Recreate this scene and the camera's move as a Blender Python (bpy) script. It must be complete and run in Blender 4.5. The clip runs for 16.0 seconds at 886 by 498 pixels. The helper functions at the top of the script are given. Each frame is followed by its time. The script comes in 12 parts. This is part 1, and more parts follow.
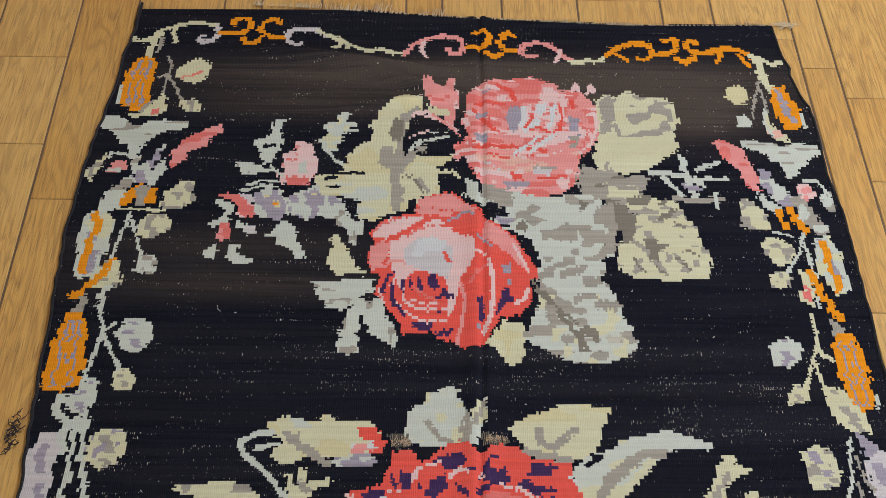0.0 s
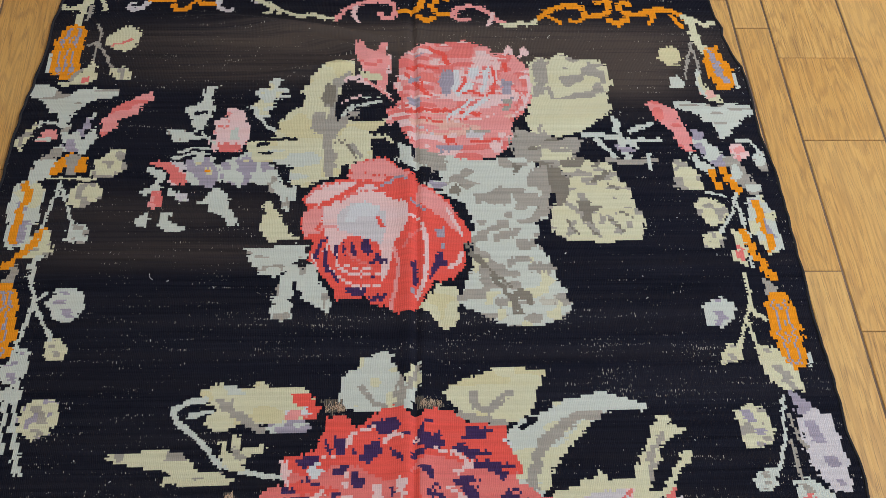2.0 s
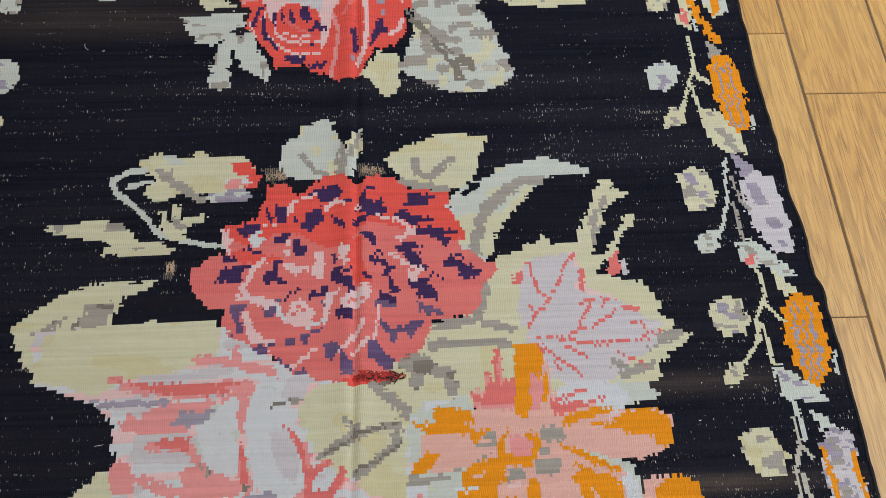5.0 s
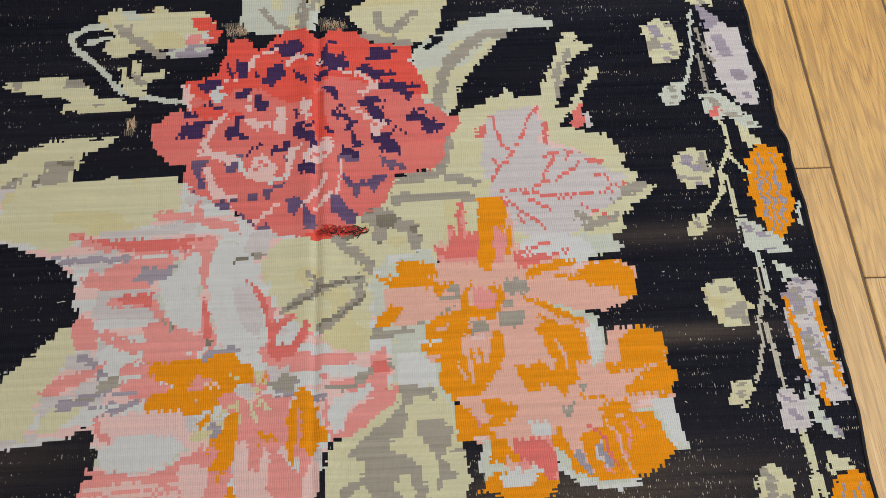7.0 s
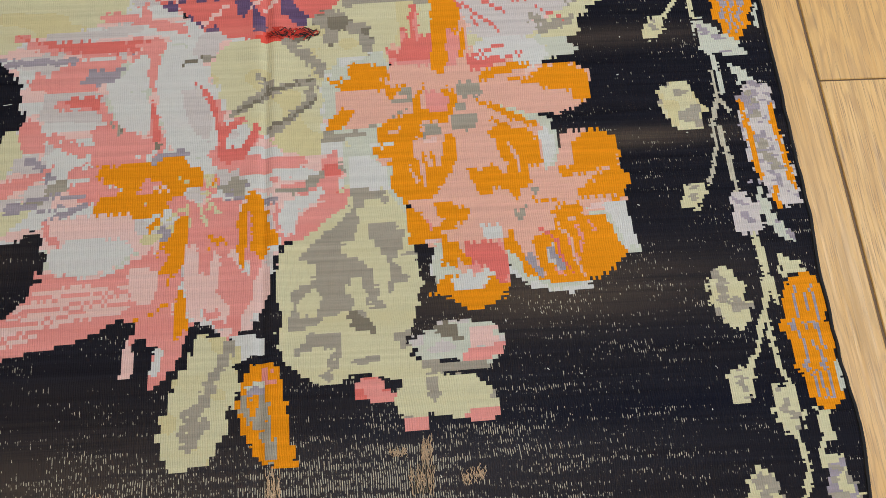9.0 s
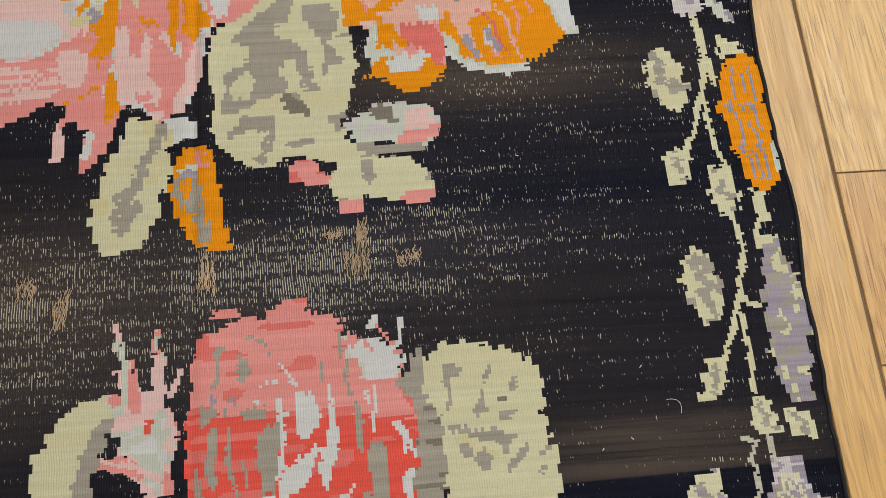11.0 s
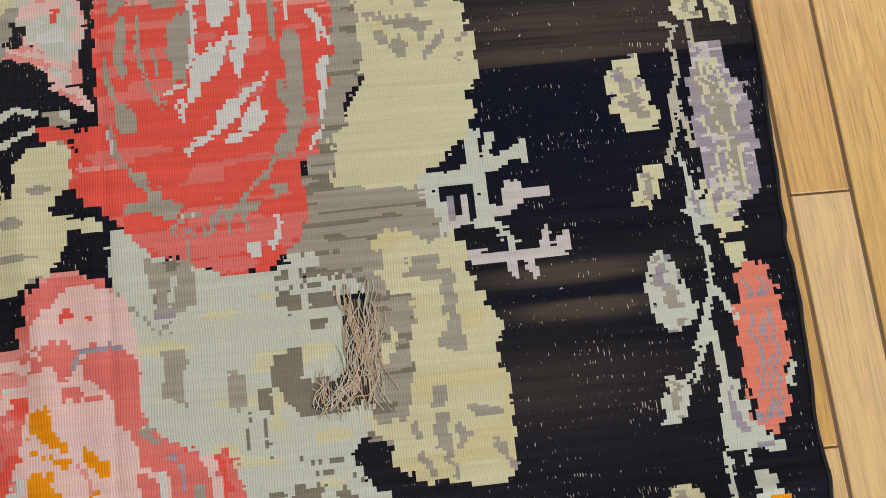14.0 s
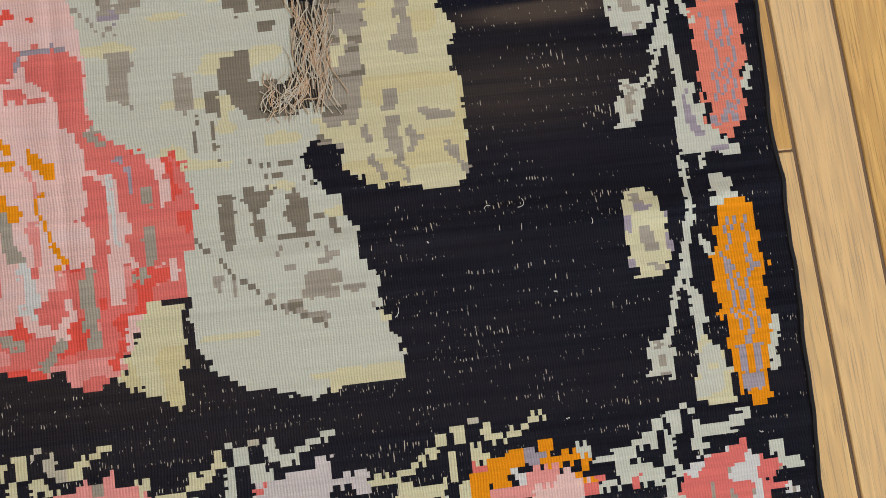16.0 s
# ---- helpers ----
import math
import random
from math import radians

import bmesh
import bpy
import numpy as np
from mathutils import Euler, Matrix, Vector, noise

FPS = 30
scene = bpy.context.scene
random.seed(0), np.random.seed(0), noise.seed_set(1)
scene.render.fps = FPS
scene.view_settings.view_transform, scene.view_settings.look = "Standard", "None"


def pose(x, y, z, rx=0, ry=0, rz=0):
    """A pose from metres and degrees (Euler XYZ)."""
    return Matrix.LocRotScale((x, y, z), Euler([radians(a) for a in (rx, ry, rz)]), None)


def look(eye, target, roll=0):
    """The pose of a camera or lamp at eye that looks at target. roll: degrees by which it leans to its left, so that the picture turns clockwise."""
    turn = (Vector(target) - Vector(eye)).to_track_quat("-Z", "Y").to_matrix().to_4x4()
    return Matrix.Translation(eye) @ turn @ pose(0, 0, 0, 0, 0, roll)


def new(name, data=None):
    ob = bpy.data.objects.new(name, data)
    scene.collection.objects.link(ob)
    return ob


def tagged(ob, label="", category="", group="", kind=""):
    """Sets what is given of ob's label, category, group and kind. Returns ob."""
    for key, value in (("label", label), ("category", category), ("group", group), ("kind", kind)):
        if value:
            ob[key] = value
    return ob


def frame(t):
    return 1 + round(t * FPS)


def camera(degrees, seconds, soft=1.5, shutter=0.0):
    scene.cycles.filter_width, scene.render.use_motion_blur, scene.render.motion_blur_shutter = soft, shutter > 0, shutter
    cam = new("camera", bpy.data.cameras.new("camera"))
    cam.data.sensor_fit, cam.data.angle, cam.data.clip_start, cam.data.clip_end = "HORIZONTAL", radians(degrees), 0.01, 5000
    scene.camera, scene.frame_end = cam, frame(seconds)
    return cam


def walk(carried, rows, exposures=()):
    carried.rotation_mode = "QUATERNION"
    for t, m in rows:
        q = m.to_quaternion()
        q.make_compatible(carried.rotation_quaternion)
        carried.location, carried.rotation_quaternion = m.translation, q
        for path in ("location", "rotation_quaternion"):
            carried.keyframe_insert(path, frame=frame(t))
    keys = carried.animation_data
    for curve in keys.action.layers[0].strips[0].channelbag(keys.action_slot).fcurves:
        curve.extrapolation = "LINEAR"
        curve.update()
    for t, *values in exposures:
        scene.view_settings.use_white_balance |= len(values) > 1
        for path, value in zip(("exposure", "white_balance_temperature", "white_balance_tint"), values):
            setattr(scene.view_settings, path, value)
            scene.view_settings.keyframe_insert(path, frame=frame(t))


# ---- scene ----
cam = camera(25.5, 16.0, soft=0.8)
PATH = [
    (0, (0.0555, -1.6, 1.721), (0.0987, 0.6031, 0), 1.43),
    (0.5, (0.0641, -1.601, 1.719), (0.1327, 0.599, 0), 1.43),
    (1, (0.0716, -1.599, 1.72), (0.1615, 0.5919, 0), 1.5),
    (1.5, (0.0755, -1.598, 1.719), (0.1803, 0.5692, 0), 1.67),
    (2, (0.0779, -1.598, 1.714), (0.1911, 0.5234, 0), 1.76),
    (2.5, (0.0792, -1.599, 1.71), (0.1995, 0.4633, 0), 1.86),
    (3, (0.0842, -1.599, 1.706), (0.2078, 0.3963, 0), 1.88),
    (3.5, (0.0876, -1.597, 1.702), (0.2173, 0.3266, 0), 1.92),
    (4, (0.0904, -1.596, 1.696), (0.228, 0.2455, 0), 2.08),
    (4.5, (0.0903, -1.596, 1.692), (0.2373, 0.1502, 0), 2.33),
    (7, (0.1047, -1.604, 1.671), (0.2731, -0.1641, 0), 3.07),
    (7.5, (0.1085, -1.605, 1.666), (0.2785, -0.2297, 0), 3.27),
    (8, (0.1112, -1.603, 1.661), (0.286, -0.3018, 0), 3.72),
    (10.5, (0.1332, -1.613, 1.638), (0.3327, -0.6283, 0), 6.85),
    (11, (0.1353, -1.616, 1.631), (0.3431, -0.6972, 0), 7.83),
    (11.5, (0.1355, -1.624, 1.62), (0.3522, -0.7697, 0), 9.01),
    (12, (0.1374, -1.633, 1.61), (0.3591, -0.8416, 0), 10.19),
    (12.5, (0.1407, -1.645, 1.601), (0.3626, -0.9126, 0), 11.26),
    (13, (0.1396, -1.656, 1.589), (0.3643, -0.9864, 0), 12.79),
    (13.5, (0.1429, -1.669, 1.576), (0.3678, -1.055, 0), 14.11),
    (14, (0.1445, -1.685, 1.569), (0.3724, -1.114, 0), 15.36),
    (14.5, (0.1491, -1.698, 1.559), (0.3748, -1.179, 0), 16.9),
    (15, (0.1516, -1.71, 1.548), (0.3769, -1.244, 0), 19.06),
    (15.5, (0.1483, -1.729, 1.535), (0.3781, -1.312, 0), 21.87),
    (16, (0.1496, -1.747, 1.523), (0.379, -1.375, 0), 24.58),
]
walk(cam, [(t, look(eye, target, roll)) for t, eye, target, roll in PATH],
     [(0, -0.08, 6130, 5), (3, -0.1, 5880, 5), (4.7, -0.1, 5920, 5), (7, -0.06, 6370, 3), (8.2, -0.06, 6430, 3), (12.5, 0.0, 6630, 3), (16, -0.12, 6630, 8)])

# ---- world, daylight and lamps ----
world = bpy.data.worlds.new("sky")
scene.world = world
world.use_nodes = True
sky = world.node_tree.nodes.new("ShaderNodeTexSky")
sky.sky_type = "NISHITA"
sky.sun_disc = False
sky.sun_elevation, sky.sun_rotation = radians(38), radians(150)
world.node_tree.nodes["Background"].inputs["Strength"].default_value = 0.1
world.node_tree.links.new(sky.outputs["Color"], world.node_tree.nodes["Background"].inputs["Color"])


def area_lamp(name, place, target, wide, high, watts, colour):
    data = bpy.data.lights.new(name, "AREA")
    data.shape, data.size, data.size_y = "RECTANGLE", wide, high
    data.energy, data.color = watts, colour
    ob = new(name, data)
    ob.matrix_world = look(place, target)
    return ob


WINDOW_X, WINDOW_Z = (0.9, 2.7), (0.7, 2.2)
area_lamp("window_daylight", (1.8, -4.16, 1.45), (1.2, 0, 0.3), 1.75, 1.45, 107, (0.715, 0.82, 0.99))
# added fill without a fixture, brightens the rug's far end and right side
area_lamp("added_fill_light", (1.55, 0.95, 2.54), (1.55, 0.95, 0), 0.5, 0.5, 60, (0.80, 0.85, 1.0))


# ---- materials ----
def linear(r, g, b):
    return tuple((c / 255 / 12.92 if c < 10 else ((c / 255 + 0.055) / 1.055) ** 2.4) for c in (r, g, b)) + (1,)


class Nodes:
    """A short way to wire up a node material."""

    def __init__(self, name):
        self.mat = bpy.data.materials.new(name)
        self.mat.use_nodes = True
        self.tree = self.mat.node_tree
        self.bsdf = self.tree.nodes["Principled BSDF"]

    def add(self, kind, **sets):
        node = self.tree.nodes.new(kind)
        for key, value in sets.items():
            if key == "operation":
                node.operation = value
            elif key == "blend_type":
                node.blend_type = value
            elif key == "data_type":
                node.data_type = value
        return node

    def link(self, a, b):
        self.tree.links.new(a, b)

    def value(self, node, name, v):
        node.inputs[name].default_value = v

    def coords(self, sx, sy, sz, random_shift=False):
        tex = self.add("ShaderNodeTexCoord")
        mapping = self.add("ShaderNodeMapping")
        mapping.inputs["Scale"].default_value = (sx, sy, sz)
        self.link(tex.outputs["Object"], mapping.inputs["Vector"])
        if random_shift:
            info = self.add("ShaderNodeObjectInfo")
            comb = self.add("ShaderNodeCombineXYZ")
            mul = self.math("MULTIPLY", info.outputs["Random"], 37.0)
            self.link(mul, comb.inputs["X"])
            self.link(mul, comb.inputs["Y"])
            self.link(comb.outputs["Vector"], mapping.inputs["Location"])
        return mapping.outputs["Vector"]

    def noise(self, vector, scale, detail=3.0, rough=0.55):
        n = self.add("ShaderNodeTexNoise")
        n.inputs["Scale"].default_value, n.inputs["Detail"].default_value = scale, detail
        n.inputs["Roughness"].default_value = rough
        self.link(vector, n.inputs["Vector"])
        return n.outputs["Fac"]

    def math(self, op, a, b=0.0, clamp=False):
        m = self.add("ShaderNodeMath", operation=op)
        m.use_clamp = clamp
        for k, v in enumerate((a, b)):
            if isinstance(v, (int, float)):
                m.inputs[k].default_value = v
            else:
                self.link(v, m.inputs[k])
        return m.outputs["Value"]

    def ramp(self, fac, lo, hi, a=0.0, b=1.0):
        r = self.add("ShaderNodeMapRange")
        for k, v in (("From Min", lo), ("From Max", hi), ("To Min", a), ("To Max", b)):
            r.inputs[k].default_value = v
        self.link(fac, r.inputs["Value"])
        return r.outputs["Result"]

    def mix(self, fac, a, b, blend="MIX"):
        m = self.add("ShaderNodeMix", data_type="RGBA", blend_type=blend)
        for key, v in ((0, fac), (6, a), (7, b)):
            if isinstance(v, (int, float, tuple)):
                m.inputs[key].default_value = v
            else:
                self.link(v, m.inputs[key])
        return m.outputs[2]

    def bump(self, height, strength, distance):
        b = self.add("ShaderNodeBump")
        b.inputs["Strength"].default_value, b.inputs["Distance"].default_value = strength, distance
        self.link(height, b.inputs["Height"])
        self.link(b.outputs["Normal"], self.bsdf.inputs["Normal"])

    def attribute(self, name):
        a = self.add("ShaderNodeAttribute")
        a.attribute_name = name
        return a.outputs["Fac"]


WARP = 0.0023  # spacing of the warp ribs, metres


def wool(name, rgb, streak=0.16, tint=None, worn=False):
    """Weft-faced tapestry wool: ribs along the warp, streaks along the weft, fibre specks."""
    n = Nodes(name)
    tex = n.add("ShaderNodeTexCoord")
    sep = n.add("ShaderNodeSeparateXYZ")
    n.link(tex.outputs["Object"], sep.inputs[0])
    x, y = sep.outputs["X"], sep.outputs["Y"]
    # a rib wanders a little along its length
    drift = n.noise(n.coords(9, 14, 1), 1.0, 2)
    rib = n.math("SINE", n.math("ADD", n.math("MULTIPLY", x, 2 * math.pi / WARP), n.math("MULTIPLY", drift, 24.0)))
    weft = n.noise(n.coords(60, 1500, 1), 1.0, 2)
    fuzz = n.noise(n.coords(900, 900, 900), 1.0, 2)
    streaks = n.noise(n.coords(5, 150, 1), 1.0, 4, 0.65)
    bands = n.noise(n.coords(0.6, 26, 1), 1.0, 3, 0.6)
    base = linear(*rgb)
    dark = tuple(c * (1 - 1.5 * streak) for c in base[:3]) + (1,)
    light = tuple(min(1, c * (1 + 1.1 * streak) + 0.004) for c in base[:3]) + (1,)
    colour = n.mix(n.ramp(streaks, 0.3, 0.7), dark, light)
    if tint:
        colour = n.mix(n.ramp(bands, 0.48, 0.66, 0, 0.75), colour, linear(*tint))
    colour = n.mix(n.ramp(fuzz, 0.3, 0.75, 0, 0.35), colour, tuple(c * 0.62 for c in base[:3]) + (1,))
    if worn:
        colour = n.mix(n.math("MULTIPLY", n.attribute("wear"), 0.85, True), colour, linear(54, 52, 58))
        brown = n.math("MULTIPLY", n.attribute("brown"), n.ramp(n.noise(n.coords(3, 120, 1), 1.0, 5, 0.7), 0.22, 0.55), True)
        colour = n.mix(brown, colour, linear(78, 68, 61))
        colour = n.mix(n.math("MULTIPLY", n.attribute("brown"), -0.7, True), colour, linear(21, 23, 36))
        # bare warps show as short pale dashes where the weft is rubbed away
        line = n.ramp(rib, 0.25, 0.75)
        patch = n.noise(n.coords(400, 150, 1), 1.0, 2, 0.5)
        cloud = n.noise(n.coords(14, 22, 1), 1.0, 3, 0.6)
        rows = n.noise(n.coords(11, 130, 1), 1.0, 2, 0.5)
        reach = n.math("ADD", n.math("MULTIPLY", n.attribute("wear"), 0.30), n.math("ADD", n.math("MULTIPLY", cloud, 0.5), n.math("MULTIPLY", rows, 0.9)))
        bare = n.ramp(n.math("ADD", n.math("MULTIPLY", patch, 1.4), reach), 1.68, 1.76, 0, 0.92)
        thread = n.mix(n.noise(n.coords(700, 90, 1), 1.0, 2), linear(232, 224, 204), linear(160, 150, 130))
        colour = n.mix(n.math("MULTIPLY", line, bare, True), colour, thread)
    n.link(colour, n.bsdf.inputs["Base Color"])
    n.value(n.bsdf, "Roughness", 0.95)
    n.value(n.bsdf, "Specular IOR Level", 0.04 if worn else 0.12)
    height = n.math("ADD", n.math("MULTIPLY", rib, 0.17), n.math("ADD", n.math("MULTIPLY", weft, 0.5), n.math("MULTIPLY", fuzz, 0.35)))
    n.bump(height, 0.6, 0.0013)
    return n.mat


def bare_warp():
    """Warps laid bare where the weft has gone: pale threads over a dark gap."""
    n = Nodes("bare_warp")
    tex = n.add("ShaderNodeTexCoord")
    sep = n.add("ShaderNodeSeparateXYZ")
    n.link(tex.outputs["Object"], sep.inputs[0])
    drift = n.noise(n.coords(70, 30, 1), 1.0, 2)
    rib = n.math("SINE", n.math("ADD", n.math("MULTIPLY", sep.outputs["X"], 2 * math.pi / WARP), n.math("MULTIPLY", drift, 12.0)))
    tone = n.mix(n.noise(n.coords(500, 60, 1), 1.0, 3), linear(150, 138, 118), linear(92, 82, 70))
    n.link(n.mix(n.ramp(rib, -0.45, 0.35), linear(46, 40, 36), tone), n.bsdf.inputs["Base Color"])
    n.value(n.bsdf, "Roughness", 0.9)
    n.bump(rib, 0.8, 0.001)
    return n.mat


def oak(name="oak_board", tint=(220, 184, 132), amount=0.32):
    """Flat-sawn oak with a satin lacquer; each board differs in tone and in its figure."""
    n = Nodes(name)
    info = n.add("ShaderNodeObjectInfo")
    rnd = info.outputs["Random"]
    grain = n.noise(n.coords(260, 5, 1, True), 1.0, 6, 0.7)
    pores = n.noise(n.coords(640, 13, 1, True), 1.0, 3, 0.7)
    veins = n.noise(n.coords(46, 1.4, 1, True), 1.0, 5, 0.7)
    bend = n.noise(n.coords(11, 1.0, 1, True), 1.0, 3, 0.55)
    rings = n.math("SINE", n.math("MULTIPLY", bend, 150.0))
    cloud = n.noise(n.coords(4, 1.5, 1, True), 1.0, 3)
    a = n.mix(rnd, linear(212, 160, 78), linear(230, 190, 116))
    b = n.mix(rnd, linear(188, 134, 58), linear(208, 158, 82))
    colour = n.mix(n.ramp(grain, 0.34, 0.66), a, b)
    colour = n.mix(n.ramp(rings, 0.0, 1.0, 0, 0.65), colour, n.mix(rnd, linear(160, 112, 50), linear(190, 146, 82)))
    colour = n.mix(n.ramp(veins, 0.54, 0.70, 0, 0.65), colour, linear(140, 100, 50))
    colour = n.mix(n.ramp(pores, 0.53, 0.64, 0, 0.75), colour, linear(104, 72, 42))
    colour = n.mix(n.ramp(cloud, 0.45, 0.75, 0, 0.4), colour, linear(226, 188, 116))
    other = n.math("FRACT", n.math("MULTIPLY", rnd, 7.31))
    colour = n.mix(n.math("ADD", n.math("MULTIPLY", other, 0.25), amount - 0.25), colour, linear(*tint))
    n.link(colour, n.bsdf.inputs["Base Color"])
    n.link(n.ramp(grain, 0.3, 0.7, 0.38, 0.55), n.bsdf.inputs["Roughness"])
    n.bump(n.math("ADD", n.math("MULTIPLY", grain, 0.5), pores), 0.18, 0.0006)
    return n.mat


def plain(name, rgb, rough=0.8, mottled=0.06):
    n = Nodes(name)
    cloud = n.noise(n.coords(3, 3, 3), 1.0, 4)
    fine = n.noise(n.coords(220, 220, 220), 1.0, 2)
    base = linear(*rgb)
    colour = n.mix(n.ramp(cloud, 0.3, 0.7), tuple(c * (1 - mottled) for c in base[:3]) + (1,), tuple(min(1, c * (1 + mottled)) for c in base[:3]) + (1,))
    n.link(colour, n.bsdf.inputs["Base Color"])
    n.value(n.bsdf, "Roughness", rough)
    n.bump(fine, 0.12, 0.001)
    return n.mat


YARN = {
    "black": wool("black_wool", (25, 25, 34), 0.34, (38, 35, 39), True),
    "cream": wool("cream_wool", (214, 207, 170), 0.08, (210, 200, 158)),
    "mint": wool("pale_mint_wool", (203, 204, 189), 0.07, (201, 200, 183)),
    "grey": wool("grey_beige_wool", (166, 157, 142), 0.14),
    "taupe": wool("taupe_wool", (132, 123, 108), 0.14),
    "orange": wool("orange_wool", (236, 146, 18), 0.09),
    "red": wool("coral_red_wool", (232, 88, 74), 0.10, (228, 96, 84)),
    "coral": wool("coral_pink_wool", (226, 116, 108), 0.09, (228, 128, 116)),
    "rose": wool("rose_pink_wool", (232, 152, 144), 0.08, (226, 138, 130)),
    "pink": wool("pale_pink_wool", (232, 192, 184), 0.07, (228, 200, 196)),
    "salmon": wool("salmon_wool", (229, 176, 158), 0.07),
    "blush": wool("lilac_blush_wool", (207, 197, 194), 0.10),
    "ivory": wool("ivory_wool", (213, 211, 207), 0.06, (212, 205, 203)),
    "lilac": wool("lilac_wool", (164, 153, 162), 0.18),
    "plum": wool("plum_wool", (66, 44, 84), 0.20),
    "yellow": wool("yellow_wool", (212, 200, 154), 0.06),
    "mauve": wool("mauve_wool", (104, 82, 116), 0.24, (128, 104, 124)),
    "beige": wool("beige_wool", (194, 186, 166), 0.12),
    "peach": wool("peach_wool", (230, 132, 110), 0.10),
    "bare": bare_warp(),
}
YARNS = list(YARN)
OAK = oak("oak_board", (214, 168, 100), 0.28)
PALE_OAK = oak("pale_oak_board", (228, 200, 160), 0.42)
BROWN_OAK = oak("brown_oak_board", (176, 104, 30), 0.45)
SEAM = plain("dark_seam", (112, 90, 70), 0.9, 0.3)
WALL = plain("wall_paint", (226, 220, 208), 0.85, 0.03)
CEILING = plain("ceiling_paint", (238, 236, 230), 0.9, 0.02)
FRINGE = plain("fringe_cotton", (200, 178, 144), 0.9, 0.2)
CORD = plain("black_selvedge_wool", (24, 22, 26), 0.95, 0.3)


# ---- mesh helpers ----
def part(name, bm, material, parent=None, label=""):
    data = bpy.data.meshes.new(name)
    bm.to_mesh(data)
    bm.free()
    for m in material if isinstance(material, (list, tuple)) else [material]:
        data.materials.append(m)
    ob = new(name, data)
    if parent:
        ob.parent = parent
    return tagged(ob, label)


def add_box(bm, lo, hi, bevel=0.0):
    made = bmesh.ops.create_cube(bm, size=1)["verts"]
    for v in made:
        v.co = Vector([lo[k] + (v.co[k] + 0.5) * (hi[k] - lo[k]) for k in range(3)])
    if bevel:
        edges = {e for v in made for e in v.link_edges}
        bmesh.ops.bevel(bm, geom=list(edges), offset=bevel, segments=1, affect="EDGES")
    return bm


def box(lo, hi, bevel=0.0):
    return add_box(bmesh.new(), lo, hi, bevel)


def tube(bm, points, radius, sides=6):
    """A round cord through points."""
    rings = []
    for k, p in enumerate(points):
        p = Vector(p)
        way = (Vector(points[min(k + 1, len(points) - 1)]) - Vector(points[max(k - 1, 0)])).normalized()
        side = way.cross(Vector((0, 0, 1)))
        side = side.normalized() if side.length > 1e-4 else Vector((1, 0, 0))
        up = side.cross(way)
        r = radius[k] if isinstance(radius, list) else radius
        rings.append([bm.verts.new(p + r * (math.cos(a) * side + math.sin(a) * up)) for a in (2 * math.pi * j / sides for j in range(sides))])
    for a, b in zip(rings, rings[1:]):
        for j in range(sides):
            bm.faces.new((a[j], a[(j + 1) % sides], b[(j + 1) % sides], b[j]))
    bm.faces.new(list(reversed(rings[0])))
    bm.faces.new(rings[-1])
    return bm


# ---- the room ----
X0, X1, Y0, Y1, TOP = -2.6, 3.2, -4.2, 3.4, 2.6
tagged(part("wall_north", box((X0 - 0.12, Y1, 0), (X1 + 0.12, Y1 + 0.12, TOP)), WALL), "plain off-white painted room wall", "wall", kind="structure")
tagged(part("wall_west", box((X0 - 0.12, Y0, 0), (X0, Y1, TOP)), WALL), "plain off-white painted room wall", "wall", kind="structure")
tagged(part("wall_east", box((X1, Y0, 0), (X1 + 0.12, Y1, TOP)), WALL), "plain off-white painted room wall", "wall", kind="structure")
bm = bmesh.new()
for lo, hi in (((X0 - 0.12, 0), (WINDOW_X[0], TOP)), ((WINDOW_X[1], 0), (X1 + 0.12, TOP)), ((WINDOW_X[0], 0), (WINDOW_X[1], WINDOW_Z[0])), ((WINDOW_X[0], WINDOW_Z[1]), (WINDOW_X[1], TOP))):
    add_box(bm, (lo[0], Y0 - 0.12, lo[1]), (hi[0], Y0, hi[1]))
tagged(part("wall_south", bm, WALL), "off-white painted wall with a window opening", "wall", kind="structure")
tagged(part("ceiling", box((X0 - 0.12, Y0 - 0.12, TOP), (X1 + 0.12, Y1 + 0.12, TOP + 0.1)), CEILING), "plain white ceiling", "ceiling", kind="structure")

# ---- the oak floor ----
floor = tagged(part("floor", box((X0, Y0, -0.03), (X1, Y1, -0.0016)), SEAM), "random-width oak plank floor with a honey-coloured lacquer", "floor", kind="structure")

SEAMS = [-0.763, -0.636, -0.508, -0.412, -0.268, -0.205, -0.104, 0.039, 0.100, 0.201, 0.330, 0.472, 0.558, 0.686, 0.7435, 0.870, 0.985, 1.046, 1.188]
STEPS = (0.142, 0.102, 0.061)
k = 0
while SEAMS[-1] < X1:
    SEAMS.append(SEAMS[-1] + STEPS[k % 3])
    k += 1
while SEAMS[0] > X0:
    SEAMS.insert(0, SEAMS[0] - STEPS[k % 3])
    k += 1
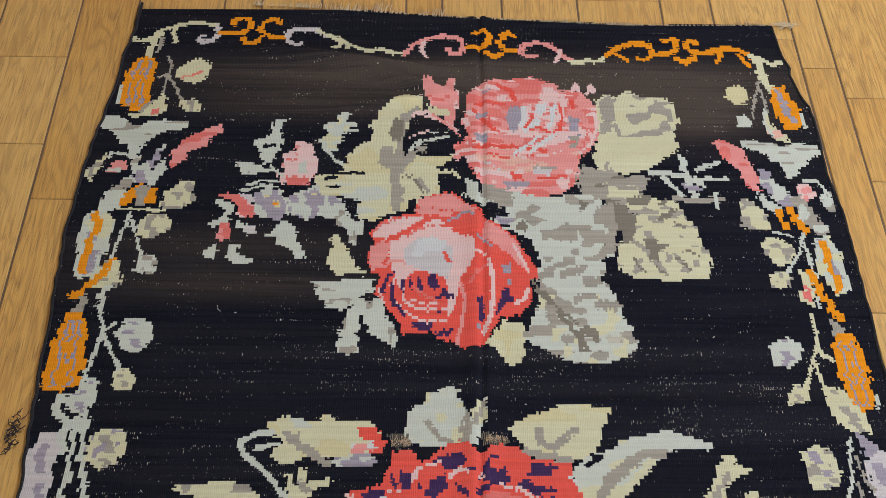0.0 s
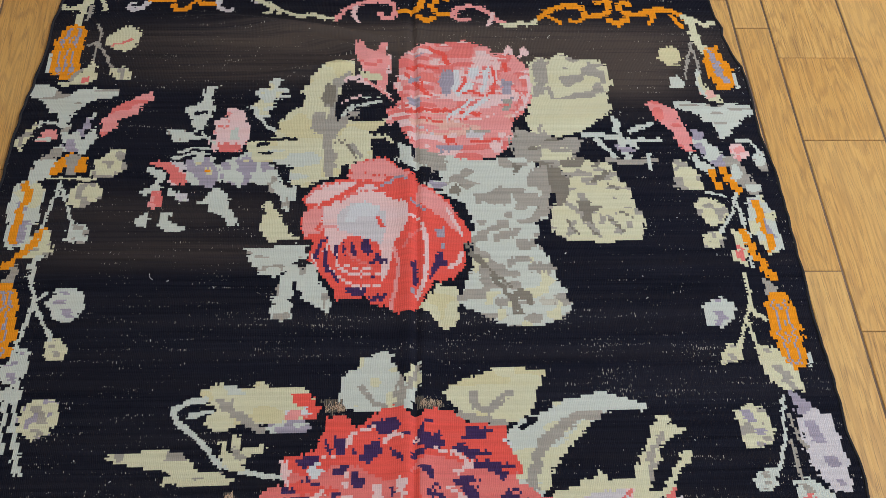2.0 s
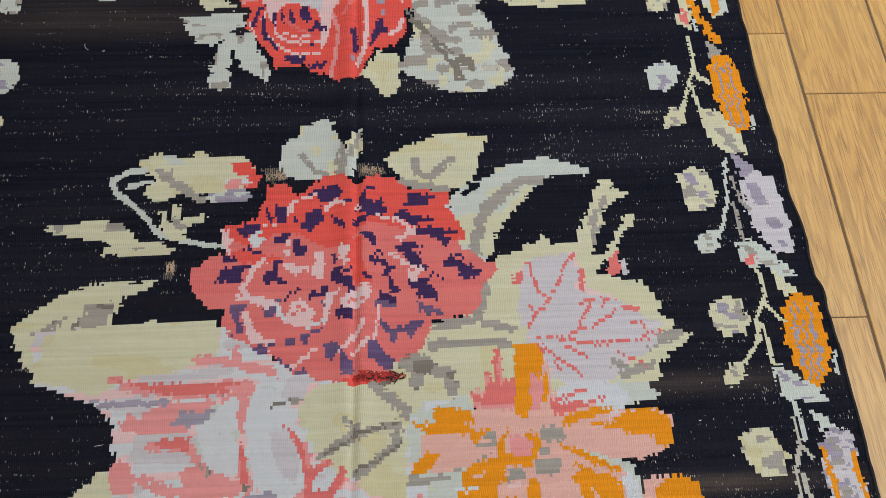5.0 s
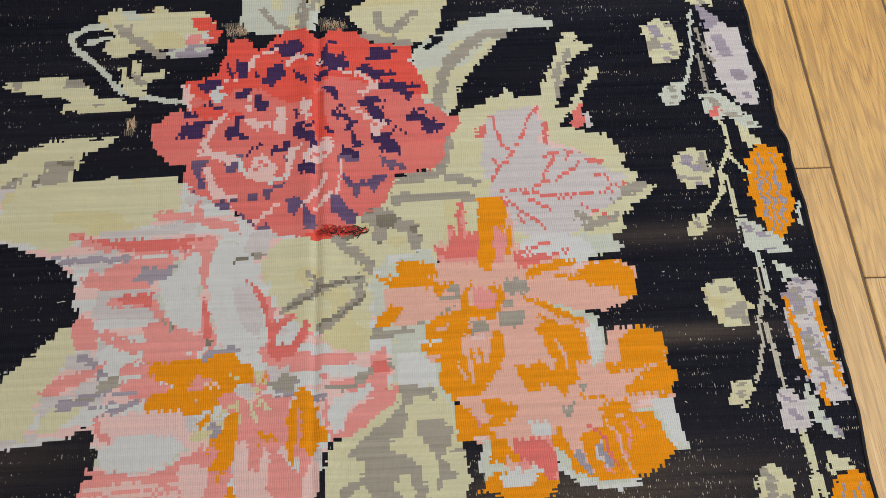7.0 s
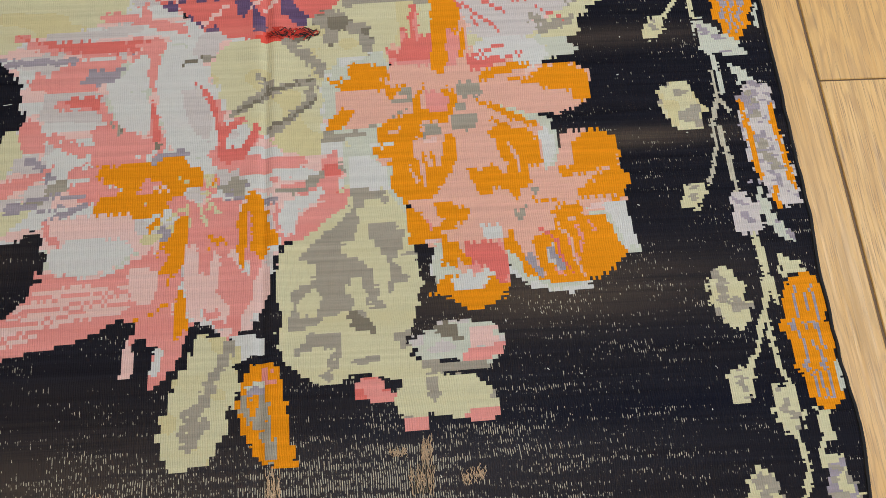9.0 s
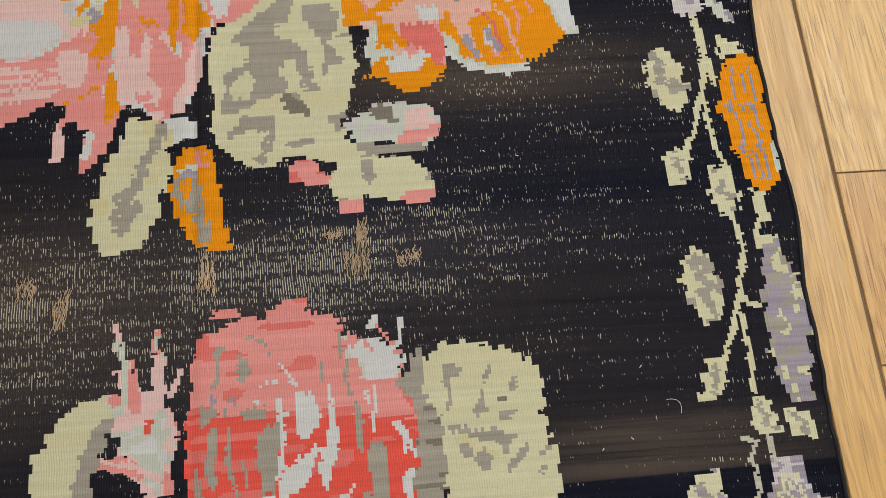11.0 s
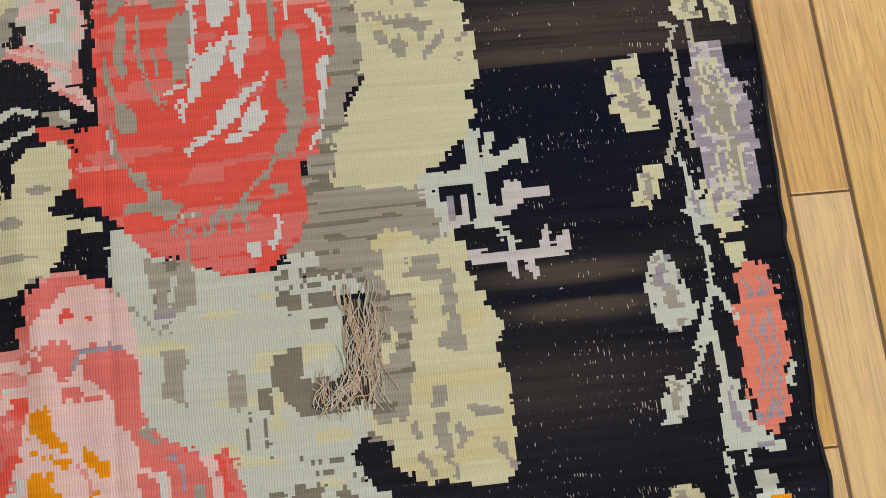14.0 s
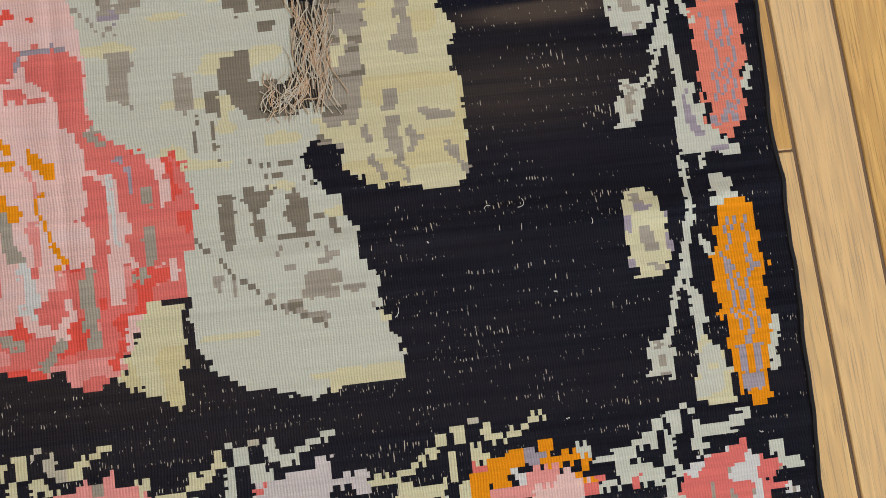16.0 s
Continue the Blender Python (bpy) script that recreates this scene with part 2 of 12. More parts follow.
# end joints that can be seen, by the row's left seam
JOINTS = {
    0.686: [1.095, 0.473, -0.057, -1.092, -1.79],
    0.744: [1.44, 1.008, 0.782, 0.346, -0.228, -0.635, -0.850, -1.53],
    0.558: [1.182, 0.387, -0.483, -1.322],
    -0.636: [1.51, 1.097, 0.851, 0.20],
    -0.508: [1.67, 0.711, -0.02],
    0.87: [1.384, 0.638, -0.11, -0.767, -1.24],
}
rng = random.Random(4)
far_boards = bmesh.new()
near = []
for a, b in zip(SEAMS, SEAMS[1:]):
    cuts = sorted(JOINTS.get(round(a + 1e-9, 3), []))
    y = Y0
    spots = [Y0]
    if cuts:
        while spots[-1] < cuts[0] - 1.2:
            spots.append(spots[-1] + rng.uniform(0.45, 1.0))
        spots = [q for q in spots if q < cuts[0] - 0.3] + cuts
    while spots[-1] < Y1 - 0.25:
        spots.append(min(Y1, spots[-1] + rng.uniform(0.4, 1.15)))
    spots[-1] = Y1
    for c, d in zip(spots, spots[1:]):
        lo, hi = (max(a, X0) + 0.0016, c + 0.0010, -0.004), (min(b, X1) - 0.0016, d - 0.0010, 0.0)
        if hi[0] - lo[0] < 0.01:
            continue
        if -1.1 < a < 1.5 and d > -2.8 and c < 2.3 and len(near) < 300:
            near.append((lo, hi))
        else:
            add_box(far_boards, lo, hi)


def board_oak(mid):
    """Paler boards in the south-east corner, one brown board beside the rug, honey-coloured ones elsewhere."""
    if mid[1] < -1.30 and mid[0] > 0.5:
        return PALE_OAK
    if 0.744 < mid[0] < 0.87 and -0.85 < mid[1] < -0.635:
        return BROWN_OAK
    return OAK


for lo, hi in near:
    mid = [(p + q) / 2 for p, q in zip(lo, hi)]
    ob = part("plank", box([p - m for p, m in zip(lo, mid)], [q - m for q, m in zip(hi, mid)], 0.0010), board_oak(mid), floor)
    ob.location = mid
tagged(part("boards", far_boards, OAK, floor), kind="stuff")

# ---- the tapestry rug ----
CELL_X, CELL_Y = 0.0036, 0.0027
WEST, EAST, SOUTH, NORTH = -0.66, 0.84, -1.95, 1.15
NX, NY = round((EAST - WEST) / CELL_X), round((NORTH - SOUTH) / CELL_Y)
cx = (WEST + (np.arange(NX) + 0.5) * CELL_X) * 100
cy = (SOUTH + (np.arange(NY) + 0.5) * CELL_Y) * 100
GX, GY = np.meshgrid(cx, cy)
TX, TY = GX, GY
yarn = np.zeros((NY, NX), int)
owner = np.zeros((NY, NX), int)
motifs = ["field"]
labels = {"field": "worn black weft-faced ground"}


def right_edge(y):
    """The rug's edge, in centimetres, drawn in and out by use."""
    return np.interp(y, [-195.0, -163.9, -155.6, -149.7, -144.0, -138.1, -131.2, -124.8, -121.6, -117.2, -115.9, -111.8, -105.6, -99.4, -92.9, -89.6, -83.7, -76.2, -65.8, -55.1, -44.0, -34.8, -28.4, -20.2, -12.5, -2.9, 2.6, 4.1, 10.0, 14.3, 17.7, 23.0, 30.0, 38.3, 51.4, 61.8, 67.8, 75.2, 85.6, 91.0, 92.3, 99.2, 100.7, 103.5, 111.6], [78.1, 78.9, 78.8, 78.9, 78.9, 78.6, 78.9, 79.1, 79.1, 78.7, 79.0, 79.0, 79.5, 79.8, 79.9, 80.0, 80.2, 80.2, 81.3, 80.7, 81.0, 81.5, 81.5, 81.6, 81.5, 81.3, 81.2, 80.4, 80.9, 80.4, 79.8, 79.9, 79.7, 79.4, 79.5, 79.4, 79.4, 78.2, 78.7, 78.2, 77.5, 76.0, 76.4, 75.2, 75.2]) + 0.09 * np.sin(0.31 * y + 2 * np.sin(0.13 * y)) + 0.06 * np.sin(1.03 * y + 3 * np.sin(0.21 * y))


def left_edge(y):
    return np.interp(y, [-195.0, -60.0, 17.0, 26.1, 32.7, 41.6, 47.8, 55.3, 63.1, 68.9, 74.9, 82.5, 87.7, 94.5, 102.4, 109.2, 116.4], [-62.5, -62.4, -59.4, -60.2, -60.7, -61.7, -61.8, -62.6, -62.9, -62.9, -62.4, -61.9, -61.4, -60.6, -60.1, -59.4, -59.0]) + 0.16 * np.sin(0.37 * y + 2 * np.sin(0.11 * y)) + 0.10 * np.sin(0.93 * y + 3 * np.sin(0.23 * y))


def top_edge(x):
    return np.interp(x, [-62, -30, 7, 43, 77], [117.5, 116.3, 113.5, 111.8, 112.0])


inside = (GX > left_edge(GY)) & (GX < right_edge(GY)) & (GY < top_edge(GX)) & (GY > -193)


def motif(name, label=""):
    motifs.append(name)
    labels[name] = label


def smooth_noise(seed, sx, sy):
    """Soft random values over the cells; sx, sy: the size of a blotch in centimetres."""
    r = np.random.RandomState(seed)
    w, h = int(160 / sx) + 3, int(330 / sy) + 3
    table = r.rand(h, w)
    u, v = (GX + 70) / sx, (GY + 200) / sy
    i, j = np.floor(u).astype(int), np.floor(v).astype(int)
    p, q = u - i, v - j
    p, q = p * p * (3 - 2 * p), q * q * (3 - 2 * q)
    return (table[j, i] * (1 - p) + table[j, i + 1] * p) * (1 - q) + (table[j + 1, i] * (1 - p) + table[j + 1, i + 1] * p) * q


# a hand weaver's outlines step unevenly: the chart is read with small shifts
TX = GX + 0.40 * (smooth_noise(501, 1.2, 0.8) - 0.5) + 0.40 * (smooth_noise(502, 0.9, 0.30) - 0.5)
TY = GY + 0.40 * (smooth_noise(503, 1.0, 1.0) - 0.5) + 0.40 * (smooth_noise(504, 0.6, 0.4) - 0.5)
# outlines and stems step two warps and two rows of weft at a time
ROWS, COLS = np.mgrid[0:NY, 0:NX]
STEP_Y = ROWS // 2 * 2
SHIFT = np.random.RandomState(77).randint(0, 2, NY)
STEP_X = np.clip((COLS + SHIFT[ROWS // 4]) // 2 * 2, 0, NX - 1)
QX = GX[0, STEP_X] + 50 * CELL_X + 0.55 * (smooth_noise(505, 1.2, 0.9) - 0.5)
QY = GY[STEP_Y, 0] + 50 * CELL_Y + 0.45 * (smooth_noise(506, 1.2, 1.2) - 0.5)

# details step by single warps, two or three rows of weft at a time
FX = GX + 0.16 * (smooth_noise(507, 0.9, 0.3) - 0.5)
FY = GY[np.minimum(STEP_Y + np.random.RandomState(78).randint(0, 2, NX)[COLS], NY - 1), 0] + 30 * CELL_Y


def weave(where, colour, spots=()):
    where = where & inside
    yarn[where] = YARNS.index(colour)
    owner[where] = len(motifs) - 1
    if not where.any():
        return
    for n, (other, share, sx, sy) in enumerate(spots):
        seed = len(motifs) * 13 + n * 7 + 1
        value = smooth_noise(seed, sx, sy)
        if sx < 0.6:
            mark = stripes(where, seed)
        elif motifs[-1].startswith("border") and sx < 1.5 and n == 0 and other in ("grey", "lilac"):
            mark = staircase(where, seed)
        else:
            mark = value > np.quantile(value[where], 1 - share)
        yarn[where & mark] = YARNS.index(other)


def spans(where):
    """Where each cell lies across its patch (0 to 1 from edge to edge) and down it, with the width."""
    rows = np.nonzero(where.any(1))[0]
    lo = np.where(where.any(1), np.argmax(where, 1), 0)
    hi = np.where(where.any(1), NX - 1 - np.argmax(where[:, ::-1], 1), 1)
    width = np.maximum(hi - lo, 1)[:, None]
    return (COLS - lo[:, None]) / width, (ROWS - rows[0]) / max(1, rows[-1] - rows[0]) + 0 * COLS, width * CELL_X * 100


def stripes(where, seed):
    """Two thin wandering stripes down a flower, with a broken one between them."""
    across, down, wide = spans(where)
    block = np.clip(np.floor(down * 14), 0, 14).astype(int)
    r = np.random.RandomState(seed)
    sway, cut, fat = r.rand(20) * 0.04 - 0.02, r.rand(20), 0.19 + 0.22 * (r.rand(20) > 0.75)
    side = np.abs(np.abs(across - 0.5) - 0.23 - sway[block]) * wide < fat[block]
    mid = (np.abs(across - 0.5 - sway[19 - block]) * wide < 0.2) & (cut[block] > 0.45)
    return (side & (cut[19 - block] > 0.05) | mid) & (down > 0.07) & (down < 0.92)


def staircase(where, seed):
    """Grey blocks stepping down a pale blossom."""
    across, down, wide = spans(where)
    r = np.random.RandomState(seed)
    block = np.clip(np.floor(down * 7), 0, 7).astype(int)
    cut, sway = r.rand(9), r.rand(9) * 0.24 - 0.12
    return (np.abs(across - 0.70 + 0.40 * down - sway[block]) < 0.17) & (cut[block] > 0.15) & (down > 0.06) & (down < 0.94)


def area(colour, *pts, spots=()):
    """A closed outline, in centimetres, woven in one colour, with blotches of others."""
    where = np.zeros(GX.shape, bool)
    px, py = QX, QY
    for (x0, y0), (x1, y1) in zip(pts, pts[1:] + pts[:1]):
        if y0 != y1:
            where ^= ((py < y0) != (py < y1)) & (px < x0 + (py - y0) * (x1 - x0) / (y1 - y0))
    weave(where, colour, spots)


def line(colour, width, *pts):
    """A stem or vein through points, in centimetres."""
    where = np.zeros(GX.shape, bool)
    px, py = (QX, QY) if width >= 1.0 else (TX, TY)
    if width < 1.0 and motifs[-1].split("/")[0] in ("border_flower", "tulip", "twig"):
        width *= 0.8
    for (x0, y0), (x1, y1) in zip(pts, pts[1:]):
        dx, dy = x1 - x0, y1 - y0
        s = np.clip(((px - x0) * dx + (py - y0) * dy) / (dx * dx + dy * dy + 1e-9), 0, 1)
        where |= (px - x0 - s * dx) ** 2 + (py - y0 - s * dy) ** 2 < width * width / 4
    weave(where, colour)


def over(where, colour):
    """Weave a detail into what is there already; on bare ground it belongs to the newest motif."""
    where = where & inside
    yarn[where] = YARNS.index(colour)
    owner[where & (owner == 0)] = len(motifs) - 1


def enclosed(px, py, pts):
    where = np.zeros(GX.shape, bool)
    for (x0, y0), (x1, y1) in zip(pts, pts[1:] + pts[:1]):
        if y0 != y1:
            where ^= ((py < y0) != (py < y1)) & (px < x0 + (py - y0) * (x1 - x0) / (y1 - y0))
    return where


def patch(colour, *pts):
    """A stepped block of colour inside a flower or leaf."""
    over(enclosed(FX, FY, pts), colour)


def stitch(colour, width, *pts):
    """A stepped line of colour inside a flower or leaf."""
    where = np.zeros(GX.shape, bool)
    for (x0, y0), (x1, y1) in zip(pts, pts[1:]):
        dx, dy = x1 - x0, y1 - y0
        s = np.clip(((FX - x0) * dx + (FY - y0) * dy) / (dx * dx + dy * dy + 1e-9), 0, 1)
        where |= (FX - x0 - s * dx) ** 2 + (FY - y0 - s * dy) ** 2 < width * width / 4
    over(where, colour)


# rubbed bands of the ground: x, y, reach across, reach along, amount
WORN = [
    (0.2, 0.395, 0.55, 0.016, 0.42), (0.3, 0.335, 0.5, 0.016, 0.36), (-0.3, 0.36, 0.2, 0.02, 0.12), (0.5, 0.255, 0.3, 0.02, 0.40), (0.55, 0.285, 0.2, 0.012, 0.22),
    (-0.3, 0.20, 0.2, 0.05, 0.16), (-0.35, 0.09, 0.2, 0.04, 0.2), (0.45, -0.47, 0.30, 0.07, 0.26), (0.05, -0.66, 0.5, 0.05, 0.40),
    (-0.12, -0.71, 0.35, 0.06, 0.60), (0.24, -0.70, 0.14, 0.05, 0.46), (0.0, -0.80, 0.36, 0.06, 0.36), (0.36, -0.66, 0.18, 0.06, 0.36), (0.30, -0.58, 0.16, 0.05, 0.22),
    (0.45, -1.30, 0.2, 0.2, 0.14), (0.35, -1.55, 0.35, 0.10, 0.16), (0.0, -1.66, 0.5, 0.06, 0.14), (0.6, -0.15, 0.1, 0.3, 0.04),
]
# where the black dye has gone brown, with the pile's sheen painted in at the top
BROWNED_AND_SHEEN = [
    # the first two humps put the pile's reflected glow into the colour
    (0.38, 0.93, 0.34, 0.07, 0.7), (0.0, 0.93, 0.45, 0.04, 0.4), (-0.05, 0.985, 0.42, 0.030, 1.0), (0.35, 0.985, 0.5, 0.04, 0.6), (0.55, 0.90, 0.12, 0.06, 1.1), (-0.25, 0.90, 0.2, 0.04, 0.5), (-0.35, 0.60, 0.3, 0.05, 0.4),
    (-0.3, 0.52, 0.3, 0.03, 0.5), (0.45, -0.46, 0.22, 0.045, 1.0), (0.58, -0.26, 0.16, 0.012, 1.3), (0.58, -0.115, 0.15, 0.015, 0.7), (0.6, -0.905, 0.16, 0.018, 0.9), (0.58, -0.945, 0.16, 0.020, 1.1),
    (0.56, -1.186, 0.085, 0.011, 1.9), (0.55, -1.206, 0.14, 0.006, -1.2), (0.57, -1.224, 0.065, 0.010, 1.9), (0.52, -1.30, 0.12, 0.04, 0.5), (-0.2, -0.70, 0.4, 0.10, 0.7), (-0.35, -0.36, 0.15, 0.05, 0.5), (0.1, -1.5, 0.2, 0.1, 0.3),
]
BROWNED_AND_SHEEN += [
    (-0.3, -0.75, 0.35, 0.16, 0.40), (0.4, -0.80, 0.3, 0.12, 0.20),
    (0.6, -0.615, 0.3, 0.018, -0.9), (0.55, -1.05, 0.16, 0.085, -1.0), (0.2, 0.30, 0.6, 0.12, -0.35), (-0.4, 0.75, 0.3, 0.1, -0.3), (0.5, 0.60, 0.3, 0.1, -0.4),
]
# slack folds: x, y, half length, half width, angle, height
FOLDS = [
    (-0.12, 1.005, 0.16, 0.012, -7, 0.016), (-0.02, 0.955, 0.11, 0.011, -16, 0.014), (-0.05, 0.91, 0.10, 0.010, 8, 0.009), (-0.25, 1.03, 0.2, 0.02, 3, 0.006), (0.35, 1.02, 0.3, 0.02, 2, 0.004),
    (0.55, 0.80, 0.25, 0.015, 4, 0.004), (-0.5, 0.80, 0.12, 0.02, -10, 0.006), (0.70, -1.43, 0.12, 0.012, 6, 0.006), (0.45, -1.43, 0.2, 0.012, 2, 0.004),
    (-0.35, 0.47, 0.3, 0.02, 2, 0.004), (0.5, 0.30, 0.3, 0.014, -2, 0.004), (0.6, -0.23, 0.2, 0.012, 3, 0.005), (0.02, -1.20, 0.02, 0.16, 8, 0.007), (0.0, -1.32, 0.02, 0.1, 25, 0.006),
]

# The weaver's chart, from the top border to the bottom one.
# top border
motif("border_scroll", "pale scroll band with orange curls")
line("cream", 1.0, (-58.9, 107.2), (-57.8, 106.1), (-56.3, 106.1), (-55.1, 106.9), (-54, 108.5), (-52.6, 109.6), (-50.5, 110.5), (-48.2, 111), (-45.2, 111.1), (-42.5, 110.5))
line("blush", 1.1, (-42.5, 110.5), (-41.9, 108.9), (-42.2, 107.1), (-43.3, 106), (-44.9, 106.1), (-45.8, 106.9), (-45, 107.7))
line("cream", 0.9, (-50.9, 110.1), (-51.2, 108.3), (-50.4, 105.8))
line("cream", 1.6, (-53.9, 107.9), (-54.7, 105.8), (-55.1, 103.9), (-55.3, 102.1))
line("grey", 0.9, (-53.1, 106.7), (-53.4, 104.8), (-53.6, 103.1))
line("orange", 1.1, (-41.5, 108.6), (-39.3, 108.3), (-37, 108.7), (-35.8, 109.7), (-35.7, 111), (-36.7, 112.3), (-38.4, 112.6), (-39.4, 111.8), (-39.1, 110.7))
line("orange", 1.1, (-29.9, 111.1), (-30.4, 112.1), (-32.1, 112), (-33.3, 111.2), (-33.7, 109.8), (-32.6, 108.3), (-30.9, 107.4), (-28.3, 107.4))
line("orange", 1.2, (-36.7, 107), (-35.6, 105.8), (-33.9, 105.8), (-33.2, 107.2))
line("blush", 1.2, (-27.8, 107.6), (-27.4, 109.3), (-26, 109.7), (-23.6, 109.5), (-21.6, 109.2), (-19.9, 108))
line("blush", 1.0, (-27.8, 107.6), (-27.2, 106.1), (-25.8, 105.3), (-24.6, 105.8))
line("cream", 1.0, (-21.6, 109.2), (-19.8, 108.1), (-17.9, 107.4), (-16.2, 106.7), (-14.6, 105.3), (-13, 104.1), (-10.6, 103.7), (-8.3, 104.2), (-6.1, 103.3), (-3.5, 103.1))
line("cream", 0.9, (-16.9, 106.8), (-17.1, 104.8), (-18.4, 104.3))
line("cream", 0.9, (-15.7, 106.2), (-15.3, 104.1))
line("rose", 1.1, (-3.5, 103.1), (-2.4, 105.1), (-0.5, 106.5), (1.8, 107.5), (4.5, 108.3), (7.1, 108), (8.5, 106.9))
line("rose", 1.1, (8.5, 106.9), (8.6, 105.1), (7.5, 103.6), (5.9, 103.6), (5.2, 104.6))
line("pink", 0.9, (0.3, 106.7), (-0.2, 104.2), (1, 102.5))
line("orange", 1.2, (9.7, 105.1), (11.8, 105.1), (13.5, 105.9), (14.1, 107.8), (13.5, 109.3), (12, 109.6), (11.2, 108.9))
line("orange", 1.2, (19.2, 108.4), (18.2, 109.4), (16.7, 108.4), (16.1, 106.6), (17.1, 104.9), (20.1, 104.5))
line("orange", 1.2, (13.1, 103.9), (14.5, 102.8), (16, 103.7))
line("rose", 1.1, (20.1, 104.5), (21.4, 106), (23.8, 106.8), (26.4, 106.4), (28.2, 104.9), (29.4, 102.8), (30.7, 101.6))
line("rose", 1.0, (20.3, 104), (21.7, 102.8), (23.6, 103.4))
line("pink", 0.9, (28.6, 104.5), (27.5, 101.8))
line("cream", 1.0, (30.3, 101.7), (32.1, 101.3), (33.9, 102.3), (35.2, 101.7), (36.9, 102), (38.5, 103.5))
line("orange", 1.2, (38.2, 103.1), (39.5, 104.7), (41.6, 105.8), (44.1, 106.6), (46.4, 106.6), (48, 106))
line("orange", 1.0, (48, 106), (48, 104), (46.4, 102.2), (44.5, 102.5))
line("orange", 1.0, (40, 103.9), (41.2, 102.6), (42.4, 102))
line("orange", 1.3, (48.2, 103.7), (50.7, 103.9), (52.9, 104.8), (53.9, 106.7), (52.9, 107.9), (51.1, 107.5))
line("orange", 1.3, (57.8, 107), (56.3, 107.5), (55.6, 105.9), (56.1, 104.4), (58.5, 104.2), (61.3, 104.7))
line("orange", 1.3, (52.6, 102.8), (54.5, 101.8), (56.7, 102.9))
line("orange", 1.3, (61, 104.9), (63.5, 105.6), (65.9, 105.3), (67.9, 104.2), (69.4, 102.6))
line("orange", 1.0, (62.7, 104.8), (61.3, 101.9))
line("orange", 0.9, (66.1, 103.8), (67, 102.3), (67.7, 101.2))
line("cream", 1.1, (68.2, 103.8), (70.6, 102.6), (72.5, 101.6), (74.8, 102))
line("cream", 1.9, (69.8, 102), (70, 99.3), (70.7, 97.1), (71.2, 95.6))
# left border
motif("border_flower/left_a", "orange flower with lilac stripes")
area("orange", (-55.7, 102), (-57.2, 101.1), (-58, 99.5), (-58.5, 97.3), (-58.9, 95.2), (-58.7, 92.3), (-58.9, 90.1), (-57.1, 89.6), (-55.9, 88.1), (-54, 88.9), (-53.2, 90.3), (-52.9, 93.1), (-52.9, 96.6), (-52.9, 98.8), (-53.5, 101), spots=[("lilac", 0.22, 0.55, 2.0)])
line("mint", 0.9, (-59.2, 94.3), (-59.1, 90.4))
area("cream", (-56.7, 87.8), (-54.8, 88.2), (-52.9, 89.6), (-51.5, 91.7), (-50.5, 93.3), (-49.9, 91.6), (-49.8, 88.9), (-50.9, 87.2), (-53.4, 87.4), (-55.7, 87))
line("grey", 0.9, (-54.8, 88.4), (-52.2, 91))
area("coral", (-52.5, 88.8), (-50.9, 89.4), (-50.9, 87.8), (-52.2, 87.8))
motif("twig/left_a", "")
line("grey", 0.7, (-51.2, 101.7), (-50.2, 99.6), (-50.4, 97.4), (-50.7, 95.2), (-50.9, 93.1))
line("grey", 0.7, (-50.4, 97.4), (-52.4, 96.9))
line("grey", 0.7, (-50.1, 96.7), (-48.8, 94.5), (-47.7, 92.5), (-46.8, 91.1))
area("cream", (-46.1, 101.1), (-44.4, 101.4), (-42.8, 100.4), (-42, 98.2), (-42.8, 96.3), (-44.7, 95.3), (-47.1, 95.5), (-48.7, 96.7), (-48.5, 98.8), (-47.5, 100))
line("coral", 0.7, (-47.5, 96.6), (-46.1, 97.1), (-45.1, 97.7), (-44, 98.3))
area("cream", (-46.9, 91.1), (-45.2, 91.4), (-43.2, 90.8), (-43.2, 88.6), (-44.8, 88.4), (-46.6, 89))
line("grey", 1, (-45.2, 90.6), (-44.7, 89.2))
motif("tulip/left", "pale green tulip")
area("mint", (-61.8, 85.9), (-60.7, 87.1), (-58.6, 87.5), (-56.1, 86.4), (-55, 85.3), (-53.7, 85.3), (-51.7, 86.2), (-49, 86.7), (-44.8, 86.5), (-44.1, 84.9), (-46.9, 84.3), (-49.1, 83.8), (-50.4, 82.2), (-51.5, 80.5), (-52.7, 79.6), (-52.5, 77.1), (-51.6, 75.2), (-52.8, 73.9), (-53.7, 76.4), (-54.9, 79.6), (-56.5, 80.9), (-58.3, 83.1), (-60.1, 83.9), (-61.3, 84.7), spots=[("grey", 0.12, 3, 1)])
area("rose", (-38, 85.6), (-39.4, 85.4), (-41.9, 84), (-44, 82.9), (-45.3, 81), (-46.4, 79), (-47, 77.7), (-46.6, 75.5), (-45.4, 76.2), (-43.8, 77.7), (-42.4, 79.3), (-40.4, 80.6), (-39.7, 82.4), (-37.7, 83.7), spots=[("coral", 0.3, 3, 1.5)])
area("lilac", (-52.7, 72.4), (-52.3, 75.2), (-50.7, 77.1), (-49.3, 79), (-48.3, 80.3), (-47.7, 79.5), (-49.1, 77.3), (-49.8, 75.2), (-49.9, 72.7), (-51, 72), spots=[("mint", 0.35, 2, 2)])
area("mint", (-50.6, 72), (-50.3, 73.9), (-48.9, 76.4), (-47.2, 77.7), (-47.1, 75.5), (-47.9, 73.7), (-48.7, 72))
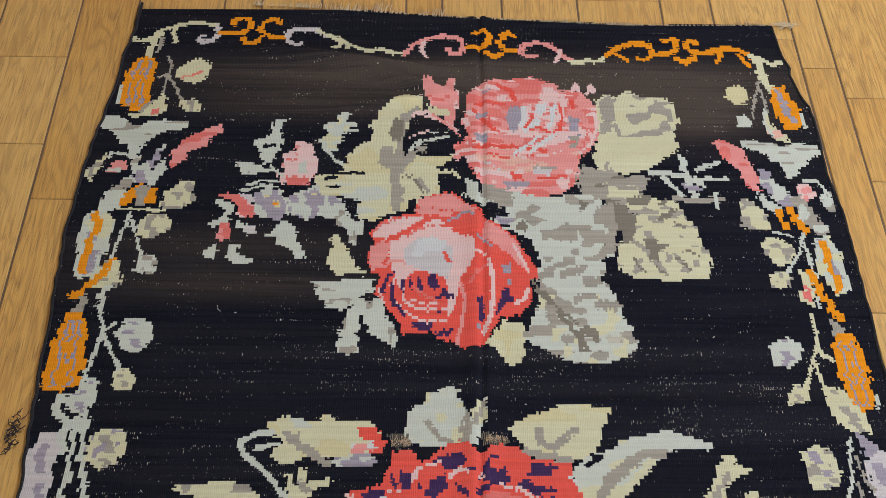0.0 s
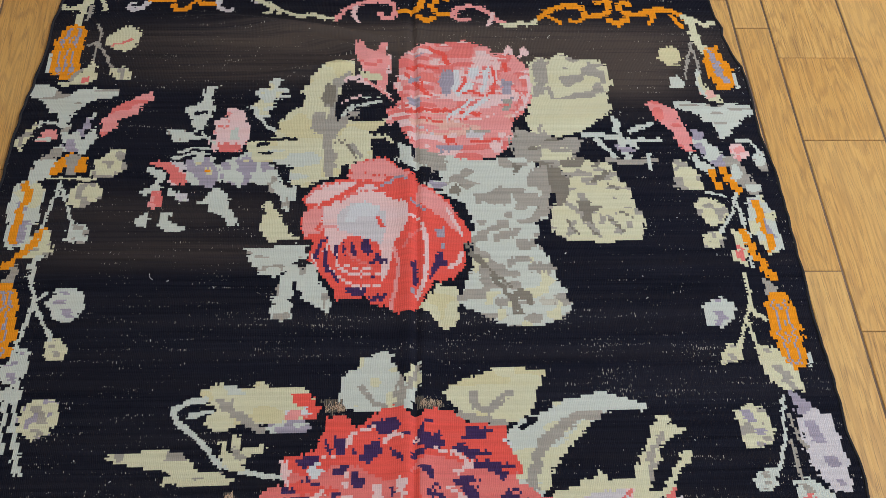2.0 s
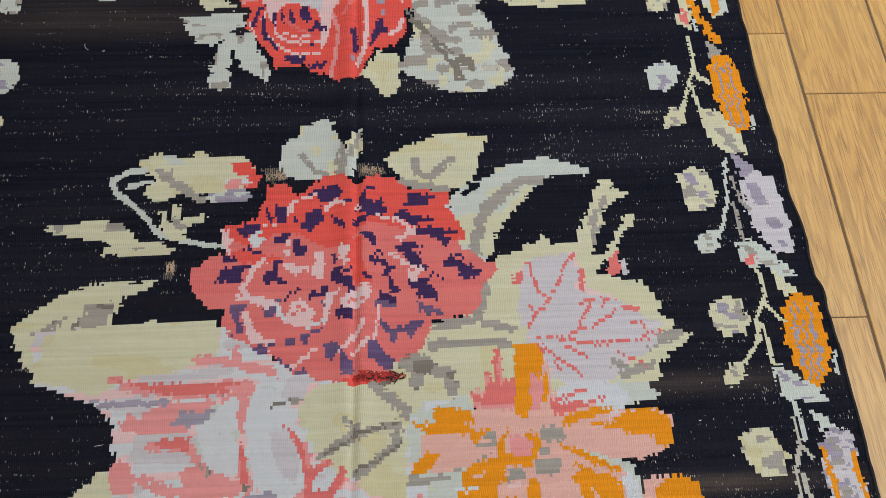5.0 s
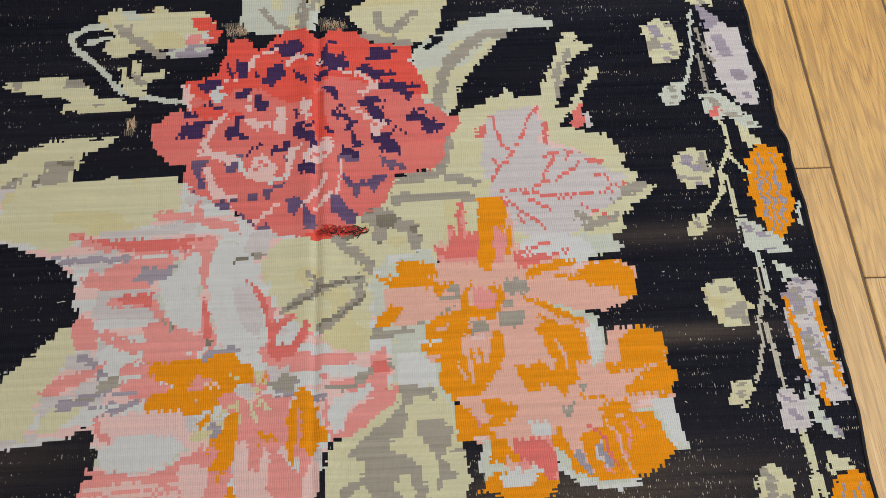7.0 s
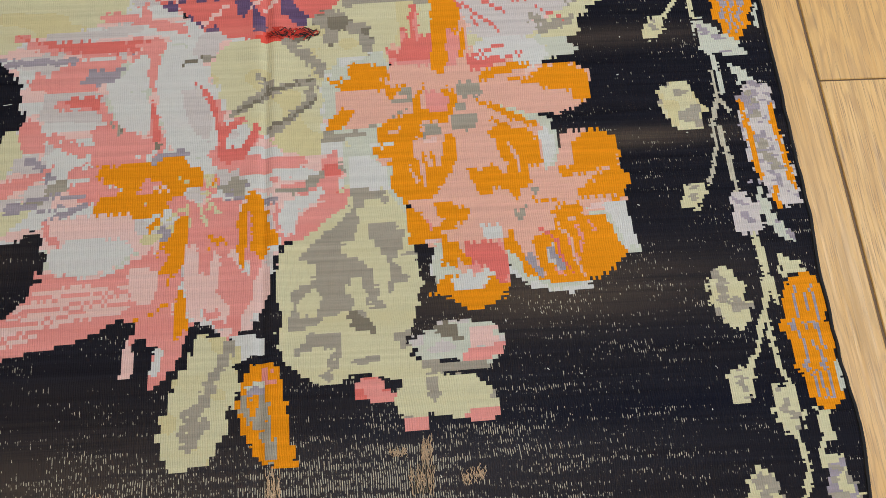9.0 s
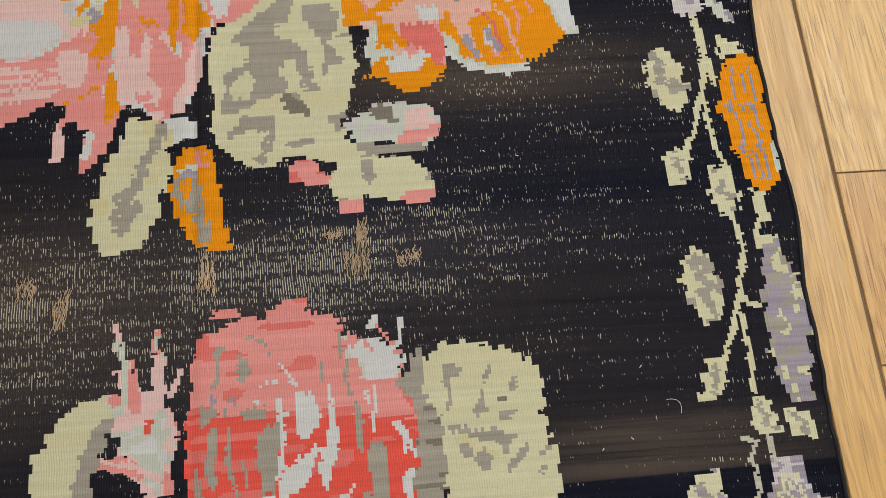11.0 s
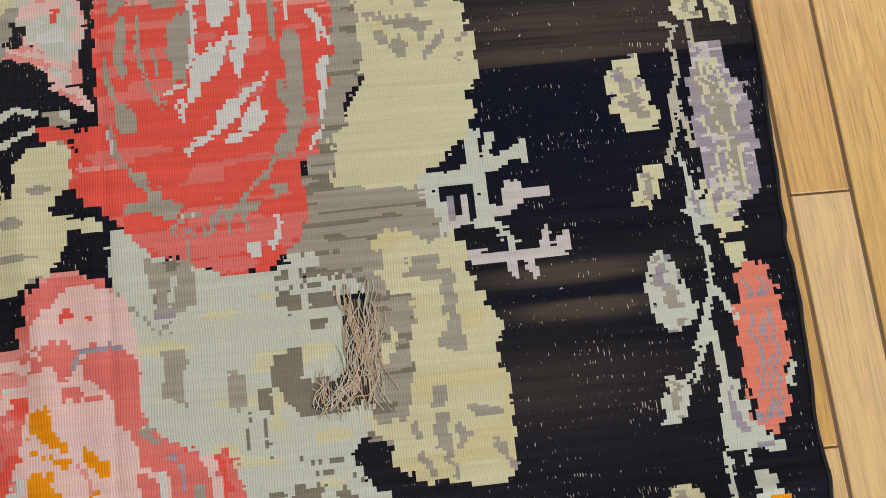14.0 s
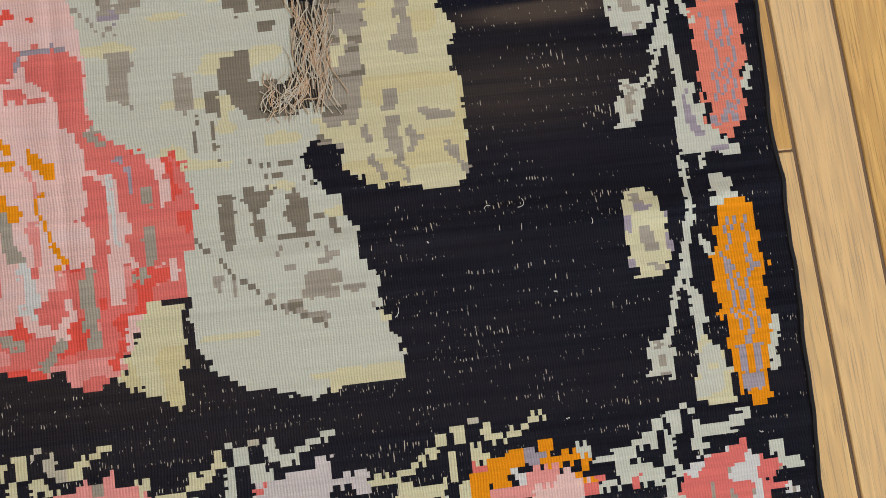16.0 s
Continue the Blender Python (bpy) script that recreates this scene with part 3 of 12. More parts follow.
area("grey", (-58.2, 68.1), (-56.9, 70.8), (-55.1, 72.4), (-53.8, 73.9), (-52.1, 73.3), (-52.9, 71.4), (-55.3, 70.2), (-56.9, 68.1), spots=[("mint", 0.4, 1.5, 0.9)])
area("mint", (-57.8, 68.7), (-56.3, 70.2), (-53.2, 70.8), (-53.7, 67.6), (-55.6, 66.3), (-55.9, 63), (-57.5, 63.2), (-58.1, 66.3))
area("orange", (-54.5, 67.6), (-53.7, 69.6), (-52.3, 71.4), (-51, 72), (-51.5, 70.2), (-52.5, 68.4), (-53.4, 67.3))
area("grey", (-52, 71.4), (-49.7, 71.7), (-49.2, 67.6), (-51.3, 67.7))
area("orange", (-49.8, 70.9), (-48.4, 71.4), (-48, 67.9), (-49.6, 68.1))
area("cream", (-46.9, 67.9), (-46.6, 70), (-44.9, 71.7), (-43.6, 72.8), (-41.9, 73), (-41.4, 70.9), (-40.8, 69.1), (-42.2, 67.6), (-44.7, 66.8), (-46.8, 66.8), spots=[("grey", 0.35, 1.3, 1)])
line("cream", 0.6, (-54.5, 66.7), (-46.3, 66.6))
area("cream", (-60.8, 72.3), (-61.6, 74.4), (-61.1, 75.7), (-59.8, 77.2), (-58.8, 78.5), (-58, 78.3), (-59.1, 76.1), (-59.6, 74.4), (-60.2, 72.6), spots=[("grey", 0.4, 1.5, 0.9)])
area("rose", (-57.5, 76.3), (-56.3, 77.4), (-54.4, 76.8), (-54.4, 75.1), (-56.1, 74.4), (-57.7, 74.5), spots=[("mint", 0.25, 1, 1)])
line("mint", 0.6, (-58, 77.7), (-58.3, 78.8), (-55.8, 78.5), (-53.9, 77.5))
motif("border_flower/left_b", "pale flower with an orange stripe")
area("mint", (-60.1, 64.8), (-58.6, 66.3), (-56.5, 66), (-54.9, 65.7), (-54.6, 63), (-54.3, 60.2), (-54.9, 57.9), (-55.6, 54), (-58.3, 52.9), (-59.8, 54), (-59.8, 57.3), (-60.5, 61.3), spots=[("lilac", 0.2, 1, 2), ("cream", 0.3, 2, 2)])
line("orange", 1.4, (-57.9, 65.4), (-57.2, 63), (-57.9, 60.2), (-58, 56.8), (-58.1, 54.5))
area("cream", (-57.2, 51.8), (-56.1, 54), (-54.5, 56.2), (-52.8, 57.4), (-51.5, 56.3), (-51.1, 52.4), (-52, 50.8), (-54.5, 51.2), spots=[("grey", 0.2, 1.5, 0.9)])
line("orange", 1.3, (-53.1, 56.8), (-54.2, 54.6), (-55.8, 52.4), (-57.8, 50.2), (-58.6, 49.6))
motif("twig/left_b", "")
line("mint", 0.7, (-52.3, 66), (-52.6, 63.1), (-53.5, 59.6), (-53.7, 57.2))
line("mint", 0.7, (-52.1, 65.4), (-50.5, 61.9), (-48.8, 58))
line("mint", 0.7, (-52.6, 63.1), (-49.8, 63.3))
area("cream", (-49.6, 64.9), (-47.7, 66), (-45, 65.4), (-44.2, 63.7), (-45.4, 61.7), (-47.8, 60.8), (-50, 61.7), (-50.3, 63.1), spots=[("grey", 0.35, 1.2, 1.2)])
area("mint", (-49.1, 56.8), (-47.8, 58), (-45.8, 57.4), (-45, 54.6), (-46.8, 53.9), (-49, 54.6), spots=[("grey", 0.3, 1, 1)])
motif("border_flower/left_c", "orange flower with lilac stripes")
line("mint", 1.3, (-53.1, 51.3), (-53.5, 49.6), (-53.4, 47.7))
line("grey", 1.6, (-56.6, 49.2), (-56.9, 46.8))
area("orange", (-58.6, 46), (-56.5, 46.6), (-54.9, 45), (-54.5, 41.5), (-54.1, 37.6), (-54.2, 33.7), (-56.8, 32.7), (-59.5, 32.6), (-60.4, 35.6), (-60.2, 39.5), (-59.7, 43.5), spots=[("lilac", 0.26, 0.55, 2.0)])
line("mint", 0.9, (-53.6, 49.7), (-53.1, 45.5), (-51.5, 41.5), (-49, 37.6), (-47.5, 35.4))
line("mint", 0.9, (-52.3, 42.5), (-53.1, 38), (-53.9, 33.2))
line("mint", 0.9, (-51.5, 43.5), (-50.6, 44.5))
area("mint", (-50, 43), (-48.5, 45.1), (-45.6, 45.3), (-43.6, 43.6), (-43.9, 41), (-46, 39.3), (-48.5, 40), spots=[("lilac", 0.4, 1.2, 1.2)])
area("cream", (-48.7, 36.1), (-46.9, 36.7), (-45, 35.1), (-45.3, 32.9), (-47.6, 32.9), (-48.8, 34.2), spots=[("grey", 0.3, 1, 1)])
area("mint", (-56.6, 31.8), (-54, 32.7), (-52.7, 35.1), (-50.9, 34.6), (-50.6, 31.8), (-51.7, 28.3), (-54.2, 29.2), spots=[("lilac", 0.3, 1.3, 1.3)])
line("mint", 1.4, (-56.6, 31.8), (-56.7, 29.1), (-54.2, 27.4), (-54.2, 25), (-54.1, 22.8))
motif("border_flower/left_d", "lilac-pink flower")
area("cream", (-49.8, 25.5), (-47.8, 26.8), (-44.9, 26.4), (-44.2, 23.6), (-45.2, 20.6), (-47.7, 19.5), (-49.9, 21.1), (-50.7, 23.2), spots=[("grey", 0.25, 1.2, 1.2), ("lilac", 0.15, 1, 1)])
area("blush", (-58.8, 23.6), (-57.5, 25.8), (-54.8, 25.6), (-54.8, 22.8), (-54.7, 19.3), (-54.5, 14.3), (-59.4, 14.3), (-60, 19.3), (-59.7, 21.9), spots=[("lilac", 0.16, 0.9, 2.4)])
line("mint", 1.0, (-53.1, 28.1), (-52.6, 23.6), (-52.5, 19.3), (-52.3, 14.3))
line("mint", 1.0, (-51.7, 28.1), (-51.2, 22.8), (-50.1, 18.5), (-48.5, 14.3))
# upper bouquet
motif("wildflower/a", "")
area("mint", (-26.8, 86.8), (-25.5, 87.1), (-26.2, 86.4), (-26.6, 85.5), (-26.8, 83.1), (-25.8, 82.2), (-26.4, 80.2), (-27.1, 78.9), (-28, 76.9), (-29.1, 76.6), (-29.9, 77.9), (-30.3, 80.2), (-31.2, 81.1), (-31, 82.4), (-29.1, 82.7), (-28.5, 84.7), (-28.2, 86.4))
line("black", 0.8, (-29.6, 81.1), (-29.1, 81))
line("black", 0.8, (-28.3, 81.1), (-27.7, 81))
motif("wildflower/b", "")
area("mint", (-18.9, 85.6), (-17.3, 86.2), (-15.6, 86.5), (-16, 87.9), (-14.9, 88.7), (-13.2, 88.6), (-14.3, 87.6), (-14.3, 86.5), (-12.3, 86.4), (-12, 85.6), (-13.9, 85.2), (-12.4, 84.3), (-14.9, 83.7), (-14.1, 82.6), (-15.3, 81.6), (-15.7, 79.9), (-17.3, 79.5), (-18.7, 80.3), (-18.1, 81.6), (-20.1, 82.2), (-18.2, 83.2), (-18.3, 84.5), spots=[("cream", 0.3, 1.5, 0.9)])
line("mint", 0.7, (-17.6, 79.8), (-16, 77.7), (-13.9, 76.7))
motif("wildflower/c", "pink star flower")
area("pink", (-25.5, 79.2), (-23.9, 80.1), (-23.6, 79), (-23, 81.8), (-21, 81.8), (-20.4, 79.9), (-19, 78.6), (-18.9, 75.4), (-20.6, 72.6), (-25.4, 72.6), (-26.1, 74.4), (-25.2, 75.4), (-25.8, 77.2), spots=[("rose", 0.4, 2, 1.2)])
area("mint", (-23.2, 77.3), (-21.6, 77.7), (-20.9, 75.6), (-22.5, 75.1))
motif("wildflower/d", "")
area("mint", (-34.4, 76.6), (-32.4, 77.2), (-29.6, 76.6), (-28.7, 75.1), (-30.4, 74.3), (-33.1, 74.3), (-33.7, 75.5), spots=[("grey", 0.08, 1, 1)])
line("mint", 0.6, (-31.8, 72.1), (-29.2, 73.3), (-26.3, 73))
line("mint", 0.6, (-32.6, 70.9), (-29.6, 72.1), (-26.4, 71.9))
line("mint", 0.6, (-30.5, 75.3), (-26.8, 75.6))
line("mint", 0.6, (-28, 76.3), (-25.6, 74.4))
motif("wildflower/e", "lilac flower with a yellow eye")
area("lilac", (-30.6, 69.2), (-29.5, 71), (-27.5, 71.9), (-25.3, 71), (-24, 69.2), (-23.8, 66.2), (-25.7, 64.8), (-28.3, 65.2), (-30.1, 66.8), spots=[("mint", 0.5, 1.4, 1.4)])
area("yellow", (-28.1, 69.8), (-26.2, 69.8), (-25.8, 67.3), (-27.5, 67.3))
line("orange", 1.2, (-27.2, 68.6), (-26.7, 68.4))
area("mint", (-24, 69.2), (-22.1, 71), (-19, 72.3), (-14.7, 72.3), (-12.6, 71.7), (-14.6, 69.8), (-13.5, 69), (-15.5, 68.1), (-14.8, 65.1), (-17.5, 65.9), (-20, 65), (-22.7, 65.9), (-24.4, 66.8), spots=[("lilac", 0.28, 1.5, 1.5)])
area("yellow", (-19.9, 70.4), (-18.9, 70.7), (-18.6, 69.2), (-19.6, 69.1))
motif("wildflower/f", "coral bud with mint leaves")
area("coral", (-36.8, 70.1), (-33.7, 70.6), (-31, 69.8), (-30, 66.2), (-31, 65.3), (-32.6, 65.8), (-33.4, 67.9), (-35.1, 69.1), spots=[("pink", 0.25, 2, 1)])
line("mint", 1.3, (-36.4, 68.5), (-34.3, 67.2), (-34.6, 65.1), (-37, 63.8))
area("rose", (-35.8, 64.1), (-34.1, 63.8), (-34, 60.3), (-35.8, 60.8), (-35.8, 62.6), spots=[("coral", 0.3, 1.5, 0.9)])
area("mint", (-33, 64.9), (-30.8, 63.8), (-29.1, 62.1), (-30.5, 61.5), (-31.9, 63), (-32.9, 63.8))
area("mint", (-37.8, 58.8), (-35.9, 60.1), (-35.3, 58.6), (-35.5, 56.7), (-36.8, 56.9), (-37.6, 57.8))
area("mint", (-33.7, 60), (-31.8, 59.7), (-32.1, 58), (-30.1, 57.5), (-28.5, 57.5), (-28.9, 56.4), (-31.4, 56.1), (-33.2, 56.6))
area("mint", (-27.5, 61.9), (-25.5, 63.2), (-24.7, 65), (-22.5, 63.8), (-21.8, 62.1), (-20.6, 59.8), (-19.4, 57), (-20.9, 56.9), (-22.5, 58.6), (-24.2, 59.8), (-25.4, 61.9), (-26.9, 61.5))
motif("leaf/yellow", "large creamy yellow leaf with grey veins")
area("cream", (-14.1, 75.5), (-13.8, 78.6), (-12.5, 80.3), (-8.8, 82.6), (-9.4, 85.3), (-8.4, 88.6), (-5.7, 90.8), (-4, 92.6), (-1.8, 92.6), (0.5, 91.2), (-0, 89.5), (-1.7, 88.1), (-2.2, 85.4), (-3, 82.6), (-2.6, 80), (0.7, 78.8), (4.7, 78.8), (6.7, 79.2), (5.6, 76.9), (4.5, 75.6), (4.5, 70), (0.8, 70), (-0.8, 67.6), (-3.4, 66.9), (-8.1, 64.9), (-10.2, 65.4), (-12.4, 68.1), (-13.3, 69.9), (-17.8, 70.4), (-19.7, 73.9), (-17.6, 75), spots=[("yellow", 0.3, 5, 2)])
area("mint", (-17.4, 72.3), (-10.5, 73), (-6.1, 71.7), (-5, 66.3), (-10.1, 65.1), (-13.3, 69.9), spots=[("cream", 0.5, 4, 1.5)])
area("grey", (-5.3, 83.3), (-4, 88), (-0.6, 90.1), (-1.1, 88.1), (-2.8, 85.3), (-2.1, 81.3), (-0.1, 78.8), (-3.6, 75.5), (-2.7, 70.6), (-3.4, 66.9), (-5, 66.7), (-4.6, 71.8), (-5.2, 75.5), (-8, 77.4), (-4.8, 78.7), (-4.3, 81.3))
line("grey", 1, (-0.4, 80.4), (1.2, 80.7))
line("grey", 0.9, (-0, 73.6), (1.5, 71.2))
line("black", 0.7, (-19.3, 75.2), (-14.9, 75), (-10.6, 75))
line("black", 0.8, (-17.4, 73.9), (-15.7, 74.2))
line("black", 0.6, (-16.8, 72), (-14.7, 72.3))
area("black", (-1.8, 66.7), (-1.7, 69.3), (-0.6, 70), (0.3, 67.6), (-0.2, 66.6))
area("black", (4.5, 70.9), (4.2, 74.6), (6.1, 75.6), (8.9, 75.6), (8.8, 71.9), (8.2, 69.7), (5.1, 69.9))
line("cream", 1, (2.9, 75.6), (5.1, 75.3), (7.9, 74.1))
area("mint", (8.8, 74.4), (10.4, 73.1), (11.9, 70.1), (14.1, 68.9), (11.9, 68), (9.8, 69.2), (8.6, 70.6))
area("mint", (-15.5, 68.3), (-12.6, 68.7), (-10.2, 65.4), (-9.5, 63.9), (-10.9, 59.9), (-11.9, 60.5), (-13, 63.3), (-14.7, 63.5), spots=[("grey", 0.2, 1.3, 1.3)])
area("black", (-14, 69.8), (-10.8, 69), (-11.7, 67.5), (-10.1, 64.9), (-11.8, 65.1), (-13.2, 67.3))
motif("rose_bud/top", "pink thistle-like bud")
area("pink", (0.4, 95.7), (1.6, 98.2), (2.8, 95.7), (3.9, 93.6), (5.6, 95.1), (6.2, 97.5), (7.2, 97), (6.8, 93.7), (7.7, 91.6), (6.7, 88.8), (7.2, 85), (5.6, 86.1), (3.4, 88.8), (1.7, 90.1), (1.1, 92.9), spots=[("rose", 0.45, 1.6, 1.4)])
line("pink", 0.7, (-1.7, 88.1), (1.1, 88.7), (4, 86.7), (7, 84.5))
line("rose", 0.7, (2.3, 88.1), (5.1, 85.8), (7.4, 83.4))
line("mint", 0.6, (-1.9, 83.3), (0.6, 84.7), (2.3, 84), (4.7, 84.5))
line("mint", 0.6, (-1.9, 80.4), (0.7, 82), (5.6, 83.2))
area("black", (-1.9, 82.5), (0.3, 83.9), (-0.1, 81.8), (-2.1, 80.4))
patch("taupe", (-5.4, 87.1), (-3.5, 87.1), (-3.2, 84.5), (-3.9, 82.3), (-5.3, 82.3), (-6.1, 83.9))
patch("grey", (-7.6, 80.6), (-4.9, 81), (-5.2, 79), (-4.3, 78.1), (-2.6, 77.2), (-2.9, 75.6), (-4.3, 74.4), (-4.4, 67.7), (-5.1, 67.8), (-5.1, 72.5), (-5.7, 73.8), (-5.3, 77.2), (-7.5, 77.7))
stitch("grey", 0.5, (-8, 77.7), (-5.3, 78))
stitch("taupe", 0.4, (-3.1, 74.4), (-1.5, 74.6))
stitch("taupe", 0.4, (-1, 73.8), (0.7, 71.3))
stitch("taupe", 0.4, (0.2, 79.4), (1.1, 79.6))
patch("black", (3.5, 75.2), (5.9, 75.2), (8, 74.3), (7.7, 71.3), (3.8, 70.7))
patch("black", (2.4, 76), (4.3, 76.8), (5.4, 78.1), (6.7, 78.1), (7, 76.2), (5.4, 76))
stitch("cream", 0.6, (4.1, 75.5), (6.4, 75.6), (7.7, 74.3))
patch("black", (-3.1, 84.5), (-0.7, 85.8), (2, 87.1), (4.3, 85.8), (6.4, 84.5), (7, 83.2), (5.4, 83.8), (2.1, 84.5), (-0.1, 83.2), (1, 81.9), (-1.1, 81.9), (-2, 80), (-3, 78.7), (-3.3, 81.3))
stitch("pink", 0.4, (-2, 83.2), (-0.1, 83.8), (1.5, 84.5))
stitch("pink", 0.4, (-1.5, 87.8), (0.4, 88.1), (2, 87.4), (3.7, 86.7))
stitch("mint", 0.4, (-2.4, 80.3), (-1.1, 81.5), (-0.1, 82.3))
patch("rose", (0.2, 97.6), (1.4, 97.6), (1.6, 95.7), (2.5, 94.6), (4.2, 94.3), (4.8, 95.9), (5.4, 97.6), (6.2, 97.3), (6.5, 94.6), (6.5, 87.8), (5.3, 87.8), (4.2, 89.1), (2, 90.5), (0.6, 92.5), (0.3, 94.6))
patch("cream", (0.9, 90.5), (2.9, 89.8), (5.3, 89.4), (5.9, 88), (3.1, 88), (1.5, 88.9))
stitch("coral", 0.6, (1.4, 91.8), (3.7, 91.5), (5.3, 92.1))
stitch("pink", 0.4, (-0.3, 92.5), (0.9, 92.9))
stitch("pink", 0.5, (6.8, 93.9), (7.4, 92.5))
patch("pink", (-25.6, 78.8), (-24.1, 80), (-23.5, 78.8), (-22.4, 78.8), (-22.6, 81.6), (-20.5, 81.5), (-20.1, 78.8), (-19.1, 77.3), (-19, 75.6), (-19.9, 74.4), (-20.8, 72.6), (-23.9, 72.4), (-25.6, 73.6), (-25.1, 74.4), (-25.6, 77.3))
patch("coral", (-25.1, 74.4), (-21, 74.4), (-20.3, 72.6), (-24.4, 72.4))
stitch("coral", 0.5, (-25.3, 78.1), (-23.4, 77.8))
patch("mint", (-23.1, 77.3), (-21.5, 77.8), (-21, 75.3), (-22.6, 75))
patch("lilac", (-28.3, 69.6), (-26.3, 70.8), (-24.6, 69), (-24.5, 66.4), (-26.8, 65.5), (-28.3, 67.3))
patch("yellow", (-26.9, 69), (-25.6, 69), (-25.3, 67.6), (-26.5, 67.4))
stitch("orange", 0.5, (-26.6, 68.3), (-26, 68.3))
patch("lilac", (-21.2, 70.8), (-19.2, 71.6), (-17.5, 70.2), (-17.6, 68.4), (-19.4, 67.8), (-20.6, 68.4))
stitch("yellow", 0.6, (-19.6, 70.4), (-19.1, 70.4))
patch("lilac", (-24.2, 70), (-22.5, 70.4), (-22, 68.8), (-23.5, 68.4))
patch("coral", (-35.5, 70.5), (-33.9, 70), (-31.7, 68.4), (-30.5, 67.3), (-29.5, 65.7), (-31.9, 65.8), (-32.1, 67.3), (-33.6, 68.8))
patch("blush", (-33.2, 70.5), (-30.4, 70), (-29.7, 68.4), (-31.2, 68.8))
patch("coral", (-35, 63.8), (-34, 64.1), (-33.5, 61.2), (-34.8, 61))
patch("blush", (-31.6, 63.8), (-29.6, 63.8), (-28.9, 62.3), (-30.9, 62.3))
motif("leaf/behind_a", "mint leaves with grey veins")
area("mint", (17.9, 71.3), (23.6, 70.1), (29.6, 70.6), (34.4, 70.6), (34.3, 63.6), (35.9, 63), (33.5, 61.3), (35.9, 58.1), (33.1, 56.9), (34.6, 55.6), (31.7, 53.1), (23.7, 54.2), (21.9, 57.8), (21.1, 61.2), (17, 63), (13.3, 63.2), (17.1, 64.1), (15.6, 68.9), spots=[("grey", 0.24, 2.4, 1.3)])
area("grey", (11.8, 72.9), (14.1, 72.2), (17.6, 71.3), (17.7, 68.3), (15.1, 67.6), (13.2, 69.2), (11.9, 70.1))
area("lilac", (13.4, 65.1), (16, 66), (17.9, 65.3), (16.2, 64), (13.9, 64.3), spots=[("mint", 0.3, 1.5, 0.9)])
motif("leaf/behind_b", "")
area("grey", (31.2, 77.1), (34.9, 76.1), (38.3, 74.8), (44.6, 74.9), (42.3, 72.1), (38.6, 69.6), (38.9, 63.6), (36.4, 63), (36.1, 59.9), (33.9, 58.8), (34.8, 63.6), (34.6, 70.2), (30.2, 70.8), (30.2, 74.5), spots=[("taupe", 0.2, 4, 0.8)])
motif("rose/upper", "coral-pink rose")
area("rose", (8.8, 90.9), (10, 93.7), (12, 95.9), (14.9, 96.9), (18.4, 97.4), (21.9, 98), (24.7, 97.4), (27, 96.3), (28, 94.6), (31, 94.9), (33.7, 93.3), (34.6, 91.1), (35.9, 88.4), (35.1, 83.7), (33.2, 80.7), (30.7, 77.7), (30.1, 73.3), (26.4, 70.8), (22.6, 70.1), (20, 70.7), (17.9, 71.3), (14.1, 71.9), (11.5, 73.1), (9.9, 75.6), (8.9, 78.8), (6.7, 77.5), (6.4, 80.5), (9.5, 83.4), (8.4, 86.7), spots=[("coral", 0.45, 4, 1.0), ("pink", 0.14, 4, 0.8)])
area("rose", (10.5, 80.5), (31, 80.7), (30.3, 75.8), (21.7, 74.2), (12.1, 74.7), spots=[("salmon", 0.4, 6, 1.2)])
area("lilac", (17.4, 88.6), (18.7, 90.5), (20.9, 90.3), (20.2, 86.9), (18.4, 84.7), (17.7, 86.8), spots=[("plum", 0.15, 1, 1)])
area("lilac", (10.9, 83.7), (13.4, 83.4), (13.5, 81.5), (11.1, 82.1))
area("lilac", (29.4, 89), (31.6, 89.3), (31.5, 84.7), (29.6, 84.1), spots=[("rose", 0.3, 1, 1)])
line("lilac", 1, (11.3, 88), (12.6, 87.8))
line("pink", 1.4, (21.3, 90.3), (20.4, 87.5), (19.7, 85.1))
line("pink", 1.9, (25.8, 94.9), (24, 90.6), (22, 87), (20.7, 84))
line("pink", 1.7, (28.5, 92.5), (27.2, 88.4), (25.3, 85.4))
line("pink", 1.4, (32.3, 83.9), (27.2, 82.8), (23.3, 81.4), (19.6, 79.6))
line("pink", 1.0, (15.6, 84.5), (21.2, 83.8), (26.7, 84.1), (32.4, 85))
line("lilac", 1.0, (16.3, 72.9), (20.4, 72.8))
line("pink", 1.2, (11, 75.4), (15.3, 74.9), (19.6, 75.2))
line("pink", 1.2, (28.3, 75.8), (26.5, 72.6))
line("red", 0.9, (14.9, 95.9), (17.7, 94.5), (18.7, 92.2))
line("red", 0.9, (10.3, 88.8), (12.3, 86.7), (14.5, 84))
line("red", 0.9, (29.8, 92.1), (30.1, 90.1))
line("red", 0.7, (10.5, 80.5), (17.7, 81.1), (24.3, 80.1))
line("pink", 0.8, (30.2, 94.6), (31.3, 96.3), (31.7, 94.6))
line("pink", 0.8, (33.2, 94.1), (34.3, 96.1), (34.8, 94.4))
motif("leaf/upper_right", "creamy leaf with grey flecks")
area("cream", (34.7, 91.9), (37.2, 94), (39.5, 93.5), (41.9, 95.5), (44.1, 93.3), (46.9, 93.6), (49.8, 93.1), (50.9, 90.6), (50.9, 87.1), (49.6, 83.7), (50.7, 81.4), (48.5, 79.1), (46, 77.8), (43.8, 75.9), (38.1, 75.2), (34.9, 76.1), (32.9, 77.7), (34.3, 81), (35.2, 85))
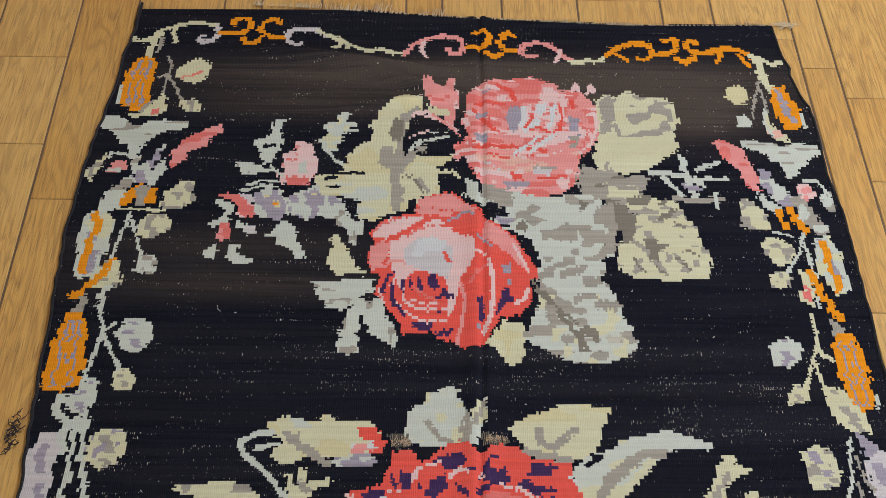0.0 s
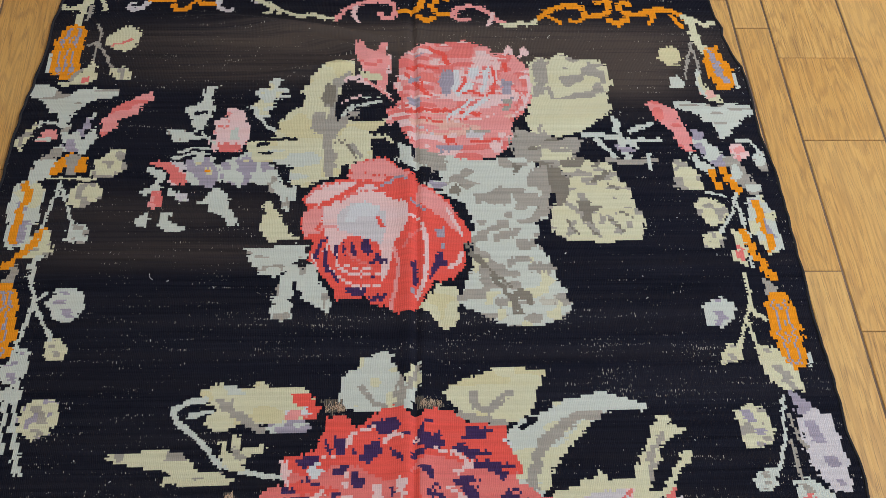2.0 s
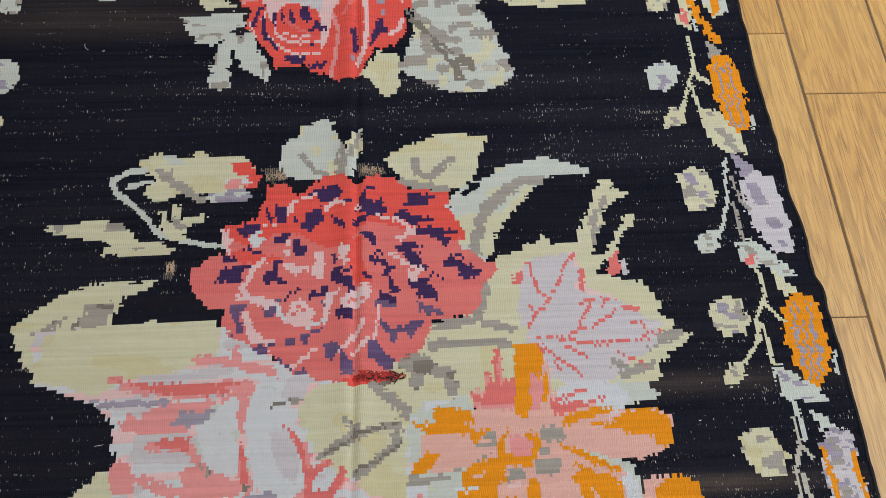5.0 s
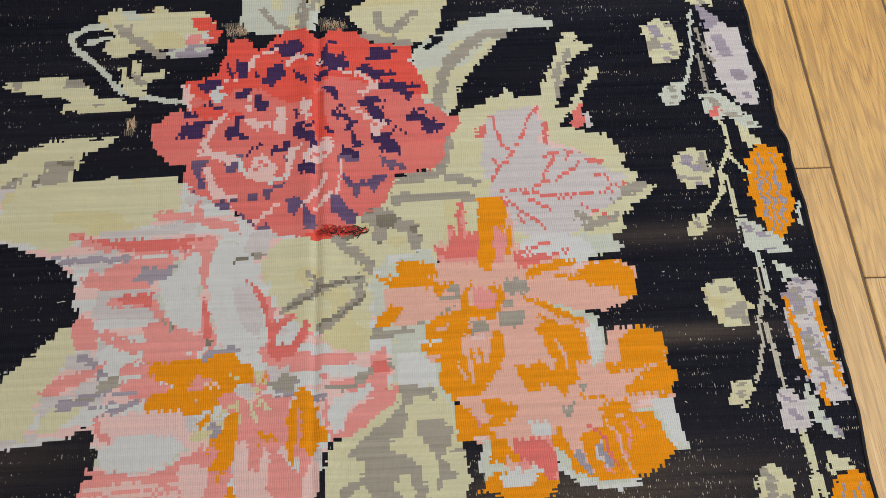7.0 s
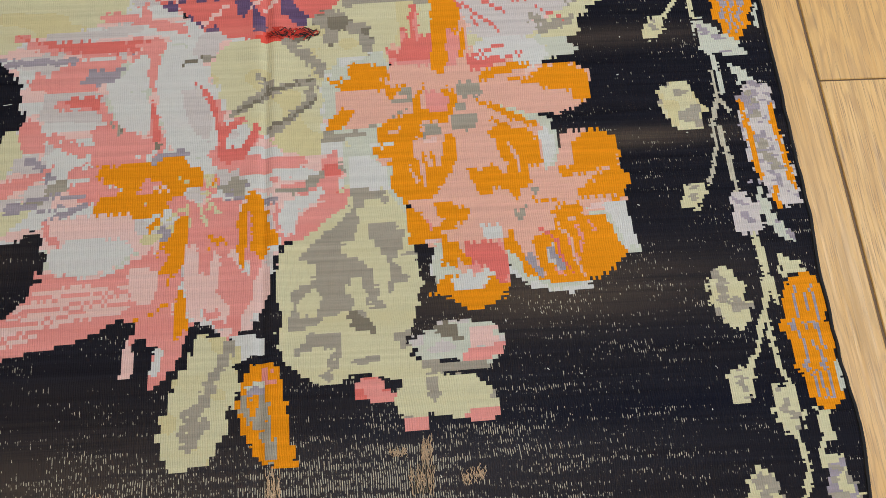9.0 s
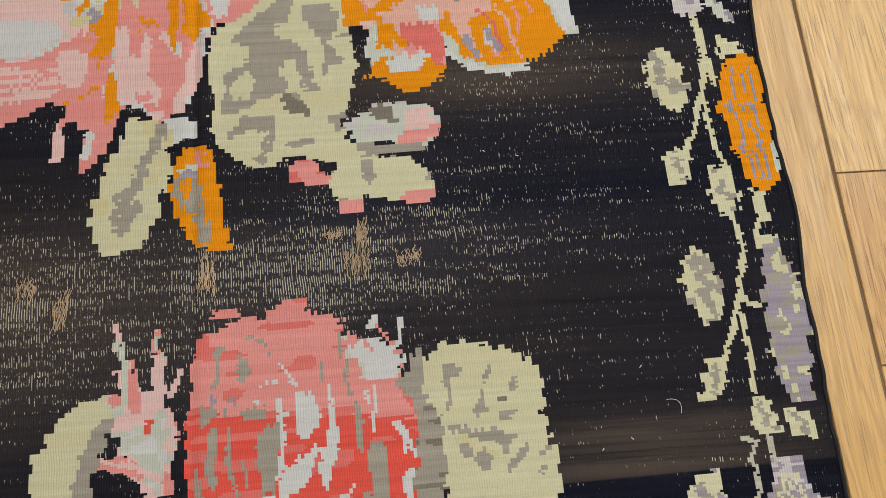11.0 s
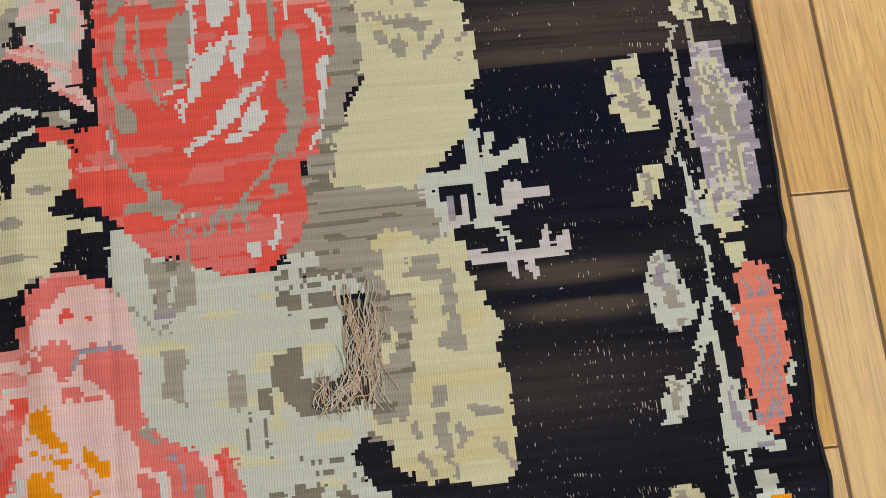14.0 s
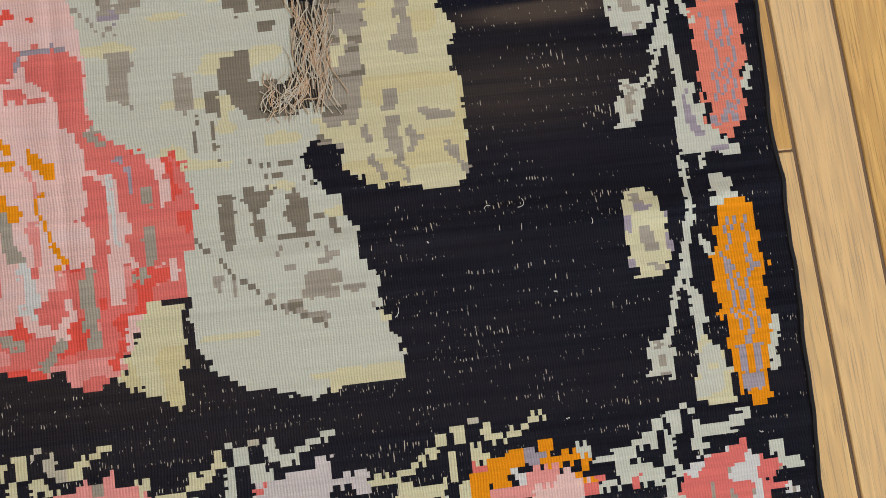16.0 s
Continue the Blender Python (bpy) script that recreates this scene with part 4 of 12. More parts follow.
area("cream", (38.8, 92.6), (41.9, 94.7), (45.8, 93), (50.2, 92), (50, 85.8), (45.7, 83.3), (38.4, 83.7), spots=[("grey", 0.42, 2, 1.3)])
area("grey", (35.1, 91.9), (38.4, 94), (38.7, 89.8), (37.6, 84.7), (35.1, 84.2), (36, 87.7))
line("grey", 1, (35.9, 77.1), (36.2, 75.6))
motif("sprig/upper", "pale spiky sprig")
line("mint", 1.2, (44.1, 75.6), (47.9, 75.3), (51.6, 74.4), (53.9, 73.2))
line("mint", 1.3, (50.4, 79.1), (51, 76), (51.2, 72.2), (52.1, 70.2))
line("mint", 1.0, (53.3, 76.2), (55.9, 77.3), (57.5, 78))
line("mint", 1.0, (52.6, 74.2), (55.4, 74.4), (58.4, 74.2))
line("grey", 1.1, (47.9, 70.2), (52, 69.7), (57.3, 69.8))
line("mint", 0.9, (46.1, 74.4), (48.1, 72.5), (49.5, 70.9))
line("mint", 0.8, (55.7, 71), (55.7, 68.3))
line("lilac", 1.1, (50.4, 72.7), (52.6, 72.1))
motif("leaf/right", "creamy leaf with grey veins")
area("cream", (35.2, 73.3), (40, 72.7), (42.9, 70.3), (46, 69.7), (48.7, 69.1), (49, 66.7), (50.3, 65.5), (51.5, 63.8), (51.8, 61.4), (52.9, 59.1), (53.1, 56.3), (52.4, 53.5), (44.9, 52.9), (41.9, 53.7), (38.8, 53.4), (36.5, 55), (36.2, 57.3), (36.1, 60.2), (38.9, 61.3), (39.9, 66), (38.4, 68.7), (35.9, 70.2), spots=[("grey", 0.12, 2, 1)])
line("grey", 1.1, (38.9, 61.6), (41.6, 59), (43.3, 56.6), (44.3, 54.8))
line("grey", 1.0, (42.9, 65.8), (47.8, 66.5))
line("grey", 1.3, (42, 62.7), (43.2, 59.1))
line("grey", 0.8, (46.4, 58.1), (48.4, 55))
line("grey", 0.8, (40.1, 57.3), (38.8, 54.8))
motif("leaf/lower_right", "large mint leaf with grey veins")
area("mint", (21.2, 55.6), (25.3, 55.6), (29.8, 54.5), (33.7, 52.9), (35.4, 50.1), (36.1, 47), (37.3, 44.9), (37.6, 42.8), (38.6, 40.8), (36.2, 39), (32.6, 37.6), (29.4, 37.8), (25.5, 38.3), (23.3, 39.7), (20.9, 41.3), (19, 42.6), (20.7, 45.9), (22, 50.1), spots=[("grey", 0.3, 2.6, 1.1), ("cream", 0.14, 2, 2)])
line("taupe", 0.9, (21.3, 51.6), (24.3, 47.9), (27, 44.2), (29.6, 40.2))
line("taupe", 0.8, (29.4, 44.4), (31.2, 41.8))
patch("ivory", (19.7, 85.4), (21.4, 87.1), (23.1, 87.8), (24, 87.8), (23.1, 86.2), (21.3, 84.7), (20.2, 84.2))
patch("ivory", (25.3, 90.4), (27, 91.8), (26.6, 89.1), (25.9, 86.4), (25.2, 85.1), (24.7, 85.8), (25.4, 87.8))
patch("ivory", (22.8, 91.1), (24.7, 91.8), (24.6, 89.8), (23.4, 88.4), (22.7, 89.1))
stitch("ivory", 0.7, (18.1, 79.6), (20.6, 81.5), (22.9, 83.4))
stitch("ivory", 0.9, (21.4, 80.2), (24, 82.5), (26.3, 84.1))
patch("pink", (34.3, 89.8), (35.1, 87.1), (33.2, 81.2), (30.9, 80.2), (32.8, 82.5), (33.9, 85.1))
patch("lilac", (16.4, 87.8), (17.7, 90.5), (19.9, 90.5), (20.4, 89.1), (19.2, 86.4), (18.8, 84.5), (17.2, 84.5), (17, 86.4))
patch("ivory", (19.7, 90.7), (20.8, 91.1), (20.7, 87.1), (19.7, 85.1), (19, 85.7), (19.8, 87.8))
patch("lilac", (10.1, 83.4), (11.4, 83.8), (13, 83.2), (13, 81.9), (11.4, 82.3))
patch("lilac", (29.3, 87.1), (30.9, 87.1), (30.8, 84.9), (29.1, 84.9))
stitch("lilac", 0.4, (28.7, 83.5), (31.2, 83.7))
patch("lilac", (10.3, 88), (11.5, 88.8), (11.8, 87.5), (10.9, 87.2))
patch("grey", (29, 83.4), (30.9, 83.4), (30.2, 81), (28.8, 81.2))
patch("lilac", (16.5, 72.8), (19.7, 72.7), (18.1, 72), (16.5, 72))
patch("pink", (14.9, 93.2), (17, 93.5), (16.8, 91.8), (15.1, 91.8))
stitch("lilac", 0.5, (12.3, 93.5), (13.5, 94))
stitch("grey", 0.4, (21.7, 76.7), (26, 76.4))
stitch("blush", 0.5, (12.3, 77.2), (15, 75.9))
patch("blush", (21.3, 76.4), (25.2, 76.2), (24.6, 74.9), (21.6, 75.2))
stitch("red", 0.6, (10.4, 90.5), (13.2, 90.7), (16.6, 91.1))
stitch("red", 0.6, (21.3, 85.1), (23, 85.8), (25.2, 84.5), (27.4, 85.1))
patch("red", (17.1, 75.6), (19.3, 74.9), (19.7, 73.7), (17.6, 73.7))
stitch("red", 0.5, (22.4, 74.3), (25.7, 74.3), (27.8, 74.9))
stitch("red", 0.6, (27.4, 91.1), (27.9, 88.4), (27.1, 85.5))
stitch("red", 0.6, (22.1, 89.1), (21.5, 87.1), (20.4, 85.7))
stitch("red", 0.4, (13.1, 87.8), (13.6, 85.1), (15.2, 84.5))
stitch("red", 0.4, (10.3, 81.9), (13, 81), (17.3, 80.6))
stitch("red", 0.4, (12.9, 79), (17.2, 78.7), (21.6, 79.2))
stitch("coral", 0.6, (8.7, 88.4), (9.2, 85.1), (9.7, 81.3))
stitch("pink", 0.4, (11.1, 84.1), (16.3, 83.8), (23, 84.3), (28.5, 84.2))
stitch("pink", 0.4, (17.2, 78.7), (22.7, 79.1), (27.1, 79.9))
stitch("rose", 0.5, (12.9, 76.2), (17.2, 76.4), (22.6, 77.7))
patch("pink", (27, 73.9), (28.4, 74.7), (28, 72.2), (26.6, 71.8))
patch("pink", (7.8, 87.5), (9.1, 87.5), (9.8, 85.4), (8.9, 85.1))
stitch("coral", 0.4, (27.8, 82.3), (31.1, 81.9), (32.8, 83.2))
stitch("coral", 0.4, (31.4, 86.4), (32.7, 84.5), (31.6, 81.9))
patch("rose", (28.9, 90.4), (31.7, 89.8), (33.2, 87.8), (32.5, 85.8), (31, 87.8), (28.8, 88.4))
# leaf flecks
patch("taupe", (29.8, 69.4), (31.5, 69), (30.7, 67.3), (30, 67))
patch("taupe", (17.6, 64.3), (19.9, 65.3), (19.8, 62.9), (18, 63.2))
patch("grey", (22.2, 62.9), (24.5, 63.7), (24.2, 61.7), (22.3, 60.6), (22.7, 62))
patch("grey", (25.6, 63.8), (27.2, 64.6), (27.4, 65.2), (28, 63.8), (29.2, 63.8), (29.1, 61.5), (27.8, 60.8), (26.3, 61.7))
patch("grey", (31.3, 63.4), (34.1, 63.1), (33.9, 60.5), (31.5, 60.3), (31.4, 61.9))
patch("grey", (33.8, 68.8), (36.4, 68.8), (36, 64), (33.9, 64))
patch("taupe", (36.4, 68.8), (38.6, 68.7), (38.9, 66.9), (40.4, 66.6), (39.5, 62.2), (38.3, 60.5), (37.2, 60.5), (37.4, 62.8), (36.5, 64), (36.2, 66.4))
patch("grey", (34.3, 62.8), (35.6, 63.1), (35.2, 60.5), (36.1, 59.9), (35.5, 58.4), (34, 59.1), (33, 58.8), (34.1, 60.5))
patch("grey", (22.7, 57.7), (24.2, 57.7), (24.2, 56.6), (22.7, 57))
patch("grey", (26.3, 57.7), (28.3, 58), (28.5, 56.8), (27.2, 56), (25.7, 56.6))
patch("grey", (25.6, 54.9), (28.7, 56), (30.7, 56), (29.6, 54.3), (28.1, 54.3), (26.5, 53.6), (25.5, 53.6))
patch("grey", (29.5, 53.8), (32.6, 53.7), (33, 52.6), (30.9, 51.5), (29.9, 51.8), (29.5, 52.6))
patch("grey", (27.5, 50.5), (31.3, 50.8), (32.3, 49.9), (28.7, 49.4), (28.2, 48.5), (27.4, 48.8))
patch("grey", (31.7, 49.3), (34.2, 49.3), (34.6, 48), (32.1, 47.7), (31.1, 48.3))
stitch("taupe", 0.5, (20.5, 53.3), (21.9, 51.1), (23.4, 50.3), (24.7, 48.1), (26.6, 46.4), (28, 45.3))
patch("grey", (22.5, 48.9), (24.3, 48.9), (24.7, 47.8), (23.7, 46.7), (22.4, 47.3))
patch("taupe", (27.7, 44), (29.9, 44.5), (31.3, 44), (31.7, 42.4), (31.1, 41.3), (30.2, 42.4), (29.3, 42.9), (28.7, 41.4), (29.4, 39.8), (28.2, 40), (27.8, 42.4))
patch("grey", (25.4, 43), (26.4, 43), (26.3, 41.4), (25.4, 41.4))
patch("grey", (30.5, 39.8), (32.5, 40), (31.9, 38.7), (29.5, 38.6))
patch("beige", (32.7, 42.9), (35.6, 42.9), (36, 41.8), (33.1, 41.6))
patch("taupe", (45.2, 66.9), (46.3, 66.9), (46.2, 67.7), (48.3, 67.7), (46.8, 66.3), (45.1, 65.4), (44, 65.4))
stitch("taupe", 0.4, (47.3, 65.1), (49, 63.7))
patch("taupe", (41, 61.6), (43.6, 61.6), (43.6, 60.4), (46, 60.7), (44.9, 59.5), (43.3, 59.1), (43.5, 57), (42.5, 57), (41.6, 57.6), (42.1, 59.5), (41.3, 59.9))
stitch("taupe", 0.4, (39, 57.6), (39.6, 55.9), (40.8, 55.1))
stitch("taupe", 0.4, (42.9, 55.9), (44.3, 54.5))
patch("grey", (44.8, 58.7), (46.2, 58.1), (45.2, 56.4), (44.7, 56.8))
stitch("taupe", 0.4, (46.4, 57.9), (48.1, 56.4), (49.1, 54.9))
stitch("taupe", 0.4, (48.5, 59.3), (50.9, 58.3))
patch("taupe", (38.7, 70.2), (43.6, 70.9), (42.8, 68.7), (39.1, 68.7))
patch("taupe", (44.4, 68.7), (46.5, 70.2), (46, 68.7))
motif("leaf/under_rose", "")
area("cream", (12.4, 41.4), (15.8, 45.8), (18.7, 45.3), (19.3, 42.7), (18.4, 37.8), (16.5, 37.2), (14.6, 39.2), spots=[("yellow", 0.3, 2, 3)])
motif("leaf/left_of_rose", "pale mint leaves")
area("cream", (-15.1, 61.6), (-13.6, 61.9), (-12.4, 58.7), (-10.8, 57), (-10, 55.3), (-8.1, 54.5), (-13.6, 54), (-15.8, 56.4))
area("mint", (-18.3, 52.8), (-13.5, 53.1), (-9.6, 53.7), (-7.3, 53.2), (-7.2, 51), (-9.4, 49.9), (-12.2, 47.2), (-15.2, 47.7), (-16.8, 50.4), spots=[("grey", 0.1, 1.5, 0.9)])
area("mint", (-12.7, 39.7), (-12.4, 42.7), (-11.6, 46.3), (-10.3, 48.9), (-8.9, 49.9), (-8.2, 47.8), (-9.2, 45.8), (-9.5, 42.7), (-8.9, 39.7), (-10.8, 38.9), spots=[("grey", 0.15, 2, 2)])
area("mint", (-8.1, 48.9), (-5.9, 50), (-4.3, 45.8), (-2.8, 43.7), (-2.4, 40.5), (-4.2, 41.1), (-7.6, 43.2), (-8.7, 45.8), spots=[("grey", 0.12, 2, 2)])
motif("rose/middle", "red and pink rose with plum shadows")
patch("red", (-0.8, 67.1), (0.2, 69.5), (2.3, 70.5), (5.4, 71.1), (7, 70.7), (8, 69.8), (8.6, 68.9), (11.7, 67.1), (12.2, 65.1), (15.7, 63.5), (17.8, 61.8), (18.7, 59.5), (20.2, 57.8), (21.4, 55.5), (21.5, 53.8), (20, 53.3), (20.4, 50.5), (20.1, 48.9), (18.3, 46.8), (15.8, 46.3), (15.4, 47.1), (13.9, 44.7), (12.9, 42.6), (11.9, 40.9), (8.6, 40.3), (6.7, 42), (4.8, 41.7), (3.3, 43.1), (2.8, 43.5), (-1.9, 42.8), (-2.4, 44.9), (-3.5, 46.5), (-5.1, 48.1), (-5.6, 49.7), (-7.1, 50.1), (-7, 51.9), (-6.1, 53.9), (-7.9, 54.6), (-8.6, 56.3), (-8.6, 59.1), (-7.7, 60.6), (-8.8, 62.5), (-7.3, 64.2), (-5.9, 65.4), (-2.3, 66.3), (-0.6, 66.5))
patch("rose", (-0.1, 69.5), (5.4, 70.9), (7.7, 69.8), (8.6, 68.6), (10.6, 67.1), (10.1, 66.3), (6.5, 67.1), (2.3, 67.7), (0.3, 67.1), (-0.2, 68.3))
patch("rose", (-0.8, 67.1), (2.3, 67.7), (6.5, 66.8), (5.4, 65.8), (2.9, 66.3), (0.3, 66.3))
patch("pink", (-7.3, 64), (-4.9, 65.6), (-1.3, 65.8), (1.3, 66), (0.3, 64.8), (-3.7, 62.5), (-5.7, 61.4), (-7.5, 61.4), (-8.2, 62.2))
stitch("coral", 0.5, (-3.8, 65.6), (-6.3, 64.5), (-7.8, 63.1))
patch("rose", (-8.4, 59.7), (-6.2, 60.8), (-4.6, 60.6), (-5.3, 58), (-6.4, 55.7), (-7.8, 55.2), (-8.6, 56.9))
patch("pink", (-3.7, 61.3), (0.3, 63.6), (2.4, 65.1), (3.9, 65.4), (6.5, 63), (9, 61.8), (10.4, 61.3), (10.4, 58.4), (9.3, 55.6), (8, 54), (7.1, 49.6), (6.6, 47.5), (5.6, 46.4), (5.8, 51.8), (4.8, 53.8), (2.6, 54.6), (0.6, 55.1), (-0.9, 54.6), (-2.1, 52.9), (-2.8, 51.9), (-3.3, 53), (-4.4, 55.7), (-5.1, 58.5), (-4.7, 60.8))
patch("blush", (-2.4, 59.4), (0.4, 61.7), (4.5, 61.3), (6.5, 59.3), (6.5, 56.2), (5.6, 53.8), (3.6, 54.5), (0.6, 55.3), (-2, 56.3))
patch("ivory", (-0.1, 60.8), (2.4, 61.9), (5.5, 60.5), (4.5, 59), (1.5, 59), (0.5, 57.4), (-1, 57.9))
patch("red", (4.5, 58.7), (5.5, 58.4), (6.3, 56.5), (5.3, 56.8))
stitch("rose", 0.5, (-5.9, 55.7), (-4.3, 57.2), (-2.3, 56.7))
stitch("coral", 0.4, (-1.7, 61.9), (0.3, 63.3), (2.9, 64))
stitch("red", 0.4, (4.2, 64.1), (6.5, 63.7), (8.7, 63.7))
stitch("pink", 0.5, (-2.1, 52.4), (-2, 49.7), (-0.7, 48.1), (1.7, 47.5), (4.7, 47.5), (6.6, 48.3))
stitch("pink", 0.5, (-3.4, 54.6), (-4.4, 51.9), (-3.6, 49.2), (-1.9, 47.3), (0, 46), (2.8, 45.3), (5.5, 45.8))
stitch("pink", 0.4, (-0.5, 49.4), (1.7, 48.5), (4.2, 48.8))
stitch("pink", 0.4, (-6.6, 51.7), (-5.3, 48.9))
stitch("coral", 0.5, (-0.3, 51.8), (1.7, 50.2), (4.1, 49.1))
stitch("pink", 0.9, (12.8, 56.7), (13.5, 53.9), (13.5, 49.5), (13.2, 46.3), (11.9, 43.2))
patch("rose", (12.2, 64.7), (15.7, 63.2), (18.2, 60.6), (18.8, 57.8), (19.6, 55), (18.1, 56.1), (16.6, 58.4), (13.6, 60.1), (11.6, 61.2))
stitch("pink", 0.7, (17.3, 60.1), (18.8, 57.2), (19.8, 55.2))
stitch("pink", 0.8, (17.6, 48.8), (19, 49.7), (19.8, 51.6))
stitch("rose", 0.7, (7.8, 52.9), (8.7, 49.6), (8.1, 45.3), (7.4, 41.7))
stitch("coral", 0.6, (9.5, 52.8), (11, 55), (12.6, 56.1))
stitch("pink", 0.5, (9.5, 57.8), (11.1, 58.6), (12.3, 57.8))
patch("plum", (2.1, 54.4), (3.4, 54.4), (3.8, 52.9), (4.4, 52), (3.4, 51.4), (2.3, 51.6), (2.1, 52.9))
patch("plum", (4.8, 51.8), (5.6, 51.2), (6.6, 50.7), (6.6, 49.9), (4.6, 50), (3.2, 49.6), (4.4, 50.7))
patch("plum", (0.3, 54), (0.9, 53.7), (1.3, 51.3), (0.5, 51.3), (0.1, 52.9))
patch("plum", (-1.1, 53.7), (-0.6, 52.9), (-0.7, 51.3), (-1.2, 51.9))
patch("plum", (-2.4, 54), (-2, 53.8), (-2.1, 50.8), (-2.8, 51.3), (-2.5, 53))
patch("plum", (-4.2, 54.9), (-3.6, 55.2), (-4.8, 53.5), (-5.3, 51.9), (-5.4, 50.8), (-6.2, 50.8), (-6, 52.1), (-5.3, 53.9))
patch("plum", (-4.5, 53), (-3.9, 53), (-3.8, 50.8), (-3.2, 49.2), (-3.1, 48.3), (-3.9, 48.4), (-4.4, 49.9))
stitch("plum", 0.5, (-3.1, 48.4), (-2.1, 47), (-1.6, 46.5))
patch("plum", (-0.6, 44.9), (0.8, 45.4), (2.3, 45.1), (3.5, 44.9), (2.8, 43.8), (1.4, 43.8), (-0.1, 44.2))
patch("plum", (2.8, 43.1), (4.7, 43.8), (6.6, 44.3), (6.2, 43), (4.7, 42.8))
stitch("plum", 0.3, (2.9, 47.3), (4.9, 47.3))
patch("plum", (15.1, 51.5), (16.2, 52.1), (16.4, 50.6), (17.2, 50), (17.2, 49.5), (15.9, 49.5), (15.2, 48.4), (14.7, 46.8), (14, 46.5), (14.2, 48.2), (14.9, 49.5))
patch("plum", (10.5, 49.6), (11.8, 50.4), (12, 47.9), (11.7, 46.9), (12.2, 46.3), (11.5, 45.3), (11, 45.8), (11.2, 47.9))
patch("lilac", (11, 45.3), (11.7, 44.8), (11.3, 43.7), (10.8, 44.2))
stitch("lilac", 0.5, (5.4, 65.3), (7, 65.9), (8.5, 67), (10.1, 66.4))
stitch("lilac", 0.5, (10.8, 61.8), (12.1, 60.7), (13.4, 59.3))
patch("lilac", (15.1, 56.1), (16.6, 56.7), (17, 55), (15.7, 54.4))
patch("lilac", (16, 53.3), (17, 53.5), (16.8, 52.6), (16.2, 52.6))
# middle bouquet
motif("bare_patch/a", "worn-through patch with bare warps")
area("bare", (-2.9, 25.5), (0.2, 25.1), (0.3, 22.8), (-2.6, 22.8))
motif("bare_patch/b", "")
area("bare", (11.8, 25.4), (15.8, 24.5), (15.3, 23.1), (11.8, 23))
motif("bare_patch/f", "")
area("bare", (-17.2, 10.8), (-16, 10.9), (-15.4, 8), (-16.7, 8))
motif("leaf/top_a", "mint leaf with grey veins")
area("mint", (-0.7, 25.4), (-0.7, 27.8), (0.1, 29.8), (1.9, 30.2), (2.8, 32.2), (4.6, 32.6), (6.4, 33.4), (8, 32.7), (7.6, 31.5), (8.7, 30.5), (9.4, 28.5), (10.5, 29.4), (11.9, 31.4), (12.8, 30.9), (12.4, 27.9), (11.8, 26.4), (11.3, 23.8), (10, 22.9), (6.9, 23.5), (3.4, 23.1), (0.7, 23.9), spots=[("cream", 0.2, 3, 2)])
line("grey", 0.9, (2.9, 27.2), (4.7, 24.7), (6.5, 24.1))
line("grey", 1.0, (12.4, 30.4), (10.9, 27.9), (9.7, 25))
line("grey", 1.1, (9.2, 28.5), (8.9, 24))
line("black", 0.6, (9.5, 30.2), (9.7, 27.9))
motif("leaf/top_b", "creamy leaf with grey veins")
area("cream", (16.3, 26.7), (18.2, 27.7), (20.1, 28.6), (22.3, 29.5), (25.1, 29.9), (28.8, 30), (32.6, 29.7), (31.9, 28.2), (31.1, 26.2), (30.7, 23.8), (29.1, 21.7), (26.9, 20.9), (23.7, 20.8), (20.6, 21.5), (18, 23.1), (17.2, 24.7), spots=[("yellow", 0.2, 4, 2)])
line("grey", 1.2, (20.9, 26.1), (21.2, 23.6), (22.9, 22.9), (24.8, 24.4), (26.7, 25.9))
line("grey", 1.2, (18.4, 22.3), (22, 21.4), (25.7, 20.9))
motif("leaf/arching", "long arching mint leaf")
area("mint", (25.9, 19.6), (29.1, 21.7), (31.9, 22.5), (33.9, 24.1), (37.6, 24.9), (41.4, 25.8), (44.1, 25.3), (48.5, 23.6), (47.9, 22.5), (42.8, 22.5), (40.5, 21.5), (37.5, 19.2), (34.8, 16.8), (33, 13.8), (31.7, 10.6), (30.7, 8.1), (28.9, 8.5), (28, 10.8), (25.2, 11.6), (27.3, 13.5), (27, 16.3), (25.8, 17.7), spots=[("cream", 0.3, 4, 2)])
area("grey", (28.7, 8.8), (29.1, 13.5), (30.7, 18), (33.5, 20.3), (36.9, 22.4), (39.2, 22.6), (41.9, 22.3), (41.4, 21.2), (38.1, 21.1), (35.3, 19.3), (32.9, 17), (31.3, 14.3), (30.2, 9.7))
line("cream", 1.4, (31.3, 10.2), (32.8, 14.2), (35.6, 17.6), (38.5, 20.4))
line("black", 0.8, (28.3, 20), (30.2, 21.3))
motif("leaf/ground", "cream leaves behind the flowers")
area("cream", (30.7, 6.2), (35.3, 9.6), (37, -0.1), (36, -9.9), (30.8, -12.8), (19.5, -13.8), (6.8, -13.9), (3.7, -9.2), (14.9, -7.7), (20.9, -1.1), (27.7, 0.3), spots=[("yellow", 0.25, 5, 2)])
motif("leaf/veined", "pale leaf with pink veins")
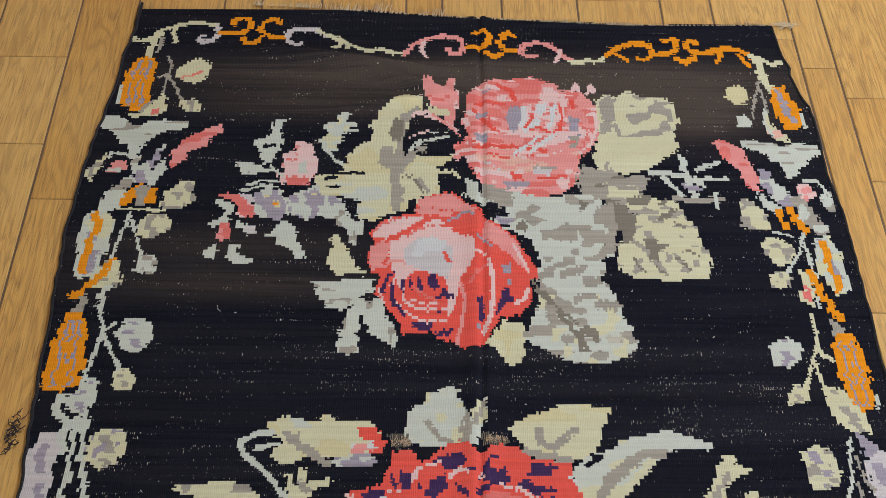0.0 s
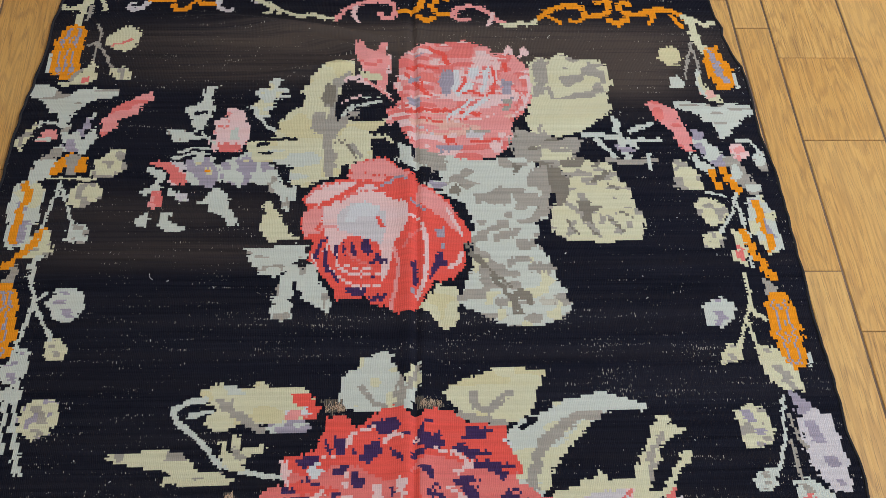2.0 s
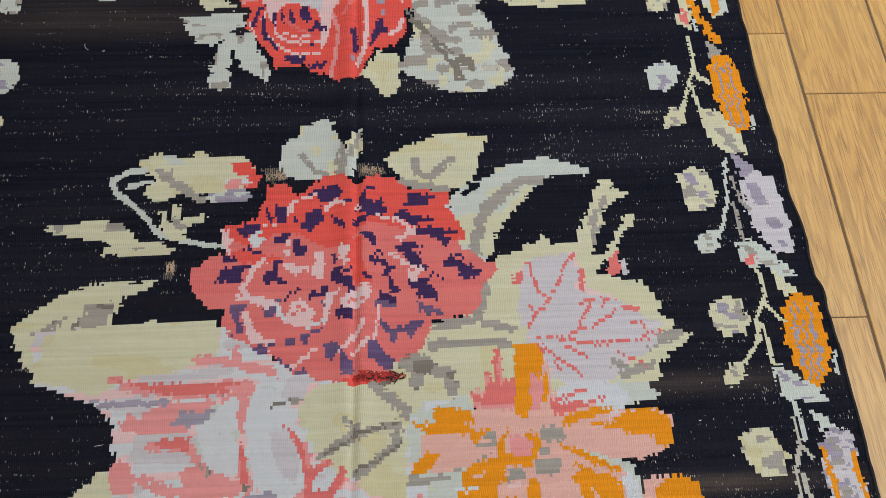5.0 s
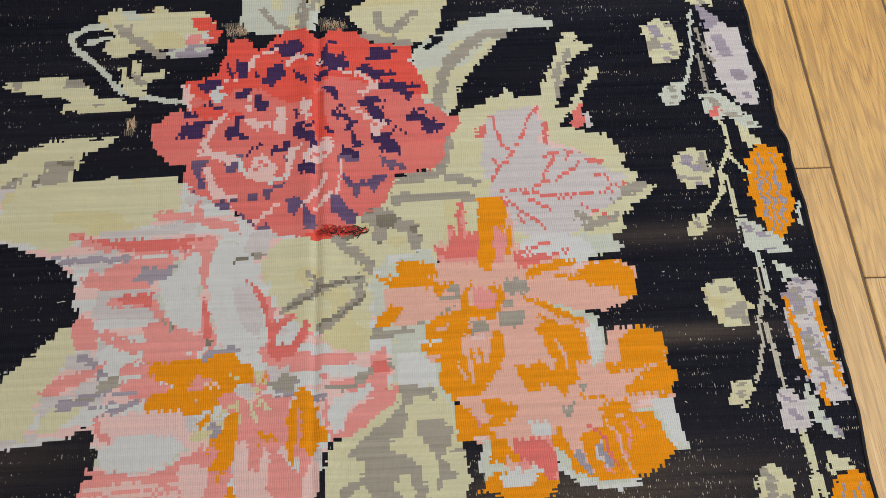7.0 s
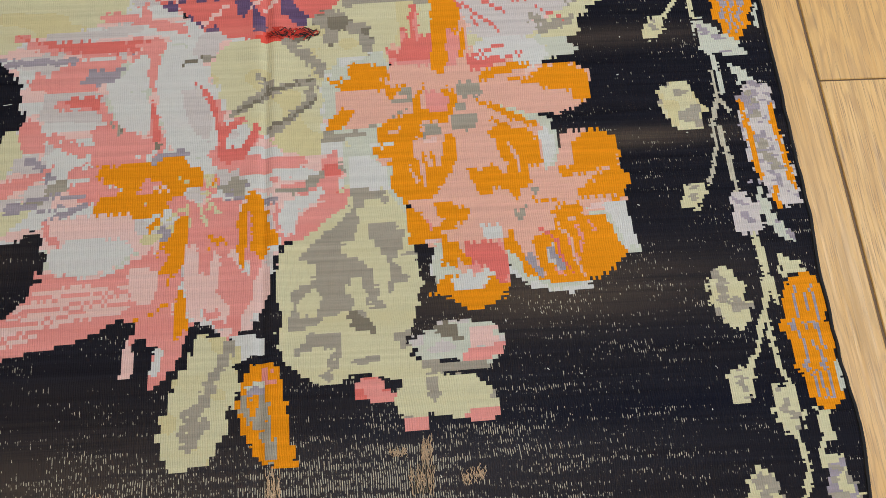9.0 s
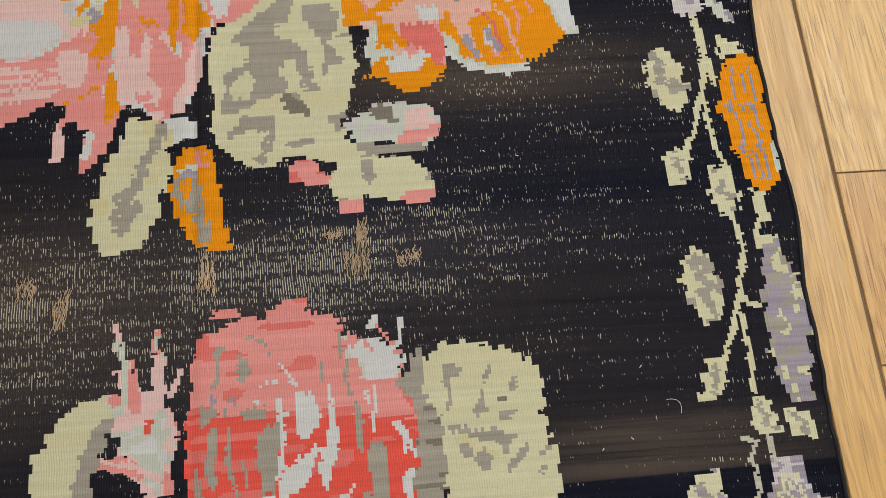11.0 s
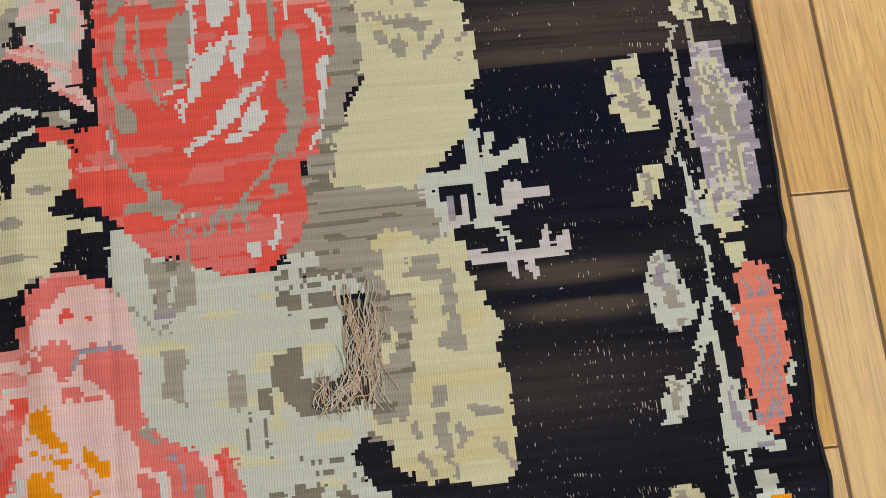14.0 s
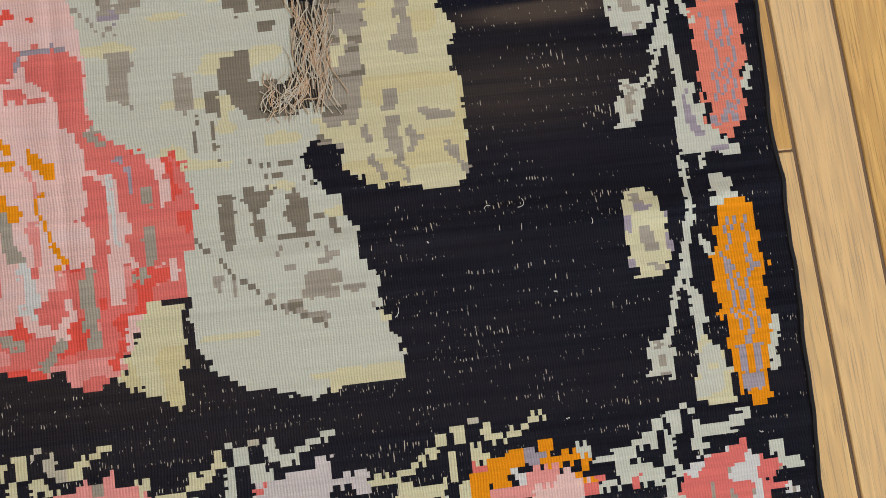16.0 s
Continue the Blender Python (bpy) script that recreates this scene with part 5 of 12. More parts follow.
area("cream", (31.5, 7.9), (33.1, 9.7), (35.4, 10), (37.1, 10.5), (37.7, 12.2), (38.5, 10.8), (40.5, 13), (41.6, 11.1), (45.2, 11.4), (45.9, 13.7), (47.5, 16), (48.2, 18.3), (50, 21.2), (52.3, 21.5), (51.7, 20.1), (54.8, 19), (52.3, 18.2), (50.3, 16.3), (48.9, 12.7), (47.1, 9.1), (48.8, 9), (50.9, 11.6), (53.3, 15.3), (55.6, 15.7), (54.5, 14.3), (52.3, 11.6), (50.6, 8.9), (48.1, 6.8), (47, 5.1), (49.2, 5.4), (52.1, 4.4), (53.9, 4.8), (55, 3), (56.1, 1.6))
area("cream", (31.5, 7.9), (37, 8.6), (47.1, 6.4), (53.9, 4.3), (56.1, 1.6), (56.1, -1), (57.7, -1.8), (58.2, -3.6), (60.7, -4.1), (59.2, -5.3), (56.9, -6.4), (54.9, -8.3), (55.4, -10.4), (51.5, -11.1), (53.7, -13.1), (50.3, -13.8), (43, -13.4), (35.8, -11.5), (31.5, -4.8), (31.2, 1.8))
area("blush", (35.9, 6.9), (37.8, 8.6), (41.4, 8.9), (44.5, 9.7), (45.2, 7.8), (46, 3.8), (48, 2.9), (51.6, 1), (54.3, -1.3), (56.2, -2.6), (53.1, -5.9), (50.2, -8.9), (45.7, -11.6), (39.3, -9.7), (36.5, -4.2), (35.4, 1.7), spots=[("pink", 0.3, 3, 1.5)])
line("grey", 1.3, (48.2, 11.3), (48.2, 14.6), (50, 17.8))
line("coral", 0.8, (37.3, 8.1), (37.9, 5.1), (39.3, 2.3), (38.3, 0.5), (36.8, -1.8))
line("coral", 0.8, (44.2, 9.2), (41.9, 5.7), (40.7, 3), (39.2, 1.3))
line("coral", 0.8, (45, 6.5), (45.1, 3.8))
line("coral", 0.8, (36.8, -1.8), (37.1, -3.6), (39.9, -4.4), (44.9, -4.6), (50, -4.5), (55.4, -3.4))
line("coral", 0.8, (40.8, -4.1), (44.5, -1.2), (45.6, 1), (47.4, 2))
line("coral", 0.8, (43.3, -3.7), (47, -1.4), (49.8, 0.5), (52.8, 0.1))
line("coral", 0.7, (48.8, 1.8), (47.4, 1.3), (46, -0.5))
line("coral", 0.8, (51, -1.9), (53.7, -3.2))
line("coral", 0.8, (37, -4.2), (39.6, -7), (43, -9.3))
line("coral", 0.8, (39.9, -4.4), (42.2, -6.3), (45.7, -8.3))
area("coral", (35.3, 6.4), (36.3, 6.7), (36.2, 4.9), (35.1, 5))
area("coral", (50.7, 9.8), (51.5, 8.9), (51.7, 6.2), (50.1, 5.4), (49.3, 6.3))
line("blush", 0.8, (51.8, 7.8), (51.8, 6))
line("grey", 1.5, (54.3, -5.2), (58.8, -3.7))
line("grey", 1.2, (49.6, -9.7), (54, -8.3))
line("grey", 1.5, (30.5, 4.5), (29.6, 1.9), (28.6, -0.4), (23.4, -1.2))
line("grey", 1.6, (22.4, -3.8), (27.5, -3.7), (33.2, -4.1))
line("grey", 1.1, (30.5, -1.1), (33.8, -2))
area("mint", (45.9, -12.7), (48.3, -10.5), (52.3, -11.1), (54.1, -13.1), (51.1, -13.8))
motif("bud_spray/left", "cream buds on a thin mint stem")
area("cream", (-22.8, 27.2), (-19.8, 28.5), (-16.7, 27.9), (-14.9, 27.4), (-13.2, 28.8), (-11.3, 27.2), (-6.5, 27.5), (-4.7, 26), (-3.7, 23.6), (-4.5, 22.2), (-7.2, 21.8), (-10.6, 21.4), (-14.1, 22), (-16.6, 21.2), (-18.3, 20.3), (-20.9, 20.9), (-21.5, 22.8), (-19.5, 24.2), (-22.2, 25.7), spots=[("yellow", 0.22, 3, 2)])
area("mint", (-19.8, 28.3), (-16.7, 28.2), (-15.7, 26.2), (-17.9, 26.3))
area("red", (-8.2, 26.1), (-5.1, 26.2), (-3.4, 24.1), (-4.1, 22), (-6.7, 21.8), (-5.5, 23.6), (-7.2, 24.7))
area("rose", (-9, 23.6), (-5.5, 23.9), (-5, 22.4), (-8.5, 22.1), spots=[("ivory", 0.3, 1.5, 0.9)])
area("grey", (-19.6, 26.1), (-17, 25.5), (-17.2, 23.4), (-19.3, 23.9))
area("lilac", (-12.3, 20.9), (-8.1, 22.1), (-4.5, 21.7), (-5.3, 20.1), (-10.5, 19.8), spots=[("mint", 0.3, 1.5, 0.9)])
line("grey", 1.3, (-17.5, 23.4), (-14.1, 21.6), (-12.4, 20.4))
line("mint", 0.9, (-21.7, 25.7), (-24.7, 25.3), (-26.6, 24.3), (-26.5, 23), (-24.7, 21.1), (-22.8, 19.6), (-21.2, 18.2), (-19.7, 16.3), (-18.2, 15), (-15.3, 14.1), (-13.6, 13.7), (-11.9, 13.2), (-8.9, 12.7))
line("mint", 0.8, (-24.1, 22.9), (-20.6, 23.7))
area("cream", (-19, 19), (-18, 19), (-17.6, 17.1), (-16.8, 17.1), (-17, 19.8), (-15.9, 19.8), (-15.5, 17.5), (-13.8, 17.4), (-12.2, 18.2), (-11.7, 17.6), (-13.3, 16.5), (-14.6, 15.2), (-14.5, 14.2), (-17, 14.3), (-18.4, 16.3))
line("grey", 0.9, (-16.5, 17.2), (-15.3, 16.1))
area("cream", (-36.7, 16.8), (-32.4, 17.2), (-30.4, 17.6), (-27.5, 17.6), (-24.4, 16.9), (-22, 15.4), (-21.6, 14.1), (-17, 13.6), (-15.6, 12.5), (-17.6, 11.7), (-26.9, 12.3), (-25.8, 13.4), (-27.1, 14.3), (-30.5, 14.9), (-34.3, 16), spots=[("grey", 0.12, 2, 1)])
motif("leaf/curled", "large curled cream leaf")
area("cream", (-17.8, 7.8), (-24.8, 8.1), (-28, 7.6), (-31.9, 6.3), (-35.6, 4), (-38.2, 2.4), (-38.4, 0.7), (-36.9, -1.8), (-35.4, -4.2), (-31.8, -7.5), (-27.7, -8.8), (-23.3, -11.1), (-16.8, -10.5), (-7.9, -7.8), (-8.6, 0.2), (-12.8, 1.2), (-19.3, 1.1), (-23.9, -0.3), (-28.2, -1.5), (-24.5, 1), (-23.6, 3.8), (-22.1, 5.9), (-19.7, 6.4), spots=[("yellow", 0.2, 6, 2)])
area("grey", (-35.6, 0.7), (-33, 2.1), (-28.5, 4.8), (-23.8, 5.9), (-24.3, 3.4), (-25.7, 1), (-28.2, -1.5), (-32.6, -1.2), spots=[("taupe", 0.2, 1.5, 0.9)])
line("cream", 1.6, (-31.5, 1.2), (-29.9, 2.9), (-29.2, 3.7))
line("cream", 1.2, (-26.9, 5.1), (-24.5, 5.6))
motif("dahlia/centre", "large coral dahlia with plum petal shadows")
patch("coral", (-2.6, 20.2), (-2.7, 22.4), (1.1, 22.3), (1.5, 20.9), (3.5, 20.8), (3.7, 22.2), (5.9, 23.2), (6.4, 24), (8.1, 24.2), (9.5, 23.7), (10.4, 22.4), (12, 22), (13, 22.9), (14.8, 23.5), (17.1, 23.2), (18.4, 22.2), (19.1, 21.4), (22.8, 20.9), (25.8, 20.6), (25.9, 18.4), (26.5, 16), (27.8, 14.2), (28.1, 12.8), (26.8, 12.2), (27.1, 11.3), (29.1, 10.4), (30.4, 8.8), (32.1, 8.5), (32.5, 7.2), (31.1, 5.7), (30.2, 5), (29.5, 1.6), (28.2, 0.7), (26.9, 0.2), (22.4, 0.1), (21.9, -1.7), (21.2, -2.4), (21, -4.1), (19.7, -4.6), (18.9, -6), (17.3, -6.4), (16.8, -7.8), (10.4, -8), (9.6, -8.7), (5.7, -8.7), (4.5, -8.9), (3.3, -9.2), (2.1, -8.5), (2, -7.3), (-0, -6.4), (-0.5, -3.9), (-1.3, -5.1), (-6.5, -5.3), (-8.4, -3.1), (-8.5, 1.5), (-7.8, 2.3), (-8.3, 3.2), (-10.3, 3.3), (-11.6, 4.6), (-13, 6), (-13.6, 7.7), (-13.4, 9.3), (-11.7, 10.3), (-10.7, 11.1), (-8.8, 11.7), (-7.6, 11.9), (-8.4, 13.7), (-9.5, 15.1), (-8.7, 16.2), (-6.5, 16.2), (-3.7, 17.3), (-3.5, 19))
patch("red", (-2.6, 20.2), (-2.7, 22.4), (1.1, 22.3), (1.5, 20.9), (3.5, 20.8), (3.7, 22.2), (5.9, 23.2), (6.4, 24), (8.1, 24.2), (9.5, 23.7), (10.4, 22.4), (12, 22), (13, 22.9), (14.8, 23.5), (17.1, 23.2), (18.4, 22.2), (19.1, 21.4), (25.8, 20.6), (25.9, 18.4), (26.5, 16), (27.8, 14.2), (28.1, 12.8), (26.6, 12.5), (23.3, 13.2), (21.6, 13.9), (19, 14.5), (16.5, 15.5), (13.8, 15.8), (11.2, 14.3), (9.5, 12.1), (6.1, 12.3), (2.6, 14.2), (-0.9, 14.5), (-2.5, 13.5), (-4.2, 12.7), (-6.8, 13.2), (-8.4, 13.7), (-9.5, 15.1), (-8.7, 16.2), (-6.5, 16.2), (-3.7, 17.3), (-3.5, 19))
patch("red", (-7.6, 11.9), (-5, 12.2), (-2.4, 11.3), (0.2, 10.5), (-2.4, 9.9), (-7.4, 10.1))
patch("red", (9.5, 13), (12.1, 13.7), (12.1, 9.3), (13.7, 5.7), (11.2, 5.8), (9.9, 9.4))
patch("plum", (5.5, 21.8), (7, 22.1), (8.2, 22.1), (8.4, 22.6), (8.8, 21.8), (9.2, 20.4), (7.9, 20.1), (7.3, 19.4), (6, 19.4), (5.1, 20.2), (3.7, 21), (5.1, 21.5))
patch("plum", (-1.2, 19.6), (-0.8, 18.9), (0.5, 18.9), (0.7, 15.9), (-0.7, 15.9), (-1, 17.2), (-1.4, 18.5))
patch("plum", (-2.8, 19), (-2.2, 18.8), (-2, 17.8), (-1.4, 17.1), (-1.4, 16.4), (-2.2, 16.7), (-2.7, 17.9))
patch("plum", (3.6, 17.6), (5.1, 18.2), (6, 18.9), (6.3, 16.3), (5.2, 15.9), (4.6, 14.8), (3.6, 15.1), (3.6, 16.2))
patch("plum", (1.7, 17.2), (2.5, 16.9), (2.5, 16.2), (1.7, 16.2))
patch("plum", (2.7, 16), (4.3, 15.8), (4.3, 14.8), (2.7, 15.3))
patch("plum", (-7.1, 15.5), (-5.9, 15.7), (-5.8, 16.1), (-3.3, 16.2), (-3.3, 15.3), (-4.3, 14.8), (-4.3, 14.2), (-5.6, 14.2), (-6.4, 14.5))
patch("plum", (-0.3, 14.6), (1.3, 14.5), (1.3, 13.7), (0.6, 13.6), (0.4, 12.8), (-1.1, 12.8), (-1.2, 13.7), (-0.3, 13.9))
patch("plum", (1.5, 13.6), (2.6, 13.6), (3, 12.4), (3.8, 12.2), (3.8, 11), (2.7, 10.8), (1.7, 11.4))
patch("plum", (-5, 12.2), (-3.1, 12.2), (-3, 11.5), (-5, 11.5))
stitch("plum", 0.3, (-6.7, 12.3), (-5, 12.5))
patch("plum", (-8.9, 11.1), (-8.4, 11.5), (-6.6, 10.8), (-6.6, 10.3), (-8.8, 10.3))
patch("plum", (-9.2, 9.3), (-6.1, 9.6), (-3.6, 9.8), (-3.6, 9.4), (-5.9, 9), (-5.7, 6.9), (-9.9, 7.4), (-10, 7.9), (-9.2, 8))
patch("plum", (-1.3, 9.9), (0.5, 10.4), (0.5, 10), (-0.5, 9.4), (-0.6, 7.6), (0.3, 7.3), (-0.7, 6.7), (-2.2, 6.7), (-2.6, 7.3), (-2.3, 8.6), (-1.3, 8.8))
patch("plum", (-0.6, 6.9), (1.1, 7.1), (0.8, 6.6), (-0.4, 6.3))
patch("plum", (11.7, 18.5), (12, 20.5), (12.7, 20.8), (13, 19.3), (14.8, 19.3), (15, 20.4), (15.5, 20.4), (15.5, 18.3), (16.3, 18.3), (16.1, 17.5), (15.3, 17.2), (14.3, 16.7), (13, 16.6), (12.6, 17.3), (11.1, 17.5))
stitch("plum", 0.4, (9.5, 19.5), (10.9, 19))
patch("plum", (13, 21.4), (14.4, 21.6), (14.4, 21), (13, 20.9))
patch("plum", (19.1, 21), (21, 20.5), (23.7, 19.9), (23.6, 19.5), (22.5, 19.4), (22.4, 18.3), (20.9, 18.3), (18.5, 18.4), (19.2, 18.9))
patch("plum", (18, 17.9), (18.4, 17.5), (19.6, 17.4), (20, 16.9), (21.3, 16.7), (23.7, 16), (23.7, 15.6), (20.8, 15.6), (20.4, 15.2), (19.3, 15.6), (18.2, 16.2), (17.1, 16.6), (17.1, 17.1), (18, 17.1))
patch("plum", (20.4, 15), (24.7, 14.8), (24.7, 14.3), (26.2, 14.2), (27.2, 13.7), (26.1, 13.5), (24.7, 13.6), (24.4, 12.8), (22.5, 12.9), (22.1, 13.5), (20.3, 13.5))
patch("plum", (24.2, 13.2), (26.1, 12.7), (25.2, 12.2), (25.2, 11.5), (24.6, 11.5))
patch("plum", (11.9, 13.7), (14.3, 13.7), (14.4, 13.1), (15.2, 13), (14.2, 12.7), (14, 11.5), (13.5, 12), (13.3, 12.6), (12.6, 12.7))
patch("plum", (14.1, 11.2), (15.3, 11.2), (15.3, 10.5), (14, 10.5))
patch("plum", (13.1, 10.4), (13.8, 10.3), (14.2, 10), (15.9, 9.6), (16.2, 8.9), (17.3, 8.5), (16.5, 8.2), (15.9, 7.7), (16, 7.3), (15.1, 7.3), (15.3, 8.1), (15.8, 8.7), (13.3, 9.1))
patch("plum", (17.7, 12), (18.6, 12.5), (20.5, 12.4), (20.7, 12), (21.7, 11.8), (20.5, 11.5), (19.6, 11.2), (19.6, 10.8), (21.3, 10.5), (20.8, 10.1), (21.2, 9), (22, 8.6), (22, 8), (21, 7.9), (20.3, 8.6), (18.9, 9.2), (18.3, 10), (18.5, 10.6), (17.7, 10.9), (17, 11.8))
patch("plum", (25.2, 10.1), (27.5, 10), (27.5, 9.6), (25.9, 9.5), (25.9, 9.1), (26.8, 8.9), (28.7, 8.2), (29.1, 7.6), (30.3, 7.2), (29.7, 6.7), (28.8, 6.2), (26.6, 6.4), (26.7, 7.5), (25.9, 8.1), (24.4, 8.3), (24.5, 9))
patch("plum", (20.3, 6.5), (22.2, 6.7), (22.8, 7.7), (23.1, 7.1), (22.2, 6.3), (20.9, 5.4), (19, 5.3), (19, 6.1))
stitch("plum", 0.3, (22.7, 7.4), (24.1, 6.4))
patch("plum", (7.5, 17.2), (7.9, 17.2), (8.8, 16.2), (9.5, 15.8), (9.5, 14.4), (8.8, 15.3), (7.9, 16))
patch("plum", (10.8, 16.4), (13, 16.5), (13.2, 15.9), (11.9, 15.5), (11.7, 14.9), (10.8, 15.1))
patch("plum", (7.5, 11), (8.1, 10.8), (8.5, 9.8), (8, 9.5))
patch("plum", (7.7, 8.8), (9.5, 8.4), (10.8, 8.3), (10.6, 7.9), (8.7, 7.9), (9.5, 7), (10.4, 7.2), (10.8, 5.9), (9.5, 5.5), (7.4, 6.7))
patch("plum", (9.8, 6.6), (10.8, 6.6), (10.9, 4.5), (10, 4.6))
patch("plum", (11.9, 7.4), (13.7, 6.9), (13.7, 6.2), (12.9, 6.2))
patch("plum", (16, 7.2), (16.8, 6.7), (16.8, 5.4), (17.7, 5.3), (17.7, 4.1), (16.4, 4.3), (16, 5.6))
patch("plum", (14.6, 4.6), (15.8, 4.3), (17.2, 4), (17.3, 3), (14.5, 3.3))
patch("mauve", (14.5, 3.3), (17.3, 3), (17.3, 2.1), (15, 2.5), (13.9, 2.2), (13.9, 3.3))
patch("plum", (19, 5.7), (20.1, 6.1), (21.8, 6.3), (22.2, 5.2), (23, 4.6), (23.2, 3.1), (21.7, 3.3), (20.2, 3.7), (20.3, 4.8), (18.8, 5.3))
patch("mauve", (20.2, 3.3), (21.2, 2.6), (22.8, 1.7), (24.7, 1.3), (23.8, 0.8), (21.6, 0.9), (21.3, 1.5), (20.3, 1.5))
patch("mauve", (14.7, 0.2), (15.6, 0.4), (15.8, -0.6), (17, -0.8), (18.8, -0.6), (18.8, 0), (21.1, -0.1), (20.9, -0.8), (19.8, -1.3), (19.1, -3), (18.6, -1.8), (17.4, -1.5), (16.5, -3.2), (16, -2.5), (15.9, -1.4), (14.7, -0.8))
patch("mauve", (12.8, -3), (14.2, -2.7), (14.5, -3.9), (16.2, -5.1), (17.7, -6), (17, -7), (14.4, -6.8), (14.3, -5.8), (13, -5.5))
patch("mauve", (-7.3, 3.4), (-5, 3.9), (-4.9, 3.1), (-5.7, 2.8), (-5.8, 1.8), (-7.1, 1.6))
patch("mauve", (-6.5, 1.3), (-5.4, 1.4), (-5, -0.5), (-6.2, -0.4))
stitch("mauve", 0.3, (-7, -0.7), (-6.7, -1.8))
patch("mauve", (-2.5, 3.1), (-1.3, 3.8), (0.2, 4.1), (-0.4, 2.9), (-1, 1.6), (-2.2, 1.9))
stitch("plum", 0.4, (0.6, 4.2), (1.6, 5.2), (3.2, 5.9))
patch("plum", (3.9, 5.1), (6, 5.2), (6.2, 6.1), (7.2, 5.8), (7, 4.7), (5.4, 4.2), (4.1, 4.2))
patch("mauve", (5.4, 4.2), (6.5, 3.6), (7.2, 3.8), (6.7, 2.6), (6.1, 3.4))
patch("mauve", (-4.8, -3), (-3.8, -2.5), (-0.2, -2.3), (-0.6, -2.8), (-1.5, -3), (-1.5, -3.8), (-4.8, -3.9))
patch("mauve", (0.9, -2), (1.4, -1.6), (2.4, -1.7), (2.3, -2.5), (1.6, -3), (0.9, -2.7))
patch("mauve", (3, -1.4), (4.3, -0.7), (6.3, 0), (6.5, 0.2), (6.1, -0.7), (4.3, -1.6), (3.9, -2.8), (3.1, -2.4))
patch("mauve", (6.2, -2.9), (7.5, -2.2), (8.8, -3.1), (8.6, -3.9), (7.6, -5.1), (6.9, -4.6), (6.8, -3.6))
patch("mauve", (8.8, -3.9), (9.6, -4.5), (10.8, -5.7), (10.8, -7.5), (9, -7.4))
patch("mauve", (-0.1, -4.1), (0.8, -5.2), (1.6, -5.6), (2.3, -7.2), (1.6, -7.3), (1, -6.2), (0.1, -5.7))
patch("mauve", (2.2, -6.7), (4, -6.2), (4, -8.2), (2.3, -8))
patch("plum", (8.3, 2.3), (9.1, 2.7), (10.8, 1.9), (10.8, 0.7), (9.6, 0.5), (9.3, 0.9), (7.9, 1))
patch("pink", (0.6, 18.9), (1.6, 19.7), (5.1, 20.9), (5.3, 20.4), (2, 19.5), (1.5, 17.7), (0.6, 17.7))
patch("pink", (6.4, 19.1), (7.7, 19.7), (8.2, 20), (9.5, 19.3), (9.5, 18.5), (8.6, 19.3), (7.3, 18.6), (7.3, 18), (6.3, 18))
stitch("pink", 0.5, (-3.5, 15.8), (-1.2, 15.8))
patch("ivory", (-5.1, 13.6), (-3.9, 15.4), (-3, 14.9), (-3.9, 14.4), (-2.5, 13.9), (-2.5, 13.3), (-3.5, 12.8), (-4.6, 12.7))
patch("pink", (-9.5, 15.6), (-8, 15.5), (-7.9, 14.1), (-7.3, 13.9), (-8, 12.8), (-7.5, 11.5), (-6.5, 11.1), (-8.2, 11.7), (-8.9, 13.3))
patch("pink", (0.1, 11.4), (1.4, 12.3), (1.3, 13.3), (0.6, 13.6), (0.9, 12), (1.7, 11.1), (1, 10.7))
patch("pink", (0.2, 9.8), (2.7, 9.3), (4.4, 9), (5.3, 9.6), (4.8, 11), (6.1, 11.5), (6.5, 9.6), (6.2, 7.1), (4.5, 7.4), (4.9, 8.6), (3.2, 8.4), (2.8, 7.8), (1.5, 8), (1.1, 8.7), (0.2, 9.3))
stitch("pink", 0.8, (-2.4, 10.4), (-4, 9.5), (-4.8, 7.4), (-5.9, 6.1), (-4.6, 4.8), (-2.9, 4.3), (-1.1, 3.9))
stitch("pink", 0.6, (16.9, 16.4), (18.2, 15.9), (19.2, 14.9))
patch("pink", (19.2, 14.9), (20.4, 15.1), (20.3, 13.5), (19.2, 13.4), (18.1, 12.4), (17.1, 13.1), (18.6, 13.6))
stitch("pink", 0.5, (14.5, 16.9), (16.2, 16.7))
stitch("pink", 0.5, (11.2, 18.5), (11.9, 18.1))
stitch("pink", 0.6, (16.5, 10.7), (17.6, 9.8), (18.9, 8.8), (20.1, 8.3), (21.2, 7.9))
patch("pink", (19, 8), (21.2, 7.9), (20.5, 7), (20.1, 5.9), (19, 6.4))
stitch("ivory", 0.5, (25.3, 18), (26.4, 17.5))
patch("pink", (8.6, 12.2), (10.2, 11.9), (10.4, 11.2), (9.5, 10.3), (10.4, 9.4), (9.5, 9), (8.7, 9.7))
patch("pink", (-5.7, 2.8), (-4.5, 2.4), (-3.5, 0), (-2.7, -1.1), (-0.2, -2.1), (-1.8, -2.3), (-3.8, -2.1), (-4.7, -0.8), (-5.2, 1.4))
stitch("pink", 0.7, (-6.3, 4.8), (-3.8, 4.3), (-2.1, 3.4), (-0.4, 3.6))
stitch("ivory", 0.7, (-0.4, 3.3), (0.1, 1.6), (1.8, 0.6), (4.2, -0.1), (6.7, 0.8))
patch("pink", (1.7, 3.5), (2.9, 4), (4.1, 3.4), (5.4, 1.8), (4.6, 0.5), (3, -0.3), (1.8, 0.2), (0.5, 1.1), (1.3, 1.9))
stitch("coral", 0.4, (2, 1.9), (2.8, 2.9), (3.9, 1.8))
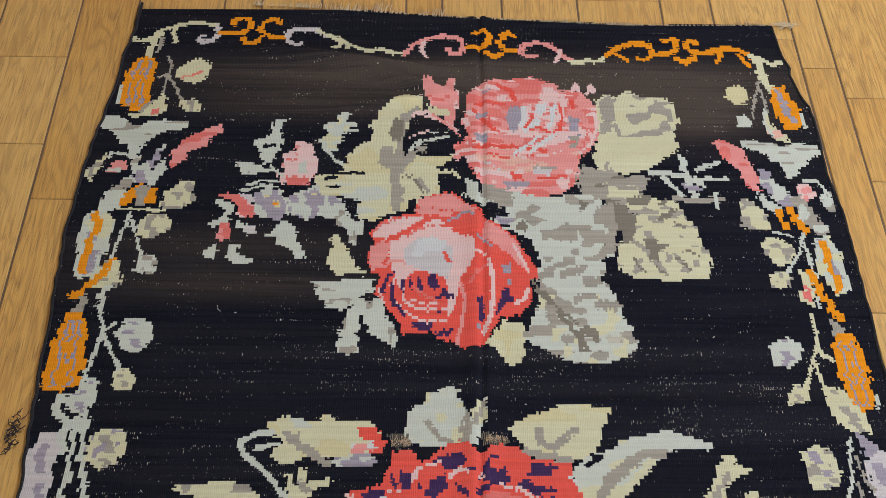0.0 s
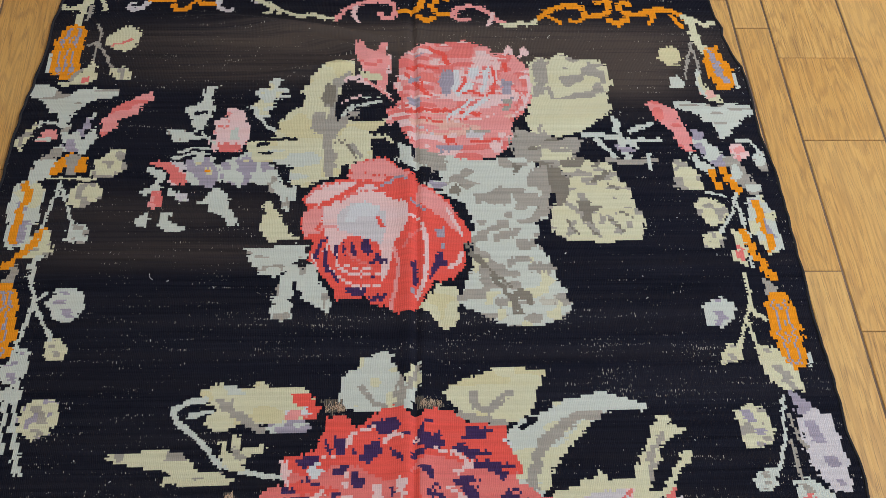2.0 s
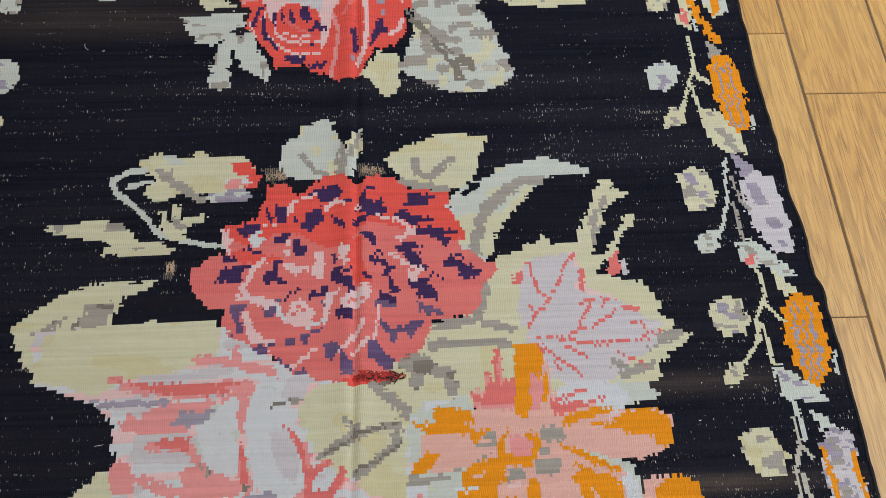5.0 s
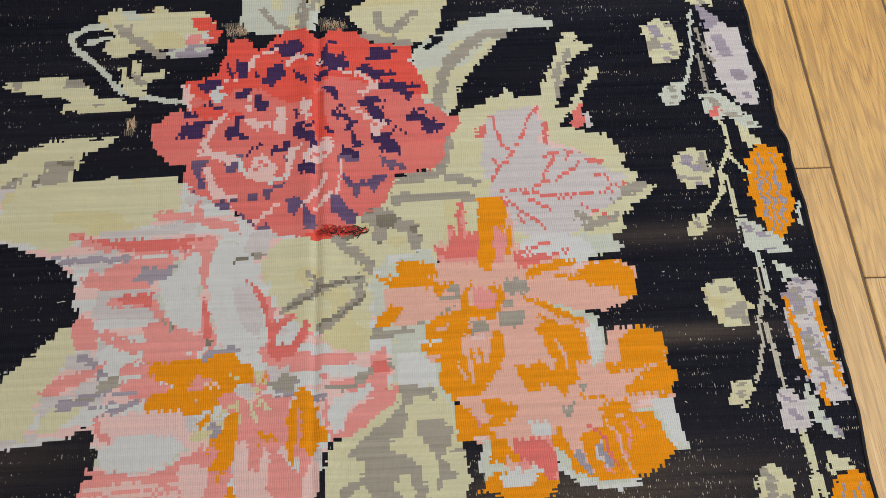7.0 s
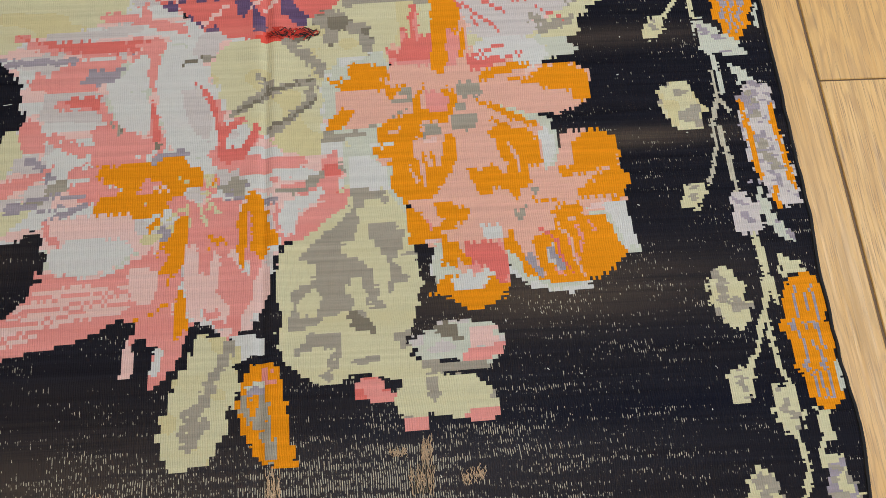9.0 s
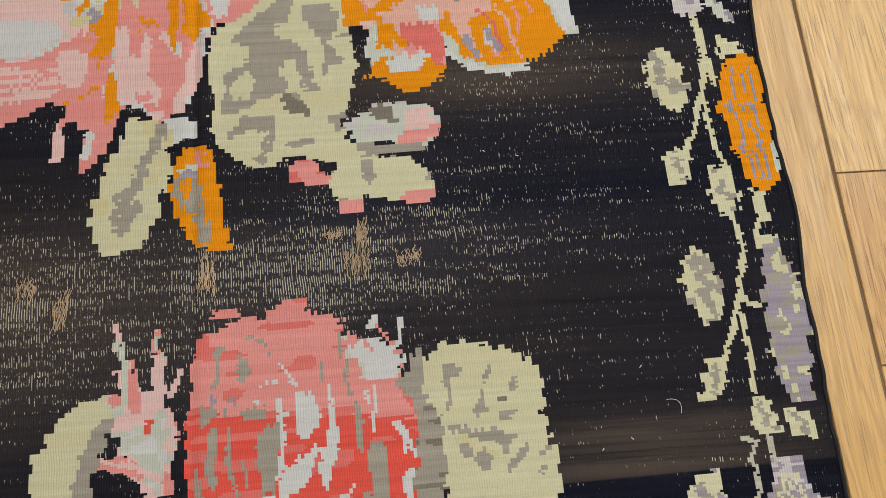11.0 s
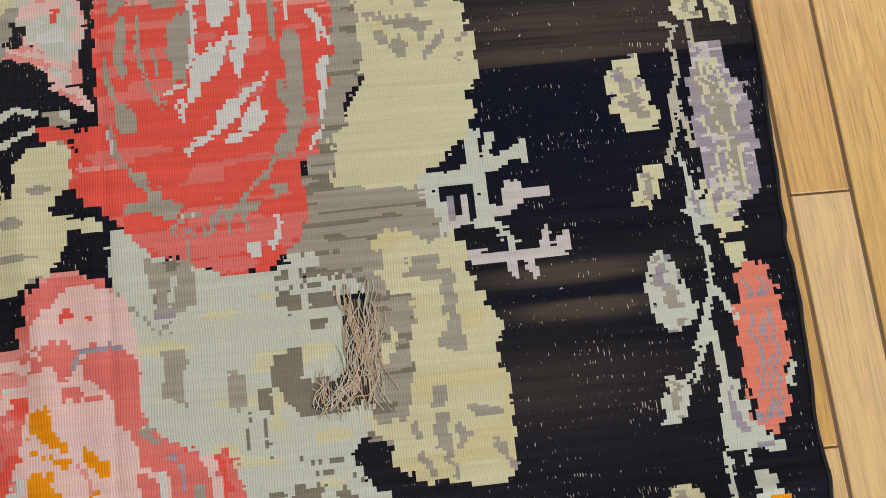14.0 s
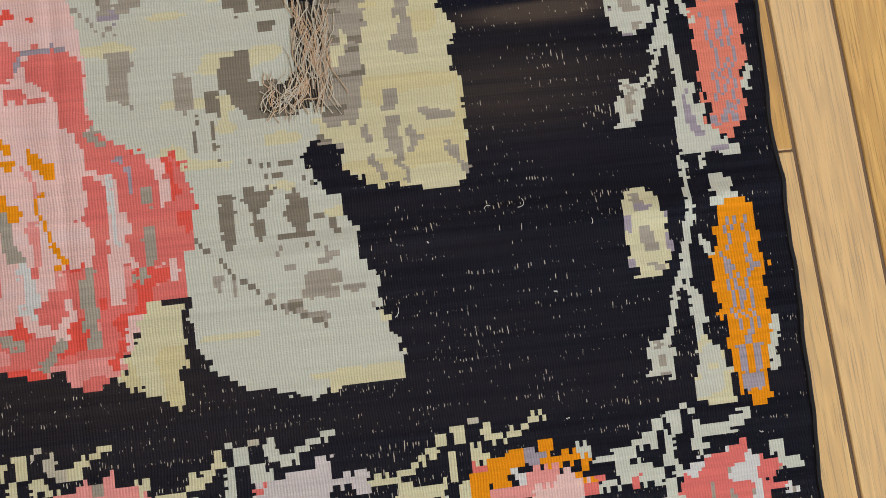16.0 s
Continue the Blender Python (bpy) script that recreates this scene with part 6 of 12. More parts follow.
patch("pink", (6.6, 4.7), (8.3, 5.1), (8.9, 5.9), (9.1, 5.1), (7.9, 4.2), (7.2, 1.7), (6.5, 0.9))
patch("pink", (9.3, 4), (11.2, 5), (12.2, 5.8), (12.9, 5.8), (13.7, 4.4), (12.9, 3.2), (11.6, 2.3), (10.4, 2), (8.9, 2.5), (8.9, 3.2))
stitch("coral", 0.4, (10, 3.1), (11.2, 3.9), (12.2, 3.4))
stitch("pink", 0.7, (12.2, 0.2), (11.4, -1.5), (9.6, -3.1), (8.9, -3.7))
stitch("pink", 0.4, (14.5, 2.2), (14.2, -1.2), (13.7, -2.4))
patch("pink", (11.2, -3.6), (11.9, -2.8), (13.7, -2), (12.8, -3.3), (11.9, -4), (10.4, -4.8))
patch("pink", (-6.5, -4.3), (-1.1, -4.4), (-1, -5.4), (-6.5, -5.1))
stitch("pink", 0.6, (-1.3, -3.9), (-0.8, -5.5), (0, -6.8))
stitch("pink", 0.5, (5.5, -3.2), (3.9, -4.5), (2.4, -5.7), (1, -6.3))
stitch("coral", 0.4, (-8.8, 10), (-6.6, 9.8))
motif("tear/centre", "torn red seam")
area("red", (10, -8), (13.3, -7.8), (16.1, -7.8), (16.5, -9), (11.6, -9.2), (10, -8.8))
line("taupe", 0.9, (13.2, -9.4), (16.2, -8.8))
# lower bouquet
motif("lily/left", "large pale pink lily with orange throat")
area("ivory", (-24.7, -10.2), (-34.2, -6.6), (-35.1, 1), (-20.3, 1.8), (-8.3, 0.3), (2.9, -7.1), (10.8, -9.1), (20.1, -13.8), (21.2, -26.2), (20.9, -32), (12.4, -37), (11.9, -40.6), (10.1, -44.1), (7.7, -49.5), (2.1, -46.6), (-4.8, -45.4), (-12, -40.5), (-16.6, -39.8), (-18.2, -33.2), (-22.3, -34.6), (-26.4, -35.2), (-33.2, -36.1), (-36.1, -30.8), (-27.7, -23.9), (-25.7, -22.1), (-21.6, -19.2), (-22, -13.7), spots=[("pink", 0.34, 5, 1.3), ("blush", 0.22, 4, 2)])
area("cream", (-34.2, -6.6), (-33.5, 0.4), (-30.5, 1.2), (-20.3, 1.9), (-9.2, 1.3), (-7.8, -3.3), (-14.3, -5.8), (-22, -6.7), (-24.8, -8.9), (-29.6, -7.3), spots=[("yellow", 0.15, 5, 2)])
area("blush", (-24.9, -7.8), (-14.3, -6.1), (-6.5, -4.8), (-5.7, -6.6), (-14.2, -7.5), (-21.8, -7.9))
area("cream", (-27.7, -23.9), (-25.8, -21.7), (-22.3, -19.1), (-20.7, -21.9), (-23.1, -25.6), (-25, -29.3), (-26.5, -34.3), (-31.5, -34), (-32.2, -28))
area("blush", (-23.1, -25.6), (-19.1, -22), (-17.4, -25.3), (-21.4, -28.8), (-24.7, -31.5), (-25.5, -30), spots=[("pink", 0.4, 4, 1.2)])
area("cream", (-24.7, -31.5), (-20.7, -28.8), (-19.1, -30.5), (-22.4, -33.2), (-25.2, -33.7))
line("rose", 1.4, (-21.2, -7.4), (-18, -8.2), (-11.8, -9.1), (-6.4, -7.8))
line("rose", 1.0, (-23.1, -6.4), (-21.6, -6.6))
area("rose", (-20.8, -11.3), (-20.1, -11.3), (-19.5, -12.6), (-17.6, -12.7), (-17.3, -11.4), (-14.8, -10.3), (-8.6, -10.6), (-10, -12.7), (-13.8, -13.8), (-11.4, -14.9), (-20.5, -14.3))
line("rose", 1.3, (-16.8, -16.3), (-11.1, -17), (-10.8, -18.5))
area("rose", (-21.9, -20.2), (-20.1, -19.1), (-18.5, -20.4), (-18.3, -22.9), (-21.2, -22.7))
line("rose", 1.2, (-17.7, -20.9), (-14.6, -22.7), (-13, -23.4))
area("rose", (-12, -23.4), (-10.5, -20.3), (-9, -23.4), (-4.2, -24.7), (-2.4, -21.9), (-2.7, -24.7), (-6.4, -26.1), (-10.7, -28.1), (-9.8, -30.5), (-12.7, -29.8), (-15.9, -28), (-12.3, -27.1), (-11.6, -25.3), spots=[("rose", 0.25, 3, 1.2)])
line("rose", 1.3, (-4.1, -8), (-4.3, -12.2), (-4.6, -14.8))
line("rose", 1.4, (-4.7, -17.4), (-4.1, -20.6), (-3.1, -23.2))
line("rose", 1.2, (-11.3, -4), (-6.5, -4.8), (-2.6, -5.9), (-0.1, -6.7))
line("rose", 1.2, (-6, -3), (-5.6, -4.5))
line("rose", 1.2, (-24.7, -28.4), (-21.6, -27.2), (-18.4, -25.9))
line("rose", 1.2, (-14.3, -26.1), (-11.9, -26.1))
area("ivory", (-10.7, -14.3), (-8.6, -11.1), (-5.6, -8.9), (-4.5, -9.7), (-4.8, -14.8), (-4.7, -20.5), (-7.2, -21.3), (-9.2, -19.5), (-10.5, -17.1), spots=[("mint", 0.35, 4, 2)])
area("ivory", (-2.9, -8.1), (0.6, -7.5), (1.6, -12.6), (3.9, -18.6), (4.7, -23.6), (1.7, -25), (-1.9, -23.3), (-3.5, -19), (-3.4, -12.3), spots=[("mint", 0.45, 4, 2)])
line("rose", 1.1, (-9.7, -19.5), (-8.7, -21.2), (-7, -22))
line("taupe", 0.9, (-8.7, -20.4), (-8.2, -21.7), (-5.8, -23), (-3.6, -22.8))
line("pink", 1.0, (0.1, -17.6), (0.4, -20.9))
line("rose", 1.4, (1.5, -14.7), (3.9, -17.8), (5.1, -21.2), (4.7, -24.4), (6.1, -26), (9.2, -26.4))
line("rose", 1.1, (5, -21.3), (7.7, -20.1))
area("rose", (4, -24.8), (9.2, -24.7), (11.4, -25.7), (12.2, -27.3), (7.8, -27.8), (6.9, -26.6), (4.1, -26))
line("rose", 1.5, (11.4, -26.4), (15.3, -26.2))
line("rose", 1.1, (9.2, -23.4), (9.6, -21.4))
line("lilac", 1.1, (-13.8, -13.9), (-10.4, -13), (-9.2, -11.9))
line("lilac", 0.8, (-24.7, -10.2), (-20.1, -10.2), (-14.8, -10.3))
line("lilac", 1.2, (-3.5, -24.6), (0.4, -24))
line("lilac", 0.9, (-5.7, -25.4), (-2, -25.1))
line("lilac", 1.0, (-9.3, -9.6), (-7.9, -9.2))
line("grey", 1.0, (-0.5, -11.3), (3, -10.8))
area("grey", (4.7, -29), (7, -28), (8.6, -28.5), (8.4, -30.2), (5.9, -30.2), spots=[("lilac", 0.3, 1.5, 0.9)])
line("grey", 1.4, (12.1, -30.7), (15, -29.6), (18.2, -28.3), (20.5, -27.3))
line("lilac", 0.9, (5.5, -31), (9.2, -31.6), (13.5, -31.1))
line("grey", 1.2, (-19.2, -29.9), (-16.5, -27.8), (-15.4, -27.4))
line("lilac", 0.9, (-22.7, -30.4), (-19.2, -29.9))
line("lilac", 0.9, (-17.4, -31.8), (-12.7, -30.2))
line("lilac", 1.0, (-20.1, -23.6), (-18.2, -24.8), (-17.3, -26.4))
area("orange", (-9.3, -25.8), (-5.6, -25.8), (-2.7, -25.5), (0.6, -25.3), (1, -26.4), (2.5, -26.9), (2.5, -28.8), (0.3, -28.4), (-0.7, -27.9), (-0.4, -30.2), (-3.2, -32), (-5.3, -32.6), (-11.5, -32), (-10.5, -30.2), (-8.4, -29.3), (-7, -27.9), (-11.4, -27.2), (-8.7, -26.6))
area("rose", (-5.4, -28.3), (-2.5, -28.3), (-3.1, -30.6), (-4.5, -31.4), spots=[("yellow", 0.2, 1.5, 1)])
area("orange", (0.2, -32.5), (0.7, -32.9), (0.8, -37.7), (-0.1, -40.5), (-1.5, -41.9), (-1.8, -40.4), (-0.9, -37.6), (-2, -36), (-0.6, -34.1))
line("orange", 0.9, (-1.8, -35.5), (-2.9, -38.1))
line("orange", 0.9, (-1.6, -38.9), (-2.5, -40.5))
area("orange", (-0.4, -43), (0.7, -43), (1.1, -45.5), (0.4, -47.5), (-0.7, -49.1), (-0.7, -46))
line("orange", 1.2, (-4.8, -45.9), (-2.9, -44.7), (-1.7, -44.1))
area("rose", (1.1, -30.5), (7.8, -30.7), (8.5, -34.6), (7.8, -39.6), (5, -43.8), (2.2, -42.9), (1.2, -39.2), (1.9, -36.3), (0.9, -33.3), spots=[("pink", 0.4, 2, 3)])
area("orange", (8.1, -30.4), (9.9, -30.5), (10.5, -32.4), (11.3, -34), (11.3, -36.2), (10.2, -38.4), (9.1, -41.7), (8.7, -38.2), (7.3, -37.6), (7.7, -33.7))
line("orange", 1.0, (3.4, -36.4), (5.3, -36.7))
area("ivory", (0.9, -37.1), (2.3, -37), (2.5, -42.8), (3.7, -46.5), (1.5, -46.3), (0.6, -41.9), spots=[("pink", 0.2, 1.5, 0.9)])
area("ivory", (10.7, -36.9), (12, -34.9), (11.9, -40), (10.2, -43.5), (9.4, -46.9), (7.7, -46.8), (9.2, -42.7), spots=[("blush", 0.3, 1.5, 0.9)])
line("yellow", 0.9, (0.6, -33.2), (-2.3, -34.3), (-4.7, -35.7))
line("yellow", 0.8, (2, -32.2), (2.7, -34.2), (2.3, -35.7))
line("yellow", 0.8, (3.3, -31.9), (4.9, -34))
area("yellow", (2.1, -26.9), (4.3, -27), (4.8, -29.8), (3.3, -30.2), (2.3, -28.5), spots=[("rose", 0.45, 0.6, 0.6)])
line("lilac", 1.0, (-2.4, -35.3), (-1.5, -35.1))
area("mint", (-17.3, -35.9), (-12.5, -32.5), (-6.1, -33.7), (-5.9, -37.4), (-8.6, -39.7), (-12, -40.5), (-16.3, -39.9), spots=[("ivory", 0.4, 4, 2)])
area("pink", (-18.2, -33.2), (-11.9, -32.1), (-6.1, -32.9), (-6, -34.8), (-11.6, -36.2), (-17.3, -35.9), spots=[("blush", 0.3, 4, 1.2)])
area("rose", (-16.5, -40.2), (-12, -40.2), (-7.9, -39.4), (-4.5, -37.5), (-1.7, -36.2), (-0, -39.1), (-0.6, -43.3), (-1.2, -46.1), (-4.8, -45.5), (-8.3, -46), (-11.6, -47.7), (-18.2, -49), (-24.8, -49.8), (-30.1, -50.1), (-29.1, -47.5), (-25.3, -45.8), (-22, -44.3), (-18.8, -42.2), spots=[("rose", 0.14, 4, 1)])
area("pink", (-24.4, -46.5), (-21.3, -44.7), (-17.3, -42.9), (-12.6, -42.2), (-13.2, -43.8), (-18.4, -46.3), (-21.7, -48), (-24.2, -48.5), spots=[("rose", 0.2, 5, 1)])
area("pink", (-7.2, -41.6), (-5.8, -39.1), (-3.2, -40.3), (-3.1, -43.3), (-4.9, -44.1), (-7, -43))
area("rose", (-4.8, -45.4), (1.5, -46.3), (0.9, -47.7), (0.2, -49.6), (-0.5, -52.2), (-1.5, -53.4), (-3.1, -54.6), (-3.7, -53.3), (-2.9, -50.1), (-2.3, -47.9), (-4.7, -48.2), (-5.9, -49.2), (-5.4, -53.1), (-6.9, -53.1), (-7, -49.8), (-6.1, -48.1), spots=[("pink", 0.15, 1.5, 3)])
line("ivory", 0.9, (-2.6, -49.9), (-3.1, -52.7))
area("rose", (2.7, -42.8), (7.8, -43.3), (8.5, -46.8), (7.4, -49.5), (5.1, -47.9), (3.5, -46.5), spots=[("pink", 0.25, 2, 3)])
area("orange", (-0.4, -43), (0.7, -43), (1.1, -45.5), (0.4, -47.5), (-0.7, -49.1), (-0.7, -46))
motif("leaf/centre", "creamy leaf with grey veins")
area("cream", (3, -11.9), (6.1, -8.8), (11.6, -9.1), (17.1, -9.8), (18.5, -13.7), (18.3, -25.2), (13.6, -25), (11.4, -23.1), (7.7, -20.5), (5.3, -17.9), (3.8, -14.4), spots=[("yellow", 0.3, 4, 3)])
area("cream", (16.4, -6.1), (26.9, -4.9), (31.8, -4.3), (33.2, -7.1), (29.7, -11.1), (27.2, -14.2), (20.1, -12.9), (17.1, -9.7), spots=[("yellow", 0.2, 4, 2)])
line("grey", 1.2, (6.5, -18.8), (9.2, -17.3), (11.5, -16.3), (14.6, -15.3), (17.1, -15.1))
line("grey", 1.1, (10.1, -14.2), (11.2, -15.7))
line("grey", 1.2, (11.4, -22), (13.8, -20.6), (16.1, -18.6), (17.1, -16.1))
line("grey", 1.5, (14, -9.2), (16.3, -11.5), (18.7, -13.8))
area("grey", (17.2, -5.3), (20.4, -5), (25.2, -7.5), (26, -9.4), (25.3, -12.5), (24.2, -11.4), (24.2, -9.3), (21.2, -7.9), (20.6, -10.5), (19.1, -9.8), (19.2, -7.6), (17.6, -6.8), spots=[("taupe", 0.3, 1.5, 0.9)])
area("pink", (11.3, -28), (16.5, -29.1), (20.5, -27.7), (20.9, -33.3), (16.3, -35.9), (12.4, -36.5), (11.3, -31.7), spots=[("rose", 0.45, 3, 1.2)])
area("rose", (18.3, -26.1), (20.4, -24.5), (21, -33.3), (18.8, -33.2), spots=[("coral", 0.3, 1.5, 0.9)])
area("ivory", (18.7, -14.7), (20.2, -12.2), (26.5, -11.7), (28, -15.1), (23.9, -15.3), (20, -17.1), (19.8, -22.3), (18.3, -20.3), spots=[("mint", 0.4, 1.5, 0.9)])
area("mint", (21.2, -23.8), (25.9, -21.8), (27.8, -22.6), (24.6, -25.6), (27.2, -28.9), (27.6, -32.1), (28.9, -34), (26.8, -38), (23.7, -34.8), (20.9, -31.8), spots=[("cream", 0.4, 4, 2)])
line("grey", 1.5, (19, -23.2), (23, -22.7), (25.3, -22))
motif("leaf/broad", "broad creamy leaf with grey blotches")
area("cream", (13.5, -37), (17.1, -35.6), (20.2, -30.2), (28.2, -29.3), (28.7, -33.4), (29.8, -37.6), (30.1, -43.8), (28.8, -48.3), (27.9, -50.9), (28.8, -53.1), (31.4, -54.5), (34, -56.9), (28.5, -56.6), (24.5, -55.1), (21.2, -54.3), (19.8, -55.6), (17.4, -55.9), (15.1, -54.2), (12.8, -52.6), (11.9, -51.3), (12.3, -45.4), (11.7, -41.5), spots=[("grey", 0.08, 2, 1.5)])
area("grey", (14.6, -39), (17.8, -36.5), (21.4, -33.6), (22.8, -28.8), (24.6, -29.4), (22.9, -33.7), (22, -36.9), (19.8, -38.3), (23.3, -40.2), (24, -42.5), (21.4, -41.9), (20.4, -43.8), (21.7, -45.5), (21.6, -46.6), (16.7, -47), (17.6, -44.3), (16.3, -42.4), (17, -40.4))
area("grey", (24.2, -35.4), (27.8, -35.4), (28.5, -38.2), (26.8, -40.5), (24.8, -37.9))
line("grey", 1.2, (26.4, -38.8), (26.8, -43))
line("grey", 1.6, (22.8, -41.7), (24.5, -45.8))
area("grey", (16, -49.4), (19.8, -49), (19.3, -54.3), (18.2, -53.7), (18.6, -51.2), (16.6, -50.7))
line("grey", 1.1, (14.1, -44.1), (16.3, -42.7))
line("taupe", 1.5, (21.4, -47.4), (23.5, -48.9))
line("grey", 1.2, (14, -47.8), (16.7, -47.3))
line("grey", 1.2, (26.9, -50.1), (27.5, -51.4))
line("grey", 1.0, (14.4, -51.2), (15.6, -50.7))
motif("leaf/hanging", "creamy oval leaf")
area("cream", (1.8, -49.3), (3.1, -48.2), (7.1, -49), (7.2, -55.2), (6.4, -57.3), (5.7, -60.7), (4.4, -62.7), (3.1, -64.3), (-0.4, -65), (-2, -62.8), (-2.3, -60), (-1.2, -56.6), (-0.2, -53.8), (1.1, -51.5), spots=[("yellow", 0.15, 3, 3)])
line("grey", 1.3, (6.1, -49.7), (4.8, -52.9), (3.7, -55), (2.4, -57.8), (0.6, -60.4))
line("grey", 1.4, (3.2, -59.1), (1.2, -61.9))
line("grey", 0.9, (0.8, -57.8), (1.9, -57.2))
area("ivory", (7.1, -48.8), (10.5, -47.9), (11.1, -48.8), (10.1, -51.3), (7.9, -51.8), (7.2, -52.5))
motif("leaf/orange", "orange pointed leaf")
area("orange", (7, -57.3), (7.4, -54.9), (9.1, -52.9), (10.1, -52.3), (12.3, -52.9), (12.5, -55.7), (13.1, -57.9), (13.2, -62.1), (14.8, -65.8), (11.9, -65.4), (9.9, -64.3), (8, -62), (7.3, -59.5))
area("lilac", (7.8, -55), (10.2, -54.5), (10.1, -56.2), (8.5, -56.5), spots=[("mint", 0.4, 1, 1)])
line("grey", 1.2, (10, -56.9), (10.4, -61.1), (11.3, -64.1))
line("grey", 1.0, (7.7, -56.7), (8.1, -58.1), (9.2, -59.8))
line("rose", 1.0, (10.8, -53.5), (10.9, -54.7))
motif("field_gap/a", "")
area("black", (10.6, -45.6), (11.5, -40.1), (12.2, -45.4), (12.1, -52.2), (10.2, -51.9), (10.2, -49.1), (7.8, -48.5), (7.8, -47.7), (9.5, -47.4), (9.7, -45.2))
motif("bud/lower", "pale bud with pink tips")
area("mint", (29.6, -50.3), (31.8, -49), (35.3, -48.8), (39.1, -49.6), (39.9, -51.9), (38.3, -54.4), (37.2, -55), (34.2, -53.7), (30.1, -53.8), (29.1, -52.1), (27.9, -50.9), spots=[("blush", 0.2, 1.5, 0.9)])
area("pink", (35.2, -49.6), (39, -50), (38.5, -52.2), (35.7, -52.4))
area("rose", (34.6, -53), (40, -51.6), (39.5, -53.1), (37.3, -54.4), (35.3, -54.2))
line("grey", 1.2, (30.1, -54.1), (34.1, -54.9), (37, -54.6))
area("taupe", (31, -49.7), (33.2, -48.7), (34, -49.6), (34.6, -51.5), (32.5, -50.9))
area("cream", (26.1, -56.9), (30, -55.1), (35.4, -55.9), (38.3, -57.8), (38.3, -60.9), (36.7, -61.5), (32.9, -60.8), (30, -60.2), (29.5, -61.5), (26.9, -61.3), (26, -58.8), spots=[("grey", 0.1, 1.5, 0.9)])
area("grey", (29.9, -55.7), (31.3, -55.6), (31.3, -57), (30.2, -57.3))
area("rose", (33.6, -60.5), (38.4, -59.5), (38, -61.6), (34.9, -61.7))
area("rose", (26.9, -60.3), (30, -60.5), (29.5, -61.9), (27.2, -61.9))
area("rose", (21, -55.5), (24.2, -54.8), (24.8, -56.8), (26.4, -57.4), (26.4, -58.5), (21.4, -57.8), spots=[("coral", 0.2, 1.5, 0.9)])
motif("bare_patch/c", "")
area("bare", (28.3, -67), (30, -64), (30.1, -67.8), (29.6, -69.8), (27.3, -70))
motif("bare_patch/d", "")
area("bare", (10.2, -67.3), (11.5, -66.4), (12.1, -69.5), (11.1, -70.4))
motif("bare_patch/g", "")
area("bare", (-6.4, -70.3), (-5.1, -70.8), (-5.1, -72.8), (-5.8, -72.7))
motif("leaf/behind_orchid", "")
area("mint", (37.9, -11.5), (50.1, -12.2), (51.1, -13.8), (46.5, -14.6), (38.1, -14.2), spots=[("cream", 0.3, 1.5, 0.9)])
area("cream", (32.2, -10.5), (37, -10.5), (36, -14.7), (31.9, -14.5))
area("cream", (42.7, -12.5), (47.6, -13), (46.6, -14.6), (42.5, -14.4))
motif("orchid/orange", "orange and salmon orchid")
area("mint", (24.8, -14.1), (45.2, -15.3), (47.9, -25.5), (46.2, -33.3), (42.3, -34.6), (29.6, -33.7), (24.2, -25.5))
area("mint", (44.4, -19.1), (49, -23.1), (50.2, -27.3), (48.2, -29.9), (47.8, -32.6), (43.1, -33.9), (43.6, -30))
area("salmon", (20, -17.1), (28, -13.4), (32.6, -15.4), (39, -14.5), (40.4, -15.9), (45.4, -14.6), (53.4, -14.6), (55, -20.2), (50.7, -22.1), (44.7, -20.6), (40.5, -19.4), (45.1, -23.7), (47.7, -27.1), (47.4, -30.2), (43.1, -33.9), (46, -34.8), (50.7, -33.6), (49.7, -29.6), (50.6, -26.1), (55, -25.3), (57.8, -26.9), (58.1, -32.6), (56.6, -37), (57.8, -40.8), (52.1, -44.1), (46.2, -44.9), (41.9, -43.8), (42.2, -38.5), (41.1, -42.8), (41.2, -45.5), (36.5, -47), (32.4, -44.9), (32.9, -39.3), (28.8, -37.6), (29.6, -33.9), (32.7, -32.6), (27.1, -29.9), (24.3, -26.6), (25.9, -24.1), (30.5, -21.8), (26.6, -22.1), (20.2, -22.1), spots=[("pink", 0.2, 4, 1.5)])
area("coral", (27.3, -11.3), (28.5, -11), (29.6, -12.3), (31.5, -9.2), (32.8, -10.2), (33.3, -14.6), (32.6, -15.6), (28.1, -14.1), spots=[("rose", 0.3, 2, 2)])
line("coral", 0.9, (31.5, -5.2), (31.6, -9.2))
line("coral", 0.9, (29.9, -8.4), (30.9, -12.4))
area("coral", (36.2, -9.5), (38.1, -9.2), (38.1, -13.2), (36.6, -14.8), (35.6, -14.7), spots=[("salmon", 0.3, 1.5, 0.9)])
area("coral", (38.9, -15.1), (40.7, -13), (44.9, -11.5), (43.3, -12.6), (47.7, -12.4), (44.6, -14.4), (40.4, -16))
area("orange", (34, -4.5), (37.5, -4.5), (37.8, -9.6), (38.3, -12.8), (36.9, -13.1), (36.7, -9.5), (35.4, -10.5), (35.4, -14.9), (33, -14.7), (34, -9.4))
area("orange", (18.5, -15), (21.6, -14.9), (20.9, -13.5), (24.1, -13.2), (28.1, -14.3), (28, -15.6), (23.1, -15.7), (27.7, -16.8), (31.8, -17.9), (24.7, -17.1), (20, -17.2))
area("orange", (19, -22.1), (19.8, -20.4), (22.6, -20.1), (20.7, -21.3), (20.7, -22.4))
line("orange", 1.2, (27.7, -18), (30, -18.6))
area("orange", (40.1, -15.5), (42.9, -15), (46.2, -14.5), (46.9, -15.2), (43.6, -15.7), (41.1, -16.8), (40, -16.8))
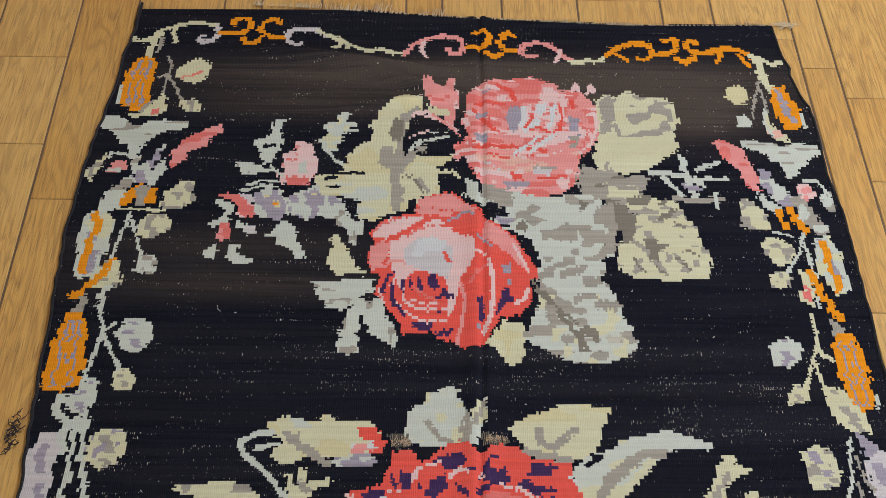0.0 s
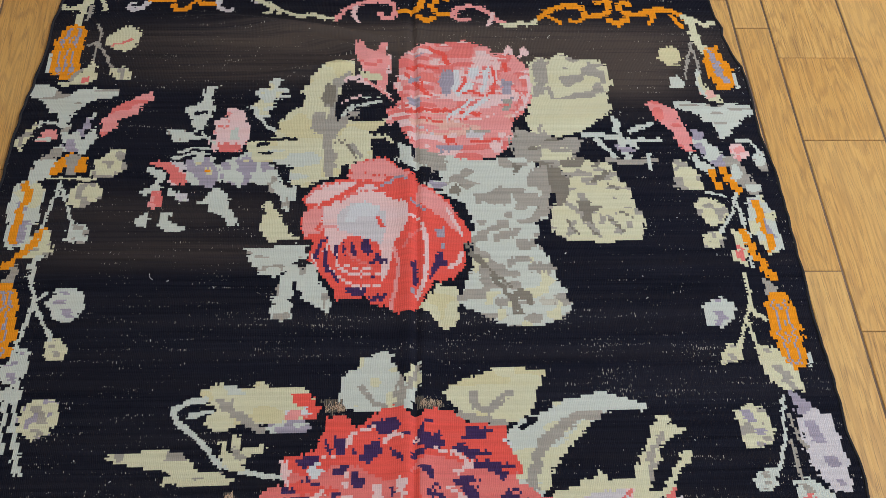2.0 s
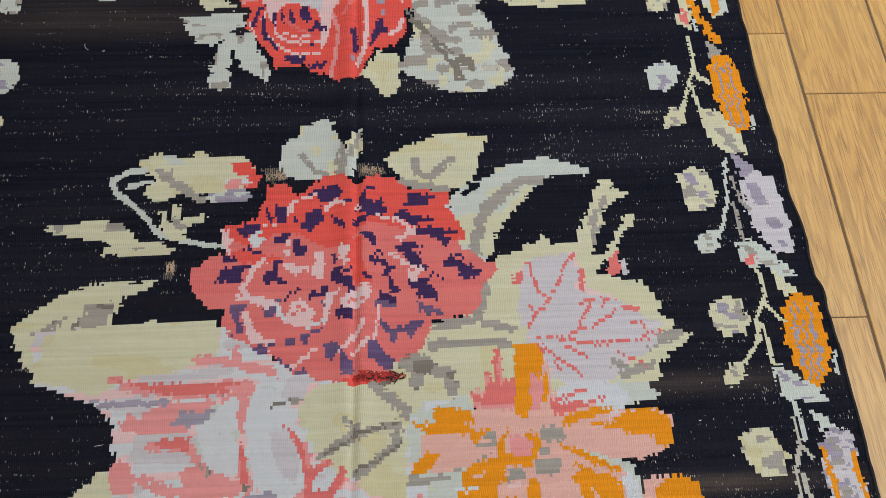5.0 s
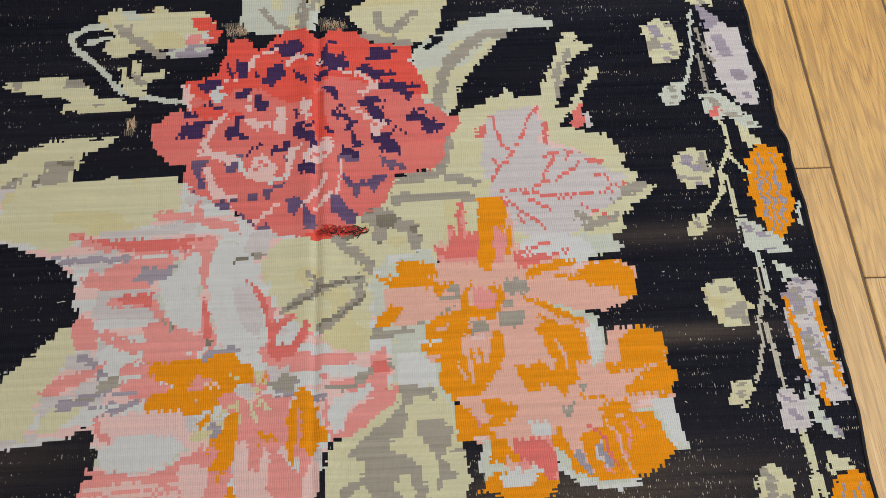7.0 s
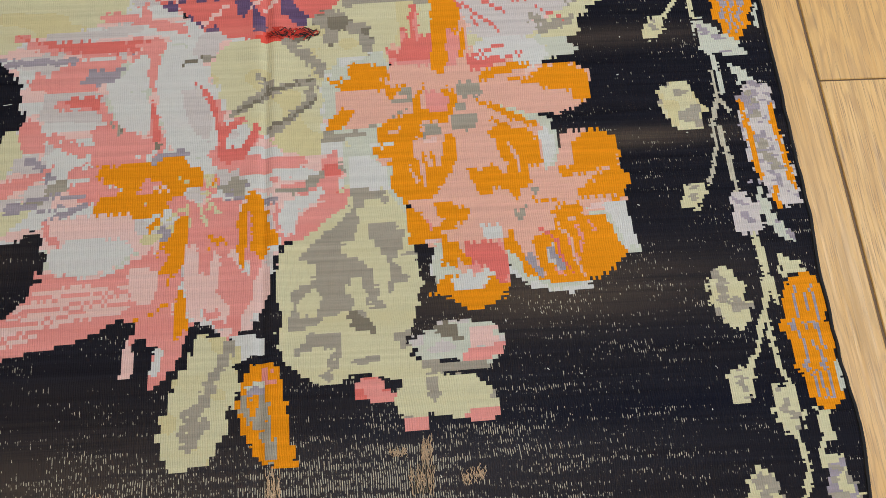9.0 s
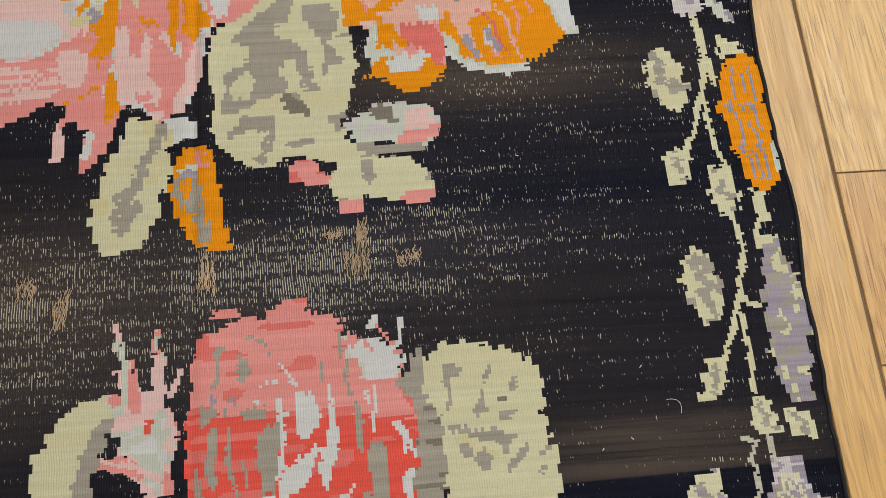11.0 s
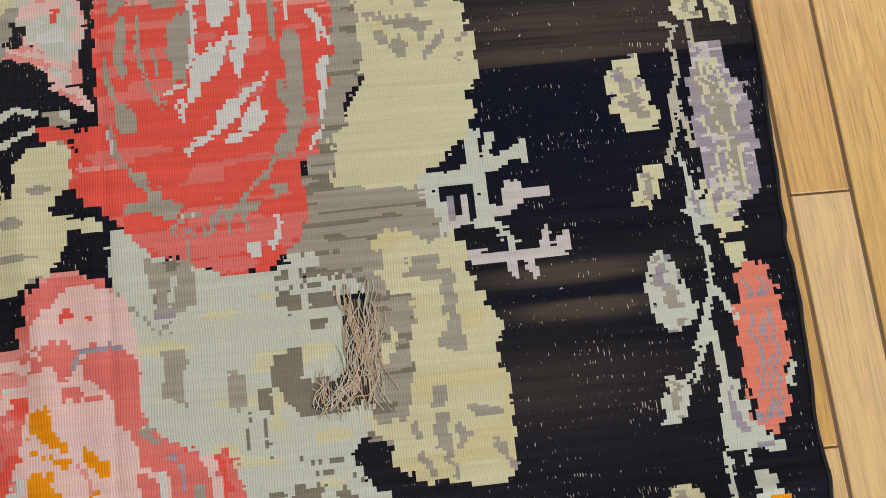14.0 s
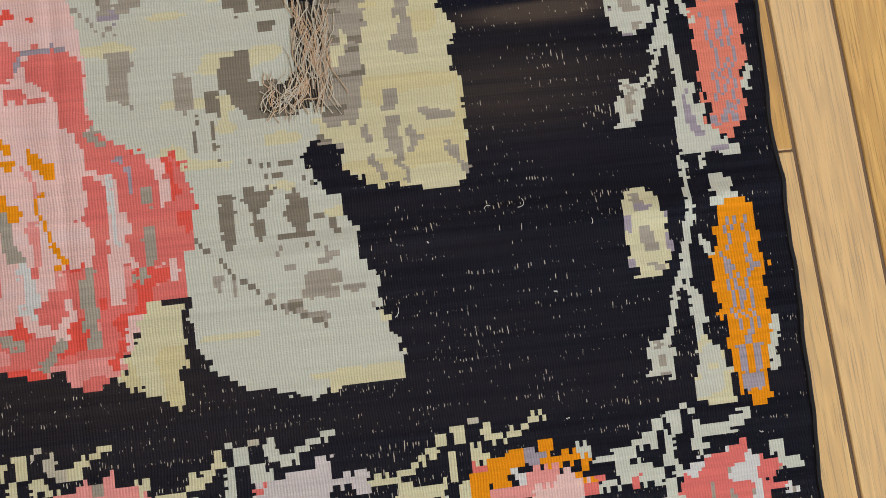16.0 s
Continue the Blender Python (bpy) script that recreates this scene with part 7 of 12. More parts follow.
area("orange", (47.6, -16), (50.1, -14.8), (53.4, -14.7), (55.1, -19.8), (52.6, -20.5), (51, -19.9), (52.9, -18.4), (52, -16.6), (48.2, -17.2), (44.3, -16.8))
area("orange", (24.2, -26.5), (25.8, -24.1), (28.2, -22.2), (31.3, -21.5), (32.1, -22.8), (31, -26), (31.5, -30), (30.5, -33.2), (28.6, -32.9), (27.2, -31.3), (27.4, -28.9), (28.6, -27.9), (25.5, -28.1), (28.3, -26.4))
line("salmon", 1.0, (29, -24.3), (29.8, -26.7), (29.1, -29.9))
line("salmon", 1.1, (31.1, -24.4), (31.5, -29.2), (31, -31.7))
area("orange", (30.5, -33), (33.5, -32.5), (35.1, -28.7), (36.3, -27.2), (35.7, -24.7), (34.6, -23.9), (34.7, -27.1), (32.9, -30.1))
area("orange", (37.6, -28.8), (39, -29.7), (41.1, -31.1), (42.7, -28.4), (41.1, -25.2), (40.4, -23.8), (43.3, -25.2), (47.3, -25.6), (46.8, -29.4), (45.5, -30.9), (43.6, -33.2), (41.8, -32.3), (38.7, -32.5))
line("salmon", 1.0, (43.3, -26), (44.4, -29.3))
line("orange", 1.1, (39.3, -19.6), (43, -21.6), (47.5, -24))
area("mint", (43.2, -33.2), (46.4, -31.5), (48.2, -30.3), (47.1, -32.7))
area("orange", (49.7, -29.7), (51.5, -28.2), (51.8, -25.8), (55, -25.2), (57.7, -26.1), (57.5, -29.4), (58.7, -31.5), (57.1, -34.5), (53.7, -33.9), (50.7, -33.3), (54, -31.6), (51, -31.5), (53.5, -29.9))
area("orange", (45.4, -34), (51.2, -34.8), (51.2, -36.7), (54, -36.9), (55.3, -38.5), (57.7, -40.1), (54.4, -43.7), (49.1, -44.7), (44.9, -44.1), (42.2, -42.1), (41.4, -39), (42, -37.1), (42.9, -39.1), (44.1, -41.6), (45.8, -43.1), (49.4, -42.5), (51.5, -39.8), (50.3, -37.6), (47.2, -36.9))
area("rose", (43.6, -39.2), (47.1, -38.3), (49.2, -38.8), (50.6, -40.6), (50, -42.5), (47.1, -43), (45.1, -42.2), spots=[("coral", 0.3, 1.5, 0.9)])
line("orange", 1.1, (46.6, -39.4), (48.7, -40.3), (49.5, -42.2))
area("lilac", (43.8, -40.6), (45.5, -42.2), (45.8, -43.4), (44.2, -43))
line("lilac", 1.3, (46, -40.2), (47.4, -43.1))
area("mint", (52.6, -35.3), (56.4, -36.3), (58, -40.3), (58.6, -41.4), (56.4, -40.8), (54.6, -37.7))
line("ivory", 1.1, (41.9, -42.7), (44.7, -44.8), (49, -45.8), (51.4, -45.4))
area("orange", (28.9, -34.4), (30.3, -35.3), (32.7, -33.2), (36.3, -34.6), (35.5, -36.8), (33, -37.8), (30.1, -38.4), (28.8, -37.8))
line("salmon", 1.2, (31, -35.4), (34, -35.2))
area("orange", (33, -38.6), (35.3, -39.3), (34.3, -42.2), (34.8, -45.1), (39.6, -45.4), (41, -43.3), (41.2, -45.5), (38.7, -47.1), (35.8, -47.7), (33.8, -45.8), (31.7, -45), (32.9, -43.5))
area("coral", (35.9, -38.8), (41.4, -39.8), (41.4, -44.1), (39.8, -43.3), (37.8, -41.7), (36.3, -42))
area("ivory", (32.6, -38.6), (33.7, -38.9), (32.9, -42.1), (31.5, -42.8), (31.7, -41.3))
area("ivory", (34, -43.6), (35.6, -42.2), (36.1, -44.1), (38.4, -42.8), (39.2, -43.7), (36.7, -45.3), (34.3, -45.2))
line("orange", 1.0, (31.7, -17.1), (30.4, -19.5), (32.1, -21.7), (34.4, -21.9), (36.3, -19), (35.7, -16.5), (34, -16.8))
area("grey", (36.7, -16.9), (39.5, -17.1), (39.8, -18.9), (37, -18.7))
area("grey", (32.1, -22.5), (34.4, -21.8), (38.4, -22.5), (37.5, -24.1), (32.7, -23.8))
line("grey", 1.1, (29.4, -16.9), (30.5, -18.7), (28.3, -20.3))
line("grey", 1.0, (37.7, -19.9), (38.3, -22))
line("grey", 0.9, (39.9, -35.6), (42.2, -35.8))
# lower roses
area("mint", (46.3, -33.9), (48.8, -31.1), (51.1, -29.9), (50.6, -33.6), (49, -35.6), (46.7, -35.2))
# petals of the lily and the orchid
patch("coral", (-23.8, -6.2), (-21.8, -6.5), (-20.2, -7), (-8.4, -7.7), (-5.3, -7.4), (-5.2, -8.6), (-7.5, -9.3), (-9.9, -9.3), (-13, -9.1), (-16.1, -8.9), (-18.6, -7.9), (-21, -7))
patch("rose", (-14.1, -9.8), (-9.9, -9.5), (-7.6, -8.8), (-8.3, -10.2), (-11.3, -11.5), (-14.3, -12.1), (-15.8, -12.9), (-11.9, -13.8), (-12.2, -14.6), (-21.1, -13.6), (-21.8, -12.6), (-18.5, -12.4), (-18.3, -11.4))
stitch("ivory", 0.5, (-14.1, -9.8), (-9.8, -10.1))
stitch("lilac", 0.4, (-26.1, -9.5), (-20.7, -10.1), (-15.3, -10.2))
patch("lilac", (-15, -13), (-13.5, -12.5), (-13.2, -11.5), (-10.9, -11.5), (-10.5, -12.5), (-12, -13.2), (-14.2, -13.5))
patch("blush", (-9.5, -9.3), (-8.2, -9.1), (-8.3, -9.9), (-9.2, -10))
patch("coral", (-17.1, -15.6), (-15.6, -15.7), (-15.5, -15.2), (-11.4, -15.5), (-11.5, -17.4), (-13.6, -16.9), (-15.5, -16.4))
patch("rose", (-22.1, -19.1), (-21.4, -18.3), (-20.3, -18), (-19.1, -19.3), (-18.4, -22), (-19.9, -22.3), (-21.4, -21.8), (-22.3, -20.2))
stitch("rose", 0.8, (-17.5, -20.4), (-15.1, -21.6), (-12.8, -22.8))
patch("rose", (-12.8, -20.1), (-11.2, -19.4), (-7.7, -20.4), (-5.4, -21.4), (-3.9, -21.9), (-4.5, -23.8), (-7.5, -24.3), (-10.4, -25.7), (-12.2, -26.3), (-13.7, -25.8), (-11.9, -24.8), (-11.6, -23.7), (-13.5, -23.1), (-12.1, -21.7))
stitch("rose", 0.4, (-20.6, -26.1), (-18.5, -25.1), (-17.1, -24.6))
stitch("rose", 0.6, (-24.2, -27.1), (-22.4, -26.3), (-20.7, -25.9))
stitch("rose", 0.5, (-14.5, -25.2), (-13, -24.9))
patch("rose", (-15.4, -27.2), (-12.5, -27), (-8, -28.1), (-9.4, -29.5), (-11.5, -30), (-13.4, -29.6))
stitch("lilac", 0.5, (-22.8, -29.3), (-21, -29.3), (-17.5, -28.6), (-13.1, -28.9))
stitch("grey", 0.7, (-17.9, -27.6), (-16.2, -26.9), (-15.5, -26.7))
stitch("lilac", 0.4, (-18.8, -30.4), (-16.9, -30.7), (-15.6, -29.9))
patch("grey", (-10.5, -18.7), (-9.3, -18.8), (-8.5, -20.4), (-8.8, -21.1), (-9.4, -20.3))
stitch("rose", 0.5, (-10.7, -18.3), (-9.3, -19.2), (-9.2, -21.1), (-5.4, -22.2))
patch("coral", (-4.5, -16.3), (-3.9, -18.3), (-3.5, -20.7), (-3.3, -21.9), (-4.6, -21.8), (-4.3, -19.9), (-5, -17.5))
patch("rose", (-7.2, -8.5), (-6, -7.7), (-4.3, -7.8), (-2.7, -8.1), (-2.9, -8.7), (-4.4, -10.3), (-4.1, -11.9), (-4.6, -14.7), (-5.1, -13.9), (-5.4, -12.2), (-5, -10.6), (-5.6, -9.5))
stitch("rose", 0.7, (-7.5, -10.2), (-6, -9.5))
patch("ivory", (-2.9, -8.3), (-0.5, -8.9), (1.9, -11.1), (3.6, -16.4), (4.4, -21.3), (3.7, -24), (0.7, -24.1), (-2.4, -22.4), (-3.2, -19.2), (-4, -15.1), (-3.9, -11.1))
patch("blush", (-0.7, -15.4), (1.2, -14.7), (2.8, -16.4), (3.6, -20.4), (2.9, -22.7), (1, -21), (-0.2, -18.6))
patch("ivory", (-10.2, -16.3), (-8.8, -14.8), (-5.7, -15), (-4.8, -17.5), (-4.8, -20.6), (-6.9, -20.9), (-9.3, -18.8))
patch("coral", (1, -14.3), (2, -14.6), (3.2, -16), (4, -17.7), (4.5, -20.5), (6.7, -19.8), (7.8, -19.3), (7.4, -20.1), (5.5, -21.5), (5.2, -23.7), (7.5, -23.4), (8.6, -21.6), (9.3, -20.4), (10.1, -21), (9, -23.2), (7.8, -25), (5.6, -25.6), (4.1, -25.2), (4.4, -22.8), (3.6, -18.8), (2.4, -16.2))
patch("rose", (2.8, -24.4), (4.1, -23.6), (4.5, -25.3), (3, -24.9))
patch("rose", (7.8, -25.8), (9, -25.9), (11.6, -25.8), (15, -25.5), (15, -26.2), (11.6, -26.6), (11.1, -27.6), (7.8, -27))
stitch("rose", 0.5, (11.6, -25.5), (15.7, -26))
stitch("taupe", 0.4, (10.4, -14.1), (10.9, -15.3), (11.3, -16.6))
stitch("taupe", 0.5, (7, -18.3), (9.3, -17.6), (10.9, -16.3), (12.8, -15.9), (15.2, -15), (16.8, -14.9))
stitch("taupe", 0.5, (11.2, -21.3), (13.5, -20.3), (15.1, -19.2), (17.1, -17.8))
stitch("taupe", 0.5, (-0.6, -11.5), (1.9, -10.8))
patch("grey", (11.6, -30.3), (11.9, -29.6), (14.9, -29.8), (16.4, -28.7), (17.9, -28.1), (17.9, -28.6), (16.4, -29.7), (14.1, -30.6))
patch("grey", (4.9, -28.7), (6, -28), (6.7, -27.3), (7.9, -28.1), (7.9, -29.3), (6, -29.3))
stitch("lilac", 0.5, (5.3, -29.8), (7.9, -30.6), (11.9, -31.1))
patch("orange", (-11.5, -25), (-8.9, -25), (-7.5, -24.8), (-3.7, -25), (-1.9, -24.3), (-0, -24.5), (0.2, -25.6), (2.6, -26.2), (2.1, -28.1), (0.5, -28.4), (-0.2, -29.6), (-2.1, -30.1), (-2.7, -31.5), (-3.8, -31.8), (-5.7, -30.9), (-4.6, -30.6), (-6.4, -30.1), (-7.1, -31.2), (-11.5, -31.3), (-11.8, -30.5), (-10.9, -29.4), (-8, -28.9), (-8, -28.1), (-11.4, -26.5))
patch("rose", (-5.1, -27.2), (-2.9, -27.7), (-4.3, -29), (-6.5, -29.4), (-5.8, -28.3))
patch("pink", (-4, -28), (-1.7, -28.6), (-2.2, -29), (-4, -28.6))
stitch("yellow", 0.3, (-0.7, -27.3), (0.4, -28))
stitch("orange", 0.4, (3.4, -28.6), (4.1, -27.5))
stitch("cream", 0.3, (2.3, -27.3), (2.9, -28.1), (3.4, -27))
stitch("cream", 0.3, (3.6, -28.2), (3.1, -28.9))
stitch("salmon", 0.3, (2.4, -28), (3.2, -27.6), (3.9, -28.1))
patch("rose", (-2.4, -30.1), (0.1, -29.9), (3.1, -32), (6, -32.2), (6.8, -36.7), (5.4, -38.1), (3.2, -36.8), (0.7, -37), (0.6, -33.3), (-1.2, -32.4))
stitch("cream", 0.4, (2.9, -30.8), (3.8, -31.4), (4.7, -32.5))
stitch("cream", 0.4, (2, -31.1), (2.6, -33.1), (3, -33.8))
stitch("yellow", 0.4, (0.5, -31), (0.6, -34))
patch("orange", (-0.5, -32.5), (0.4, -32.1), (0.7, -34.8), (0.5, -37.7), (-0.3, -39.5), (-1.6, -41.1), (-2, -41.6), (-1.5, -39.4), (-3.1, -40.4), (-2.8, -39.3), (-1.6, -37.6), (-2.5, -36.4), (-3.2, -37.5), (-3.5, -37.6), (-2.7, -35.7), (-1.5, -35), (-1.3, -33.7))
patch("orange", (-4.8, -33.6), (-3.8, -32.6), (-2.7, -32.1), (-3.2, -33.2), (-4.4, -34.3))
patch("yellow", (-5.6, -34.7), (-3.7, -34.5), (-4, -35.2), (-5.4, -35.6))
stitch("yellow", 0.4, (-3.7, -33.9), (-1.6, -32.4), (0.2, -31.4))
stitch("lilac", 0.7, (-3, -34.1), (-1.8, -34))
patch("orange", (3.2, -35.3), (4.6, -35.4), (5.7, -36.1), (5.4, -36.6), (4.3, -36.3), (3.2, -35.9))
patch("orange", (6.5, -37.1), (7.2, -36), (6.8, -33.7), (7.4, -31.5), (8.2, -30.8), (8.4, -29.7), (10.1, -30.2), (10.4, -32.5), (10.3, -34.2), (9.3, -34.3), (9.3, -34.8), (10.8, -34.9), (11.9, -35.6), (12, -37.1), (10.8, -37.4), (10.4, -38.9), (9.7, -39.9), (9.4, -41), (8.6, -40.6), (9, -38.4), (9.3, -36.2), (7.9, -35.3), (7.9, -39.8), (7.2, -39.4), (7.2, -37.7))
stitch("rose", 0.6, (8.4, -32.4), (8.4, -36.1), (8.1, -38.7))
patch("pink", (-17.8, -31.6), (-7.1, -31.6), (-6.3, -32.8), (-5.8, -35), (-6.1, -36.9), (-8.1, -38.2), (-9.5, -39.2), (-10.8, -40.2), (-13.6, -40.2), (-16.5, -39), (-17.1, -36.4), (-17.7, -34.2))
patch("ivory", (-14.1, -34.4), (-7.6, -34.9), (-6.1, -36.9), (-9.5, -39), (-13.6, -40), (-16.6, -38.6), (-17.1, -36.4))
stitch("rose", 0.7, (-17.7, -31.9), (-17.1, -34.2), (-15.8, -35))
stitch("rose", 0.6, (-18.3, -39), (-15.8, -39.3), (-14, -39.7))
patch("rose", (-13.6, -40.2), (-10.1, -40), (-7.4, -38.6), (-4.6, -37.4), (-4, -35.9), (-3.1, -38.9), (-3.4, -40.4), (-3.6, -43.3), (-4.6, -43.9), (-6.3, -44.8), (-9.1, -45), (-11.8, -45.3), (-15.9, -45.9), (-17.9, -47.1), (-19.8, -47.8), (-14.4, -48.1), (-9.7, -45.6), (-5.6, -45.2), (-4.2, -45), (-3, -42.6), (-3.4, -41.1))
patch("pink", (-6.7, -39), (-4.6, -38.8), (-3, -39.3), (-3, -41.5), (-3.6, -43.3), (-5, -43.5), (-6.5, -42.7), (-6.9, -41.2))
patch("rose", (-18.6, -39.9), (-13.7, -39.7), (-6.6, -40.9), (-6.3, -44.8), (-10.5, -44.9), (-15.9, -45.9), (-19.9, -47.7), (-22.6, -47.6), (-20.1, -45.5))
stitch("pink", 0.6, (-18.4, -41.4), (-15.6, -41.2), (-12.5, -41.1))
stitch("pink", 0.7, (-20.3, -43.4), (-16.9, -42.2), (-12.4, -42.4))
stitch("pink", 0.6, (-22.7, -46.7), (-18.8, -44.6), (-14.7, -43.7), (-10.5, -44.7))
patch("pink", (0.3, -36.3), (1.8, -36.4), (2.2, -40.1), (3.3, -40.5), (3.6, -39.6), (4.4, -39.9), (4.4, -43.2), (5.5, -44.3), (5.9, -46.5), (5, -46.1), (4.5, -44.6), (3.4, -45.6), (2.8, -44.5), (2.1, -46.2), (1, -46.1), (0.6, -43.6), (0.1, -40.6))
patch("rose", (4.7, -36.6), (8.6, -41.3), (8.7, -44.9), (7.6, -47.7), (4.5, -47.5), (3.4, -46.3), (5.5, -46.7), (6.2, -44.7), (4.6, -43.2), (4.7, -39.9))
patch("rose", (8.6, -37.6), (10.4, -39.2), (9, -44.2), (8.3, -44.9))
patch("orange", (-0.5, -42.4), (0.2, -42.5), (0.7, -44.3), (0.6, -45.7), (-0.1, -47.1), (-0.3, -48.5), (-1, -48.8), (-0.8, -47), (-0.8, -45.3))
patch("orange", (-4.6, -45.3), (-2.9, -44.4), (-1.9, -43.4), (-1.6, -44), (-3.2, -44.9), (-4.4, -45.5))
patch("pink", (10.1, -38.8), (11.1, -40), (10.8, -43.7), (10.1, -45.4), (8.7, -46.4), (8.7, -47.8), (7.3, -47.7), (7.6, -45.9), (8.7, -44.2), (9, -42.1))
patch("rose", (-4.2, -46.4), (-1.1, -44.5), (-0.7, -47.8), (-1.2, -49.3), (-4, -49.1))
patch("rose", (14.8, -33.6), (17.8, -31.9), (18.6, -30.8), (21.6, -30.3), (21.1, -32.2), (19.6, -33.2), (17.7, -34.9), (14.8, -36.6), (12.6, -37.2), (11.9, -35.6), (14.1, -35.8))
patch("pink", (11.9, -36.4), (14.1, -35.4), (13, -36.5))
patch("ivory", (13, -31.6), (16.4, -30.3), (18.6, -29.7), (17.8, -31.1), (14.8, -32.8), (14.1, -35.8), (13, -36.1), (11.9, -34.1))
patch("mint", (18.3, -15.4), (19.9, -13.9), (23.1, -12.2), (26.3, -12.2), (30.1, -15), (30.6, -19.1), (28.9, -21.4), (26.5, -22.8), (25.5, -25.9), (24.7, -28.2), (27, -27.6), (28.8, -33.9), (29.4, -35.4), (27.4, -32.2), (23.6, -27.3), (21.8, -24.1), (19.6, -22.3), (18.5, -19.9))
patch("salmon", (19.9, -19.5), (20.2, -16.8), (27.8, -13.6), (28.1, -9.9), (30.3, -11.7), (31.3, -9.2), (33.6, -11.1), (35.6, -6.1), (38.8, -7.2), (38.8, -11.4), (45.7, -14.2), (46.6, -16.1), (49.9, -15.1), (52.8, -14.7), (55.2, -16), (55, -19.5), (53.1, -20.6), (49.9, -21.4), (45.9, -21.5), (42.9, -20.3), (45.8, -22.6), (48.3, -24.3), (48.2, -27.9), (46.5, -29.4), (48.8, -29.2), (50.6, -24.5), (54.9, -24.6), (57.6, -25.8), (57.1, -31.3), (56.8, -33.8), (53.3, -34.6), (50.8, -36.3), (49.6, -39.3), (43.8, -38.8), (41.5, -36.4), (39.5, -38.5), (35.8, -38.2), (33, -37.2), (29.5, -33.9), (28.9, -32.3), (32, -31), (33.7, -28.1), (33.3, -24.1), (31.4, -23.1), (30.3, -22.7), (28.9, -21.4), (24.2, -21.8), (21.9, -22.1), (20.3, -21.2))
patch("rose", (27.4, -10.6), (28.4, -11.4), (29.1, -12), (29.6, -8.7), (30.2, -8.7), (30.3, -11.7), (30.9, -9.2), (31.4, -9.7), (33.3, -9.8), (34.4, -9.4), (34, -13.6), (31, -13.8), (27.5, -13))
patch("coral", (31.2, -5.4), (31.8, -5.5), (31.7, -6.7), (31.2, -6.5))
stitch("coral", 0.4, (30.8, -6.8), (31.1, -9.2))
patch("rose", (35.8, -9.1), (37.2, -8.6), (37.8, -10.1), (37.4, -13), (36.3, -14.1), (35.1, -13.6))
patch("coral", (38.3, -13.4), (39.5, -12.3), (42.3, -11.6), (44, -11.1), (43.5, -11.7), (42.6, -12.6), (45.1, -12.5), (47.1, -12.1), (46.6, -12.9), (44.1, -13.6), (42.1, -14.1), (40, -15), (38.8, -14.9))
patch("orange", (34.7, -5.2), (36.7, -4.9), (37.8, -5.4), (38.2, -6.3), (37.4, -8.8), (36.4, -8.5), (35.8, -10.8), (35.5, -12), (35.3, -14.9), (33.1, -14.3), (33.4, -13.4), (34.4, -12.8), (34.4, -10.7), (33.9, -9.4), (33.9, -7), (34.6, -6.7))
patch("orange", (37.9, -9.2), (38.5, -9.7), (38.5, -11.4), (37.9, -13), (37.1, -13.1), (37.9, -11.3))
patch("orange", (21.7, -13.4), (22.3, -12.8), (23.9, -12.9), (24, -13.4), (27.2, -13.5), (27.6, -15.2), (26.7, -15.6), (25.4, -14.8), (23, -14.7))
patch("orange", (18.7, -15.2), (20.3, -14.7), (23, -14.7), (26.9, -16), (29.6, -17), (29.1, -17.5), (24.5, -16.7), (22.2, -16.7), (20.2, -16.8), (22.2, -16.1), (21.8, -15.4), (19.1, -15.5))
patch("orange", (27, -17.4), (28.8, -17.3), (27.9, -18.1), (26.8, -18))
patch("orange", (18.7, -21.3), (19.5, -20.1), (20.9, -19.9), (20.7, -19.2), (22.4, -19.3), (22, -19.9), (20.8, -20.4), (20.6, -21.2), (21, -21.8), (19.3, -21.7))
patch("orange", (39.7, -15.8), (41.1, -15.5), (42, -14.9), (43.6, -14.4), (46.1, -14.2), (47, -14.6), (45.5, -15.2), (43.5, -15.3), (41.5, -15.6), (41, -16.7), (39.8, -16.4))
patch("orange", (47, -16.5), (49.4, -16.1), (50, -14.8), (52, -14.6), (53.5, -15.3), (55, -16), (54.9, -18.3), (55, -19.5), (53.9, -20.3), (52.6, -19.9), (52.6, -18.5), (51.1, -18), (48, -17.8), (49.2, -17.2))
stitch("orange", 0.4, (44.2, -16.6), (47.3, -16.8))
stitch("salmon", 0.7, (52.2, -17.4), (52.5, -18.3))
patch("orange", (31.9, -16.7), (30.6, -18.3), (30.5, -20.7), (31.6, -21.6), (33.5, -21.9), (35, -21.8), (35.9, -20.4), (36.3, -18), (35.1, -16.9), (34.5, -17.3), (35.3, -18.6), (35, -20.2), (34, -20.5), (32.8, -20.4), (31.7, -19.6), (31.6, -18.3))
patch("orange", (25.3, -22.7), (27, -21.2), (28.1, -20.9), (30.5, -20.7), (31.6, -21.6), (31.2, -23.5), (29.9, -23.8), (30, -26.6), (31.1, -27.9), (31.4, -30.2), (32.1, -29.1), (32.6, -28), (32.3, -26.2), (33.1, -26.4), (32.8, -28.8), (33.1, -31.1), (34.6, -28.1), (35.7, -25), (35.5, -23.8), (34.5, -23.8), (33.9, -26.5), (33.4, -29.6), (32.3, -31.4), (30.4, -31.8), (29.3, -32.2), (27.1, -30.7), (27.2, -26.4), (27.9, -25.3), (27.2, -24), (25.7, -25.1))
patch("orange", (24.7, -25), (26, -24.4), (25.7, -25.3), (24.8, -25.8))
stitch("salmon", 0.6, (28.4, -22), (29.6, -21.6))
stitch("salmon", 0.4, (29.2, -27.7), (30.5, -30.2))
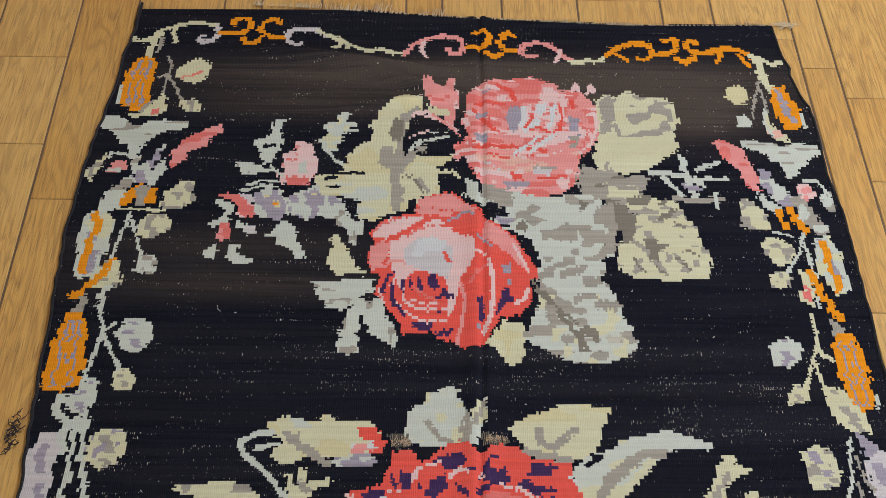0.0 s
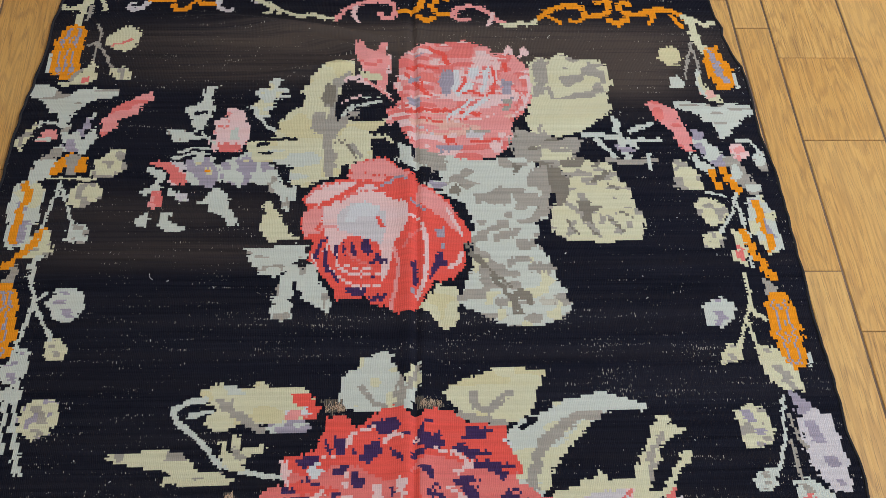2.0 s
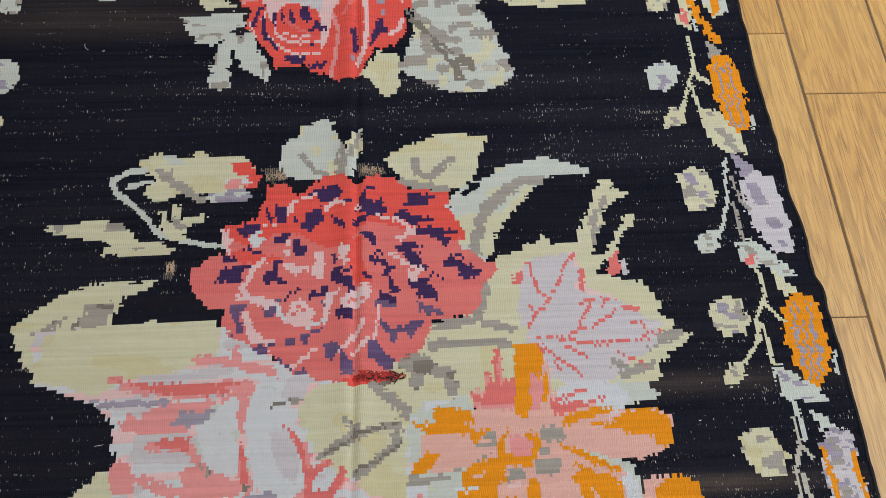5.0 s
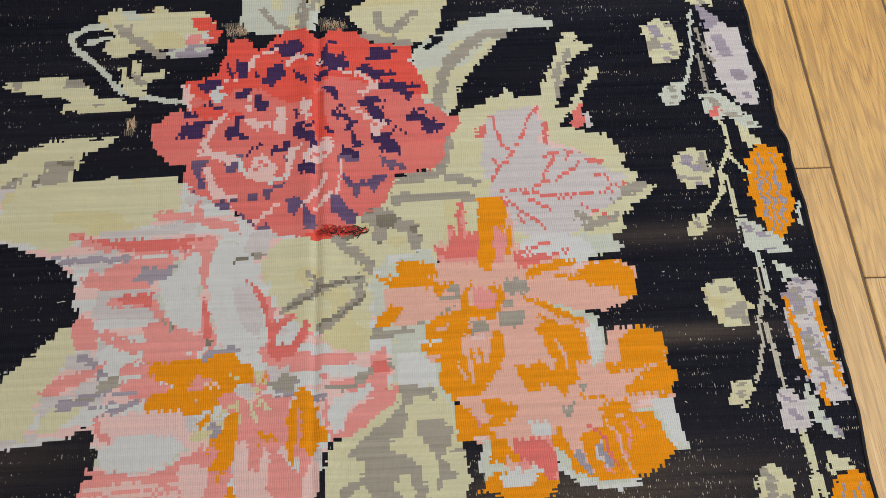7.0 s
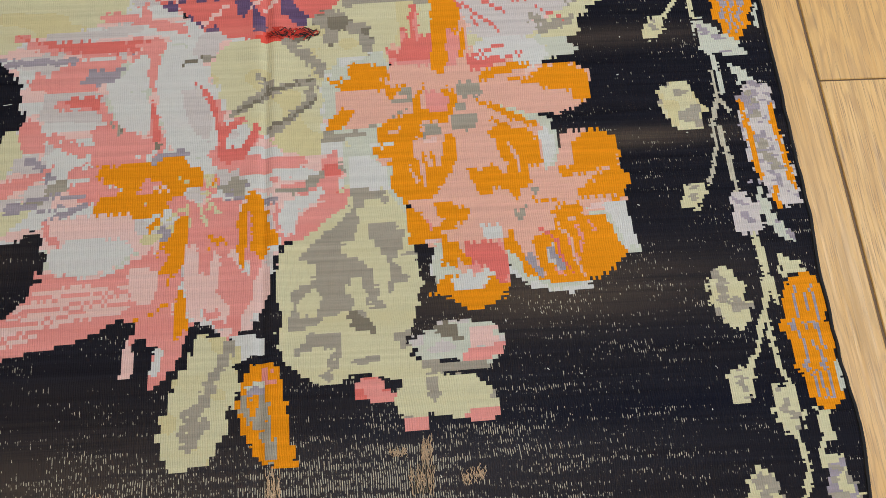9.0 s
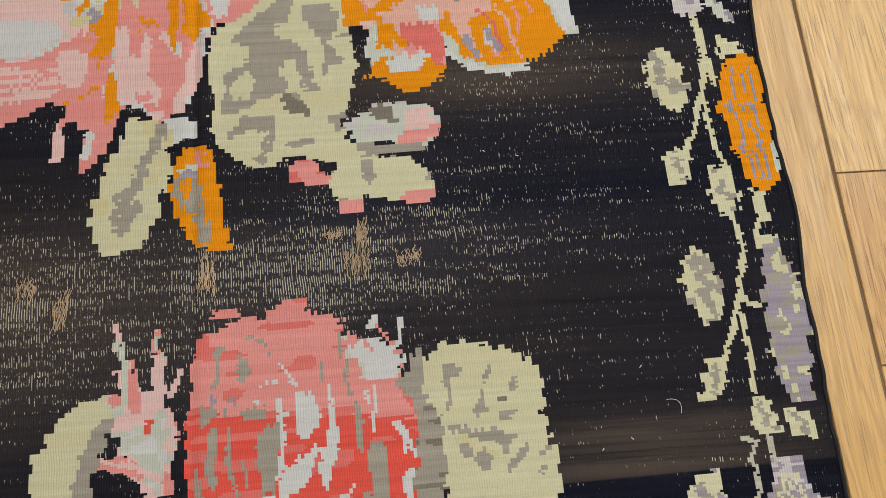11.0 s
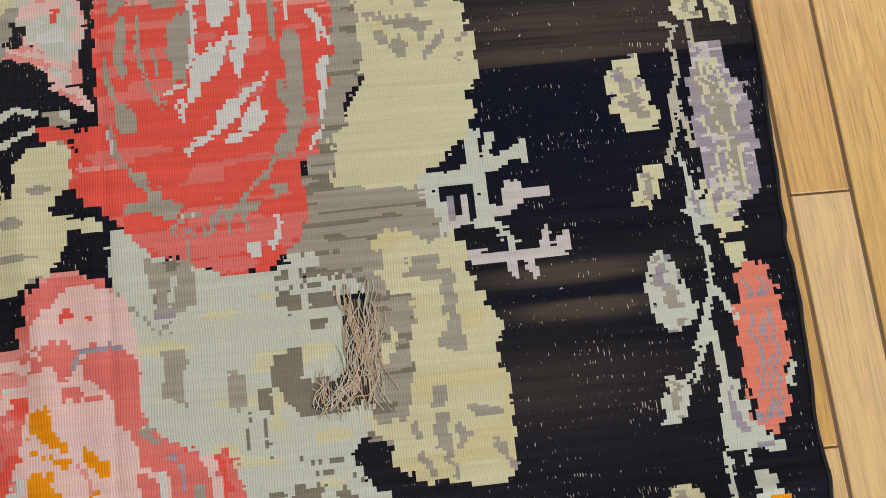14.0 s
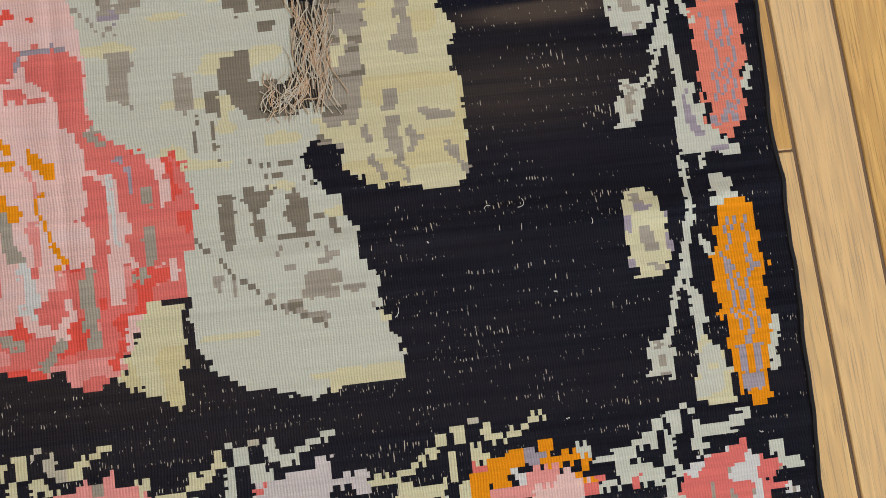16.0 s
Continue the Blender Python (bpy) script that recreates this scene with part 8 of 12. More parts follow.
patch("orange", (39.9, -19.7), (41.4, -19.8), (42.5, -21.1), (45.1, -21.7), (46.1, -23), (47.2, -23.6), (45.7, -23.4), (43.5, -22.2), (41.7, -20.8))
stitch("cream", 0.3, (41.4, -19.8), (43.3, -20.8), (45.9, -22.2))
patch("orange", (41.9, -23.1), (43, -23), (44.5, -24.1), (47, -25.2), (47.1, -27.8), (47.7, -28.7), (46.5, -29), (45, -28.9), (43.7, -30.3), (42.8, -28.3), (42.1, -27.9), (41.2, -25.6), (42, -24.9))
patch("orange", (37.7, -29.9), (37.4, -28.7), (38.5, -29.2), (39.7, -28.5), (40.9, -28.4), (41.9, -29.8), (43.7, -30.3), (45.3, -29.7), (45.5, -31.3), (43.8, -32.3), (43.4, -33), (42.4, -31.8), (41, -31.3), (39.4, -32.2), (38.3, -31.5))
stitch("orange", 0.5, (40.4, -23.9), (41.1, -24.5))
stitch("orange", 0.5, (41, -22.2), (41.8, -22.4))
patch("orange", (51.7, -27.4), (52.7, -26.3), (55.1, -25.2), (52.5, -24.6), (54.5, -24.5), (57.1, -25.1), (57.6, -26), (57.2, -29.4), (58.4, -31.4), (57.2, -31.5), (56.8, -33.8), (52.7, -33.4), (53.6, -32.5), (50.7, -31.5), (53.5, -30.7), (55.1, -30.4), (49.4, -30.4), (49.1, -29.3), (51.5, -29))
stitch("salmon", 0.6, (51.3, -30), (53.3, -29.5))
stitch("salmon", 0.5, (51.5, -31.6), (54.6, -31.2))
stitch("orange", 0.4, (45.2, -33.4), (48.1, -33.9), (50.3, -34.6))
patch("orange", (28.8, -33.5), (30.1, -34), (30.5, -35.5), (31.6, -36.4), (33.8, -35.8), (32.8, -34.6), (32.2, -33), (34.8, -32.9), (35.4, -34.4), (36.5, -34.8), (36.1, -35.3), (34.5, -36.7), (31.9, -37.1), (29.6, -37.6), (28.6, -36.1))
stitch("salmon", 0.6, (30.6, -35.1), (31.2, -36.2))
patch("rose", (30.9, -35.2), (32, -35.8), (31.6, -36.5), (30.8, -36.2))
patch("orange", (33.1, -38), (35.5, -38.2), (35, -39.3), (36.4, -40.1), (36.6, -41.6), (35.5, -41.5), (34.9, -40.4), (34.1, -41.4), (32.8, -41))
patch("mint", (32.2, -38.3), (33, -38.4), (32.6, -41.7), (34.1, -41.1), (35.1, -42.3), (33.6, -43.2), (32.1, -43.9), (31.5, -41.6))
patch("orange", (32.3, -43.5), (34, -42.5), (33.9, -43.6), (33.2, -44.7), (35.3, -44.5), (36.6, -45), (38.1, -44.3), (39.8, -41.9), (40.3, -43.8), (41.4, -44.4), (40.2, -45.2), (39, -46.2), (37.9, -46.5), (37.1, -47.2), (36.1, -47.2), (34.7, -46.1), (33.1, -45), (31.8, -44.6))
patch("ivory", (33.9, -43.6), (35, -43), (35.8, -42.3), (36.6, -41.8), (36.8, -43.1), (38, -42.5), (38.7, -41.8), (39.4, -43), (37.8, -43.9), (36.7, -44.8), (35.3, -44.5))
patch("rose", (35.8, -38.6), (40.9, -38.6), (41, -40.9), (41.3, -44.6), (40.2, -44.1), (39.8, -41.9), (38.4, -41.8), (37, -42.8), (36.2, -42.3), (37, -40.9), (35.9, -39.3))
patch("mint", (41.1, -39.7), (41.6, -42.4), (42.3, -42.8), (43.2, -44.4), (46, -44.8), (46.3, -45.6), (50.3, -45.3), (50.3, -44.9), (44.6, -44.1), (43.4, -42.5), (42.5, -41))
patch("orange", (41.5, -37), (42.2, -37.2), (42.2, -38.7), (42.8, -41), (43.3, -43.3), (46.7, -44.7), (50.3, -44.9), (52.6, -44.4), (54.1, -43.7), (55.4, -42.4), (56.8, -41), (57.7, -39.9), (55.8, -39.7), (55.4, -38.2), (54.5, -36.4), (51.6, -36), (50.8, -36.7), (47.9, -36.1), (47.7, -37.6), (46.1, -38.2), (44.5, -38.9), (42.7, -38.7))
patch("orange", (47.2, -35.3), (50, -34.3), (51.5, -34.4), (51.6, -36), (48.5, -36.5))
patch("salmon", (42.4, -38.7), (43.8, -38.7), (44.8, -39.6), (45.2, -42.3), (46.1, -43.6), (44.7, -43.4), (43.9, -41.1))
patch("lilac", (44, -40.5), (44.9, -41), (44.9, -42.3), (45.8, -43.5), (44.6, -43), (44, -41.8))
patch("blush", (46.3, -39.9), (47.2, -39.8), (47.5, -41.7), (48.4, -43.3), (47.8, -43.2), (46.4, -41.6))
stitch("lilac", 0.4, (46.4, -41.4), (47.3, -41.7), (48, -43))
stitch("rose", 0.4, (49.3, -39.2), (49.8, -40.8), (50.4, -41.7))
stitch("rose", 0.4, (50.5, -37.2), (51.1, -38.6), (50.9, -40.5))
stitch("rose", 0.4, (52.2, -36.8), (53.1, -38.4))
stitch("rose", 0.4, (47, -42.8), (48.6, -44.1))
patch("mint", (51.7, -35.6), (54.6, -35.8), (56.7, -34.4), (57, -36), (57.7, -37.6), (57.7, -39.9), (58.5, -40.7), (57.4, -41.8), (56.6, -40.9), (55.8, -39.7), (55.8, -37.8), (54.5, -36.4))
stitch("grey", 0.5, (28.8, -16.9), (30.5, -17.4))
stitch("grey", 0.5, (27.9, -18.5), (30.6, -18.9))
stitch("grey", 0.4, (27.8, -20.5), (29.7, -20))
patch("grey", (36.7, -16.6), (39, -16.5), (39.7, -18.1), (39.6, -18.9), (37.7, -17.9), (36.9, -18.7), (36.6, -17.7))
patch("grey", (36.2, -19.1), (37.9, -19.6), (37.4, -20.8), (36.3, -20.4))
patch("grey", (35.4, -22), (38.1, -22.4), (37.6, -23.4), (35.7, -23))
patch("grey", (31.8, -22), (34, -22.4), (33.9, -23.5), (31.8, -23.2))
patch("grey", (19.6, -23), (21.9, -22.5), (23.1, -22.4), (24.2, -22.5), (23.8, -23.2), (21.9, -23.1), (20.3, -23.6))
stitch("grey", 0.4, (24.4, -21.9), (25.2, -21.8))
patch("grey", (42.8, -34.9), (44.4, -34.3), (44.2, -35.8), (42.3, -36))
patch("grey", (44.7, -31.8), (46.5, -32), (45.7, -32.7))
patch("pink", (-22.6, -47.6), (-20.1, -45.5), (-17.6, -42.2), (-13.6, -40.7), (-6.5, -41.2), (-6.4, -44.5), (-10.5, -44.9), (-15.9, -45.9), (-19.8, -47.8))
stitch("rose", 0.6, (-17.2, -39.7), (-13.6, -40.5), (-9.4, -40.6), (-6.5, -42.3))
stitch("rose", 0.5, (-17.6, -42.2), (-13.5, -41.8), (-7.9, -42.2))
stitch("rose", 0.5, (-18.9, -43.5), (-14.8, -43.3), (-9.2, -43.2), (-5, -43.9))
stitch("rose", 0.5, (-20.1, -45.2), (-16, -44.8), (-11.9, -43.9))
stitch("rose", 0.6, (-22.6, -47.4), (-19.3, -46.4), (-15.2, -45.8), (-10.5, -45.2))
motif("thistle/left", "pink and mint thistle bud")
area("pink", (0.7, -72.6), (1.2, -72.5), (1.8, -75), (3.1, -77.7), (3.7, -80.8), (5.3, -81), (5.6, -77.9), (5.3, -75.3), (5, -73.7), (5.8, -73.8), (6.2, -76.1), (6.8, -79.3), (6.8, -81.7), (7.7, -84.3), (8.3, -85.6), (7.3, -89.6), (7.9, -93.1), (4.9, -92.8), (2.5, -89.7), (1.6, -86.7), (0.7, -82.9), (0, -81.4), (1.5, -81.2), (1.5, -77.4), spots=[("rose", 0.35, 1.2, 2), ("mint", 0.25, 1.2, 1.5)])
area("mint", (3.7, -85.1), (6.8, -82.9), (7, -91.4), (4.9, -91.7), (3.1, -88.6), (1.9, -86.1), spots=[("ivory", 0.3, 1.5, 0.9)])
area("red", (4, -84.2), (5.3, -84.3), (5.3, -86.5))
line("pink", 0.8, (6.8, -81.7), (7.9, -80.6), (8.2, -79.3))
line("rose", 0.7, (-0.5, -88.7), (1.3, -88.4), (3.1, -89.3), (4.4, -90))
line("mint", 0.7, (0, -81.4), (-0.6, -81.8))
line("pink", 0.8, (-0.7, -88.4), (1.7, -89.1), (4, -90), (5.9, -91.1))
line("rose", 0.8, (-0.7, -88.9), (1.6, -89.6), (3.9, -90.5))
line("pink", 0.9, (4.5, -93), (6.9, -93.8), (8.1, -95.7))
line("rose", 0.7, (5.1, -93.8), (7, -94.9))
line("mint", 0.8, (-2.1, -96.8), (0.3, -95.2), (2.2, -95.7))
line("mint", 0.8, (-1.9, -99.3), (0.2, -98.2), (2.1, -97.5))
area("grey", (3.2, -95.7), (5.6, -95.4), (6.8, -97.4), (4.4, -97.4), spots=[("mint", 0.3, 1.5, 0.9)])
area("red", (2.3, -97.2), (6.8, -97.9), (6.1, -99.2), (3.1, -98.8))
motif("leaf/arch_left", "cream arched leaf")
area("cream", (-7.5, -92.2), (-7.7, -88.1), (-5.9, -85.3), (-5.4, -84.2), (-4.2, -82.8), (-2.4, -81.8), (0, -81.4), (1, -83), (0.4, -84.8), (-1.1, -87), (-1.7, -89.9), (-1.9, -93.8), (-7.4, -96.6))
line("grey", 1.8, (0.1, -84.4), (-1.3, -87.5), (-2.1, -91.6), (-2.2, -96.1))
motif("leaf/left_low", "cream leaves")
area("cream", (1.9, -99.3), (6.1, -99.1), (6.2, -103.4), (4, -106.1), (7.5, -107.7), (9.7, -108.3), (8.6, -109.1), (5.1, -108.7), (4.8, -110.9), (3.7, -113.1), (1.5, -114), (-0.3, -115), (-2, -114.9), (-2.7, -120.6), (-7.2, -121.1), (-6.9, -101.4), (-1.7, -103.1), (0.1, -101.5), spots=[("grey", 0.12, 2.5, 1.2)])
motif("field_gap/b", "")
area("black", (4, -106.7), (6.7, -104.4), (10.2, -106.5), (9.6, -113.9), (4.3, -113.2), (4.8, -110.9), (5.1, -108.6), (8.3, -109), (8.6, -108.1), (7.5, -107.7))
line("cream", 1.1, (5.1, -108), (8.5, -108.7))
area("black", (-2.4, -113.6), (-2, -113.7), (-1.8, -115.4), (-0.4, -116.2), (0.4, -117.3), (0.3, -120.5), (-2.7, -120.8))
area("black", (-0.8, -101.4), (0.1, -100.9), (0.1, -103.3), (0.1, -104.9), (-0.9, -105))
motif("leaf/grey_band", "grey-beige woven band")
area("grey", (33.2, -78.9), (37.8, -79.3), (37.6, -87.9), (37.8, -94.3), (35.1, -96.6), (34.4, -100.2), (33.1, -101.3), (32.9, -106.8), (37.6, -107.6), (42.2, -107.2), (43.3, -111.5), (44.9, -112.8), (45.2, -115.4), (42.2, -119.6), (40.3, -126.3), (38.4, -133.8), (33.9, -133.4), (36.1, -122.4), (36.7, -116.7), (27.1, -115.7), (28.5, -109.9), (30.8, -102.9), (33, -91.9), spots=[("taupe", 0.2, 6, 0.5)])
motif("rose/lower_top", "rose-pink crown of a red rose")
area("rose", (9.2, -84.7), (9.7, -78.3), (10.6, -75.8), (13.2, -74.4), (15.7, -73.7), (17.6, -73.9), (19, -72.5), (20.6, -71.6), (22.6, -72.1), (23.4, -73.9), (26.4, -74.4), (26.5, -76.7), (27.7, -77.4), (29.5, -79.6), (32, -80.4), (33.1, -81.8), (34.3, -87.2), spots=[("coral", 0.16, 4, 1)])
area("rose", (11.4, -73.1), (13.2, -72.2), (15.2, -72.8), (15.2, -73.4), (13.2, -73.6))
area("mint", (28.4, -76.9), (29.6, -77.7), (32, -80.4), (33.2, -81.6), (31.2, -82), (28.7, -81.8), (28.3, -78.8))
area("mint", (26.6, -76.7), (27.7, -76.6), (28.3, -78.8), (26.9, -79.6))
motif("rose/lower", "large red rose with grey and ivory petal lines")
area("red", (9.1, -84.2), (34.7, -86.8), (34, -90.8), (32.6, -98.2), (31.5, -103), (29.6, -104), (29.5, -108.8), (28.8, -112.3), (27, -113.4), (25.7, -114.9), (20.4, -114.9), (17.6, -113), (13.6, -112), (11.1, -110.5), (10.1, -108), (7.5, -105.9), (6.1, -104), (5.9, -101.5), (6.7, -98.5), (9.1, -97.6), (9, -92.6), spots=[("coral", 0.2, 5, 1)])
area("coral", (11.1, -106.4), (29.3, -107.1), (29.4, -110), (28.5, -112.7), (25.7, -114.7), (20.4, -114.9), (17.6, -113.2), (13.7, -111.6), (11.1, -109.9), spots=[("red", 0.35, 6, 1)])
motif("leaf/lower_cream", "large creamy leaf with grey flecks")
area("cream", (38.1, -79.4), (40.5, -78.3), (42.2, -79.8), (45.1, -76.1), (48.6, -79.1), (48, -87), (48.6, -89.7), (49.1, -92.3), (48.8, -96.7), (47.7, -98.2), (48.7, -99.2), (47.6, -102.2), (45.8, -103.9), (43.8, -105.6), (41.9, -106.3), (42, -107.8), (32.9, -107.1), (33.1, -101), (34.7, -100.2), (35.6, -97.2), (37.6, -94.9), (37.3, -89.2), (37.5, -83.3))
area("cream", (34.8, -80.7), (36.6, -79.1), (38, -78.2), (39.2, -79.6), (40.4, -79.5), (41.8, -78.6), (43.6, -80.3), (47.2, -81.9), (48.4, -83.3), (48.2, -88.3), (48.8, -92), (48.4, -96.8), (36.8, -95.7), (37, -87.2), (35.1, -83.9))
line("cream", 1.0, (39.3, -89.4), (41.7, -90.4))
line("yellow", 1.0, (39.3, -90), (42.7, -92.2))
motif("sprig/lower", "mint and lilac spiky sprig")
line("mint", 1.5, (41.9, -107), (45.4, -107.4), (47.4, -106.6), (50.1, -105.9), (52, -105.3))
area("mint", (51.7, -105.4), (52.5, -104.9), (52.8, -103.7), (53.4, -103.8), (53.7, -105), (53.5, -106.5), (51.8, -106.2))
line("mint", 1.4, (47.6, -102.7), (47.9, -105.9), (47.8, -108.3), (48.3, -112.3))
line("mint", 0.9, (49.3, -103), (48.8, -105.6))
line("mint", 1.1, (46.5, -107), (48.2, -109.3), (47.1, -112.4))
line("mint", 1.4, (41.9, -107.7), (43.3, -110.4), (44.2, -111.7), (44.2, -112.7))
line("lilac", 1.1, (44.7, -109.8), (44.7, -111.9))
line("blush", 1.1, (46, -109.9), (45.8, -111.8), (44.8, -112.2))
line("blush", 1.2, (54.1, -109.7), (51.8, -109.9), (50.1, -111.1), (49, -111.8))
line("blush", 0.9, (50.6, -108.5), (50.5, -109.9))
line("blush", 0.9, (51.6, -108.5), (51.5, -109.8))
line("mint", 1.0, (47.8, -112.6), (49.3, -112.7))
line("blush", 1.1, (44.9, -115.8), (49.7, -116.3))
area("blush", (48.8, -116.5), (51, -115.6), (54.6, -115.4), (55.7, -114), (56.4, -114), (56.1, -116.5), (52, -116.8))
line("mint", 1.0, (49.8, -113.5), (50.4, -115.1))
line("blush", 0.9, (53.9, -113.8), (53.7, -115.6))
line("blush", 0.9, (50.1, -116.7), (50.2, -118))
line("blush", 0.9, (51.8, -116.8), (52.4, -118.2))
motif("leaf/mint_mass", "pale mint leaf with grey-brown patches")
area("mint", (9.2, -109.1), (10.9, -109.3), (13.7, -111.9), (17.6, -113.2), (20.4, -115), (25.7, -115), (28.8, -113.5), (31.3, -113.2), (29.9, -115.4), (28.6, -115.9), (36.7, -116.8), (32.9, -118.6), (32.6, -122), (32.9, -125.5), (35.6, -128), (34.1, -132.3), (34.8, -136.7), (26.7, -138), (17.9, -137), (11.6, -128.7), (11.4, -122), (9.4, -116))
area("mint", (11.6, -115.9), (32.9, -118.1), (32.1, -126.3), (34, -130), (34.2, -132.1), (33.5, -133.7), (31.9, -134.4), (32.6, -136.2), (33.9, -137.4), (35.4, -138.7), (35.8, -140.5), (36.7, -141.7), (37.1, -144), (38.3, -146.3), (38.2, -149.5), (39.2, -150.8), (39.5, -152.5), (40.2, -153.4), (39.5, -155.7), (35.9, -155.8), (33.2, -155.8), (32, -157), (28.3, -156), (25.1, -155.6), (22.1, -153.1), (21.2, -152), (20.2, -150.2), (20.1, -145.3), (21, -139.9), (19.8, -133.6), (17.7, -132.2), (15.2, -129.6), (11.7, -122.9), spots=[("cream", 0.1, 5, 1.5)])
area("mint", (26.3, -142.2), (37, -143.9), (37.6, -149.5), (32.1, -150), (25.8, -147.1), spots=[("grey", 0.22, 2, 1.2)])
line("cream", 1.5, (33.2, -155.6), (39.2, -155.4))
line("mint", 1.6, (29.9, -138.1), (29.9, -140.9))
line("lilac", 1.0, (14, -118.5), (15.7, -118.5))
line("mint", 0.7, (25.6, -115.9), (36, -117))
line("mint", 0.7, (25.5, -116.8), (35.9, -117.9))
line("mint", 1.2, (28.4, -117.8), (28.6, -118.7))
area("grey", (13.6, -112.4), (17.6, -113.2), (17.1, -117.5), (16.3, -117.5), (16.1, -115.1), (15.2, -114.3), (15.4, -117.3), (13.9, -117.7), spots=[("taupe", 0.3, 1.5, 0.9)])
patch("grey", (11.7, -77.7), (12.7, -76.5), (13.4, -76.9), (12.7, -77.8), (12.4, -80.4), (12.2, -81.7), (11.3, -81.3), (12, -80.4), (12.1, -78.7))
patch("grey", (14.4, -77.6), (15.5, -78.1), (15.9, -79.4), (15.7, -80.4), (14.8, -80.9), (14.3, -81.2), (14.8, -80), (13.9, -79.9), (14.5, -79.3))
stitch("grey", 0.4, (15.3, -75.4), (16.5, -75.9), (17.4, -76.6), (18.1, -78))
patch("grey", (10.4, -83.4), (11.6, -83.6), (12.2, -83.9), (12.2, -84.6), (10.9, -85.1), (10.7, -86), (10.2, -86.3))
patch("grey", (12.8, -83.8), (13.3, -83.9), (13.3, -85), (12.8, -85.1))
patch("grey", (14.6, -85), (15.3, -84.2), (16.2, -83.7), (17.1, -84.1), (17.6, -85.1), (17.4, -85.7), (16.6, -85.2), (15.6, -85.1))
stitch("lilac", 0.4, (11.6, -82.8), (12.1, -83))
stitch("lilac", 0.4, (13.6, -83), (14.2, -83.3))
stitch("ivory", 0.3, (19.2, -79.1), (20.1, -80.5), (20.9, -81.9))
stitch("ivory", 0.3, (16.8, -81.9), (17.9, -81.4), (18.7, -81.3))
stitch("ivory", 0.4, (16.4, -83.4), (17, -83.6))
patch("red", (11, -85), (18.3, -85.7), (18.3, -86.1), (15.8, -86.5), (12.2, -85.9))
patch("ivory", (18.7, -83.6), (19.3, -83.3), (19.4, -84.6), (20.2, -85), (19.5, -85.3), (19.3, -89.4), (19.6, -91.4), (19, -91.3), (18.8, -88.7), (18.8, -85.5))
patch("ivory", (20.9, -82.5), (21.8, -82.6), (22.7, -84), (23.5, -85.4), (23.2, -86.6), (22.5, -87.2), (21.3, -87.7), (20.7, -85.7), (20.7, -83.8))
stitch("grey", 0.4, (23.9, -79.2), (23.9, -81.5))
stitch("grey", 0.4, (26, -76.1), (26.1, -79.1))
stitch("grey", 0.4, (26.7, -79.8), (26.4, -81.7), (26.9, -83.7))
patch("grey", (27.2, -84.7), (27.9, -84.5), (28.1, -86.5), (28, -89.7), (27.4, -89.7), (27.3, -87.7))
stitch("ivory", 0.4, (24.6, -82.2), (24.7, -83.9), (24.9, -85.8), (25, -86.8))
stitch("ivory", 0.4, (29.6, -82.7), (29.6, -84.7), (29.3, -86.3), (29.1, -87.8))
stitch("ivory", 0.5, (28.6, -83.3), (28.8, -84.6))
patch("grey", (28.7, -89.1), (30.3, -89.6), (30.2, -93.1), (28.3, -92.6), (28.4, -90.3))
patch("ivory", (22.4, -88.8), (24.3, -88.7), (25.3, -86.8), (25.6, -86.5), (25.4, -88.1), (24.7, -90), (24.4, -91.8), (23.7, -92.4), (23.3, -89.2), (22.4, -89.7))
stitch("ivory", 0.5, (31.8, -87.1), (32.6, -88.2), (33.1, -89.8), (33.6, -90.9))
patch("ivory", (18.6, -93.2), (18.9, -91.9), (19.9, -90.8), (21.1, -89.9), (21.9, -89.7), (21.6, -92.2), (20.4, -93), (19.5, -93.6), (18.9, -95.7), (18.2, -95.6), (18.6, -94.4))
patch("ivory", (22.9, -90.4), (24.2, -90.6), (23.5, -93.3), (23.2, -93.6), (23.1, -91.7))
stitch("ivory", 0.4, (16.1, -94.7), (17, -94.1), (17.9, -94))
stitch("ivory", 0.4, (16.9, -96.1), (17.7, -95.9), (17.7, -97.4))
stitch("ivory", 0.5, (17.6, -101.4), (19.5, -100.1), (21, -99), (22.2, -98.5))
patch("ivory", (21.1, -97.2), (22.6, -96.4), (23.9, -95.3), (26.7, -93.8), (27, -93.7), (26.3, -94.6), (24.5, -95.6), (23.5, -96.5), (23.4, -97.7), (22.2, -99.1), (21, -99))
patch("ivory", (23.7, -98.1), (24.4, -96.9), (25.3, -96.4), (25.8, -97.7), (26.7, -98.1), (25.5, -99.2), (24.2, -100), (23, -100.5), (21.5, -100.8), (22.4, -100.1), (23.7, -99.3))
stitch("grey", 0.5, (9.8, -90.4), (9.9, -92.9), (10.7, -95.2))
patch("grey", (10.7, -95.5), (11.9, -95.9), (12.6, -96.9), (12.5, -98.8), (10.9, -98.6), (10.7, -97.4))
stitch("blush", 0.4, (9.9, -98.2), (10.2, -100.7))
stitch("grey", 0.5, (10.3, -101.3), (11.7, -102.7), (12.8, -104), (13.7, -105.3), (14.5, -106))
patch("grey", (11.7, -103), (13.2, -103), (13.4, -104.4), (12.5, -104.8))
patch("grey", (14, -105.3), (14.8, -105.1), (15.1, -106.3), (17.1, -106.8), (17.1, -107.4), (15, -107.2), (14.2, -107.4), (11.6, -107.5), (11, -106.8), (13.3, -106.6))
patch("grey", (20.5, -107.8), (23.2, -107.5), (24.9, -107.5), (24.9, -108.1), (23.7, -108.7), (21.9, -108.8), (20.5, -108.4))
